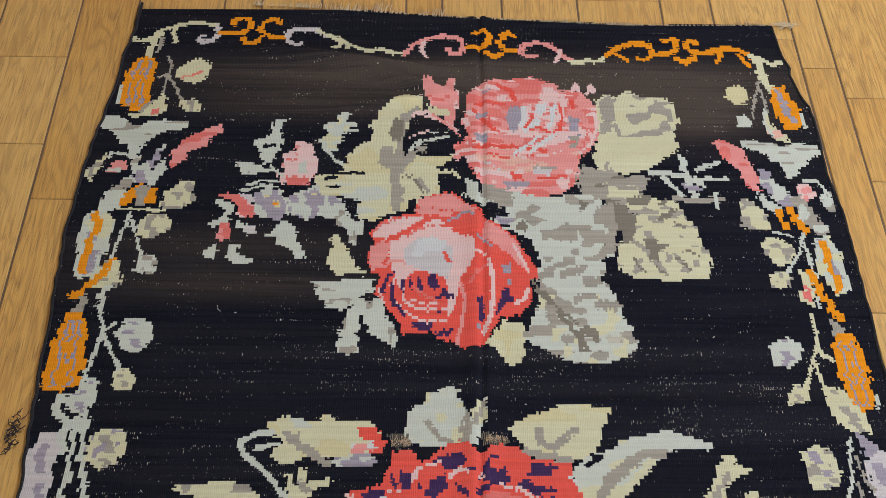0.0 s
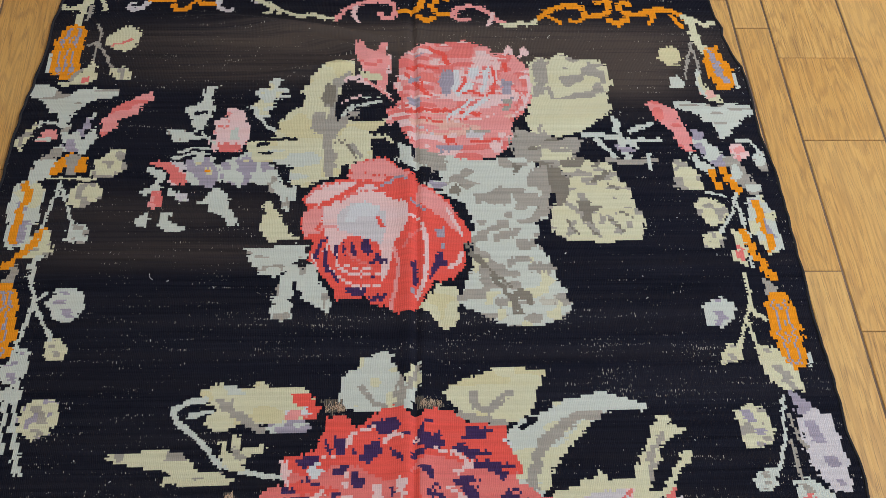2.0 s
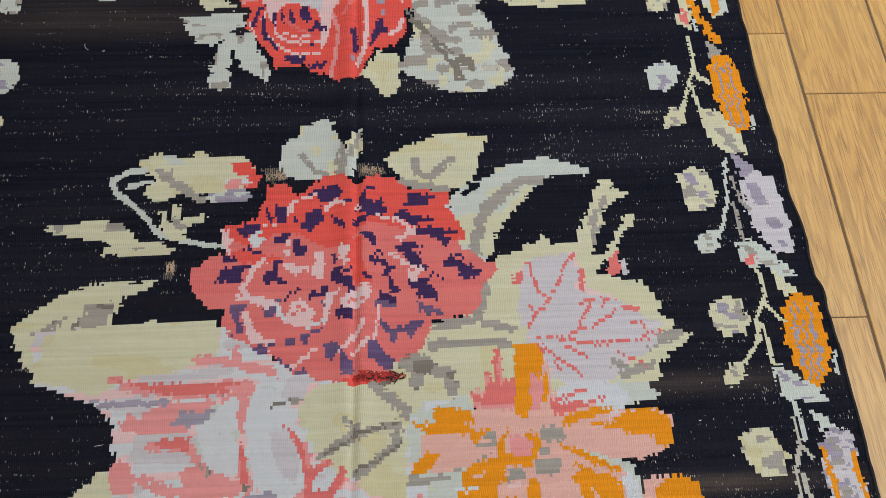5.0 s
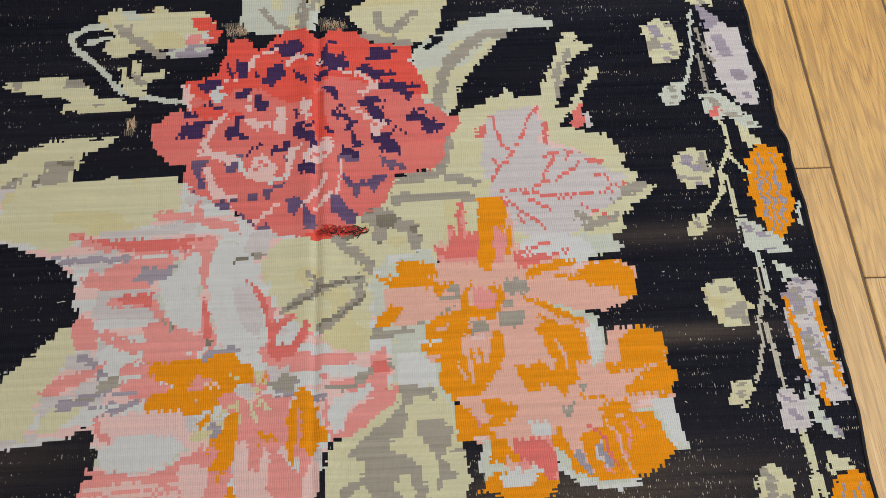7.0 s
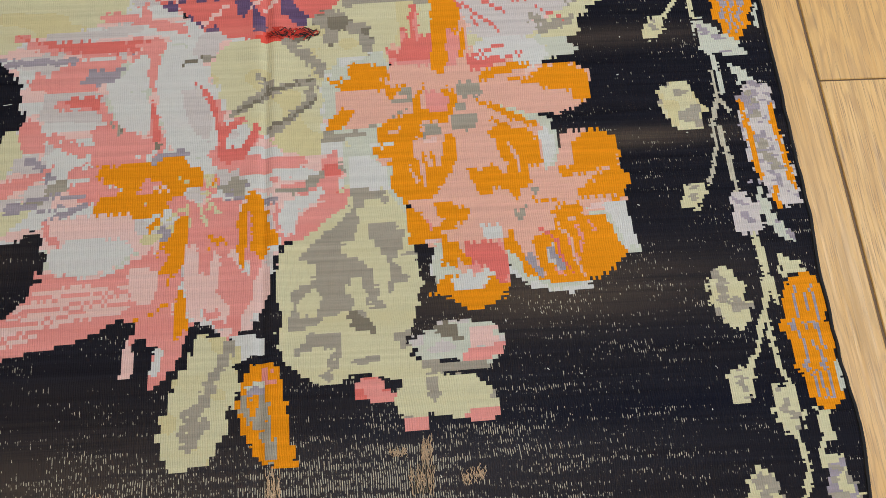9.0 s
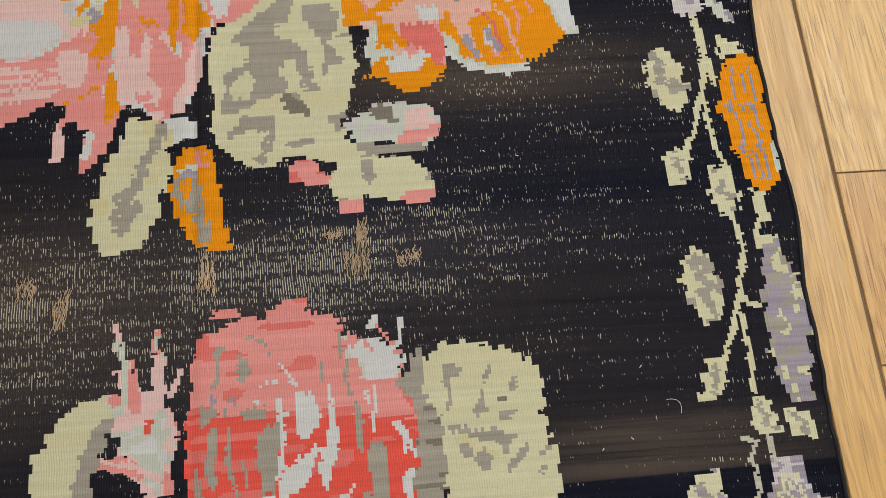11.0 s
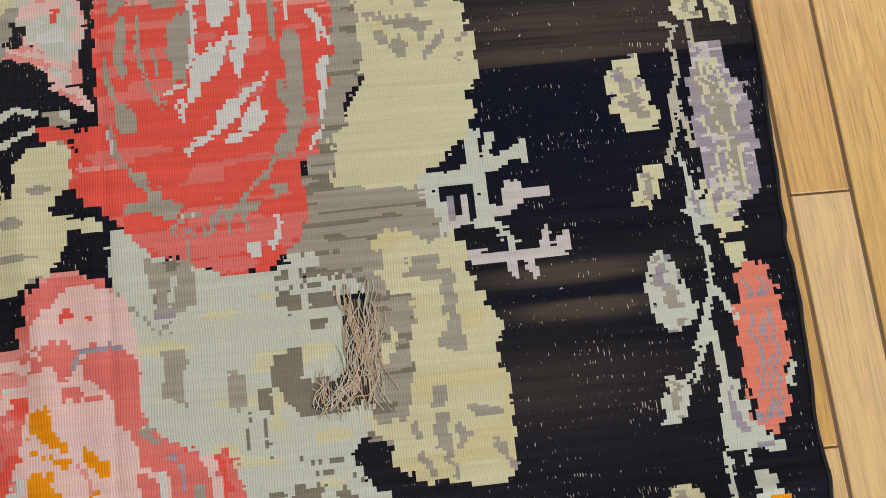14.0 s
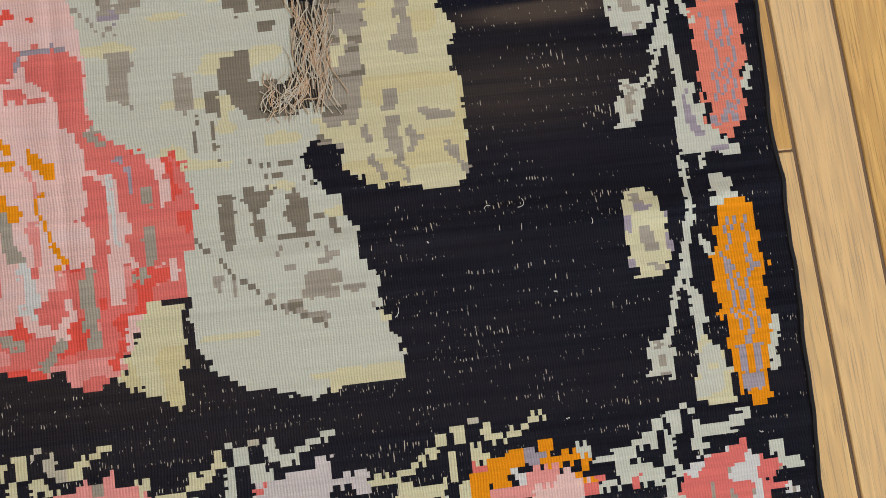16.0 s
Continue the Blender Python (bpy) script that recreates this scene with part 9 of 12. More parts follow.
stitch("grey", 0.4, (21.4, -108.5), (21.7, -110.3))
stitch("grey", 0.4, (23.1, -108.7), (23.6, -110.2))
stitch("blush", 0.4, (17, -108), (18.8, -108.4))
stitch("lilac", 0.3, (16.7, -110.1), (19, -110.2), (20.2, -109.6), (20.8, -108.4))
stitch("grey", 0.3, (17.2, -110.7), (17.4, -113.1))
stitch("grey", 0.3, (15.8, -108.8), (16.2, -110.6))
stitch("grey", 0.5, (23.2, -107.2), (24.5, -105.5), (26, -104.7), (26.7, -103.3), (27.4, -101.5))
patch("lilac", (27.5, -100.3), (29.2, -100.5), (28.5, -102.9), (27, -102.7))
patch("grey", (27.9, -98.5), (30.6, -98.4), (29.9, -99.6), (29, -99.8))
stitch("grey", 0.4, (26.5, -106.3), (27.7, -106.1))
patch("ivory", (23.2, -111.4), (24.7, -111.5), (24.5, -113.3), (23.4, -112.9))
stitch("ivory", 0.5, (26.6, -109.6), (26.7, -111.1), (25.8, -112.2))
patch("grey", (27.6, -94.4), (28.5, -94.5), (28.6, -96.7), (28, -96.9), (27.6, -96))
patch("grey", (10.9, -89.6), (11.9, -89.7), (12, -92.5), (11.5, -92.8), (11.1, -91.2))
stitch("grey", 0.3, (13, -89.4), (13.3, -91.4), (14.1, -93.3), (14.9, -95), (15.8, -95.7))
stitch("grey", 0.3, (14.8, -89.9), (15.3, -92.2))
patch("grey", (16.6, -90.4), (17.8, -90.9), (18.1, -93.1), (17.1, -92.7), (16.7, -91.7))
stitch("rose", 0.3, (6.8, -101.7), (10, -102.4))
# flecks of the leaf beside the rose
patch("grey", (37.3, -80.5), (38.2, -81.2), (39.7, -81.7), (39, -82.4), (37.9, -82.9), (38.1, -84.2), (37.7, -86.4), (37.1, -86.2), (37.7, -84.2), (37.1, -83.1), (37.5, -81.8))
patch("grey", (41.9, -82.3), (42.6, -81.7), (42.8, -82.7), (42.1, -83.4), (41.6, -83.2))
stitch("grey", 0.4, (41.4, -84.2), (41.4, -85.5))
patch("grey", (45, -83.2), (45.3, -82.9), (45.5, -84.6), (44.6, -85.1), (44.4, -84.8))
patch("grey", (40.7, -85.7), (41.7, -85.7), (41.8, -86.6), (40.8, -87.4), (40.2, -87.1))
patch("grey", (43.3, -86.7), (44.9, -87.1), (45.4, -87.6), (43.8, -88), (42.9, -87.4))
stitch("taupe", 0.3, (43.2, -85.3), (43.9, -85.7))
patch("grey", (37.3, -87.7), (39.1, -88.2), (40.3, -88.9), (42.8, -88.9), (45.2, -90.1), (44.2, -90.6), (43.4, -91.8), (42.9, -90.8), (42, -90.1), (40.8, -90.3), (39.3, -89.2), (37.5, -88.7))
patch("grey", (38.6, -90.4), (39.2, -90.1), (40.1, -91.2), (39.4, -91.8), (38.5, -91.3))
patch("grey", (39.7, -91.5), (41, -91), (41.9, -91.7), (41.4, -93.2), (40.8, -93.5), (40.2, -92.5))
patch("grey", (43.3, -92.8), (44.3, -92.6), (44.6, -92), (45.7, -90.8), (46.5, -90.5), (45.6, -92), (44.5, -93.5), (43.5, -93.6))
stitch("grey", 0.4, (47.4, -92.2), (48.1, -91.7))
stitch("grey", 0.3, (47, -94.4), (47.5, -93.5))
patch("grey", (13.4, -113.3), (13.3, -115.5), (13.9, -115.7), (13.7, -118.3), (14.8, -118.4), (15, -115.5), (14.6, -113.7))
patch("grey", (16.1, -113.3), (17.7, -113.2), (17.8, -117.6), (16.3, -118), (15.4, -117.9), (15.7, -116.2), (16, -114.8))
patch("grey", (14.1, -122.1), (16.5, -122.1), (16.7, -123.2), (16.1, -124.3), (16.1, -127.1), (14, -126.9), (14.2, -124.1))
stitch("grey", 0.4, (13.9, -120), (15.7, -119.7))
stitch("grey", 0.3, (10, -115.6), (11, -117.1), (12.3, -118.4), (13.6, -119.7))
stitch("grey", 0.3, (16.1, -127.4), (16.7, -127.9))
patch("grey", (20.6, -124.8), (22.3, -124.9), (22.1, -128.4), (21, -128.8), (20.4, -128.2))
patch("taupe", (23.4, -126.8), (24.5, -126.7), (24.6, -129.2), (23.5, -129.1), (23.1, -127.6))
stitch("taupe", 0.3, (22.2, -129.5), (22.1, -132.3))
stitch("taupe", 0.3, (23.7, -129.7), (24, -131.9), (24, -133.6))
patch("grey", (30.1, -113.6), (37.6, -113.9), (37, -119.1), (34.8, -118.9), (35, -116.5), (30.6, -115.2))
patch("taupe", (25.8, -117.4), (28.4, -117.5), (28.3, -118.9), (27.4, -119.2), (25.7, -118.7))
stitch("taupe", 0.3, (27.1, -118.9), (26.9, -119.9))
patch("taupe", (28.9, -117.8), (32, -118), (31.6, -119.7), (30.2, -119.2), (29.3, -119.4))
patch("taupe", (29.2, -120.6), (30.1, -120.4), (30.7, -120.8), (30.5, -121.8), (29.1, -121.7))
patch("taupe", (25.3, -123.6), (26.5, -123.5), (27.9, -123), (27.8, -126.2), (29, -126.6), (30.9, -126.8), (30.8, -128.2), (31.5, -130), (28.7, -130.2), (27, -129.6), (26, -128.5), (25.3, -127), (24.5, -126.4), (24.8, -125))
stitch("taupe", 0.4, (29, -113.5), (32.4, -113.8))
stitch("taupe", 0.2, (26.6, -115.3), (35.1, -115.8))
stitch("taupe", 0.3, (26, -115.8), (35, -116.7))
stitch("taupe", 0.2, (25.9, -116.7), (34.9, -117.5))
patch("taupe", (23.8, -137), (25.2, -137.1), (25.2, -141.9), (24, -142.6), (23.8, -140.7))
patch("taupe", (26.1, -136.9), (29.2, -137), (28.5, -138.5), (27.9, -138.7), (27.3, -139.5), (28, -140.1), (27.7, -141.7), (27, -141.6), (26.7, -139.9), (26.7, -138.3), (26, -138.2))
patch("taupe", (30.1, -137.6), (31.3, -137.5), (32.3, -138.4), (32, -142.2), (30.9, -141.5), (30.5, -140.7), (29.7, -139.8), (30.4, -138.7))
stitch("taupe", 0.3, (27.2, -134.3), (31, -134.9))
stitch("taupe", 0.3, (27.9, -136), (30.9, -136.1), (33, -136.9))
stitch("taupe", 0.3, (29, -141.8), (32.5, -142))
stitch("taupe", 0.2, (31.4, -142.6), (33.3, -142.7))
patch("taupe", (32.7, -139.8), (34.9, -140.2), (35, -141.7), (34.3, -141.5), (34, -140.5), (32.7, -140.2))
stitch("taupe", 0.3, (20.9, -140.6), (22.2, -142.1), (23.4, -143.3), (24.6, -144.8), (26.1, -146), (26.9, -146.9))
patch("taupe", (27.1, -147.5), (28.2, -147.3), (27.9, -147.8), (27.2, -147.8))
stitch("taupe", 0.3, (28.1, -148.1), (30.8, -148.3))
stitch("taupe", 0.3, (29.7, -148.9), (31.8, -149.8), (33.1, -150.2))
patch("grey", (28.6, -142.9), (29.6, -142.9), (29.4, -143.5), (28.7, -143.4))
stitch("grey", 0.3, (32.6, -144.4), (34.5, -144.5))
patch("grey", (33.1, -146.8), (34.5, -146.8), (34.4, -148), (33, -148))
patch("grey", (31.2, -146.9), (32.1, -146.7), (31.9, -147.7), (31.3, -147.7))
patch("grey", (22.7, -144.8), (23.5, -144.8), (23.3, -146.2), (22.6, -146.1))
stitch("grey", 0.3, (24.6, -145.3), (24.4, -146.6))
patch("taupe", (19.7, -140.2), (20.9, -140.9), (21.4, -141.8), (20.6, -141.7), (19.8, -141.3))
patch("black", (43.1, -76.1), (51.8, -76.9), (51, -83.5), (48.4, -82.6), (48.3, -82.3), (47.5, -82.1), (47.4, -81.4), (46.3, -81.2), (46.2, -80.6), (45.1, -80.4), (45, -79.8), (42.8, -79.6))
patch("black", (34, -75.2), (36, -75.4), (37.2, -77.9), (36.8, -79.3), (35.3, -80.3), (33.9, -79.3))
patch("black", (27, -73.9), (34, -74.5), (33.7, -81.8), (32.8, -81.7), (31.2, -77.6), (26.9, -76.2))
patch("ivory", (26.9, -76.4), (27.8, -76.3), (28.4, -77.3), (28.7, -77), (30.6, -77.5), (31.2, -78.3), (32.5, -77.7), (32.6, -75.1), (33.3, -75.1), (33.1, -77.8), (32, -79.3), (32.3, -79.7), (33.6, -79.5), (33.2, -80.4), (31.9, -81), (32.5, -81.7), (30.9, -82.2), (28.7, -82), (28.5, -80), (27.6, -79.2), (26.7, -79.1))
patch("ivory", (29.7, -74.8), (30.5, -74.4), (30.5, -75.9), (29.4, -76.5), (28.9, -76.1))
stitch("rose", 0.4, (30.3, -76), (31.3, -77.3), (32.2, -78))
stitch("rose", 0.4, (28.7, -77.4), (29.7, -78.9))
stitch("rose", 0.4, (31.9, -79.1), (33.2, -79))
stitch("rose", 0.4, (32, -80.6), (33.3, -80.6))
patch("rose", (26.7, -76.5), (28, -76.4), (28.2, -77.3), (27.4, -77.9), (26.8, -77.8))
patch("grey", (34.5, -78.6), (35.3, -78.5), (35.2, -81.3), (34.7, -85.2), (34.9, -88.4), (34.5, -92.9), (34, -92.8), (34.2, -87.1), (33.5, -84.4), (31.8, -82.9), (32.5, -82), (34.1, -81.8))
motif("bare_patch/e", "frayed patch with tangled bare warps")
area("bare", (32.7, -118.6), (35.9, -119.5), (35, -129.1), (31.9, -129.9), (28.5, -129.6), (29.9, -127.4), (32.2, -126.5))
motif("leaf/low_right", "creamy leaf with grey flecks")
area("cream", (37.6, -117.4), (45.6, -117.1), (47.4, -120.9), (48.4, -122.8), (48, -125.7), (48.2, -128.7), (48.9, -131.1), (48.5, -134.5), (48.5, -137.4), (46.5, -138.9), (43.2, -138.6), (41, -138), (39.3, -138.3), (38.3, -137.3), (36.7, -136.1), (36.2, -133.4), (33.8, -132.3), (35.9, -128.5), (36.8, -124.5), spots=[("yellow", 0.3, 5, 2)])
area("cream", (36.5, -113.1), (37.8, -111.8), (40.6, -112.7), (42.9, -113.8), (44.8, -112.8), (45.5, -115.3), (45.2, -118.7), (46, -122.3), (48, -123.1), (47.6, -127.1), (48.5, -130.5), (48.2, -133.3), (39.7, -132.3), (38.9, -128.4), (38.5, -121.5), (36.7, -116.7), spots=[("yellow", 0.2, 5, 2)])
area("grey", (39.5, -114.9), (42.7, -115), (42.5, -117.9), (39.3, -117))
line("grey", 1.4, (43.6, -117.4), (43.7, -122.1))
area("grey", (42.8, -122.5), (44.2, -122.6), (44.4, -124.7), (41.9, -124.9))
area("grey", (36, -118.4), (39.7, -118.9), (38.9, -127.7), (36.2, -132), (34.6, -132.1), (35, -125.5), spots=[("taupe", 0.25, 5, 0.6)])
line("cream", 1.2, (37.3, -123), (36.7, -125.1))
area("grey", (37.2, -127.4), (38.8, -127.1), (38.4, -130.5), (36.9, -132.1))
area("grey", (40.3, -128.4), (42, -128.8), (41.9, -130.9), (40.7, -130.8))
area("grey", (42, -123.9), (45.2, -123.9), (45, -125.2), (42.5, -125))
line("grey", 1.2, (41.1, -132), (41.4, -134.4))
area("grey", (43, -132.7), (44.1, -133.4), (43.3, -135.1), (42.8, -134.5))
line("grey", 0.9, (44.3, -131.2), (46.8, -131.8))
line("grey", 0.8, (46.4, -134.5), (47.9, -137.3))
line("grey", 0.8, (41.4, -134.8), (42.2, -137.5))
line("grey", 0.8, (38.8, -135.4), (40.1, -137.1))
line("grey", 0.9, (38.7, -133.4), (38.6, -132.3))
motif("rose/bottom_top", "crown of a pink rose")
area("rose", (0.7, -118.1), (1.1, -115.1), (3.2, -113.2), (6.1, -112.8), (8.9, -114.4), (10, -116.1), (10.7, -119.6), (11.4, -123.1), (12, -127.6), (12.7, -131), (6.9, -133.6), (-4.2, -132.3), (-7.3, -123.3), (-2.7, -120.6), (0.1, -120.5), spots=[("coral", 0.4, 3, 1.5)])
area("pink", (3.7, -116), (6.6, -114.3), (9.4, -115.5), (9.9, -119.5), (5.8, -120.2), (1.8, -120.4), (1.6, -118.1), spots=[("blush", 0.3, 4, 1.5)])
line("red", 1.2, (3.4, -117.1), (5.3, -116.5))
line("red", 1.0, (6.2, -117.2), (7, -117.2))
area("pink", (-0.6, -124.1), (2.8, -123.9), (8.9, -126.7), (10.4, -130.7), (-0.7, -129.5), (-2.9, -127.7), spots=[("ivory", 0.3, 4, 2)])
line("coral", 1.5, (3.6, -125), (6.7, -125.1))
line("pink", 1.2, (-2.2, -121.6), (0.6, -122.5), (2.9, -121.3))
line("lilac", 1.0, (5.1, -122), (5.8, -120.6), (8.1, -120.2), (9.8, -121))
motif("rose/bottom", "coral rose with orange and grey lines")
area("coral", (0.1, -125.1), (6.6, -125.5), (11.2, -126.9), (13, -130), (15.6, -131.4), (17.7, -132.8), (20.5, -132.5), (21.5, -137.2), (20.9, -141.6), (20, -146.4), (16.2, -146.5), (14.3, -151.2), (13.1, -152.6), (10.9, -154), (8.8, -153.2), (7.8, -151.5), (6.2, -152.4), (4.6, -152.2), (2, -150.9), (-4.2, -150.1), (-5.6, -131.3), spots=[("rose", 0.25, 3, 2), ("red", 0.15, 2, 2)])
area("pink", (1.1, -126.4), (8.6, -127.9), (10.7, -131), (9.7, -138.6), (8.3, -144), (5.4, -146.9), (2.3, -145.4), (-1.6, -137.3), spots=[("ivory", 0.3, 3, 3)])
area("pink", (-0.5, -137.5), (3.7, -139.1), (5.6, -144.7), (3.3, -147.7), (-0.9, -146.2), spots=[("coral", 0.2, 2, 3)])
line("orange", 1.6, (2, -129.3), (3.9, -130.7))
line("orange", 1.6, (5.8, -131.2), (7, -132.5), (8.1, -133.4))
line("orange", 1.0, (7.2, -134.5), (6.2, -135.2))
line("orange", 1.1, (6.1, -135.4), (7, -138.3), (8.5, -142.2))
area("orange", (2.9, -134.5), (4.8, -137.8), (4, -138), (2.8, -136.4), (1.2, -134.3))
line("coral", 1.2, (6.1, -134.3), (6.7, -139.4), (6.2, -142.6))
line("pink", 1.5, (13.2, -134.5), (13.8, -139.1), (13.8, -145.7))
line("pink", 1.2, (11.4, -133.8), (11, -134.8))
line("pink", 1.2, (18.2, -133.4), (19, -136.9))
line("pink", 1.1, (15.3, -148), (13.2, -151.1))
line("pink", 1.1, (19.1, -143), (19.5, -144.1))
line("pink", 1.0, (9.2, -145.8), (8.6, -149), (4.9, -146.8))
line("red", 1.2, (19.6, -133), (20.4, -136.5), (20.5, -139.8))
line("red", 1.0, (12.6, -152), (13.8, -150))
line("grey", 1.1, (11.9, -140), (11.1, -145.4), (11.1, -149.8))
line("grey", 1.3, (16.3, -134.3), (17.1, -137.2), (16.3, -141.1), (16.4, -143.9))
area("grey", (2.7, -137.9), (4.5, -138.6), (4.8, -141.3), (2.5, -141.7))
line("grey", 1.0, (11.3, -129.3), (13.2, -131))
line("grey", 1.0, (2.2, -148.2), (4.2, -149))
line("grey", 0.9, (6.3, -151.2), (8.1, -149.5))
patch("pink", (1.4, -115.2), (4.3, -113.8), (7.6, -114.4), (10.8, -116.2), (11.7, -119.8), (12, -123.8), (11.9, -129.5), (13.7, -131.9), (17.9, -133.5), (18.9, -135.8), (17.7, -143.2), (0.2, -141.2))
patch("coral", (1.5, -114.9), (2.6, -114.2), (3.7, -113.4), (6.5, -113.4), (7.6, -114.1), (5.3, -114.5), (3.9, -115.5), (3.6, -116.6), (2.5, -117), (1.3, -118.6))
patch("red", (4, -117.1), (5.8, -116.8), (5.7, -117.5), (4.3, -118.1))
patch("red", (6.6, -117.4), (7.7, -117.4), (7.5, -117.9), (6.6, -117.8))
patch("coral", (1.2, -120.9), (2.9, -120.3), (4.5, -119.9), (5.3, -120.5), (5.6, -121.1), (8.4, -120), (7.8, -120.5), (6.1, -121), (5.5, -122), (5.4, -124), (3.8, -124.1), (3.6, -122.6), (1.1, -123.2), (1.2, -121.8), (2.5, -121.6))
patch("coral", (6.1, -122.3), (7.2, -121.3), (10, -121.3), (11.3, -121.8), (12, -123.8), (11.7, -124.9), (11.8, -127.8), (11.9, -130), (13.2, -130.7), (12.3, -131.7), (11.3, -131.1), (10.5, -129.9), (9.3, -128.6), (9.1, -126.3), (7.6, -124.5), (6.3, -123.8))
stitch("lilac", 0.4, (5.5, -122.5), (5.8, -121.4), (7, -121), (8.9, -120.9), (10.2, -121.2))
patch("coral", (4, -124.9), (5.9, -124.6), (6.2, -125.7), (7, -126.1), (4.2, -126.1))
stitch("coral", 0.4, (6.2, -125.7), (8.9, -126.3))
patch("coral", (11.3, -131.6), (12.6, -131.2), (14.8, -131.5), (16.9, -132.5), (17.9, -134.6), (18.4, -135.2), (18.1, -137.9), (19.3, -136.9), (21.3, -136.1), (21.4, -138.3), (19.7, -138.3), (18.1, -139), (20.2, -139.7), (19, -140.7), (17.7, -143.2), (16.1, -143), (15.1, -141.8), (14.7, -140.2), (15.6, -139.2), (14.4, -137.5), (14.1, -134.1), (11.9, -133.6), (11.4, -133.3))
patch("coral", (10.8, -133.8), (11.5, -136), (10.9, -137.6), (9.8, -137.6), (11.1, -138.4), (11.3, -139.3), (12, -140.4), (11.3, -142.5), (12.9, -142.6), (13.2, -138.4), (13.2, -135.1), (11.7, -133.9))
stitch("ivory", 0.5, (13.5, -134.1), (13.6, -137.4), (13.9, -140.6))
patch("coral", (19.4, -132.3), (20.1, -133.2), (20.6, -135.4), (21.3, -136.3), (21.5, -138.3), (20.6, -138.2), (20.4, -136.5), (19.7, -134.8))
stitch("grey", 0.5, (11.6, -130), (12.9, -131))
stitch("lilac", 0.4, (14.2, -132.2), (15.5, -133.7), (15.6, -135.7))
patch("grey", (16.3, -134.9), (17.5, -135.9), (17.6, -137.8), (16.6, -136.9))
patch("grey", (16.4, -139), (17.6, -139.4), (17.3, -143.2), (16.4, -143.1), (16.3, -140.9))
patch("orange", (0.9, -126.8), (2.6, -126.7), (3.3, -127.9), (3, -129), (4.6, -130.3), (4.5, -131.1), (2.9, -130.7), (1.6, -129.4), (0.8, -129.3))
patch("orange", (3.1, -131.8), (4.8, -131.7), (5, -132.6), (3.1, -132.4))
stitch("orange", 0.3, (0.8, -131), (3.1, -131.5))
patch("orange", (5.9, -131), (6.9, -131.1), (7.7, -132.3), (8.5, -132.4), (8.4, -133.5), (7.6, -133.9), (6.6, -132.5), (5.8, -131.8))
patch("orange", (0.6, -133.2), (2.8, -132.9), (3.3, -133.6), (2.7, -134.2), (3.7, -135.4), (4.8, -136.3), (5.5, -137.2), (4.1, -137.9), (3.4, -136.7), (2.1, -136), (0.5, -135.1))
stitch("orange", 0.4, (6.4, -135.2), (6.6, -136.6), (7.3, -138), (7.8, -139.9), (9, -141.9))
patch("orange", (6.2, -135.2), (7, -134.7), (7.8, -134.8), (7.2, -135.3))
stitch("rose", 0.4, (5.5, -132.3), (6.3, -133.8), (6.7, -135.2))
patch("rose", (5.2, -138), (6.6, -137.6), (6.6, -141.9), (6, -141.9), (5.9, -139.7))
patch("grey", (2.3, -136.6), (3.7, -136.8), (4.4, -138.5), (4.3, -139.5), (5.3, -141.5), (3.4, -141.3), (3, -138.8))
stitch("rose", 0.4, (2, -138.7), (2.1, -141.4))
motif("leaf/bottom", "small creamy pointed leaf")
area("cream", (13.2, -153), (14.8, -150.6), (16.5, -146.5), (19.9, -147), (19.5, -150.6), (18.8, -155.4), (18.4, -156.4), (16.1, -155.1), (14.6, -154.2), spots=[("yellow", 0.35, 2, 3)])
line("black", 0.8, (19.8, -148.9), (19.8, -151.9))
motif("field_gap/c", "")
area("black", (32, -134.1), (33.7, -133), (35.9, -133.6), (36.3, -136), (38.3, -137.5), (38.7, -138.8), (35.4, -138.7), (33.9, -137.2))
# inner petals of the lower rose
patch("grey", (16.3, -87.2), (17, -86.6), (17.6, -86.1), (19, -85.9), (19.1, -87.5), (18.7, -89.3), (18.3, -93.7), (16.7, -93.6), (16.8, -91.4), (16.2, -90.1))
patch("grey", (11.2, -86.1), (12.1, -86), (12.2, -87.8), (11.8, -89.9), (12, -92.1), (12.7, -92.8), (11.4, -92.4), (10.7, -90.8), (10.9, -88.6))
stitch("grey", 0.4, (13.5, -86.3), (13.2, -88.2), (13.4, -90.4), (13.8, -92.3), (14.3, -94.1), (15.1, -95.6), (15.7, -96.1))
stitch("grey", 0.3, (9.8, -90), (10, -91.9), (10.3, -93.5))
patch("grey", (10.2, -83.4), (11.7, -83.3), (12, -84.9), (10.7, -85.3), (10.2, -84.7))
patch("grey", (14.4, -84.5), (15.6, -83.8), (17.4, -84), (17.5, -85.3), (15.3, -85.2))
stitch("lilac", 0.4, (11.5, -82.6), (11.7, -83.4))
stitch("lilac", 0.4, (13.9, -82.8), (14.2, -83.6))
stitch("grey", 0.3, (14.9, -90.6), (15.1, -91.8), (15.2, -92.8))
patch("grey", (10.4, -95.1), (11.6, -95.8), (12.9, -97), (12.8, -99.1), (11.4, -99.1), (10.9, -97.6), (10.7, -96.4))
stitch("ivory", 0.4, (18.8, -83.6), (19.1, -85.2), (19.4, -87.5), (19, -90), (18.6, -92.2))
patch("ivory", (21.1, -82.9), (22.7, -83), (23.2, -84.4), (23.6, -85.4), (23.1, -86.6), (22.3, -87.8), (21, -88), (20.8, -86.4), (20.9, -84.5))
patch("ivory", (24.3, -83.8), (24.9, -83.9), (24.9, -86.8), (25.4, -88.1), (25.1, -90), (24.5, -91.2), (24.1, -88.6))
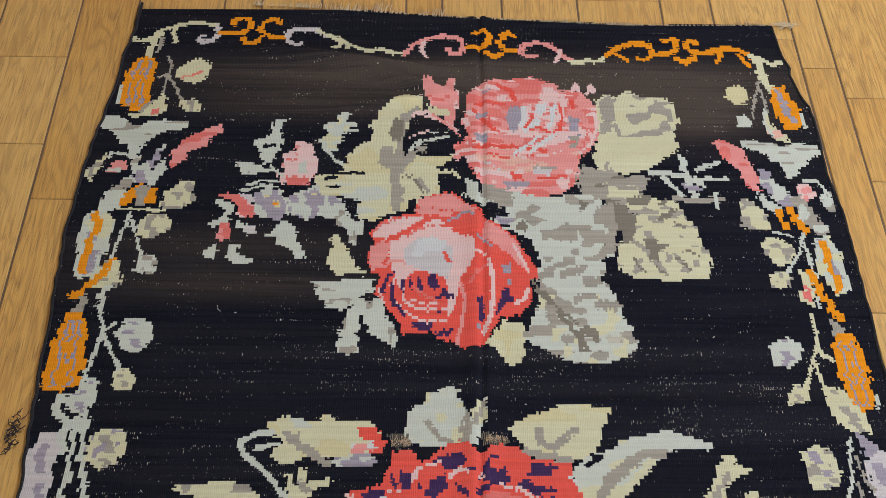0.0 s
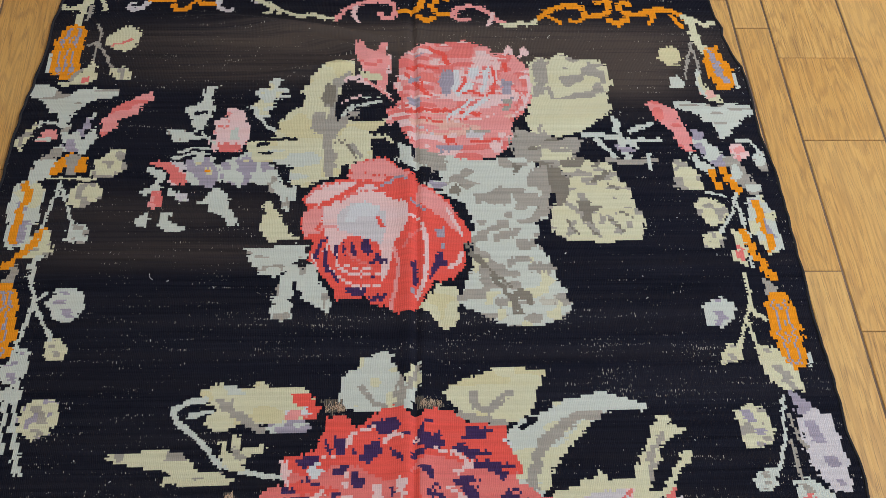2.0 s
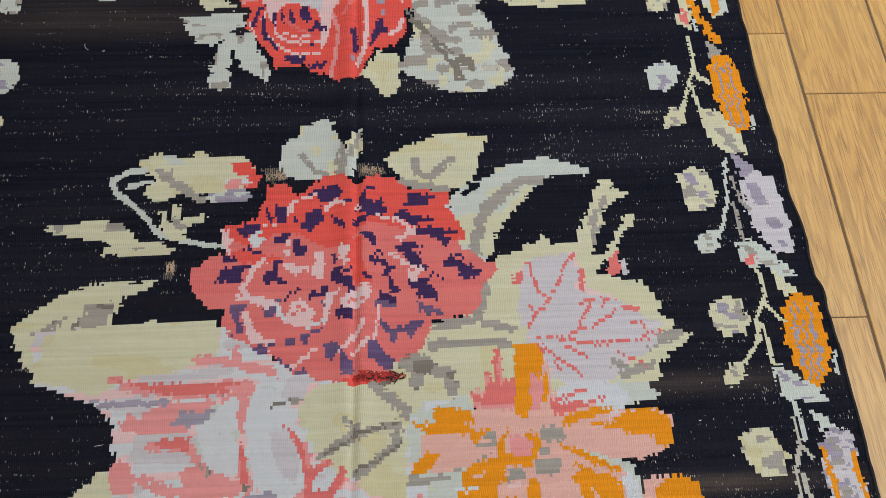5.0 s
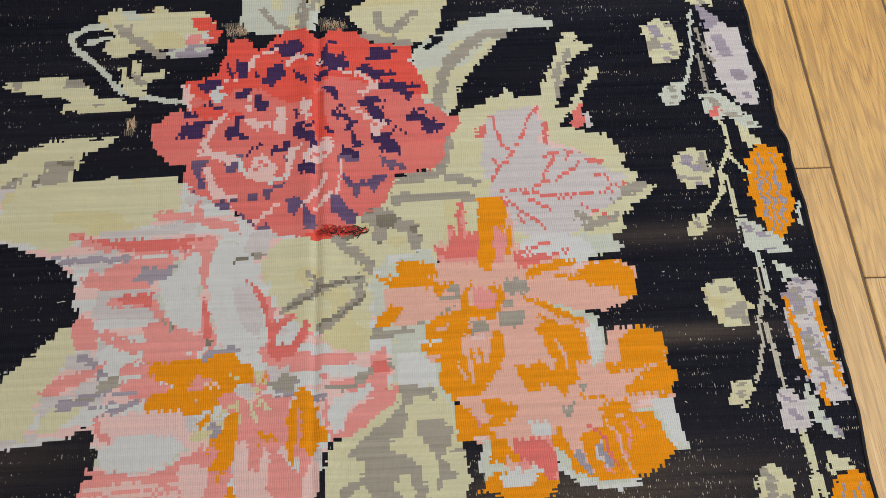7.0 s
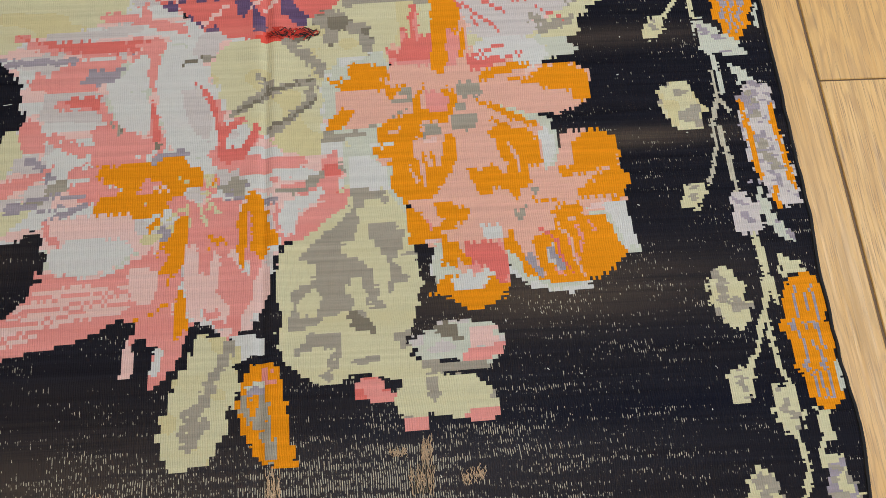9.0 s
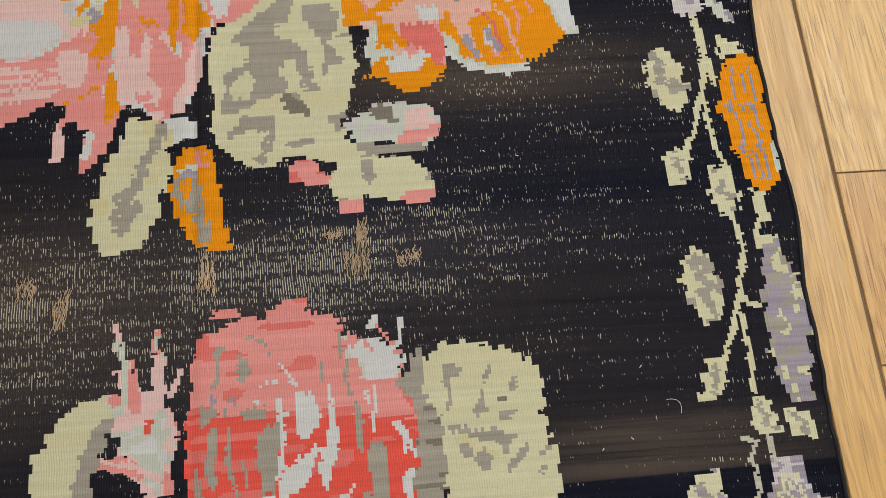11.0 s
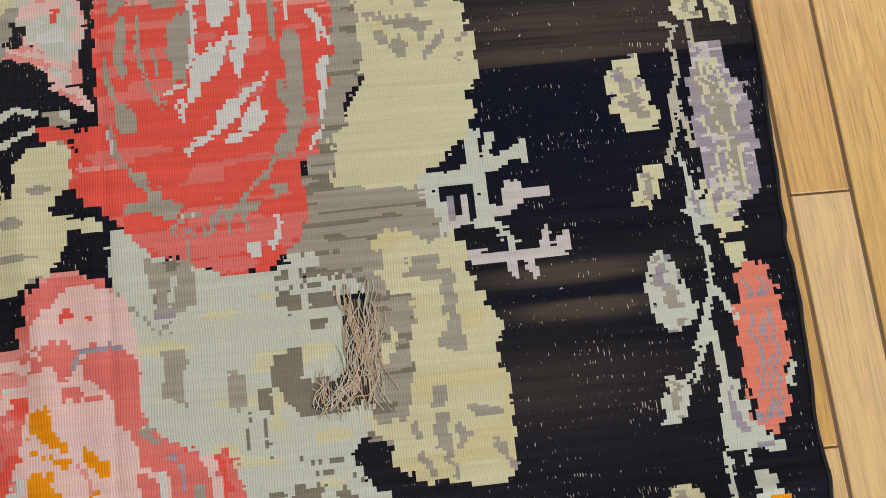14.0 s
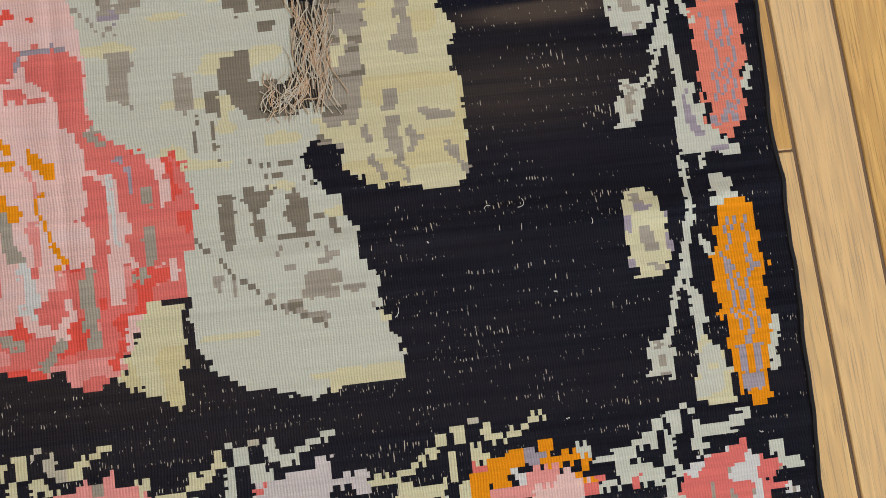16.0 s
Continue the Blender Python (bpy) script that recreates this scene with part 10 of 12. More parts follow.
patch("ivory", (19.4, -93.2), (20, -91.7), (21, -90.2), (22.6, -89), (23.4, -88.9), (22.8, -90.1), (22.1, -91.9), (21.1, -93.4), (19.9, -93.8), (19.4, -95.7), (18.8, -96.3), (17.4, -96.9), (17.8, -96.2), (18.8, -95.3))
stitch("ivory", 0.4, (17.4, -96.7), (17.6, -98.1))
stitch("ivory", 0.4, (23.6, -88.9), (23.7, -90.5), (24.2, -91.8), (23.9, -92.7), (23.6, -93.9))
stitch("ivory", 0.4, (16.1, -94.9), (16.9, -94.3), (17.8, -94.2))
patch("ivory", (21.2, -98.1), (21.3, -97.1), (22.5, -96.3), (24.3, -95.3), (26.8, -93.6), (27, -94.1), (25.5, -95.2), (23.9, -96.5), (23.5, -98), (22.3, -99.1), (20.8, -99.9), (19.6, -100.7), (18, -101.7), (17.9, -101.2), (19.6, -100.1), (20.8, -99.3))
patch("ivory", (25.1, -96.9), (25.6, -96.3), (25.7, -97.5), (26.5, -98.3), (25.8, -99.2), (24.3, -100.2), (22.8, -100.9), (21.6, -101), (21.9, -100.4), (23.4, -99.7), (23.8, -98))
patch("grey", (28.7, -89.1), (30.4, -89.6), (30.4, -91.8), (30.4, -94.9), (30.3, -98.7), (30.9, -99.4), (29.9, -99.9), (29.2, -102.3), (28.8, -102.9), (27.1, -102.7), (27.2, -101.4), (28.5, -99.7), (28.6, -98.5), (28.1, -96.3), (28.8, -95.1), (28.6, -92.5), (29.4, -91.7))
stitch("grey", 0.4, (27.5, -84.5), (27.6, -87), (27.7, -89.6))
stitch("ivory", 0.4, (31.5, -87.4), (32.4, -88.5), (32.6, -90.7))
patch("ivory", (31.9, -93.5), (33, -92), (33.3, -93), (32.8, -95.8), (32.3, -99.5), (32, -99.5), (31.8, -97.6), (32.2, -95.7))
stitch("ivory", 0.5, (32.1, -100.4), (31.3, -101.3), (30.5, -102.7))
stitch("grey", 0.4, (10.1, -97.9), (10.4, -99.7), (10.8, -101.6), (11.9, -102.9))
patch("grey", (12.3, -103.3), (13.3, -103.2), (13.8, -105), (13.5, -105.4), (12.7, -104.5))
patch("grey", (13.6, -105.7), (14.7, -105.3), (15.2, -106.4), (17.2, -106.8), (16.3, -108.2), (14.2, -108.3), (13.7, -107.1))
stitch("rose", 0.3, (6.7, -102.1), (10.5, -102.3))
stitch("grey", 0.4, (16.2, -109.1), (17.1, -108.4), (18.8, -108.4))
stitch("grey", 0.4, (17.2, -110.2), (19.6, -110.4), (20, -108.6), (21.7, -108.1), (23.5, -107.8), (25, -107.7))
stitch("grey", 0.3, (23.3, -106.8), (24.2, -105.7), (25.5, -104.6), (26.8, -103.6))
patch("grey", (26.6, -106.3), (27.7, -105.8), (28, -106.4), (26.7, -107.5))
patch("ivory", (25.8, -112.5), (26.5, -110.2), (27.1, -109.7), (27, -111.1), (26.3, -112.7))
# veins of the pale leaf and petals of the orchid
patch("blush", (37.1, 8.2), (38.2, 9.1), (43.4, 9.7), (44, 8.3), (44.3, 6), (43.6, 3.4), (42.2, 2.8), (44.4, 3.1), (46.9, 2.6), (48.5, 2.5), (50.4, 0.8), (52.3, -1.1), (54.3, -1.7), (55.3, -3.2), (54.8, -5.2), (53.6, -6.4), (51.4, -7.3), (49.2, -7.9), (47.1, -8.2), (46.2, -9.4), (44, -10.1), (42.4, -10), (40.1, -9), (38.6, -7.7), (38.4, -4.6), (36.9, -4.1), (36.2, -3.2), (36.2, -1.1), (34.9, 0.8), (35.5, 3.4), (36.3, 5.1))
stitch("coral", 0.4, (37.4, 8.2), (37.6, 6.4), (38.1, 4.6), (38.5, 3.2), (39.7, 2.4))
stitch("coral", 0.4, (43.6, 9), (42.7, 7.5), (41.6, 5.3), (40.6, 3.5), (39.1, 1.4), (37.3, -0.2), (36.3, -1.9))
stitch("coral", 0.4, (44.9, 6.3), (45.2, 4.6), (44.4, 3.6))
stitch("coral", 0.4, (36.6, 1.6), (37.4, 0.6))
patch("coral", (35.4, 6.8), (36.3, 6.7), (36.1, 5.1), (35.3, 5))
stitch("coral", 0.4, (46.1, 2.1), (45.6, 0.6), (44.6, -0.7), (43.3, -2.8), (41.5, -3.8), (38.6, -3.4), (37, -3.3))
stitch("coral", 0.4, (49.5, 2.1), (48, 1.8), (47.6, 0.7))
stitch("coral", 0.4, (51.6, 0.2), (49.5, 0.1), (48.1, -0.9), (45.8, -2.3), (43.7, -2.4))
stitch("coral", 0.4, (44.1, 0.9), (45.5, 1.9), (46.6, 2))
stitch("coral", 0.4, (40.7, -3.9), (43.5, -4.5), (46.7, -4.9), (50.1, -4.5), (53.9, -4.3))
stitch("coral", 0.4, (51.2, -1.8), (53, -2), (53.6, -3.1), (54.8, -3.7))
stitch("coral", 0.3, (48.2, -6.1), (50.2, -6.9), (52.5, -8.1))
stitch("coral", 0.4, (41.4, -4.8), (42.9, -5.8), (44.4, -6.7))
stitch("coral", 0.4, (38.5, -5.1), (40, -6.5), (41.9, -7.9), (43.3, -9.6))
stitch("coral", 0.3, (39.5, -6.9), (40.5, -8.9))
patch("grey", (48.1, -7), (50.4, -8), (49.9, -8.8), (47.5, -8.2))
patch("grey", (55.2, -3.9), (57.7, -3.6), (58.5, -4.3), (56.3, -5))
patch("grey", (52.9, -5.5), (54.4, -6.1), (53.5, -6.6))
patch("ivory", (39.5, -11.1), (41.6, -10.1), (46.1, -10.2), (48.4, -11.2), (50.1, -13), (48.7, -14.6), (46.2, -15.1), (44.4, -13.5), (42.5, -13), (39.7, -13.2))
stitch("coral", 0.5, (38.1, -13.1), (40.6, -12.4), (42.6, -11.7), (43.5, -11.3))
stitch("coral", 0.5, (40, -13.9), (43.3, -13.4), (46.5, -12.8))
patch("coral", (29.9, -10.1), (31.2, -9.3), (34, -9.5), (33.7, -12.8), (29.7, -13), (27.8, -12.4), (27.3, -10.7), (29, -11.7))
stitch("rose", 0.5, (31.8, -6), (31.5, -8.1), (32, -9.8))
patch("orange", (34.5, -5.3), (37.8, -5), (37.5, -8.9), (36.3, -12.1), (35, -15), (33.2, -14.4), (33.7, -11.1))
patch("rose", (36.1, -8.8), (37.1, -8.8), (37.2, -11.4), (36.1, -12.6), (35.6, -11.3))
stitch("orange", 0.7, (38.1, -9.3), (38.1, -11), (37.5, -12.6))
patch("orange", (22.2, -12.9), (23.4, -12.7), (27.3, -13.6), (27.4, -15.3), (25.2, -15.6), (21.7, -14.5))
stitch("orange", 0.6, (19, -15.2), (20.9, -15.1), (22.9, -15.2))
stitch("orange", 0.6, (20.5, -15.9), (24.8, -16.5), (29.5, -16.8))
patch("orange", (18.8, -21.2), (20, -19.7), (21.9, -19.1), (22.4, -19.8), (21.3, -21.7), (19.1, -21.8))
patch("orange", (41.9, -14.6), (45.5, -14.4), (46.8, -14.1), (47.1, -14.9), (44.2, -15.6), (40.6, -16.2), (39.8, -15.9), (40.2, -15.3))
patch("orange", (46.9, -16.2), (49.5, -14.7), (52.3, -14.7), (54.9, -15.9), (55.1, -19.2), (54.2, -20.4), (53.1, -20), (52.5, -18.6), (48.3, -18.1))
stitch("orange", 0.5, (44.1, -16.6), (46.8, -17), (50, -17.2))
stitch("orange", 0.5, (32.2, -16.8), (30.9, -18.4), (31.1, -20.4), (32.6, -21.3), (35, -21.1), (36.3, -19.5), (36.1, -17.5))
patch("grey", (36.5, -17.1), (39.7, -16.7), (40.2, -18.3), (37.5, -18.8), (36.6, -18.1))
patch("grey", (28.7, -17), (30.6, -17.1), (30.3, -18.3), (29, -18.1))
patch("grey", (35.4, -21.1), (39.3, -21), (38.6, -23.3), (35.6, -23.1))
patch("grey", (31.4, -22.8), (33.8, -22.8), (33.8, -23.6), (31.4, -24))
patch("rose", (32.1, -17.6), (34.5, -17.4), (35.6, -18.7), (35, -20.3), (33.1, -20.8), (32.2, -19.7))
stitch("orange", 0.7, (39.4, -19.4), (41.7, -20.3), (44.6, -22.1), (46.8, -23.5))
patch("orange", (41.8, -22.3), (43.6, -23.7), (45.9, -24.2), (47.2, -25.9), (47, -28.7), (45.3, -29), (43.2, -33.5), (42.6, -32.6), (42.1, -30.3), (42.7, -28), (41.5, -25.5), (40.9, -23.9))
stitch("salmon", 0.5, (43, -25.6), (43.9, -27.7), (44.1, -29.6))
patch("orange", (25.9, -24.4), (27.5, -22.2), (29.9, -21.1), (31.5, -21.5), (30.5, -24), (29.2, -25.5), (29.4, -28.6), (29.6, -31.7), (27.7, -31.6), (26.7, -30.7), (27.2, -28.4), (28, -27.7), (26.9, -26.1), (24.7, -25.9))
stitch("ivory", 0.5, (24.7, -24.4), (26.2, -24.9), (27.4, -24.5))
stitch("salmon", 0.5, (27.1, -22.9), (28.7, -22.4))
patch("orange", (34.7, -24.3), (36, -24.3), (36, -26.7), (35.1, -28.6), (33.8, -30.5), (32.1, -32.3), (28.4, -32.4), (28.9, -30.5), (30.7, -31), (32.1, -28), (34, -28.1))
stitch("salmon", 0.4, (30.6, -24.8), (31, -27.9), (31.4, -30.7))
stitch("orange", 0.5, (31.5, -26.4), (31.7, -28.8), (31.7, -30.3))
patch("orange", (37, -28.7), (38.1, -28.4), (39.1, -30.1), (40.6, -30.6), (40, -32.5), (38.5, -32.4), (37.6, -30.3))
patch("ivory", (47, -24.7), (48.2, -24), (49.2, -25.3), (49.1, -27.6), (47.9, -29.1), (47.3, -28.3), (47.5, -26.3))
patch("ivory", (21.3, -25.7), (24.3, -25.9), (26.5, -27.6), (26.7, -30.7), (21.5, -30), (21.6, -27.3))
patch("grey", (21.5, -30.3), (26.3, -30.8), (25.8, -31.8), (21.8, -31.9))
patch("salmon", (50, -24.9), (53.6, -24.6), (53.1, -25.5), (51.4, -26.2), (50.6, -29.3), (49.1, -29.2), (50.2, -26.9))
patch("orange", (51.4, -26.2), (53.6, -24.8), (57, -25), (57.5, -26.7), (57.2, -29.8), (58.4, -30.7), (56.7, -33.7), (51.5, -33.7), (51.3, -32.5), (54, -31.9), (53.5, -30.3), (50.4, -30.5), (51.3, -29.4))
stitch("salmon", 0.5, (50.7, -31.3), (53.4, -30.7), (55.9, -29.7))
patch("ivory", (54.3, -34.7), (57.3, -34.5), (57.7, -36.8), (58.2, -40.7), (56.6, -40.9), (56, -38.2))
stitch("salmon", 0.4, (48.3, -37.3), (49.6, -38.9), (49.9, -41.6), (50.7, -43.9))
stitch("coral", 0.4, (45.7, -37.5), (47.7, -39.1), (48.1, -41.4), (49.3, -43.4))
stitch("lilac", 0.7, (43.8, -41.1), (44.7, -42.6), (45.3, -43.8))
stitch("lilac", 0.7, (46.8, -40.2), (47.4, -41.4), (48.3, -42.9))
patch("orange", (29.1, -33.6), (30.5, -34.1), (31.8, -36.8), (33.9, -37.7), (30.3, -37.8), (29, -36.6))
patch("orange", (32.7, -34.2), (35, -33.3), (36.8, -34.1), (36.6, -36), (34.8, -35.9), (33.4, -35.4))
patch("ivory", (38.1, -36.5), (39.9, -36.3), (41.2, -36.8), (40.8, -38.2), (38.6, -38.3))
patch("coral", (35.7, -38.6), (39.7, -38.7), (41, -40.1), (41.4, -43.1), (40.2, -44.5), (39.3, -42.6), (37.2, -41.3), (35.9, -40.5))
patch("ivory", (33.8, -43.3), (35.7, -42.7), (36.6, -44.2), (38.2, -42.9), (38.8, -43.3), (37.6, -44.7), (35.1, -44.9))
# right border
motif("border_flower/right_a", "orange flower with lilac stripes")
area("orange", (71.4, 95.7), (74, 96.2), (75.2, 93.6), (76.1, 90.8), (75.6, 86.4), (73, 85.6), (71.7, 87.3), (70.7, 90.1), spots=[("lilac", 0.2, 0.9, 2.4)])
line("mint", 0.8, (76.3, 89.5), (76.1, 86.4))
area("cream", (68.7, 89.7), (69.8, 86.9), (72.2, 84.5), (73.1, 82.6), (70.2, 83.2), (68.5, 85.8))
area("salmon", (69, 85.3), (71.4, 85.9), (71.7, 84), (69.5, 83.8))
area("yellow", (62.1, 95.7), (64.8, 96.7), (66.9, 94.3), (66.1, 92.2), (62.8, 91.8), (61.7, 93.5))
area("mint", (62.8, 88.6), (64.6, 89.3), (66.1, 88), (65.4, 86.3), (62.9, 85.9))
line("grey", 0.7, (69, 97.1), (67.9, 94.3), (66.6, 90.8), (66.2, 88.5))
line("grey", 0.7, (68.8, 96.4), (69.3, 92.9), (69.5, 90))
line("mint", 0.8, (68.9, 90.5), (68.3, 87.4), (69.4, 84.5))
motif("tulip/right", "pale green tulip")
area("mint", (63, 83.2), (69.5, 82.6), (70.9, 81), (73.5, 82.6), (77.8, 82), (78.5, 80.3), (75.4, 78.7), (73.2, 76.1), (71.8, 74.6), (70.2, 74.8), (69.6, 77.4), (66.8, 79.7), (63.1, 81), spots=[("grey", 0.12, 3, 1)])
area("rose", (57.3, 82.8), (59.7, 83.4), (62.1, 81.2), (63.7, 78), (64.7, 74.8), (64.6, 71.5), (62.6, 72.2), (61.1, 76.1), (58.3, 79.2), spots=[("coral", 0.25, 3, 1.5)])
area("lilac", (65.1, 76.7), (66.6, 76.1), (68.3, 73.6), (69.5, 71.7), (70.9, 69.2), (68.8, 68.1), (66.5, 70.3), (64.9, 72.9), spots=[("mint", 0.45, 2, 2)])
area("mint", (63.5, 72.2), (65.5, 70.4), (68.2, 67.9), (67.4, 66), (65, 67.9))
area("pink", (72, 73), (74.2, 73.3), (75, 70.5), (72.8, 69.2), (71.4, 70.5), spots=[("rose", 0.4, 1, 1)])
line("mint", 0.7, (73.2, 74.1), (75.5, 74.2), (76.9, 72.1))
area("mint", (76.7, 72.4), (78.3, 70.5), (77.8, 67.3), (76.3, 67.9), (75.8, 70.3), spots=[("grey", 0.3, 1, 1)])
area("grey", (69.8, 70.5), (72.1, 71.1), (74.4, 66.8), (76, 63.2), (73.4, 62.6), (71, 66.1), spots=[("mint", 0.4, 2, 1.5)])
line("orange", 1.3, (67.1, 67.4), (68.1, 64.3))
line("orange", 1.3, (69.2, 67.9), (70.4, 65.6), (71.4, 63.2))
area("cream", (60.3, 69.5), (62.2, 70.1), (64.8, 66.8), (65.1, 63.8), (62, 63.5), (59.6, 64.3), spots=[("grey", 0.35, 1.2, 1)])
line("mint", 0.8, (70.9, 62.9), (68.8, 58), (66.1, 54.7))
line("mint", 0.8, (70.3, 62.1), (70.9, 58), (71.4, 53.6), (70.6, 47.7))
line("mint", 0.7, (65.1, 63.2), (68.7, 62.4))
area("cream", (63.2, 61.7), (66, 62.1), (68.7, 60.3), (68, 56.9), (65.3, 56.2), (62.7, 59.1), spots=[("grey", 0.3, 1.2, 1.2)])
area("cream", (63.1, 54.1), (65.6, 55.2), (66.8, 53.6), (65.9, 51.6), (62.9, 51.8), spots=[("grey", 0.25, 1, 1)])
motif("border_flower/right_b", "pale flower with orange stripes")
area("mint", (72.8, 62.1), (75.5, 62.7), (76.9, 59.8), (77.5, 55.9), (76.9, 50.9), (74.7, 50.2), (72.8, 52.9), (72.2, 57.4), spots=[("lilac", 0.22, 1, 2), ("cream", 0.35, 2, 2)])
line("orange", 1.2, (74.6, 61), (74.5, 57.5), (75, 53.6), (74.8, 51.2))
area("cream", (68.7, 55.3), (70.6, 54.7), (70.6, 50.3), (69.6, 47.5), (68, 49.6))
area("coral", (69, 52), (69.9, 51.4), (69.6, 49.3), (68.7, 49.6))
line("orange", 1.4, (70.6, 54.7), (71.8, 50.9), (73.4, 47.1), (74.6, 45.9))
motif("border_flower/right_c", "orange flower with lilac stripes")
area("grey", (72.2, 46.1), (73.6, 45.5), (74.3, 43.3), (72.5, 42.7))
area("orange", (72.5, 42.7), (75.1, 43.3), (76.6, 40.4), (77, 35.5), (76.4, 29.7), (73.4, 28.4), (72.3, 31.3), (71.7, 35.7), (71.4, 39.5), spots=[("lilac", 0.27, 0.55, 2.0)])
line("mint", 0.8, (76.9, 31.8), (76.7, 29.4))
line("cream", 0.8, (68.8, 46.8), (69.2, 43.4), (68.8, 41), (67.1, 36.9), (65.5, 33.5))
line("cream", 0.8, (68.8, 41), (69.5, 39), (71.3, 38.2))
line("cream", 0.8, (68.1, 37.4), (68.4, 33.7), (68.9, 30.3))
area("mint", (60.7, 40.9), (63.6, 42.5), (66.2, 41.3), (66.1, 38.6), (63.6, 36.8), (60.8, 37.6), spots=[("lilac", 0.35, 1.2, 1.2)])
area("cream", (62.4, 32.3), (64.6, 34.3), (66.1, 33.2), (65.2, 30.2), (62.3, 29.9), spots=[("grey", 0.3, 1, 1)])
area("cream", (68.7, 33.5), (71.2, 33.1), (73.1, 30.4), (74.1, 28.3), (75.5, 25.1), (73, 25.2), (71.2, 25.8), (69.2, 27.3), (68.4, 29.9), spots=[("grey", 0.25, 1.2, 1.2)])
motif("border_flower/right_d", "lilac-pink flower")
area("lilac", (72.2, 25.3), (73.8, 24.4), (75.4, 22.2), (75.1, 20.6), (72.7, 21.2))
area("blush", (72.5, 20.3), (75.7, 22.2), (77.7, 20.6), (78.6, 16.3), (79.1, 12.4), (78.8, 8.4), (75.9, 8.3), (74.2, 10.6), (73, 13.5), (72.4, 17.4), spots=[("lilac", 0.3, 0.6, 1.8)])
area("cream", (62.5, 21.7), (65.1, 23.3), (67.7, 22), (68.4, 18.5), (67.5, 15.9), (64.2, 15.6), (62.7, 17.6), spots=[("lilac", 0.2, 1.2, 1.2), ("grey", 0.2, 1.2, 1.2)])
area("mint", (63.8, 10.7), (66, 12.4), (68.1, 12.4), (67.3, 10.1), (66.5, 8.6), (63.9, 8.8), spots=[("grey", 0.3, 1, 1)])
line("mint", 0.8, (70.9, 24.2), (70, 20.4), (69.8, 17.3), (67.9, 12.3))
line("grey", 0.8, (71.2, 20.9), (71.9, 17.2), (73.1, 15.3))
line("grey", 0.8, (70.6, 16.5), (70.7, 12.7), (71, 9.7))
area("mint", (69.8, 9.9), (72.4, 10.7), (74.7, 8.8), (76.4, 6.4), (78.3, 4.5), (75.5, 4.4), (74.1, 6.1), (70.9, 6), (70.1, 8.1), spots=[("grey", 0.3, 1.2, 1.2)])
area("coral", (71.2, 8.1), (72.6, 7.6), (72.4, 6.1), (71, 6.4))
line("cream", 0.8, (71.8, 5.8), (72.2, 3.6), (72.5, 1.6))
motif("border_flower/right_e", "orange flower with lilac stripes")
area("cream", (74.8, 5.3), (76.2, 3.4), (77.7, 1.6), (75.2, 1.2), (74.5, 2.6))
area("orange", (75.7, 1.2), (78.8, 1.3), (80.2, -0.3), (80.4, -3.7), (80.2, -7.9), (79, -11.1), (76.8, -12.9), (75.7, -12.2), (74.6, -9.4), (73.9, -5.2), (74.4, -1.8), spots=[("lilac", 0.28, 0.55, 2.0)])
line("mint", 0.8, (80.5, -7.9), (80.2, -11.2))
area("cream", (63.7, 0.4), (66.1, 1.6), (68.5, 0.7), (69.2, -2.3), (68.4, -4.5), (65.3, -4.8), (63.5, -2.6), spots=[("lilac", 0.2, 1.2, 1.2), ("grey", 0.2, 1.2, 1.2)])
area("cream", (63.7, -10.9), (65.9, -8.6), (67.8, -8.6), (66.7, -10.6), (65.5, -12.2), (63.8, -12.1), spots=[("grey", 0.3, 1, 1)])
line("cream", 0.8, (72.2, 1.3), (70.1, -2.4), (69.8, -5.8), (67.3, -8.5))
line("cream", 0.8, (71.9, 1), (72.9, -1.7), (74.2, -2.8))
line("cream", 0.8, (70.8, -3.3), (71.2, -6), (71.2, -9.3))
area("mint", (70.9, -10), (72.8, -9.6), (75, -11.7), (77.2, -13.1), (78.4, -15.2), (75.8, -15.4), (73.9, -14.6), (71.8, -14.4), spots=[("lilac", 0.25, 1.2, 1.2)])
line("mint", 0.9, (72.6, -14.4), (73.3, -17.2), (73.4, -20.4))
area("mint", (75.1, -15.8), (76.9, -17.4), (78, -19), (75.7, -19.3))
motif("border_flower/right_f", "lilac flower with orange stripes")
area("blush", (75.2, -21), (77.7, -19), (80, -19.6), (80.3, -23.4), (80.4, -28.4), (80.6, -34), (80.8, -36.8), (77.6, -37), (76.2, -34.6), (75.3, -29.8), (74.8, -24.9), spots=[("grey", 0.3, 0.9, 0.6), ("lilac", 0.25, 0.9, 0.5)])
line("orange", 0.9, (75.4, -21.9), (75.8, -25.7), (75.8, -29.7), (75.9, -32.7))
line("orange", 0.9, (79.3, -23), (79.6, -26.7), (79.9, -30.8), (80.2, -34.5))
line("orange", 1.0, (77.7, -34.5), (77.7, -36.7))
area("cream", (64.1, -20.3), (66.5, -17.9), (69.2, -19), (70.4, -22.8), (69.9, -25.3), (66.8, -25.3), (64.4, -23), spots=[("yellow", 0.3, 2, 2), ("grey", 0.25, 1.2, 1.2)])
area("cream", (64.9, -35.4), (66.5, -32.8), (69.2, -32.6), (68.4, -34.8), (66.9, -36.7), (64.9, -36.3), spots=[("grey", 0.3, 1, 1)])
line("beige", 0.8, (72.3, -17.4), (72.5, -20.4), (71.1, -24.5), (71, -28), (69.2, -32.6))
line("beige", 0.8, (72.3, -21.3), (73.6, -23.2))
line("beige", 0.8, (71.9, -25.4), (72.2, -29.5), (72.4, -34.4))
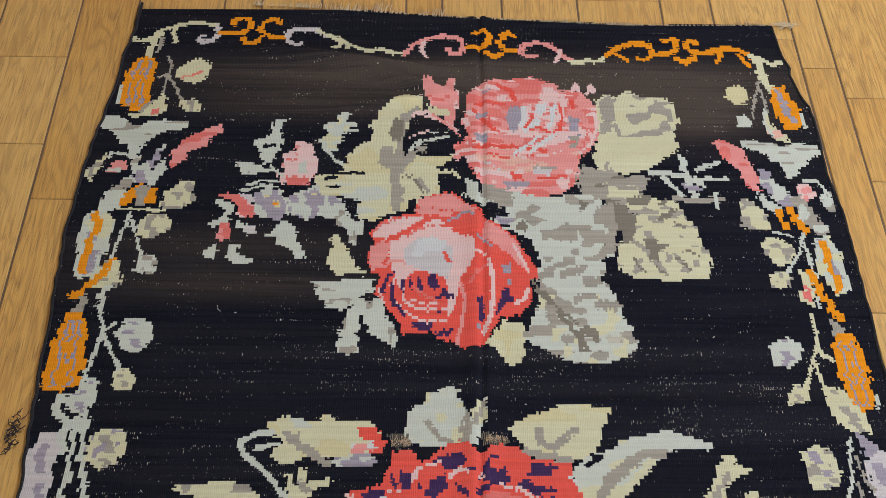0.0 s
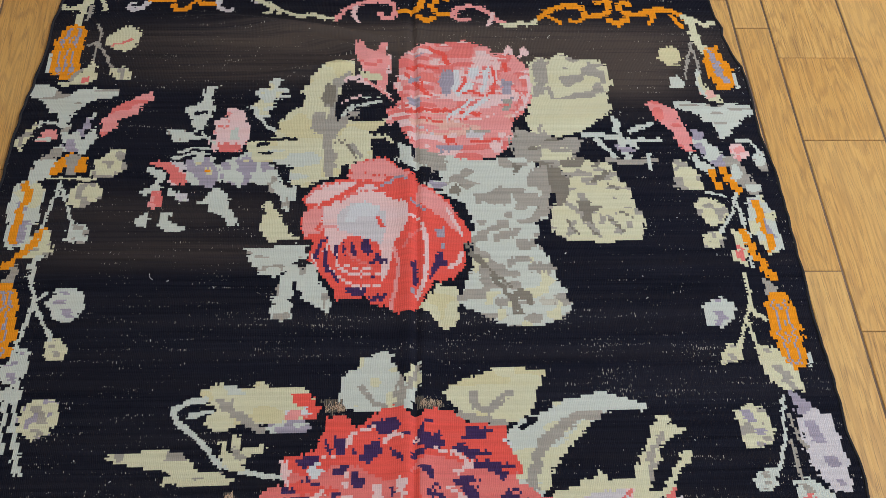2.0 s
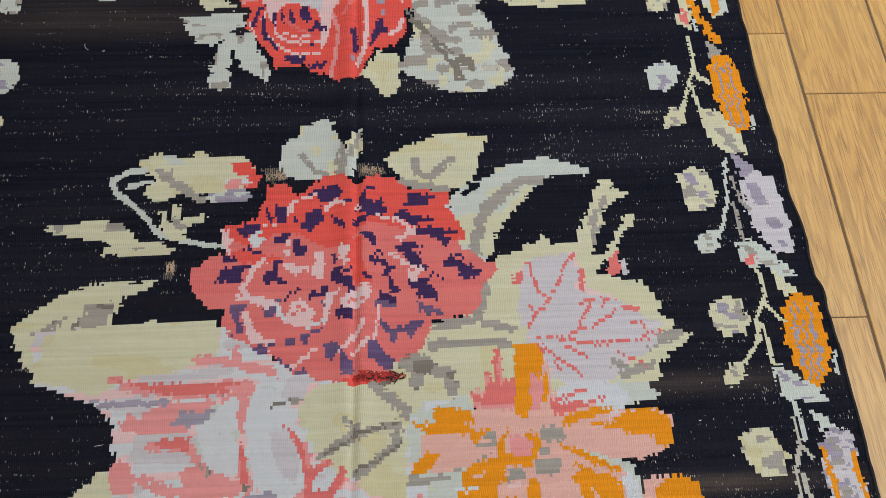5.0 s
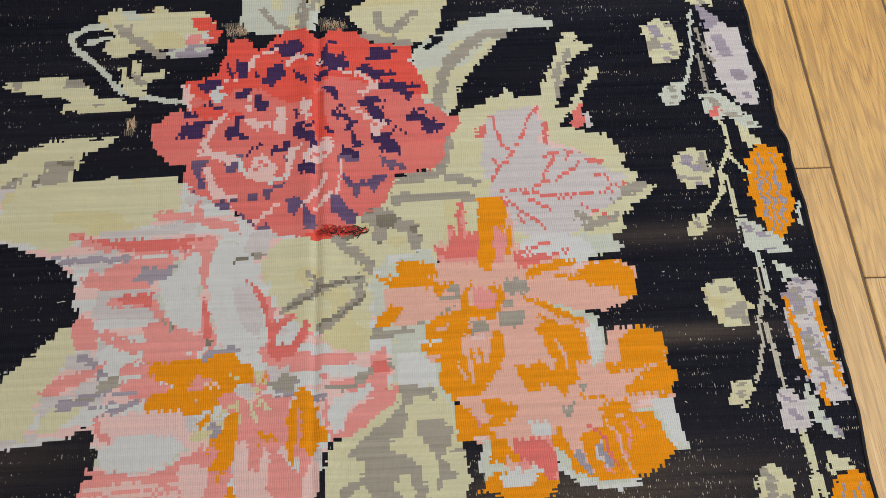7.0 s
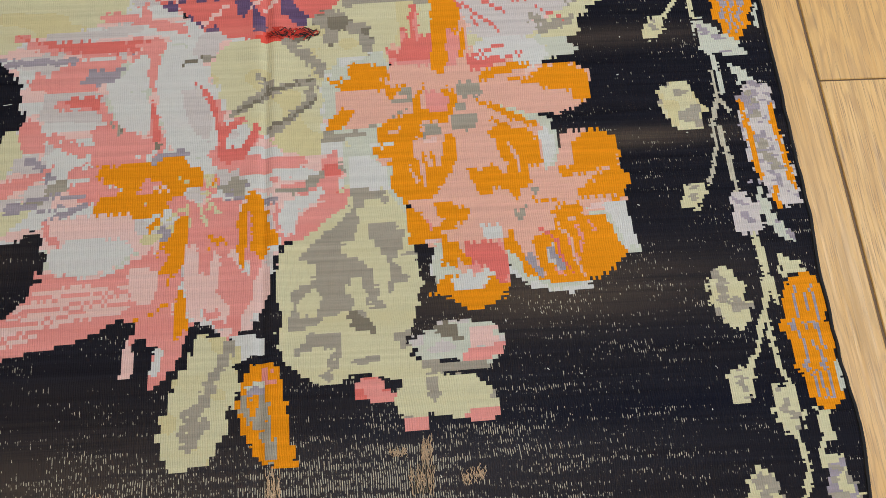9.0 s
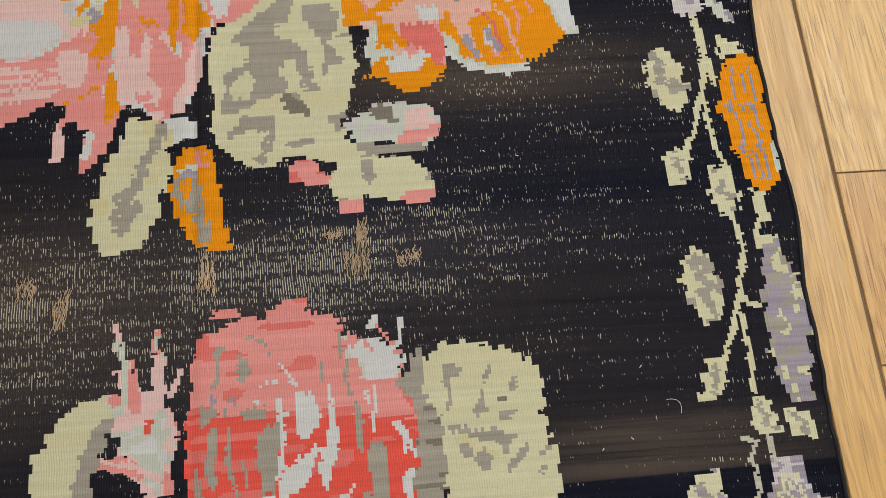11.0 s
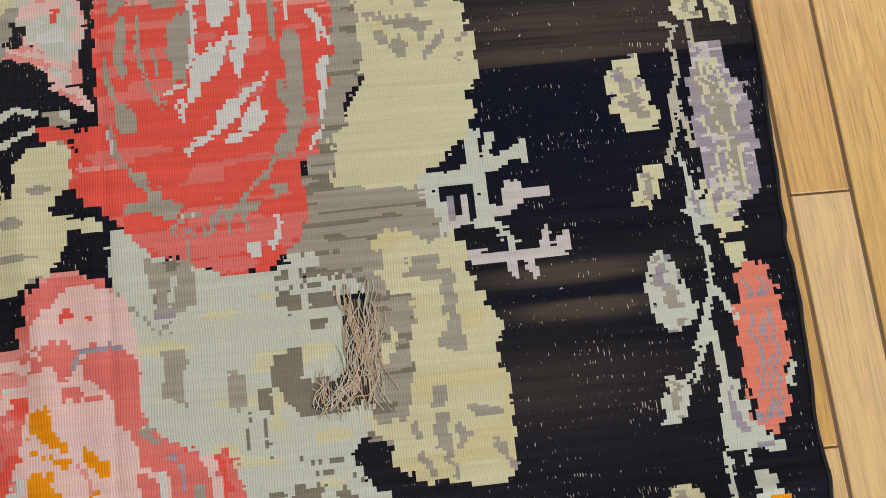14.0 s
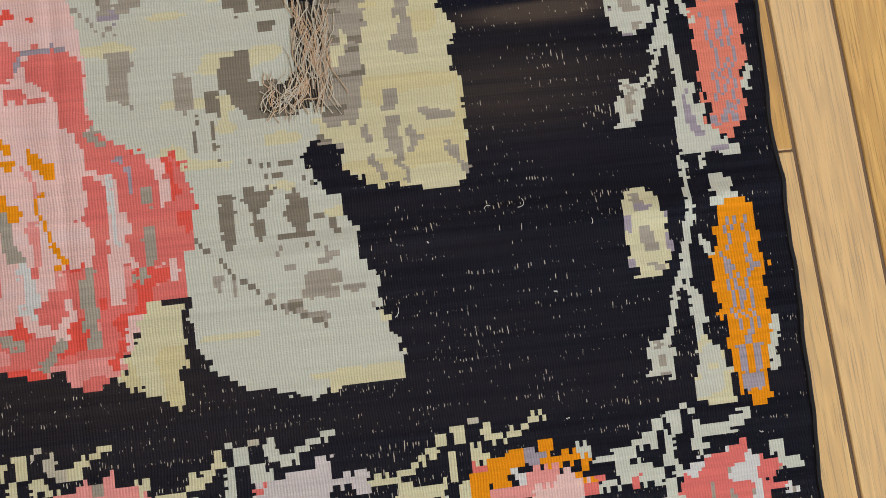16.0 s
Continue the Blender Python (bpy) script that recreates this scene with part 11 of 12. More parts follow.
area("blush", (71.2, -34.6), (73.6, -34.3), (75, -36.7), (75.5, -39.9), (72.2, -40.5), (71.4, -38.9), spots=[("lilac", 0.4, 1.2, 1.2)])
area("mint", (74.7, -32.9), (76.1, -35.3), (77.8, -39.2), (79.2, -41.7), (77.2, -41.9), (75.7, -38.4), spots=[("lilac", 0.15, 1.5, 0.9)])
line("cream", 0.8, (73.4, -40.5), (73.6, -42.8), (73.8, -45.7), (73.1, -48.8))
area("cream", (76, -43.3), (78.5, -44.5), (79.1, -45.8), (76.2, -46.3))
area("cream", (66.1, -46.6), (67.6, -44.4), (69.8, -44.7), (71.1, -47.6), (71, -51.2), (69.8, -53.2), (67.6, -52), (65.9, -49.4), spots=[("grey", 0.16, 1.2, 1.2), ("grey", 0.2, 1.2, 1.2)])
motif("border_flower/right_g", "orange flower with lilac stripes")
area("orange", (76, -47), (78.8, -46), (80.4, -47), (80.7, -50.6), (80.4, -55.9), (79.8, -63), (77.6, -63.8), (76.2, -62.2), (75.3, -57.8), (74.7, -52.4), spots=[("lilac", 0.28, 0.55, 2.0)])
line("mint", 0.9, (80.1, -57.8), (80.2, -61))
area("cream", (66.6, -58.8), (67.9, -57.6), (70, -57.8), (69.3, -60.8), (68.1, -62), (66.3, -61.7), spots=[("grey", 0.3, 1, 1)])
line("cream", 0.8, (74.2, -42.5), (73.6, -48.4), (71.9, -52.1), (70.8, -55.8), (69, -58))
line("cream", 0.8, (74.4, -46.5), (74.4, -50))
line("cream", 0.8, (72.6, -50.6), (72.8, -54.5), (73.1, -58.3), (74.2, -61.4))
area("cream", (71.3, -60.2), (73.4, -60.1), (74.7, -62.7), (74.8, -66.1), (72.6, -66.2), (71.2, -64.3), spots=[("grey", 0.25, 1.2, 1.2)])
area("cream", (76.3, -63.6), (78.3, -63.8), (78, -67.4), (76.5, -67.6))
line("cream", 0.8, (73.3, -66.2), (73.6, -68.4), (73.9, -70.6), (72.8, -74.5), (71.7, -78.1))
line("cream", 0.7, (76.4, -67.3), (75.8, -69))
motif("border_flower/right_h", "grey-lilac flower")
area("cream", (76.1, -69), (78.2, -69.4), (78.5, -71.7), (76.6, -72.2))
area("lilac", (76.6, -70.4), (78.5, -69.7), (79, -72.4), (80.1, -75.2), (80, -79.9), (79.3, -85.1), (78.7, -89.2), (76, -89.2), (75, -86), (74.8, -80.8), (75.7, -75.5), spots=[("cream", 0.22, 0.9, 2.6), ("grey", 0.3, 0.9, 0.6)])
area("cream", (66.8, -71.2), (68.4, -69.8), (70, -70.9), (70.9, -75), (70.3, -78.7), (68, -79.3), (66.8, -76.7), (66.2, -73.9), spots=[("grey", 0.16, 1.2, 1.2), ("grey", 0.25, 1.2, 1.2)])
area("cream", (66.3, -85.1), (67.6, -83.3), (69.8, -83.2), (69.1, -86), (67.7, -88.1), (66, -87.9), spots=[("grey", 0.3, 1, 1)])
line("cream", 0.8, (71.7, -77.8), (70.4, -81), (69.2, -83.6))
line("cream", 0.8, (72.5, -75.2), (73.1, -77.2), (74.8, -77.8))
line("cream", 0.8, (72.2, -78.5), (72.3, -83.1), (71.9, -87.5))
area("cream", (72, -87.5), (73.4, -88.9), (74.3, -90.9), (74.1, -92.7), (72, -92.6), (71, -91.2), spots=[("grey", 0.22, 1.2, 1.2)])
area("cream", (75.5, -89.7), (78.3, -90.7), (77.9, -93.3), (75.2, -92.9), spots=[("grey", 0.3, 1.2, 1.2)])
motif("border_flower/right_i", "grey and lilac flower with cream flecks")
area("lilac", (72.5, -95.3), (75.3, -95.2), (76.1, -98.2), (77.7, -99.7), (77.8, -102.8), (77.7, -107.2), (76.8, -112.7), (74.9, -113.1), (73.2, -115.9), (72.4, -113.4), (71.2, -109.7), (71.2, -104.1), spots=[("grey", 0.35, 0.9, 0.6), ("blush", 0.2, 0.9, 0.5), ("cream", 0.2, 0.55, 2)])
line("beige", 0.8, (69.6, -92.5), (71, -93.2), (70.3, -94.4))
line("beige", 0.8, (72.6, -92.7), (72.8, -95.3))
area("cream", (63, -98.2), (64, -96), (66.2, -96), (67, -98.6), (67.9, -103.1), (67.4, -104.5), (64.6, -104.3), (63.1, -102), spots=[("grey", 0.25, 1.2, 1.2), ("lilac", 0.1, 1, 1)])
area("cream", (63.5, -111.8), (64.9, -108.4), (67.4, -108.3), (66.7, -111), (65.5, -112.7), (63.5, -112.5), spots=[("grey", 0.3, 1, 1)])
line("beige", 0.8, (70.3, -94.7), (70.5, -98.3), (69.5, -100.7), (69.4, -103.9), (67.7, -108.1))
line("beige", 0.8, (69.8, -101.4), (70.5, -103.9), (70.8, -106.6))
line("mint", 0.8, (69.2, -107.5), (69.6, -110))
area("mint", (69.2, -108.2), (70.1, -110.7), (71.3, -112.7), (71.5, -115.1), (69.3, -115.2), (69.2, -112.5), spots=[("lilac", 0.3, 1.2, 1.2)])
area("cream", (70.6, -108.9), (72, -112.1), (72.8, -114.6), (75.1, -115.5), (72.4, -117), (71.6, -114.6))
line("mint", 0.8, (69.6, -115.4), (70.2, -117.9), (70.2, -121.6), (69.1, -124.8), (67.6, -127.7))
motif("border_flower/right_j", "coral flower with lilac stripes")
area("cream", (72.4, -117), (74.2, -117.4), (75, -119.7), (72.5, -120))
area("peach", (73.5, -119.5), (75.9, -119.6), (76.9, -122.2), (76.7, -126.8), (76.5, -131.4), (76.4, -135.3), (74.9, -137.3), (72.8, -135.5), (72.2, -131), (72.2, -125.2), spots=[("lilac", 0.24, 0.55, 2.2)])
area("mint", (63.5, -120.1), (64.9, -117.2), (66.6, -117.6), (67.6, -120.6), (68.6, -123.6), (67.8, -125.6), (65, -125.6), (63.9, -123.2), spots=[("grey", 0.3, 1.2, 1.2), ("lilac", 0.1, 1, 1)])
area("mint", (63.2, -133.8), (64.6, -130.6), (67, -130.3), (66.2, -133.1), (65.3, -135.1), (63.2, -134.9), spots=[("grey", 0.3, 1, 1)])
line("mint", 0.8, (70.2, -121.6), (71.4, -123.3), (72.4, -125))
line("mint", 0.8, (69.5, -125.5), (69.9, -128.4), (70.3, -131.9), (71.1, -135.3))
area("peach", (72.8, -123.6), (77.4, -122.9), (76.9, -130), (76.2, -135.6), (74.5, -136.9), (73.1, -133.2), (72.7, -128.4), spots=[("lilac", 0.24, 0.55, 2.2)])
area("mint", (70, -131), (71.1, -131.2), (72.5, -135.1), (75.5, -138.8), (69.2, -138.1), spots=[("lilac", 0.35, 1.2, 1.2)])
line("mint", 0.8, (77.2, -130.4), (76.7, -132.3))
line("mint", 0.7, (69.1, -138.5), (68.7, -139.6))
line("mint", 0.7, (71.2, -138.7), (71.2, -139.9))
motif("border_flower/right_k", "orange flower with lilac stripes")
area("mint", (71.4, -140.2), (73.9, -141.1), (74.2, -143.2), (72, -144.1))
area("orange", (72.6, -143.5), (74.1, -143.2), (76, -143.8), (76.1, -148.4), (75.7, -154.5), (75, -162), (73.1, -162.7), (71.9, -160.1), (71.2, -154.5), (70.9, -149.5), spots=[("lilac", 0.26, 0.55, 2.0)])
area("cream", (62.4, -143.5), (63.3, -141), (64.8, -140.9), (66.5, -142.8), (67.2, -145.7), (67.2, -147.9), (65.7, -149.8), (63.5, -149.8), (63, -147), spots=[("grey", 0.25, 1.2, 1.2), ("lilac", 0.12, 1, 1)])
area("mint", (63, -158.5), (63.8, -155.3), (66, -155), (66.1, -156.9), (65.3, -159.2), spots=[("grey", 0.3, 1, 1)])
line("mint", 0.8, (69.2, -139.4), (69, -144.8), (68.2, -148.2), (66.7, -151.7), (65.8, -155))
line("mint", 0.8, (68.4, -145.2), (68.1, -151.1))
line("mint", 0.8, (67.9, -150.8), (68.9, -152), (69.2, -154.2))
line("mint", 0.9, (68.4, -152), (68.6, -156.4), (68.7, -161.3))
line("mint", 0.9, (69.9, -146.5), (70.6, -148))
area("mint", (69, -155.8), (70.8, -156.6), (71.4, -159.4), (71.6, -162.1), (68.3, -162.1), (67.9, -159.1), spots=[("cream", 0.4, 1.5, 0.9)])
line("mint", 0.9, (76.1, -154.7), (75.5, -159.4))
line("mint", 0.8, (69.1, -125.8), (67.2, -130.9))
line("mint", 0.8, (69.5, -126.4), (70, -131), (69.6, -135.8))
# bottom border
motif("border_band/a", "cream stepped stems and blossoms")
line("cream", 1.0, (11.6, -159.8), (10.2, -160.4), (8.9, -161.3), (8.1, -162.1), (6.5, -161.6), (6.1, -160.5))
line("cream", 1.1, (2.6, -160), (3.1, -161.5), (2.9, -164.4))
line("cream", 1.1, (4.1, -162.5), (6.7, -163.5))
area("rose", (7.1, -163.9), (9.2, -163.1), (11.9, -162.9), (14.4, -163.8), (13.7, -166.7), (7, -165.9), spots=[("ivory", 0.3, 1, 1)])
motif("border_band/b", "")
line("mint", 1.1, (32.6, -161), (31, -161.8), (29.3, -162.5), (27.2, -162.4), (26.2, -161.6), (24.7, -160.6), (23.2, -161))
line("mint", 1.2, (23.1, -161.2), (22.9, -166.8))
line("mint", 1.2, (19.4, -164.4), (20.7, -163.6), (21.7, -161.5))
area("mint", (23.9, -162.8), (26.5, -163.7), (30.8, -163.4), (32.8, -164.9), (31.8, -169.4), (25, -168.6), spots=[("blush", 0.5, 1.5, 1.5)])
line("coral", 0.8, (24.6, -165.2), (25.8, -165.4))
motif("border_band/c", "")
line("mint", 1.1, (52.8, -161.6), (50.8, -162.4), (49, -163.3), (47.4, -163), (46.5, -162.1), (44.9, -161.6), (43.8, -162))
line("mint", 1.2, (43.7, -162.7), (43.6, -166.2), (43.1, -170.3))
line("cream", 1.2, (42.2, -162.4), (42, -163.5), (40.3, -164.3), (38.6, -165.1), (35.4, -165.5), (33.8, -165.1))
area("cream", (34.7, -166.7), (38.9, -166.7), (42.7, -166.6), (42.4, -169.2), (34.5, -168.7))
area("orange", (45.5, -165.9), (48.8, -164.8), (51.5, -164.8), (52.7, -163.9), (52.9, -165), (54.1, -165.7), (56.5, -166.5), (56.1, -167), (51.9, -166.2), (49.7, -166.5), (48.2, -171.4), (44.9, -171))
area("rose", (49.6, -167), (53.4, -166.6), (58.1, -168), (58, -169), (53.4, -170.5), (48.6, -170.9), spots=[("blush", 0.35, 1.5, 1.5)])
line("lilac", 0.9, (48, -167.3), (48.5, -167.1))
motif("border_band/d", "")
area("mint", (58.4, -165.9), (61.1, -165.7), (62.1, -166.9), (64.1, -167.6), (63.4, -169.1), (59.1, -169.2), spots=[("cream", 0.4, 1.5, 0.9)])
line("mint", 1.1, (58.9, -166.5), (56.4, -165.1))
line("mint", 1.1, (61.1, -165.7), (63, -164.3), (63.4, -163.3), (65.4, -162.5), (67, -163.5), (68.4, -164.7), (70.7, -164.2), (72.8, -163.1))
line("mint", 1.3, (64.3, -164.5), (63.3, -173.2))
line("mint", 1.1, (66.2, -164.7), (67.7, -165.7))
area("coral", (65.2, -167.6), (68.1, -166.5), (72.2, -165.4), (72.8, -167.1), (75.1, -167.4), (76.1, -168), (73.7, -169.3), (76.9, -170), (76.8, -170.7), (73.5, -170.3), (73.9, -174.5), (64.9, -173.4), spots=[("ivory", 0.3, 1.5, 1.5), ("grey", 0.1, 1, 1)])
line("mint", 1.1, (75.3, -166.3), (75.6, -167.7), (77, -168))
# the bottom band steps in large blocks
patch("black", (1.6, -157.5), (22.4, -159), (42.7, -159.9), (52.6, -159.9), (67.3, -161.1), (66.6, -165.1), (64.6, -169.9), (1.2, -162.2))
patch("cream", (2.2, -158.9), (4, -159.2), (3.9, -160.9), (2.7, -160.9), (2.8, -159.6), (2.2, -159.6))
patch("cream", (1.4, -159.5), (1.9, -159.5), (1.8, -161), (1.3, -160.9))
patch("cream", (1.9, -160.8), (2.8, -160.9), (2.8, -162.8), (1.8, -162.7))
patch("cream", (4, -160.9), (5.4, -160.9), (5.5, -161.8), (6.6, -161.9), (6.6, -162.4), (5.3, -162.3), (4, -162.4))
patch("beige", (5.3, -159), (6.5, -159), (6.5, -160.2), (7.6, -160.3), (7.4, -161.2), (5.8, -161), (5.8, -160.2), (5.3, -160.1))
stitch("beige", 0.4, (4.1, -158.7), (5.1, -158.7))
patch("cream", (7.5, -160.3), (8.2, -160.3), (8.3, -159.7), (9.6, -159.6), (9.6, -160.3), (8.9, -160.4), (8.8, -161.2), (7.4, -161.2))
patch("cream", (9.7, -159.2), (10.7, -159.1), (10.7, -159.7), (9.6, -159.7))
patch("cream", (10.5, -158.7), (11.8, -158.8), (11.7, -159.3), (10.6, -159.3))
patch("rose", (10.8, -161.2), (11.9, -161.3), (11.9, -162.7), (12.6, -162.8), (12.7, -162.6), (13.9, -162.8), (13.9, -163.2), (15.1, -163.6), (15, -164.3), (5.7, -163.2), (5.9, -162.5), (8, -162.6), (8.1, -161.7), (10.7, -161.9))
patch("grey", (9.7, -162), (10.7, -162.1), (10.6, -163.2), (9.7, -163.1))
patch("cream", (13.7, -162.2), (15.1, -162.2), (15, -163.4), (14.1, -163.3))
patch("cream", (15.2, -163.4), (18.3, -163.6), (18.4, -164.7), (15.3, -164.3))
patch("cream", (18.6, -162.3), (20, -162.3), (19.9, -163.2), (19.8, -163.6), (18.4, -163.5))
patch("cream", (19.8, -161.7), (21.1, -161.7), (21, -162.9), (19.8, -162.9))
patch("cream", (21, -160.4), (21.9, -160.4), (22, -161.6), (21, -161.7))
patch("mint", (22.3, -160), (24.3, -160), (24.3, -161.9), (22.8, -161.9), (22.9, -160.7), (22.3, -160.6))
patch("beige", (24.1, -159.6), (25.6, -159.6), (25.5, -160.1), (24.2, -160.1))
patch("mint", (22.1, -161.9), (22.9, -161.9), (22.9, -165.2), (21.9, -165.1))
patch("mint", (24.4, -162.1), (25.7, -162), (25.8, -162.6), (26.6, -162.8), (26.5, -163.7), (24.4, -163.7))
patch("mint", (25.6, -160.1), (26.8, -160.2), (26.9, -161.2), (29, -161.5), (29, -162.3), (26.1, -162.1), (26, -161.3), (25.6, -161.2))
patch("mint", (28.8, -160.9), (30.1, -160.9), (30.1, -161.6), (28.7, -161.5))
patch("mint", (29.6, -160.3), (31.3, -160.3), (31.2, -161), (29.7, -160.9))
patch("mint", (31, -159.9), (32.5, -160), (32.5, -160.6), (31.1, -160.5))
patch("blush", (26.6, -163.6), (27.6, -163.6), (27.6, -162.9), (30.5, -163.1), (30.6, -162.3), (32.1, -162.3), (32, -164.1), (32.8, -164.1), (32.9, -163.8), (34, -163.9), (34.1, -163.2), (35.3, -163.3), (35.3, -164.3), (35.5, -165.7), (34, -165.6), (34, -165), (32, -164.7), (31.3, -166.2), (24.4, -165.4), (24.6, -163.7))
patch("coral", (24.6, -164), (25.6, -164), (25.7, -164.5), (24.5, -164.4))
patch("cream", (35.4, -164.4), (38.4, -164.5), (38.5, -165.1), (37.8, -165.3), (35.4, -165.2))
patch("cream", (37.9, -165.1), (39.7, -165.2), (39.6, -165.9), (42.6, -165.6), (42.5, -166.7), (37.9, -166.8))
patch("cream", (38.5, -164.1), (39.7, -164), (39.7, -164.6), (38.5, -164.6))
patch("cream", (39.7, -163.3), (40.8, -163.3), (40.8, -164), (39.6, -164))
patch("cream", (40.7, -162.7), (42.2, -162.6), (42.1, -163.3), (40.7, -163.2))
patch("cream", (41.9, -161.5), (42.8, -161.4), (43, -162.6), (41.9, -162.7))
patch("cream", (43.3, -160.8), (44.8, -160.8), (45, -162.7), (43.9, -162.7), (43.9, -161.6), (43.4, -161.5))
patch("cream", (43, -162.7), (43.9, -162.7), (43.8, -165.7), (42.9, -165.7))
stitch("beige", 0.5, (45, -160.5), (46, -160.6))
patch("cream", (46.3, -161.1), (47.5, -161.1), (47.5, -162.1), (49.6, -162.2), (49.5, -162.8), (46.7, -162.8), (46.6, -162.1), (46.2, -162))
patch("cream", (49.2, -161.7), (50.4, -161.6), (50.4, -162.2), (49.1, -162.2))
patch("cream", (50.2, -161.2), (51.6, -161), (51.5, -161.6), (50.3, -161.7))
patch("cream", (51.5, -160.6), (52.9, -160.6), (53, -161.2), (51.6, -161.1))
patch("cream", (45.1, -162.9), (46.3, -162.8), (46.2, -163.5), (47.2, -163.5), (47.1, -164.5), (45.2, -164.5))
patch("coral", (45.2, -164.5), (46.8, -164.6), (46.8, -165.2), (45.3, -165.1))
patch("orange", (44.9, -165.3), (46.6, -165.2), (46.9, -164.2), (48.7, -164.2), (48.7, -163.6), (50.4, -163.6), (50.3, -165.3), (48.6, -165.4), (48, -166), (48.8, -166), (49, -167), (47.6, -166.8), (46.6, -166.6), (46.6, -168.1), (44.8, -167.9))
patch("cream", (44, -165.8), (44.8, -165.9), (44.8, -167.9), (43.9, -167.8))
patch("lilac", (50.4, -163.6), (51.5, -163.6), (51.5, -164.2), (52.8, -164.4), (52.8, -164.8), (51.6, -165.4), (50.4, -165.1))
patch("orange", (51.6, -163), (53, -163), (53, -164.4), (51.6, -164.2))
patch("orange", (51.7, -164.8), (53.9, -164.8), (54, -164.3), (55.2, -164.3), (55.3, -164.8), (56.6, -165), (56.5, -166.2), (55.7, -166.1), (55.6, -165.5), (51.9, -165.4))
patch("mint", (55.2, -163.7), (56.6, -163.8), (56.7, -164.9), (55.3, -164.8))
patch("rose", (50.5, -165.4), (53.5, -165.6), (53.5, -166.4), (52.5, -167.1), (50.6, -167), (50.8, -167.6), (49.4, -168.4), (46.7, -168.1), (46.7, -166.7), (49.1, -166.8), (50.4, -166.5))
patch("ivory", (48.9, -165.3), (50.4, -165.6), (50.3, -166.5), (49.1, -166.4))
patch("pink", (53.6, -166.1), (54.8, -166.1), (54.9, -166.7), (56.1, -167), (57.2, -167.3), (56.8, -167.9), (55.7, -168.2), (55.3, -169.1), (50.7, -168.6), (50.9, -167.2), (52.7, -167.1))
patch("coral", (55.8, -167.5), (57.1, -167.5), (56.9, -168.4), (55.8, -168.3))
patch("coral", (56.9, -166.9), (58.3, -167), (58.2, -167.4), (57.1, -167.4))
stitch("orange", 0.3, (54.9, -166.7), (56.8, -167))
patch("mint", (56.9, -165.1), (58.8, -165.3), (58.8, -164.7), (61, -164.8), (61.1, -165.4), (60.4, -165.4), (60.5, -166.1), (61.7, -166.1), (61.9, -166.6), (63.6, -166.7), (63.4, -168.2), (58.7, -168.1), (57.1, -168.4), (57.4, -167.4), (59.2, -167.6), (59.1, -166.9), (58.9, -165.9), (56.9, -165.6))
patch("coral", (60.4, -167.1), (61.3, -167.1), (61.2, -168.1), (60.4, -168.1))
patch("mint", (60.7, -164.2), (61.9, -164.2), (62, -163.6), (63.1, -163.6), (63.2, -164.9), (60.8, -164.9))
patch("mint", (63, -162.5), (63.8, -162.4), (64, -163.6), (63, -163.6))
patch("mint", (64.2, -162.1), (65.8, -162.1), (65.9, -163.9), (64.7, -163.8), (64.6, -162.8), (64.1, -162.6))
patch("mint", (63.9, -163.8), (64.9, -163.8), (64.9, -166.9), (63.7, -166.7))
patch("mint", (65.8, -161.7), (67, -161.7), (67, -162.2), (65.8, -162.2))
patch("mint", (64.6, -166.8), (65.5, -166.9), (65.5, -168), (64.5, -167.9))
patch("mint", (63.7, -168), (64.7, -167.9), (64.6, -169.4), (65.4, -169.7), (65.3, -170.4), (62.8, -170.1), (62.9, -169.2), (63.6, -169.2))
FRAY = (0.341, -1.239)
TORN = (0.140, -0.080)
TUFT = (-0.626, 0.258)
BRISTLES = [(-0.012, 0.239, 0.016, 0.012), (0.140, 0.242, 0.018, 0.01), (0.285, -0.681, 0.014, 0.03), (0.293, -0.650, 0.006, 0.028), (0.112, -0.681, 0.009, 0.034), (-0.053, -0.709, 0.008, 0.03), (-0.092, -0.682, 0.011, 0.02), (0.346, -0.681, 0.014, 0.016), (0.259, -0.646, 0.01, 0.008), (-0.165, 0.097, 0.006, 0.014)]
THREADS = [(0.528, -1.413, 0.01, 60, 0.004), (0.494, -1.412, 0.007, 20, -0.002), (-0.335, 0.470, 0.014, -60, 0.003), (0.629, -0.881, 0.022, -50, -0.008), (-0.239, -0.159, 0.012, 8, 0.0), (0.611, -1.023, 0.008, 80, 0.002), (0.594, -1.438, 0.006, 85, 0.001), (0.589, 0.578, 0.004, 10, 0.0), (0.397, -1.501, 0.01, 70, 0.002)]

# wear of the ground: rubbed bands, brown dye streaks and the painted sheen
NODE_X, NODE_Y = WEST + np.arange(NX + 1) * CELL_X, SOUTH + np.arange(NY + 1) * CELL_Y
VX, VY = np.meshgrid(NODE_X, NODE_Y)


def hump(x, y, cx_, cy_, rx, ry, angle=0.0):
    c, s = math.cos(radians(angle)), math.sin(radians(angle))
    u, v = (x - cx_) * c + (y - cy_) * s, (y - cy_) * c - (x - cx_) * s
    return np.exp(-((u / rx) ** 2 + (v / ry) ** 2))


wear = np.interp(VY, [-1.4, -0.95, -0.85, -0.4, -0.2, 0.2], [0.02, 0.02, 0.13, 0.12, 0.06, -0.04])
for x, y, rx, ry, amount in WORN:
    wear += amount * hump(VX, VY, x, y, rx, ry)
brown = 0 * VX
for x, y, rx, ry, amount in BROWNED_AND_SHEEN:
    brown += amount * hump(VX, VY, x, y, rx, ry)
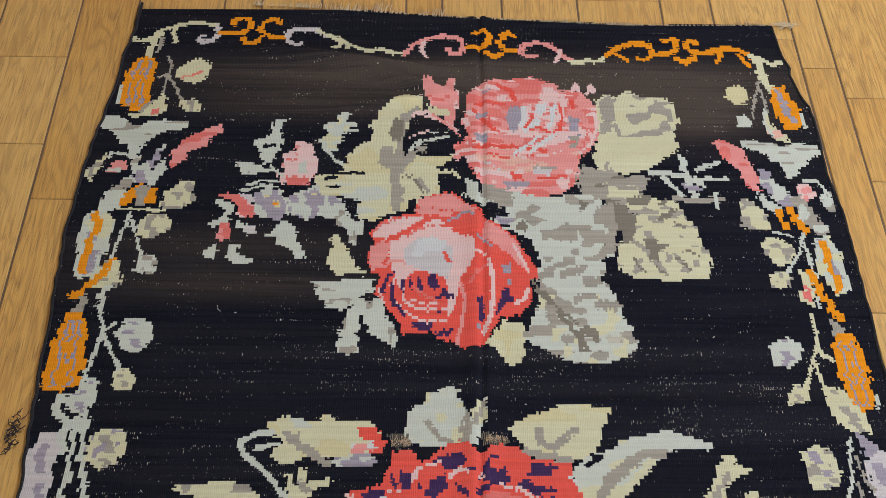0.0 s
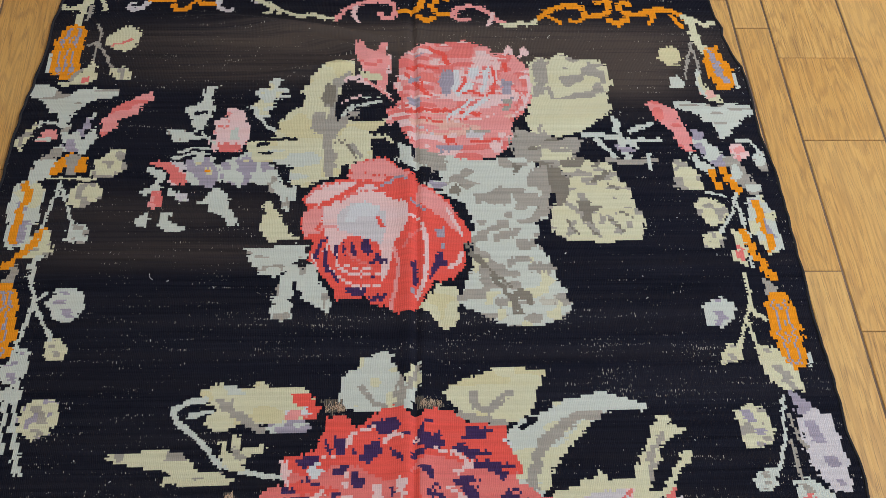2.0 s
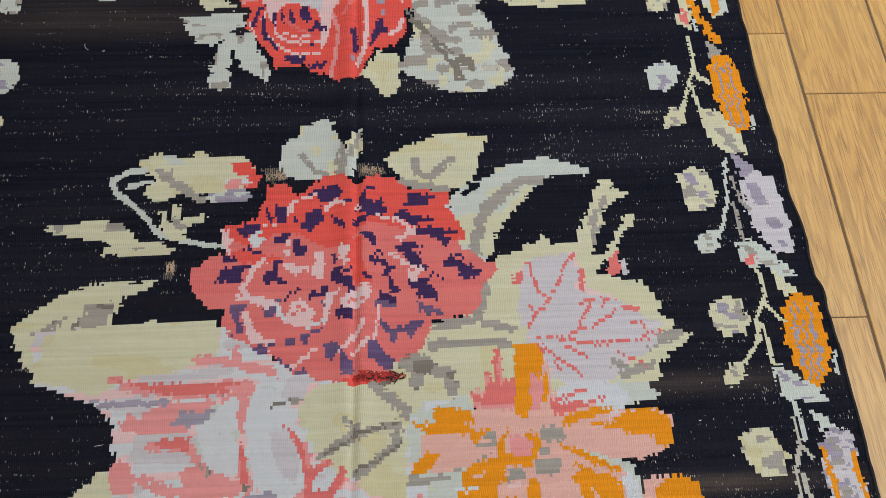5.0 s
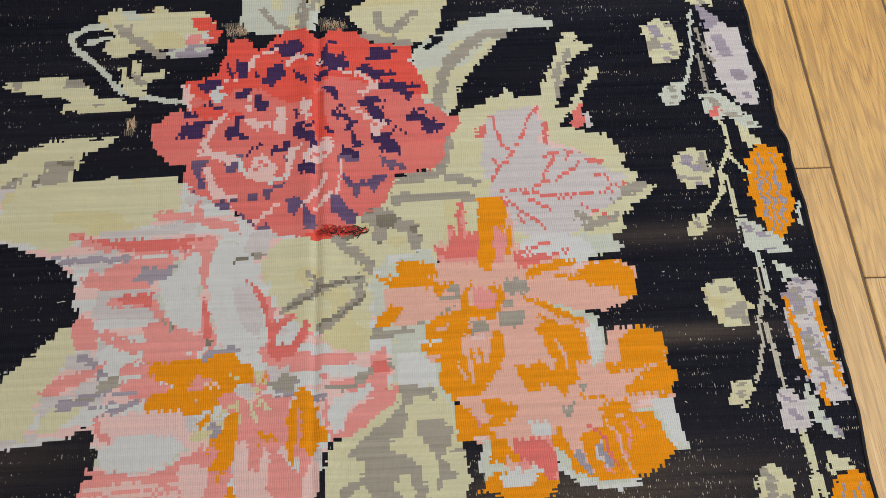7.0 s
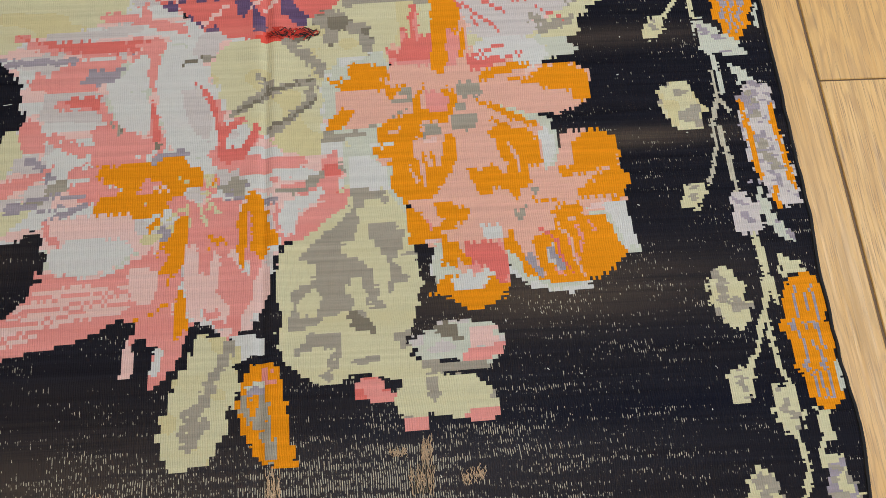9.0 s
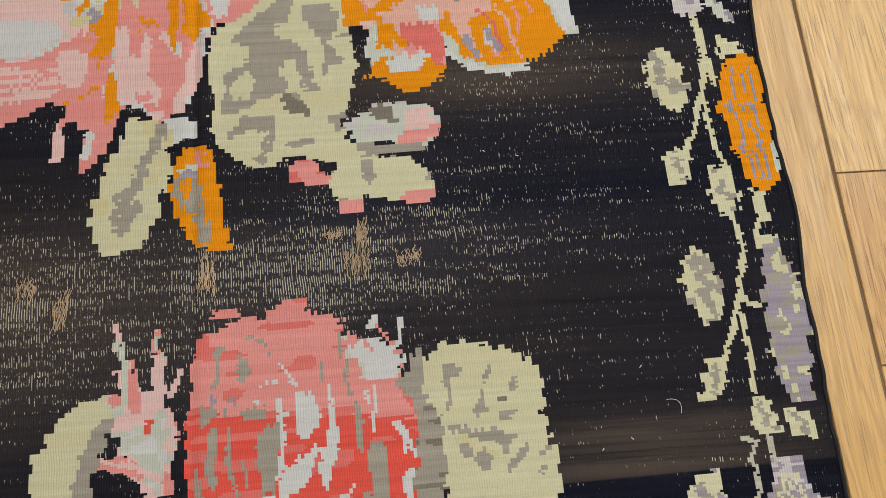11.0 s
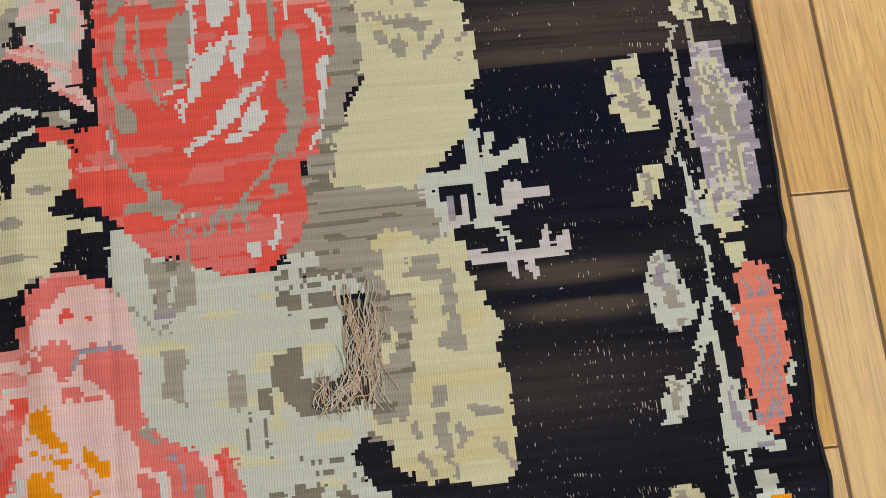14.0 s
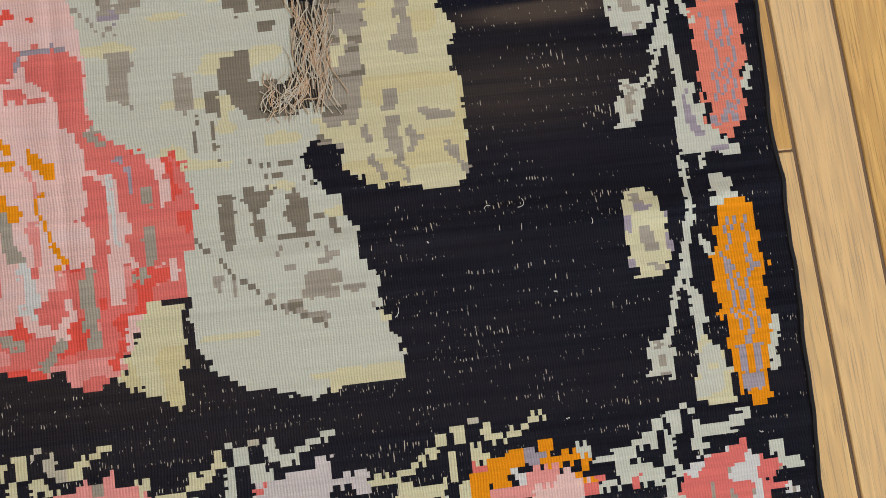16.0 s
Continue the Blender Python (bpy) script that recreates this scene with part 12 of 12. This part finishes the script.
# a new batch of yarn begins in one row
brown += 0.25 * hump(VX, VY, 0.6, -0.94, 0.22, 0.04) * (VY > -0.957) - 0.8 * hump(VX, VY, 0.55, -1.0, 0.22, 0.07) * (VY <= -0.957)


def relief(x, y):
    """How the rug lies: slack folds across the top, a crease down the middle, ripples."""
    z = 0.0042 + 0 * x
    z = z + 0.0016 * np.sin(9 * y + 2 * np.sin(3 * x)) * np.sin(2.2 * x + 1.1) + 0.0008 * np.sin(23 * y + 4 * x)
    fold = 0.101 + 0.014 * np.sin(1.6 * y + 0.4)
    z = z + 0.0048 * np.exp(-((x - fold + 0.010) / 0.017) ** 2) * (0.7 + 0.3 * np.sin(4 * y)) + 0.0034 * np.exp(-((x - fold - 0.016) / 0.018) ** 2) - 0.0042 * np.exp(-((x - fold - 0.004) / 0.006) ** 2)
    flat = 0.0042 + 0 * x
    z = flat + (z - flat) * np.interp(y, [-1.5, -0.9, -0.3, 0.1], [0.3, 0.35, 0.6, 1.0])
    for cx_, cy_, rx, ry, a, h in FOLDS:
        z = z + h * hump(x, y, cx_, cy_, rx, ry, a)
    return np.maximum(z, 0.0012)


# The rug lies a little drawn and stretched: chart metres to floor metres, by powers of x and y.
DRAWN = [
    (0, 0, 0.04723, -0.05611),
    (0, 1, 0.03026, 1.04379),
    (0, 2, -0.00809, 0.11145),
    (0, 3, -0.00385, -0.00838),
    (0, 4, 0.00159, -0.01642),
    (1, 0, 0.80006, 0.02455),
    (1, 1, -0.01843, -0.02333),
    (1, 2, 0.02054, -0.02263),
    (1, 3, 0.00164, 0.01605),
    (1, 4, -0.00883, 0.01024),
    (2, 0, -0.00190, 0.00138),
    (2, 1, -0.01426, -0.00052),
]


def lay(x, y):
    return sum(a * x**i * y**j for i, j, a, b in DRAWN), sum(b * x**i * y**j for i, j, a, b in DRAWN)


def laid(name, bm, material, parent=None, label=""):
    """A part drawn on the chart, brought to where the rug lies."""
    for v in bm.verts:
        v.co.x, v.co.y = lay(v.co.x, v.co.y)
    return part(name, bm, material, parent, label)


Z = relief(VX, VY)
step = 0.002
NXs = -(relief(VX + step, VY) - relief(VX - step, VY)) / (2 * step)
NYs = -(relief(VX, VY + step) - relief(VX, VY - step)) / (2 * step)
length = np.sqrt(NXs**2 + NYs**2 + 1)
NORMAL = np.stack([NXs / length, NYs / length, 1 / length], -1).reshape(-1, 3)
VERTS = np.stack([*lay(VX, VY), Z], -1).reshape(-1, 3)

rug = tagged(new("rug"), "large worn black flat-woven rug with roses, leaves and a flower border", "rug")
rug.empty_display_size = 0.2


def sheet(name, where, label):
    j, i = np.nonzero(where)
    if not len(i):
        return None
    corner = j * (NX + 1) + i
    quads = np.stack([corner, corner + 1, corner + NX + 2, corner + NX + 1], 1)
    used, index = np.unique(quads, return_inverse=True)
    quads = index.reshape(-1, 4)
    data = bpy.data.meshes.new(name)
    data.vertices.add(len(used))
    data.vertices.foreach_set("co", VERTS[used].ravel())
    data.loops.add(quads.size)
    data.loops.foreach_set("vertex_index", quads.ravel().astype(np.int32))
    data.polygons.add(len(quads))
    data.polygons.foreach_set("loop_start", np.arange(0, quads.size, 4, dtype=np.int32))
    kinds = yarn[where]
    present = sorted(set(kinds.tolist()))
    for p in present:
        data.materials.append(YARN[YARNS[p]])
    data.polygons.foreach_set("material_index", np.searchsorted(present, kinds).astype(np.int32))
    for key, values in (("wear", wear), ("brown", brown)):
        if YARNS.index("black") in present:
            data.attributes.new(key, "FLOAT", "POINT").data.foreach_set("value", values.ravel()[used].astype(np.float32))
    data.update()
    data.normals_split_custom_set_from_vertices(NORMAL[used].tolist())
    ob = new(name, data)
    ob.parent = rug
    return tagged(ob, label)


def islands(where):
    """Separate patches of cells, the largest first."""
    left = set(zip(*(v.tolist() for v in np.nonzero(where))))
    found = []
    while left:
        start = left.pop()
        group, heap = [start], [start]
        while heap:
            for cell in around(*heap.pop()):
                if cell in left:
                    left.remove(cell)
                    heap.append(cell)
                    group.append(cell)
        found.append(group)
    return sorted(found, key=len, reverse=True)


def around(j, i):
    return ((j - 1, i - 1), (j - 1, i), (j - 1, i + 1), (j, i - 1), (j, i + 1), (j + 1, i - 1), (j + 1, i), (j + 1, i + 1))


# a crumb of a motif belongs to what it is woven into
for k in range(1, len(motifs)):
    for group in islands(inside & (owner == k)):
        if len(group) < 30:
            own = set(group)
            beside = [int(owner[q]) for p in group for q in around(*p) if q not in own and inside[q]]
            if beside:
                owner[tuple(np.array(group).T)] = max(set(beside), key=beside.count)
for k, name in enumerate(motifs):
    cells = inside & (owner == k)
    if name == "field":
        sheet(name, cells, labels[name])
        continue
    for group in islands(cells):
        mask = np.zeros(cells.shape, bool)
        mask[tuple(np.array(group).T)] = True
        sheet(name.split("/")[0], mask, labels[name])

# overcast side cords
for edge, sign in ((left_edge, -1), (right_edge, 1)):
    bm = bmesh.new()
    stop = 117 if sign < 0 else 111.8
    pts = []
    for y in np.arange(-193, stop, 0.8):
        x = float(edge(y)) / 100 - sign * 0.001 + 0.0011 * noise.noise(Vector((y * 0.35, sign * 5.0, 0.0)))
        pts.append((x, y / 100, max(0.0032, float(relief(np.array(x), np.array(y / 100))) - 0.001)))
    tube(bm, pts, 0.0031, 6)
    laid("selvedge", bm, CORD, rug, "thick black overcast edge cord")

# fringe of warp ends at the two short edges
rng = random.Random(9)
for end in (1, -1):
    bm = bmesh.new()
    for k in range(560):
        x = rng.uniform(-0.36, 0.772)
        y = float(top_edge(x * 100)) / 100 if end > 0 else -1.93
        full = 0.030 if x < 0.15 else 0.013
        n = rng.uniform(0.25, 1.0) * full * (0.55 + 0.45 * math.sin(31 * x + 2 * math.sin(17 * x)))
        sway = rng.uniform(-0.4, 0.4) * n
        z = 0.003
        tube(bm, [(x, y - 0.004 * end, 0.005), (x + sway * 0.4, y + end * n * 0.5, z), (x + sway, y + end * n, 0.001)], [0.0009, 0.0007, 0.0004], 4)
    tagged(laid("fringe", bm, FRINGE, rug, "short frayed beige warp fringe"), kind="stuff")

# frayed warps over the worn-through patch, and torn ends at the seam
TAN = plain("tan_warp_cotton", (196, 168, 138), 0.9, 0.25)
PALE = plain("pale_warp_cotton", (196, 186, 168), 0.9, 0.2)
REDTHREAD = plain("red_weft_thread", (196, 52, 40), 0.9, 0.2)
DARK = plain("dark_thread", (40, 34, 34), 0.95, 0.3)


def strand(bm, x, y, reach, angle, radius, wave):
    pts = []
    for j in range(8):
        s = j / 7 - 0.5
        px = x + s * reach * math.cos(angle) + wave * math.sin(9 * s + x * 900) * math.sin(angle)
        py = y + s * reach * math.sin(angle) + wave * math.sin(8 * s + y * 700) * math.cos(angle)
        pts.append((px, py, float(relief(np.array(px), np.array(py))) + radius * (1.0 + 1.2 * math.sin(3 * s + x * 50) ** 2)))
    tube(bm, pts, radius, 5)


rng = random.Random(21)
for name, mat, count in (("fray", PALE, 34), ("fray", TAN, 30)):
    bm = bmesh.new()
    for k in range(count):
        strand(bm, FRAY[0] + rng.uniform(-0.016, 0.016), FRAY[1] + rng.uniform(-0.035, 0.035), rng.uniform(0.04, 0.085), radians(90 + rng.uniform(-22, 22)), rng.uniform(0.0004, 0.0007), 0.003)
    for k in range(count // 2):
        strand(bm, FRAY[0] - 0.025 + rng.uniform(-0.025, 0.02), FRAY[1] - 0.046 + rng.uniform(-0.012, 0.012), rng.uniform(0.02, 0.045), radians(70 + rng.uniform(-45, 45)), rng.uniform(0.0004, 0.0007), 0.003)
    tagged(laid(name, bm, mat, rug, "tangled bare warp threads"), kind="stuff")
for name, mat, count in (("torn_seam", REDTHREAD, 34), ("torn_seam", DARK, 24)):
    bm = bmesh.new()
    for k in range(count):
        strand(bm, TORN[0] + rng.uniform(-0.026, 0.034), TORN[1] + rng.uniform(-0.007, 0.005), rng.uniform(0.008, 0.022), radians(rng.uniform(-35, 35)), 0.0006, 0.002)
    tagged(laid(name, bm, mat, rug, "frayed weft ends along a torn seam"), kind="stuff")
bm = bmesh.new()
for k in range(26):
    a = rng.uniform(0, 2 * math.pi)
    strand(bm, TUFT[0] + rng.uniform(-0.008, 0.006), TUFT[1] + rng.uniform(-0.03, 0.03), rng.uniform(0.012, 0.03), a, 0.0006, 0.004)
tagged(laid("frayed_edge", bm, DARK, rug, "frayed black tuft at the edge"), kind="stuff")
bm = bmesh.new()
for k in range(18):
    strand(bm, 0.778 + rng.uniform(-0.01, 0.014), 1.118 + rng.uniform(-0.006, 0.006), rng.uniform(0.02, 0.045), radians(rng.uniform(-30, 25)), 0.0006, 0.003)
tagged(laid("corner_tuft", bm, FRINGE, rug, "frayed warp ends at the corner"), kind="stuff")
# worn bristles on the bare patches
for x, y, w, h in BRISTLES:
    bm = bmesh.new()
    for k in range(28):
        strand(bm, x + rng.uniform(-w, w), y + rng.uniform(-h, h) * 0.4, rng.uniform(0.4, 1.1) * h, radians(90 + rng.uniform(-12, 12)), 0.0004, 0.0010)
    tagged(laid("worn_patch", bm, TAN, rug, "bristling bare warp ends"), kind="stuff")

# loose white threads and lint lying on the rug
LINT = plain("white_lint", (226, 222, 214), 0.9, 0.05)
for x, y, reach, angle, curl in THREADS:
    bm = bmesh.new()
    pts = []
    for j in range(9):
        s = j / 8 - 0.5
        px = x + reach * s * math.cos(radians(angle)) - curl * (4 * s * s - 0.5) * math.sin(radians(angle))
        py = y + reach * s * math.sin(radians(angle)) + curl * (4 * s * s - 0.5) * math.cos(radians(angle))
        pts.append((px, py, float(relief(np.array(px), np.array(py))) + 0.0006))
    tagged(laid("loose_thread", tube(bm, pts, 0.0003, 5), LINT), "short white loose thread lying on the rug", "thread", "loose threads")
bm = bmesh.new()
for k in range(240):
    x, y = rng.uniform(-0.6, 0.78), rng.uniform(-1.85, 1.08)
    i, j = int((x - WEST) / CELL_X), int((y - SOUTH) / CELL_Y)
    if yarn[j, i] or not inside[j, i]:
        continue
    strand(bm, x, y, rng.uniform(0.0015, 0.004), rng.uniform(0, 3.1), 0.0004, 0.0006)
tagged(laid("lint", bm, LINT), "scattered specks of white lint on the rug", "lint", kind="stuff")
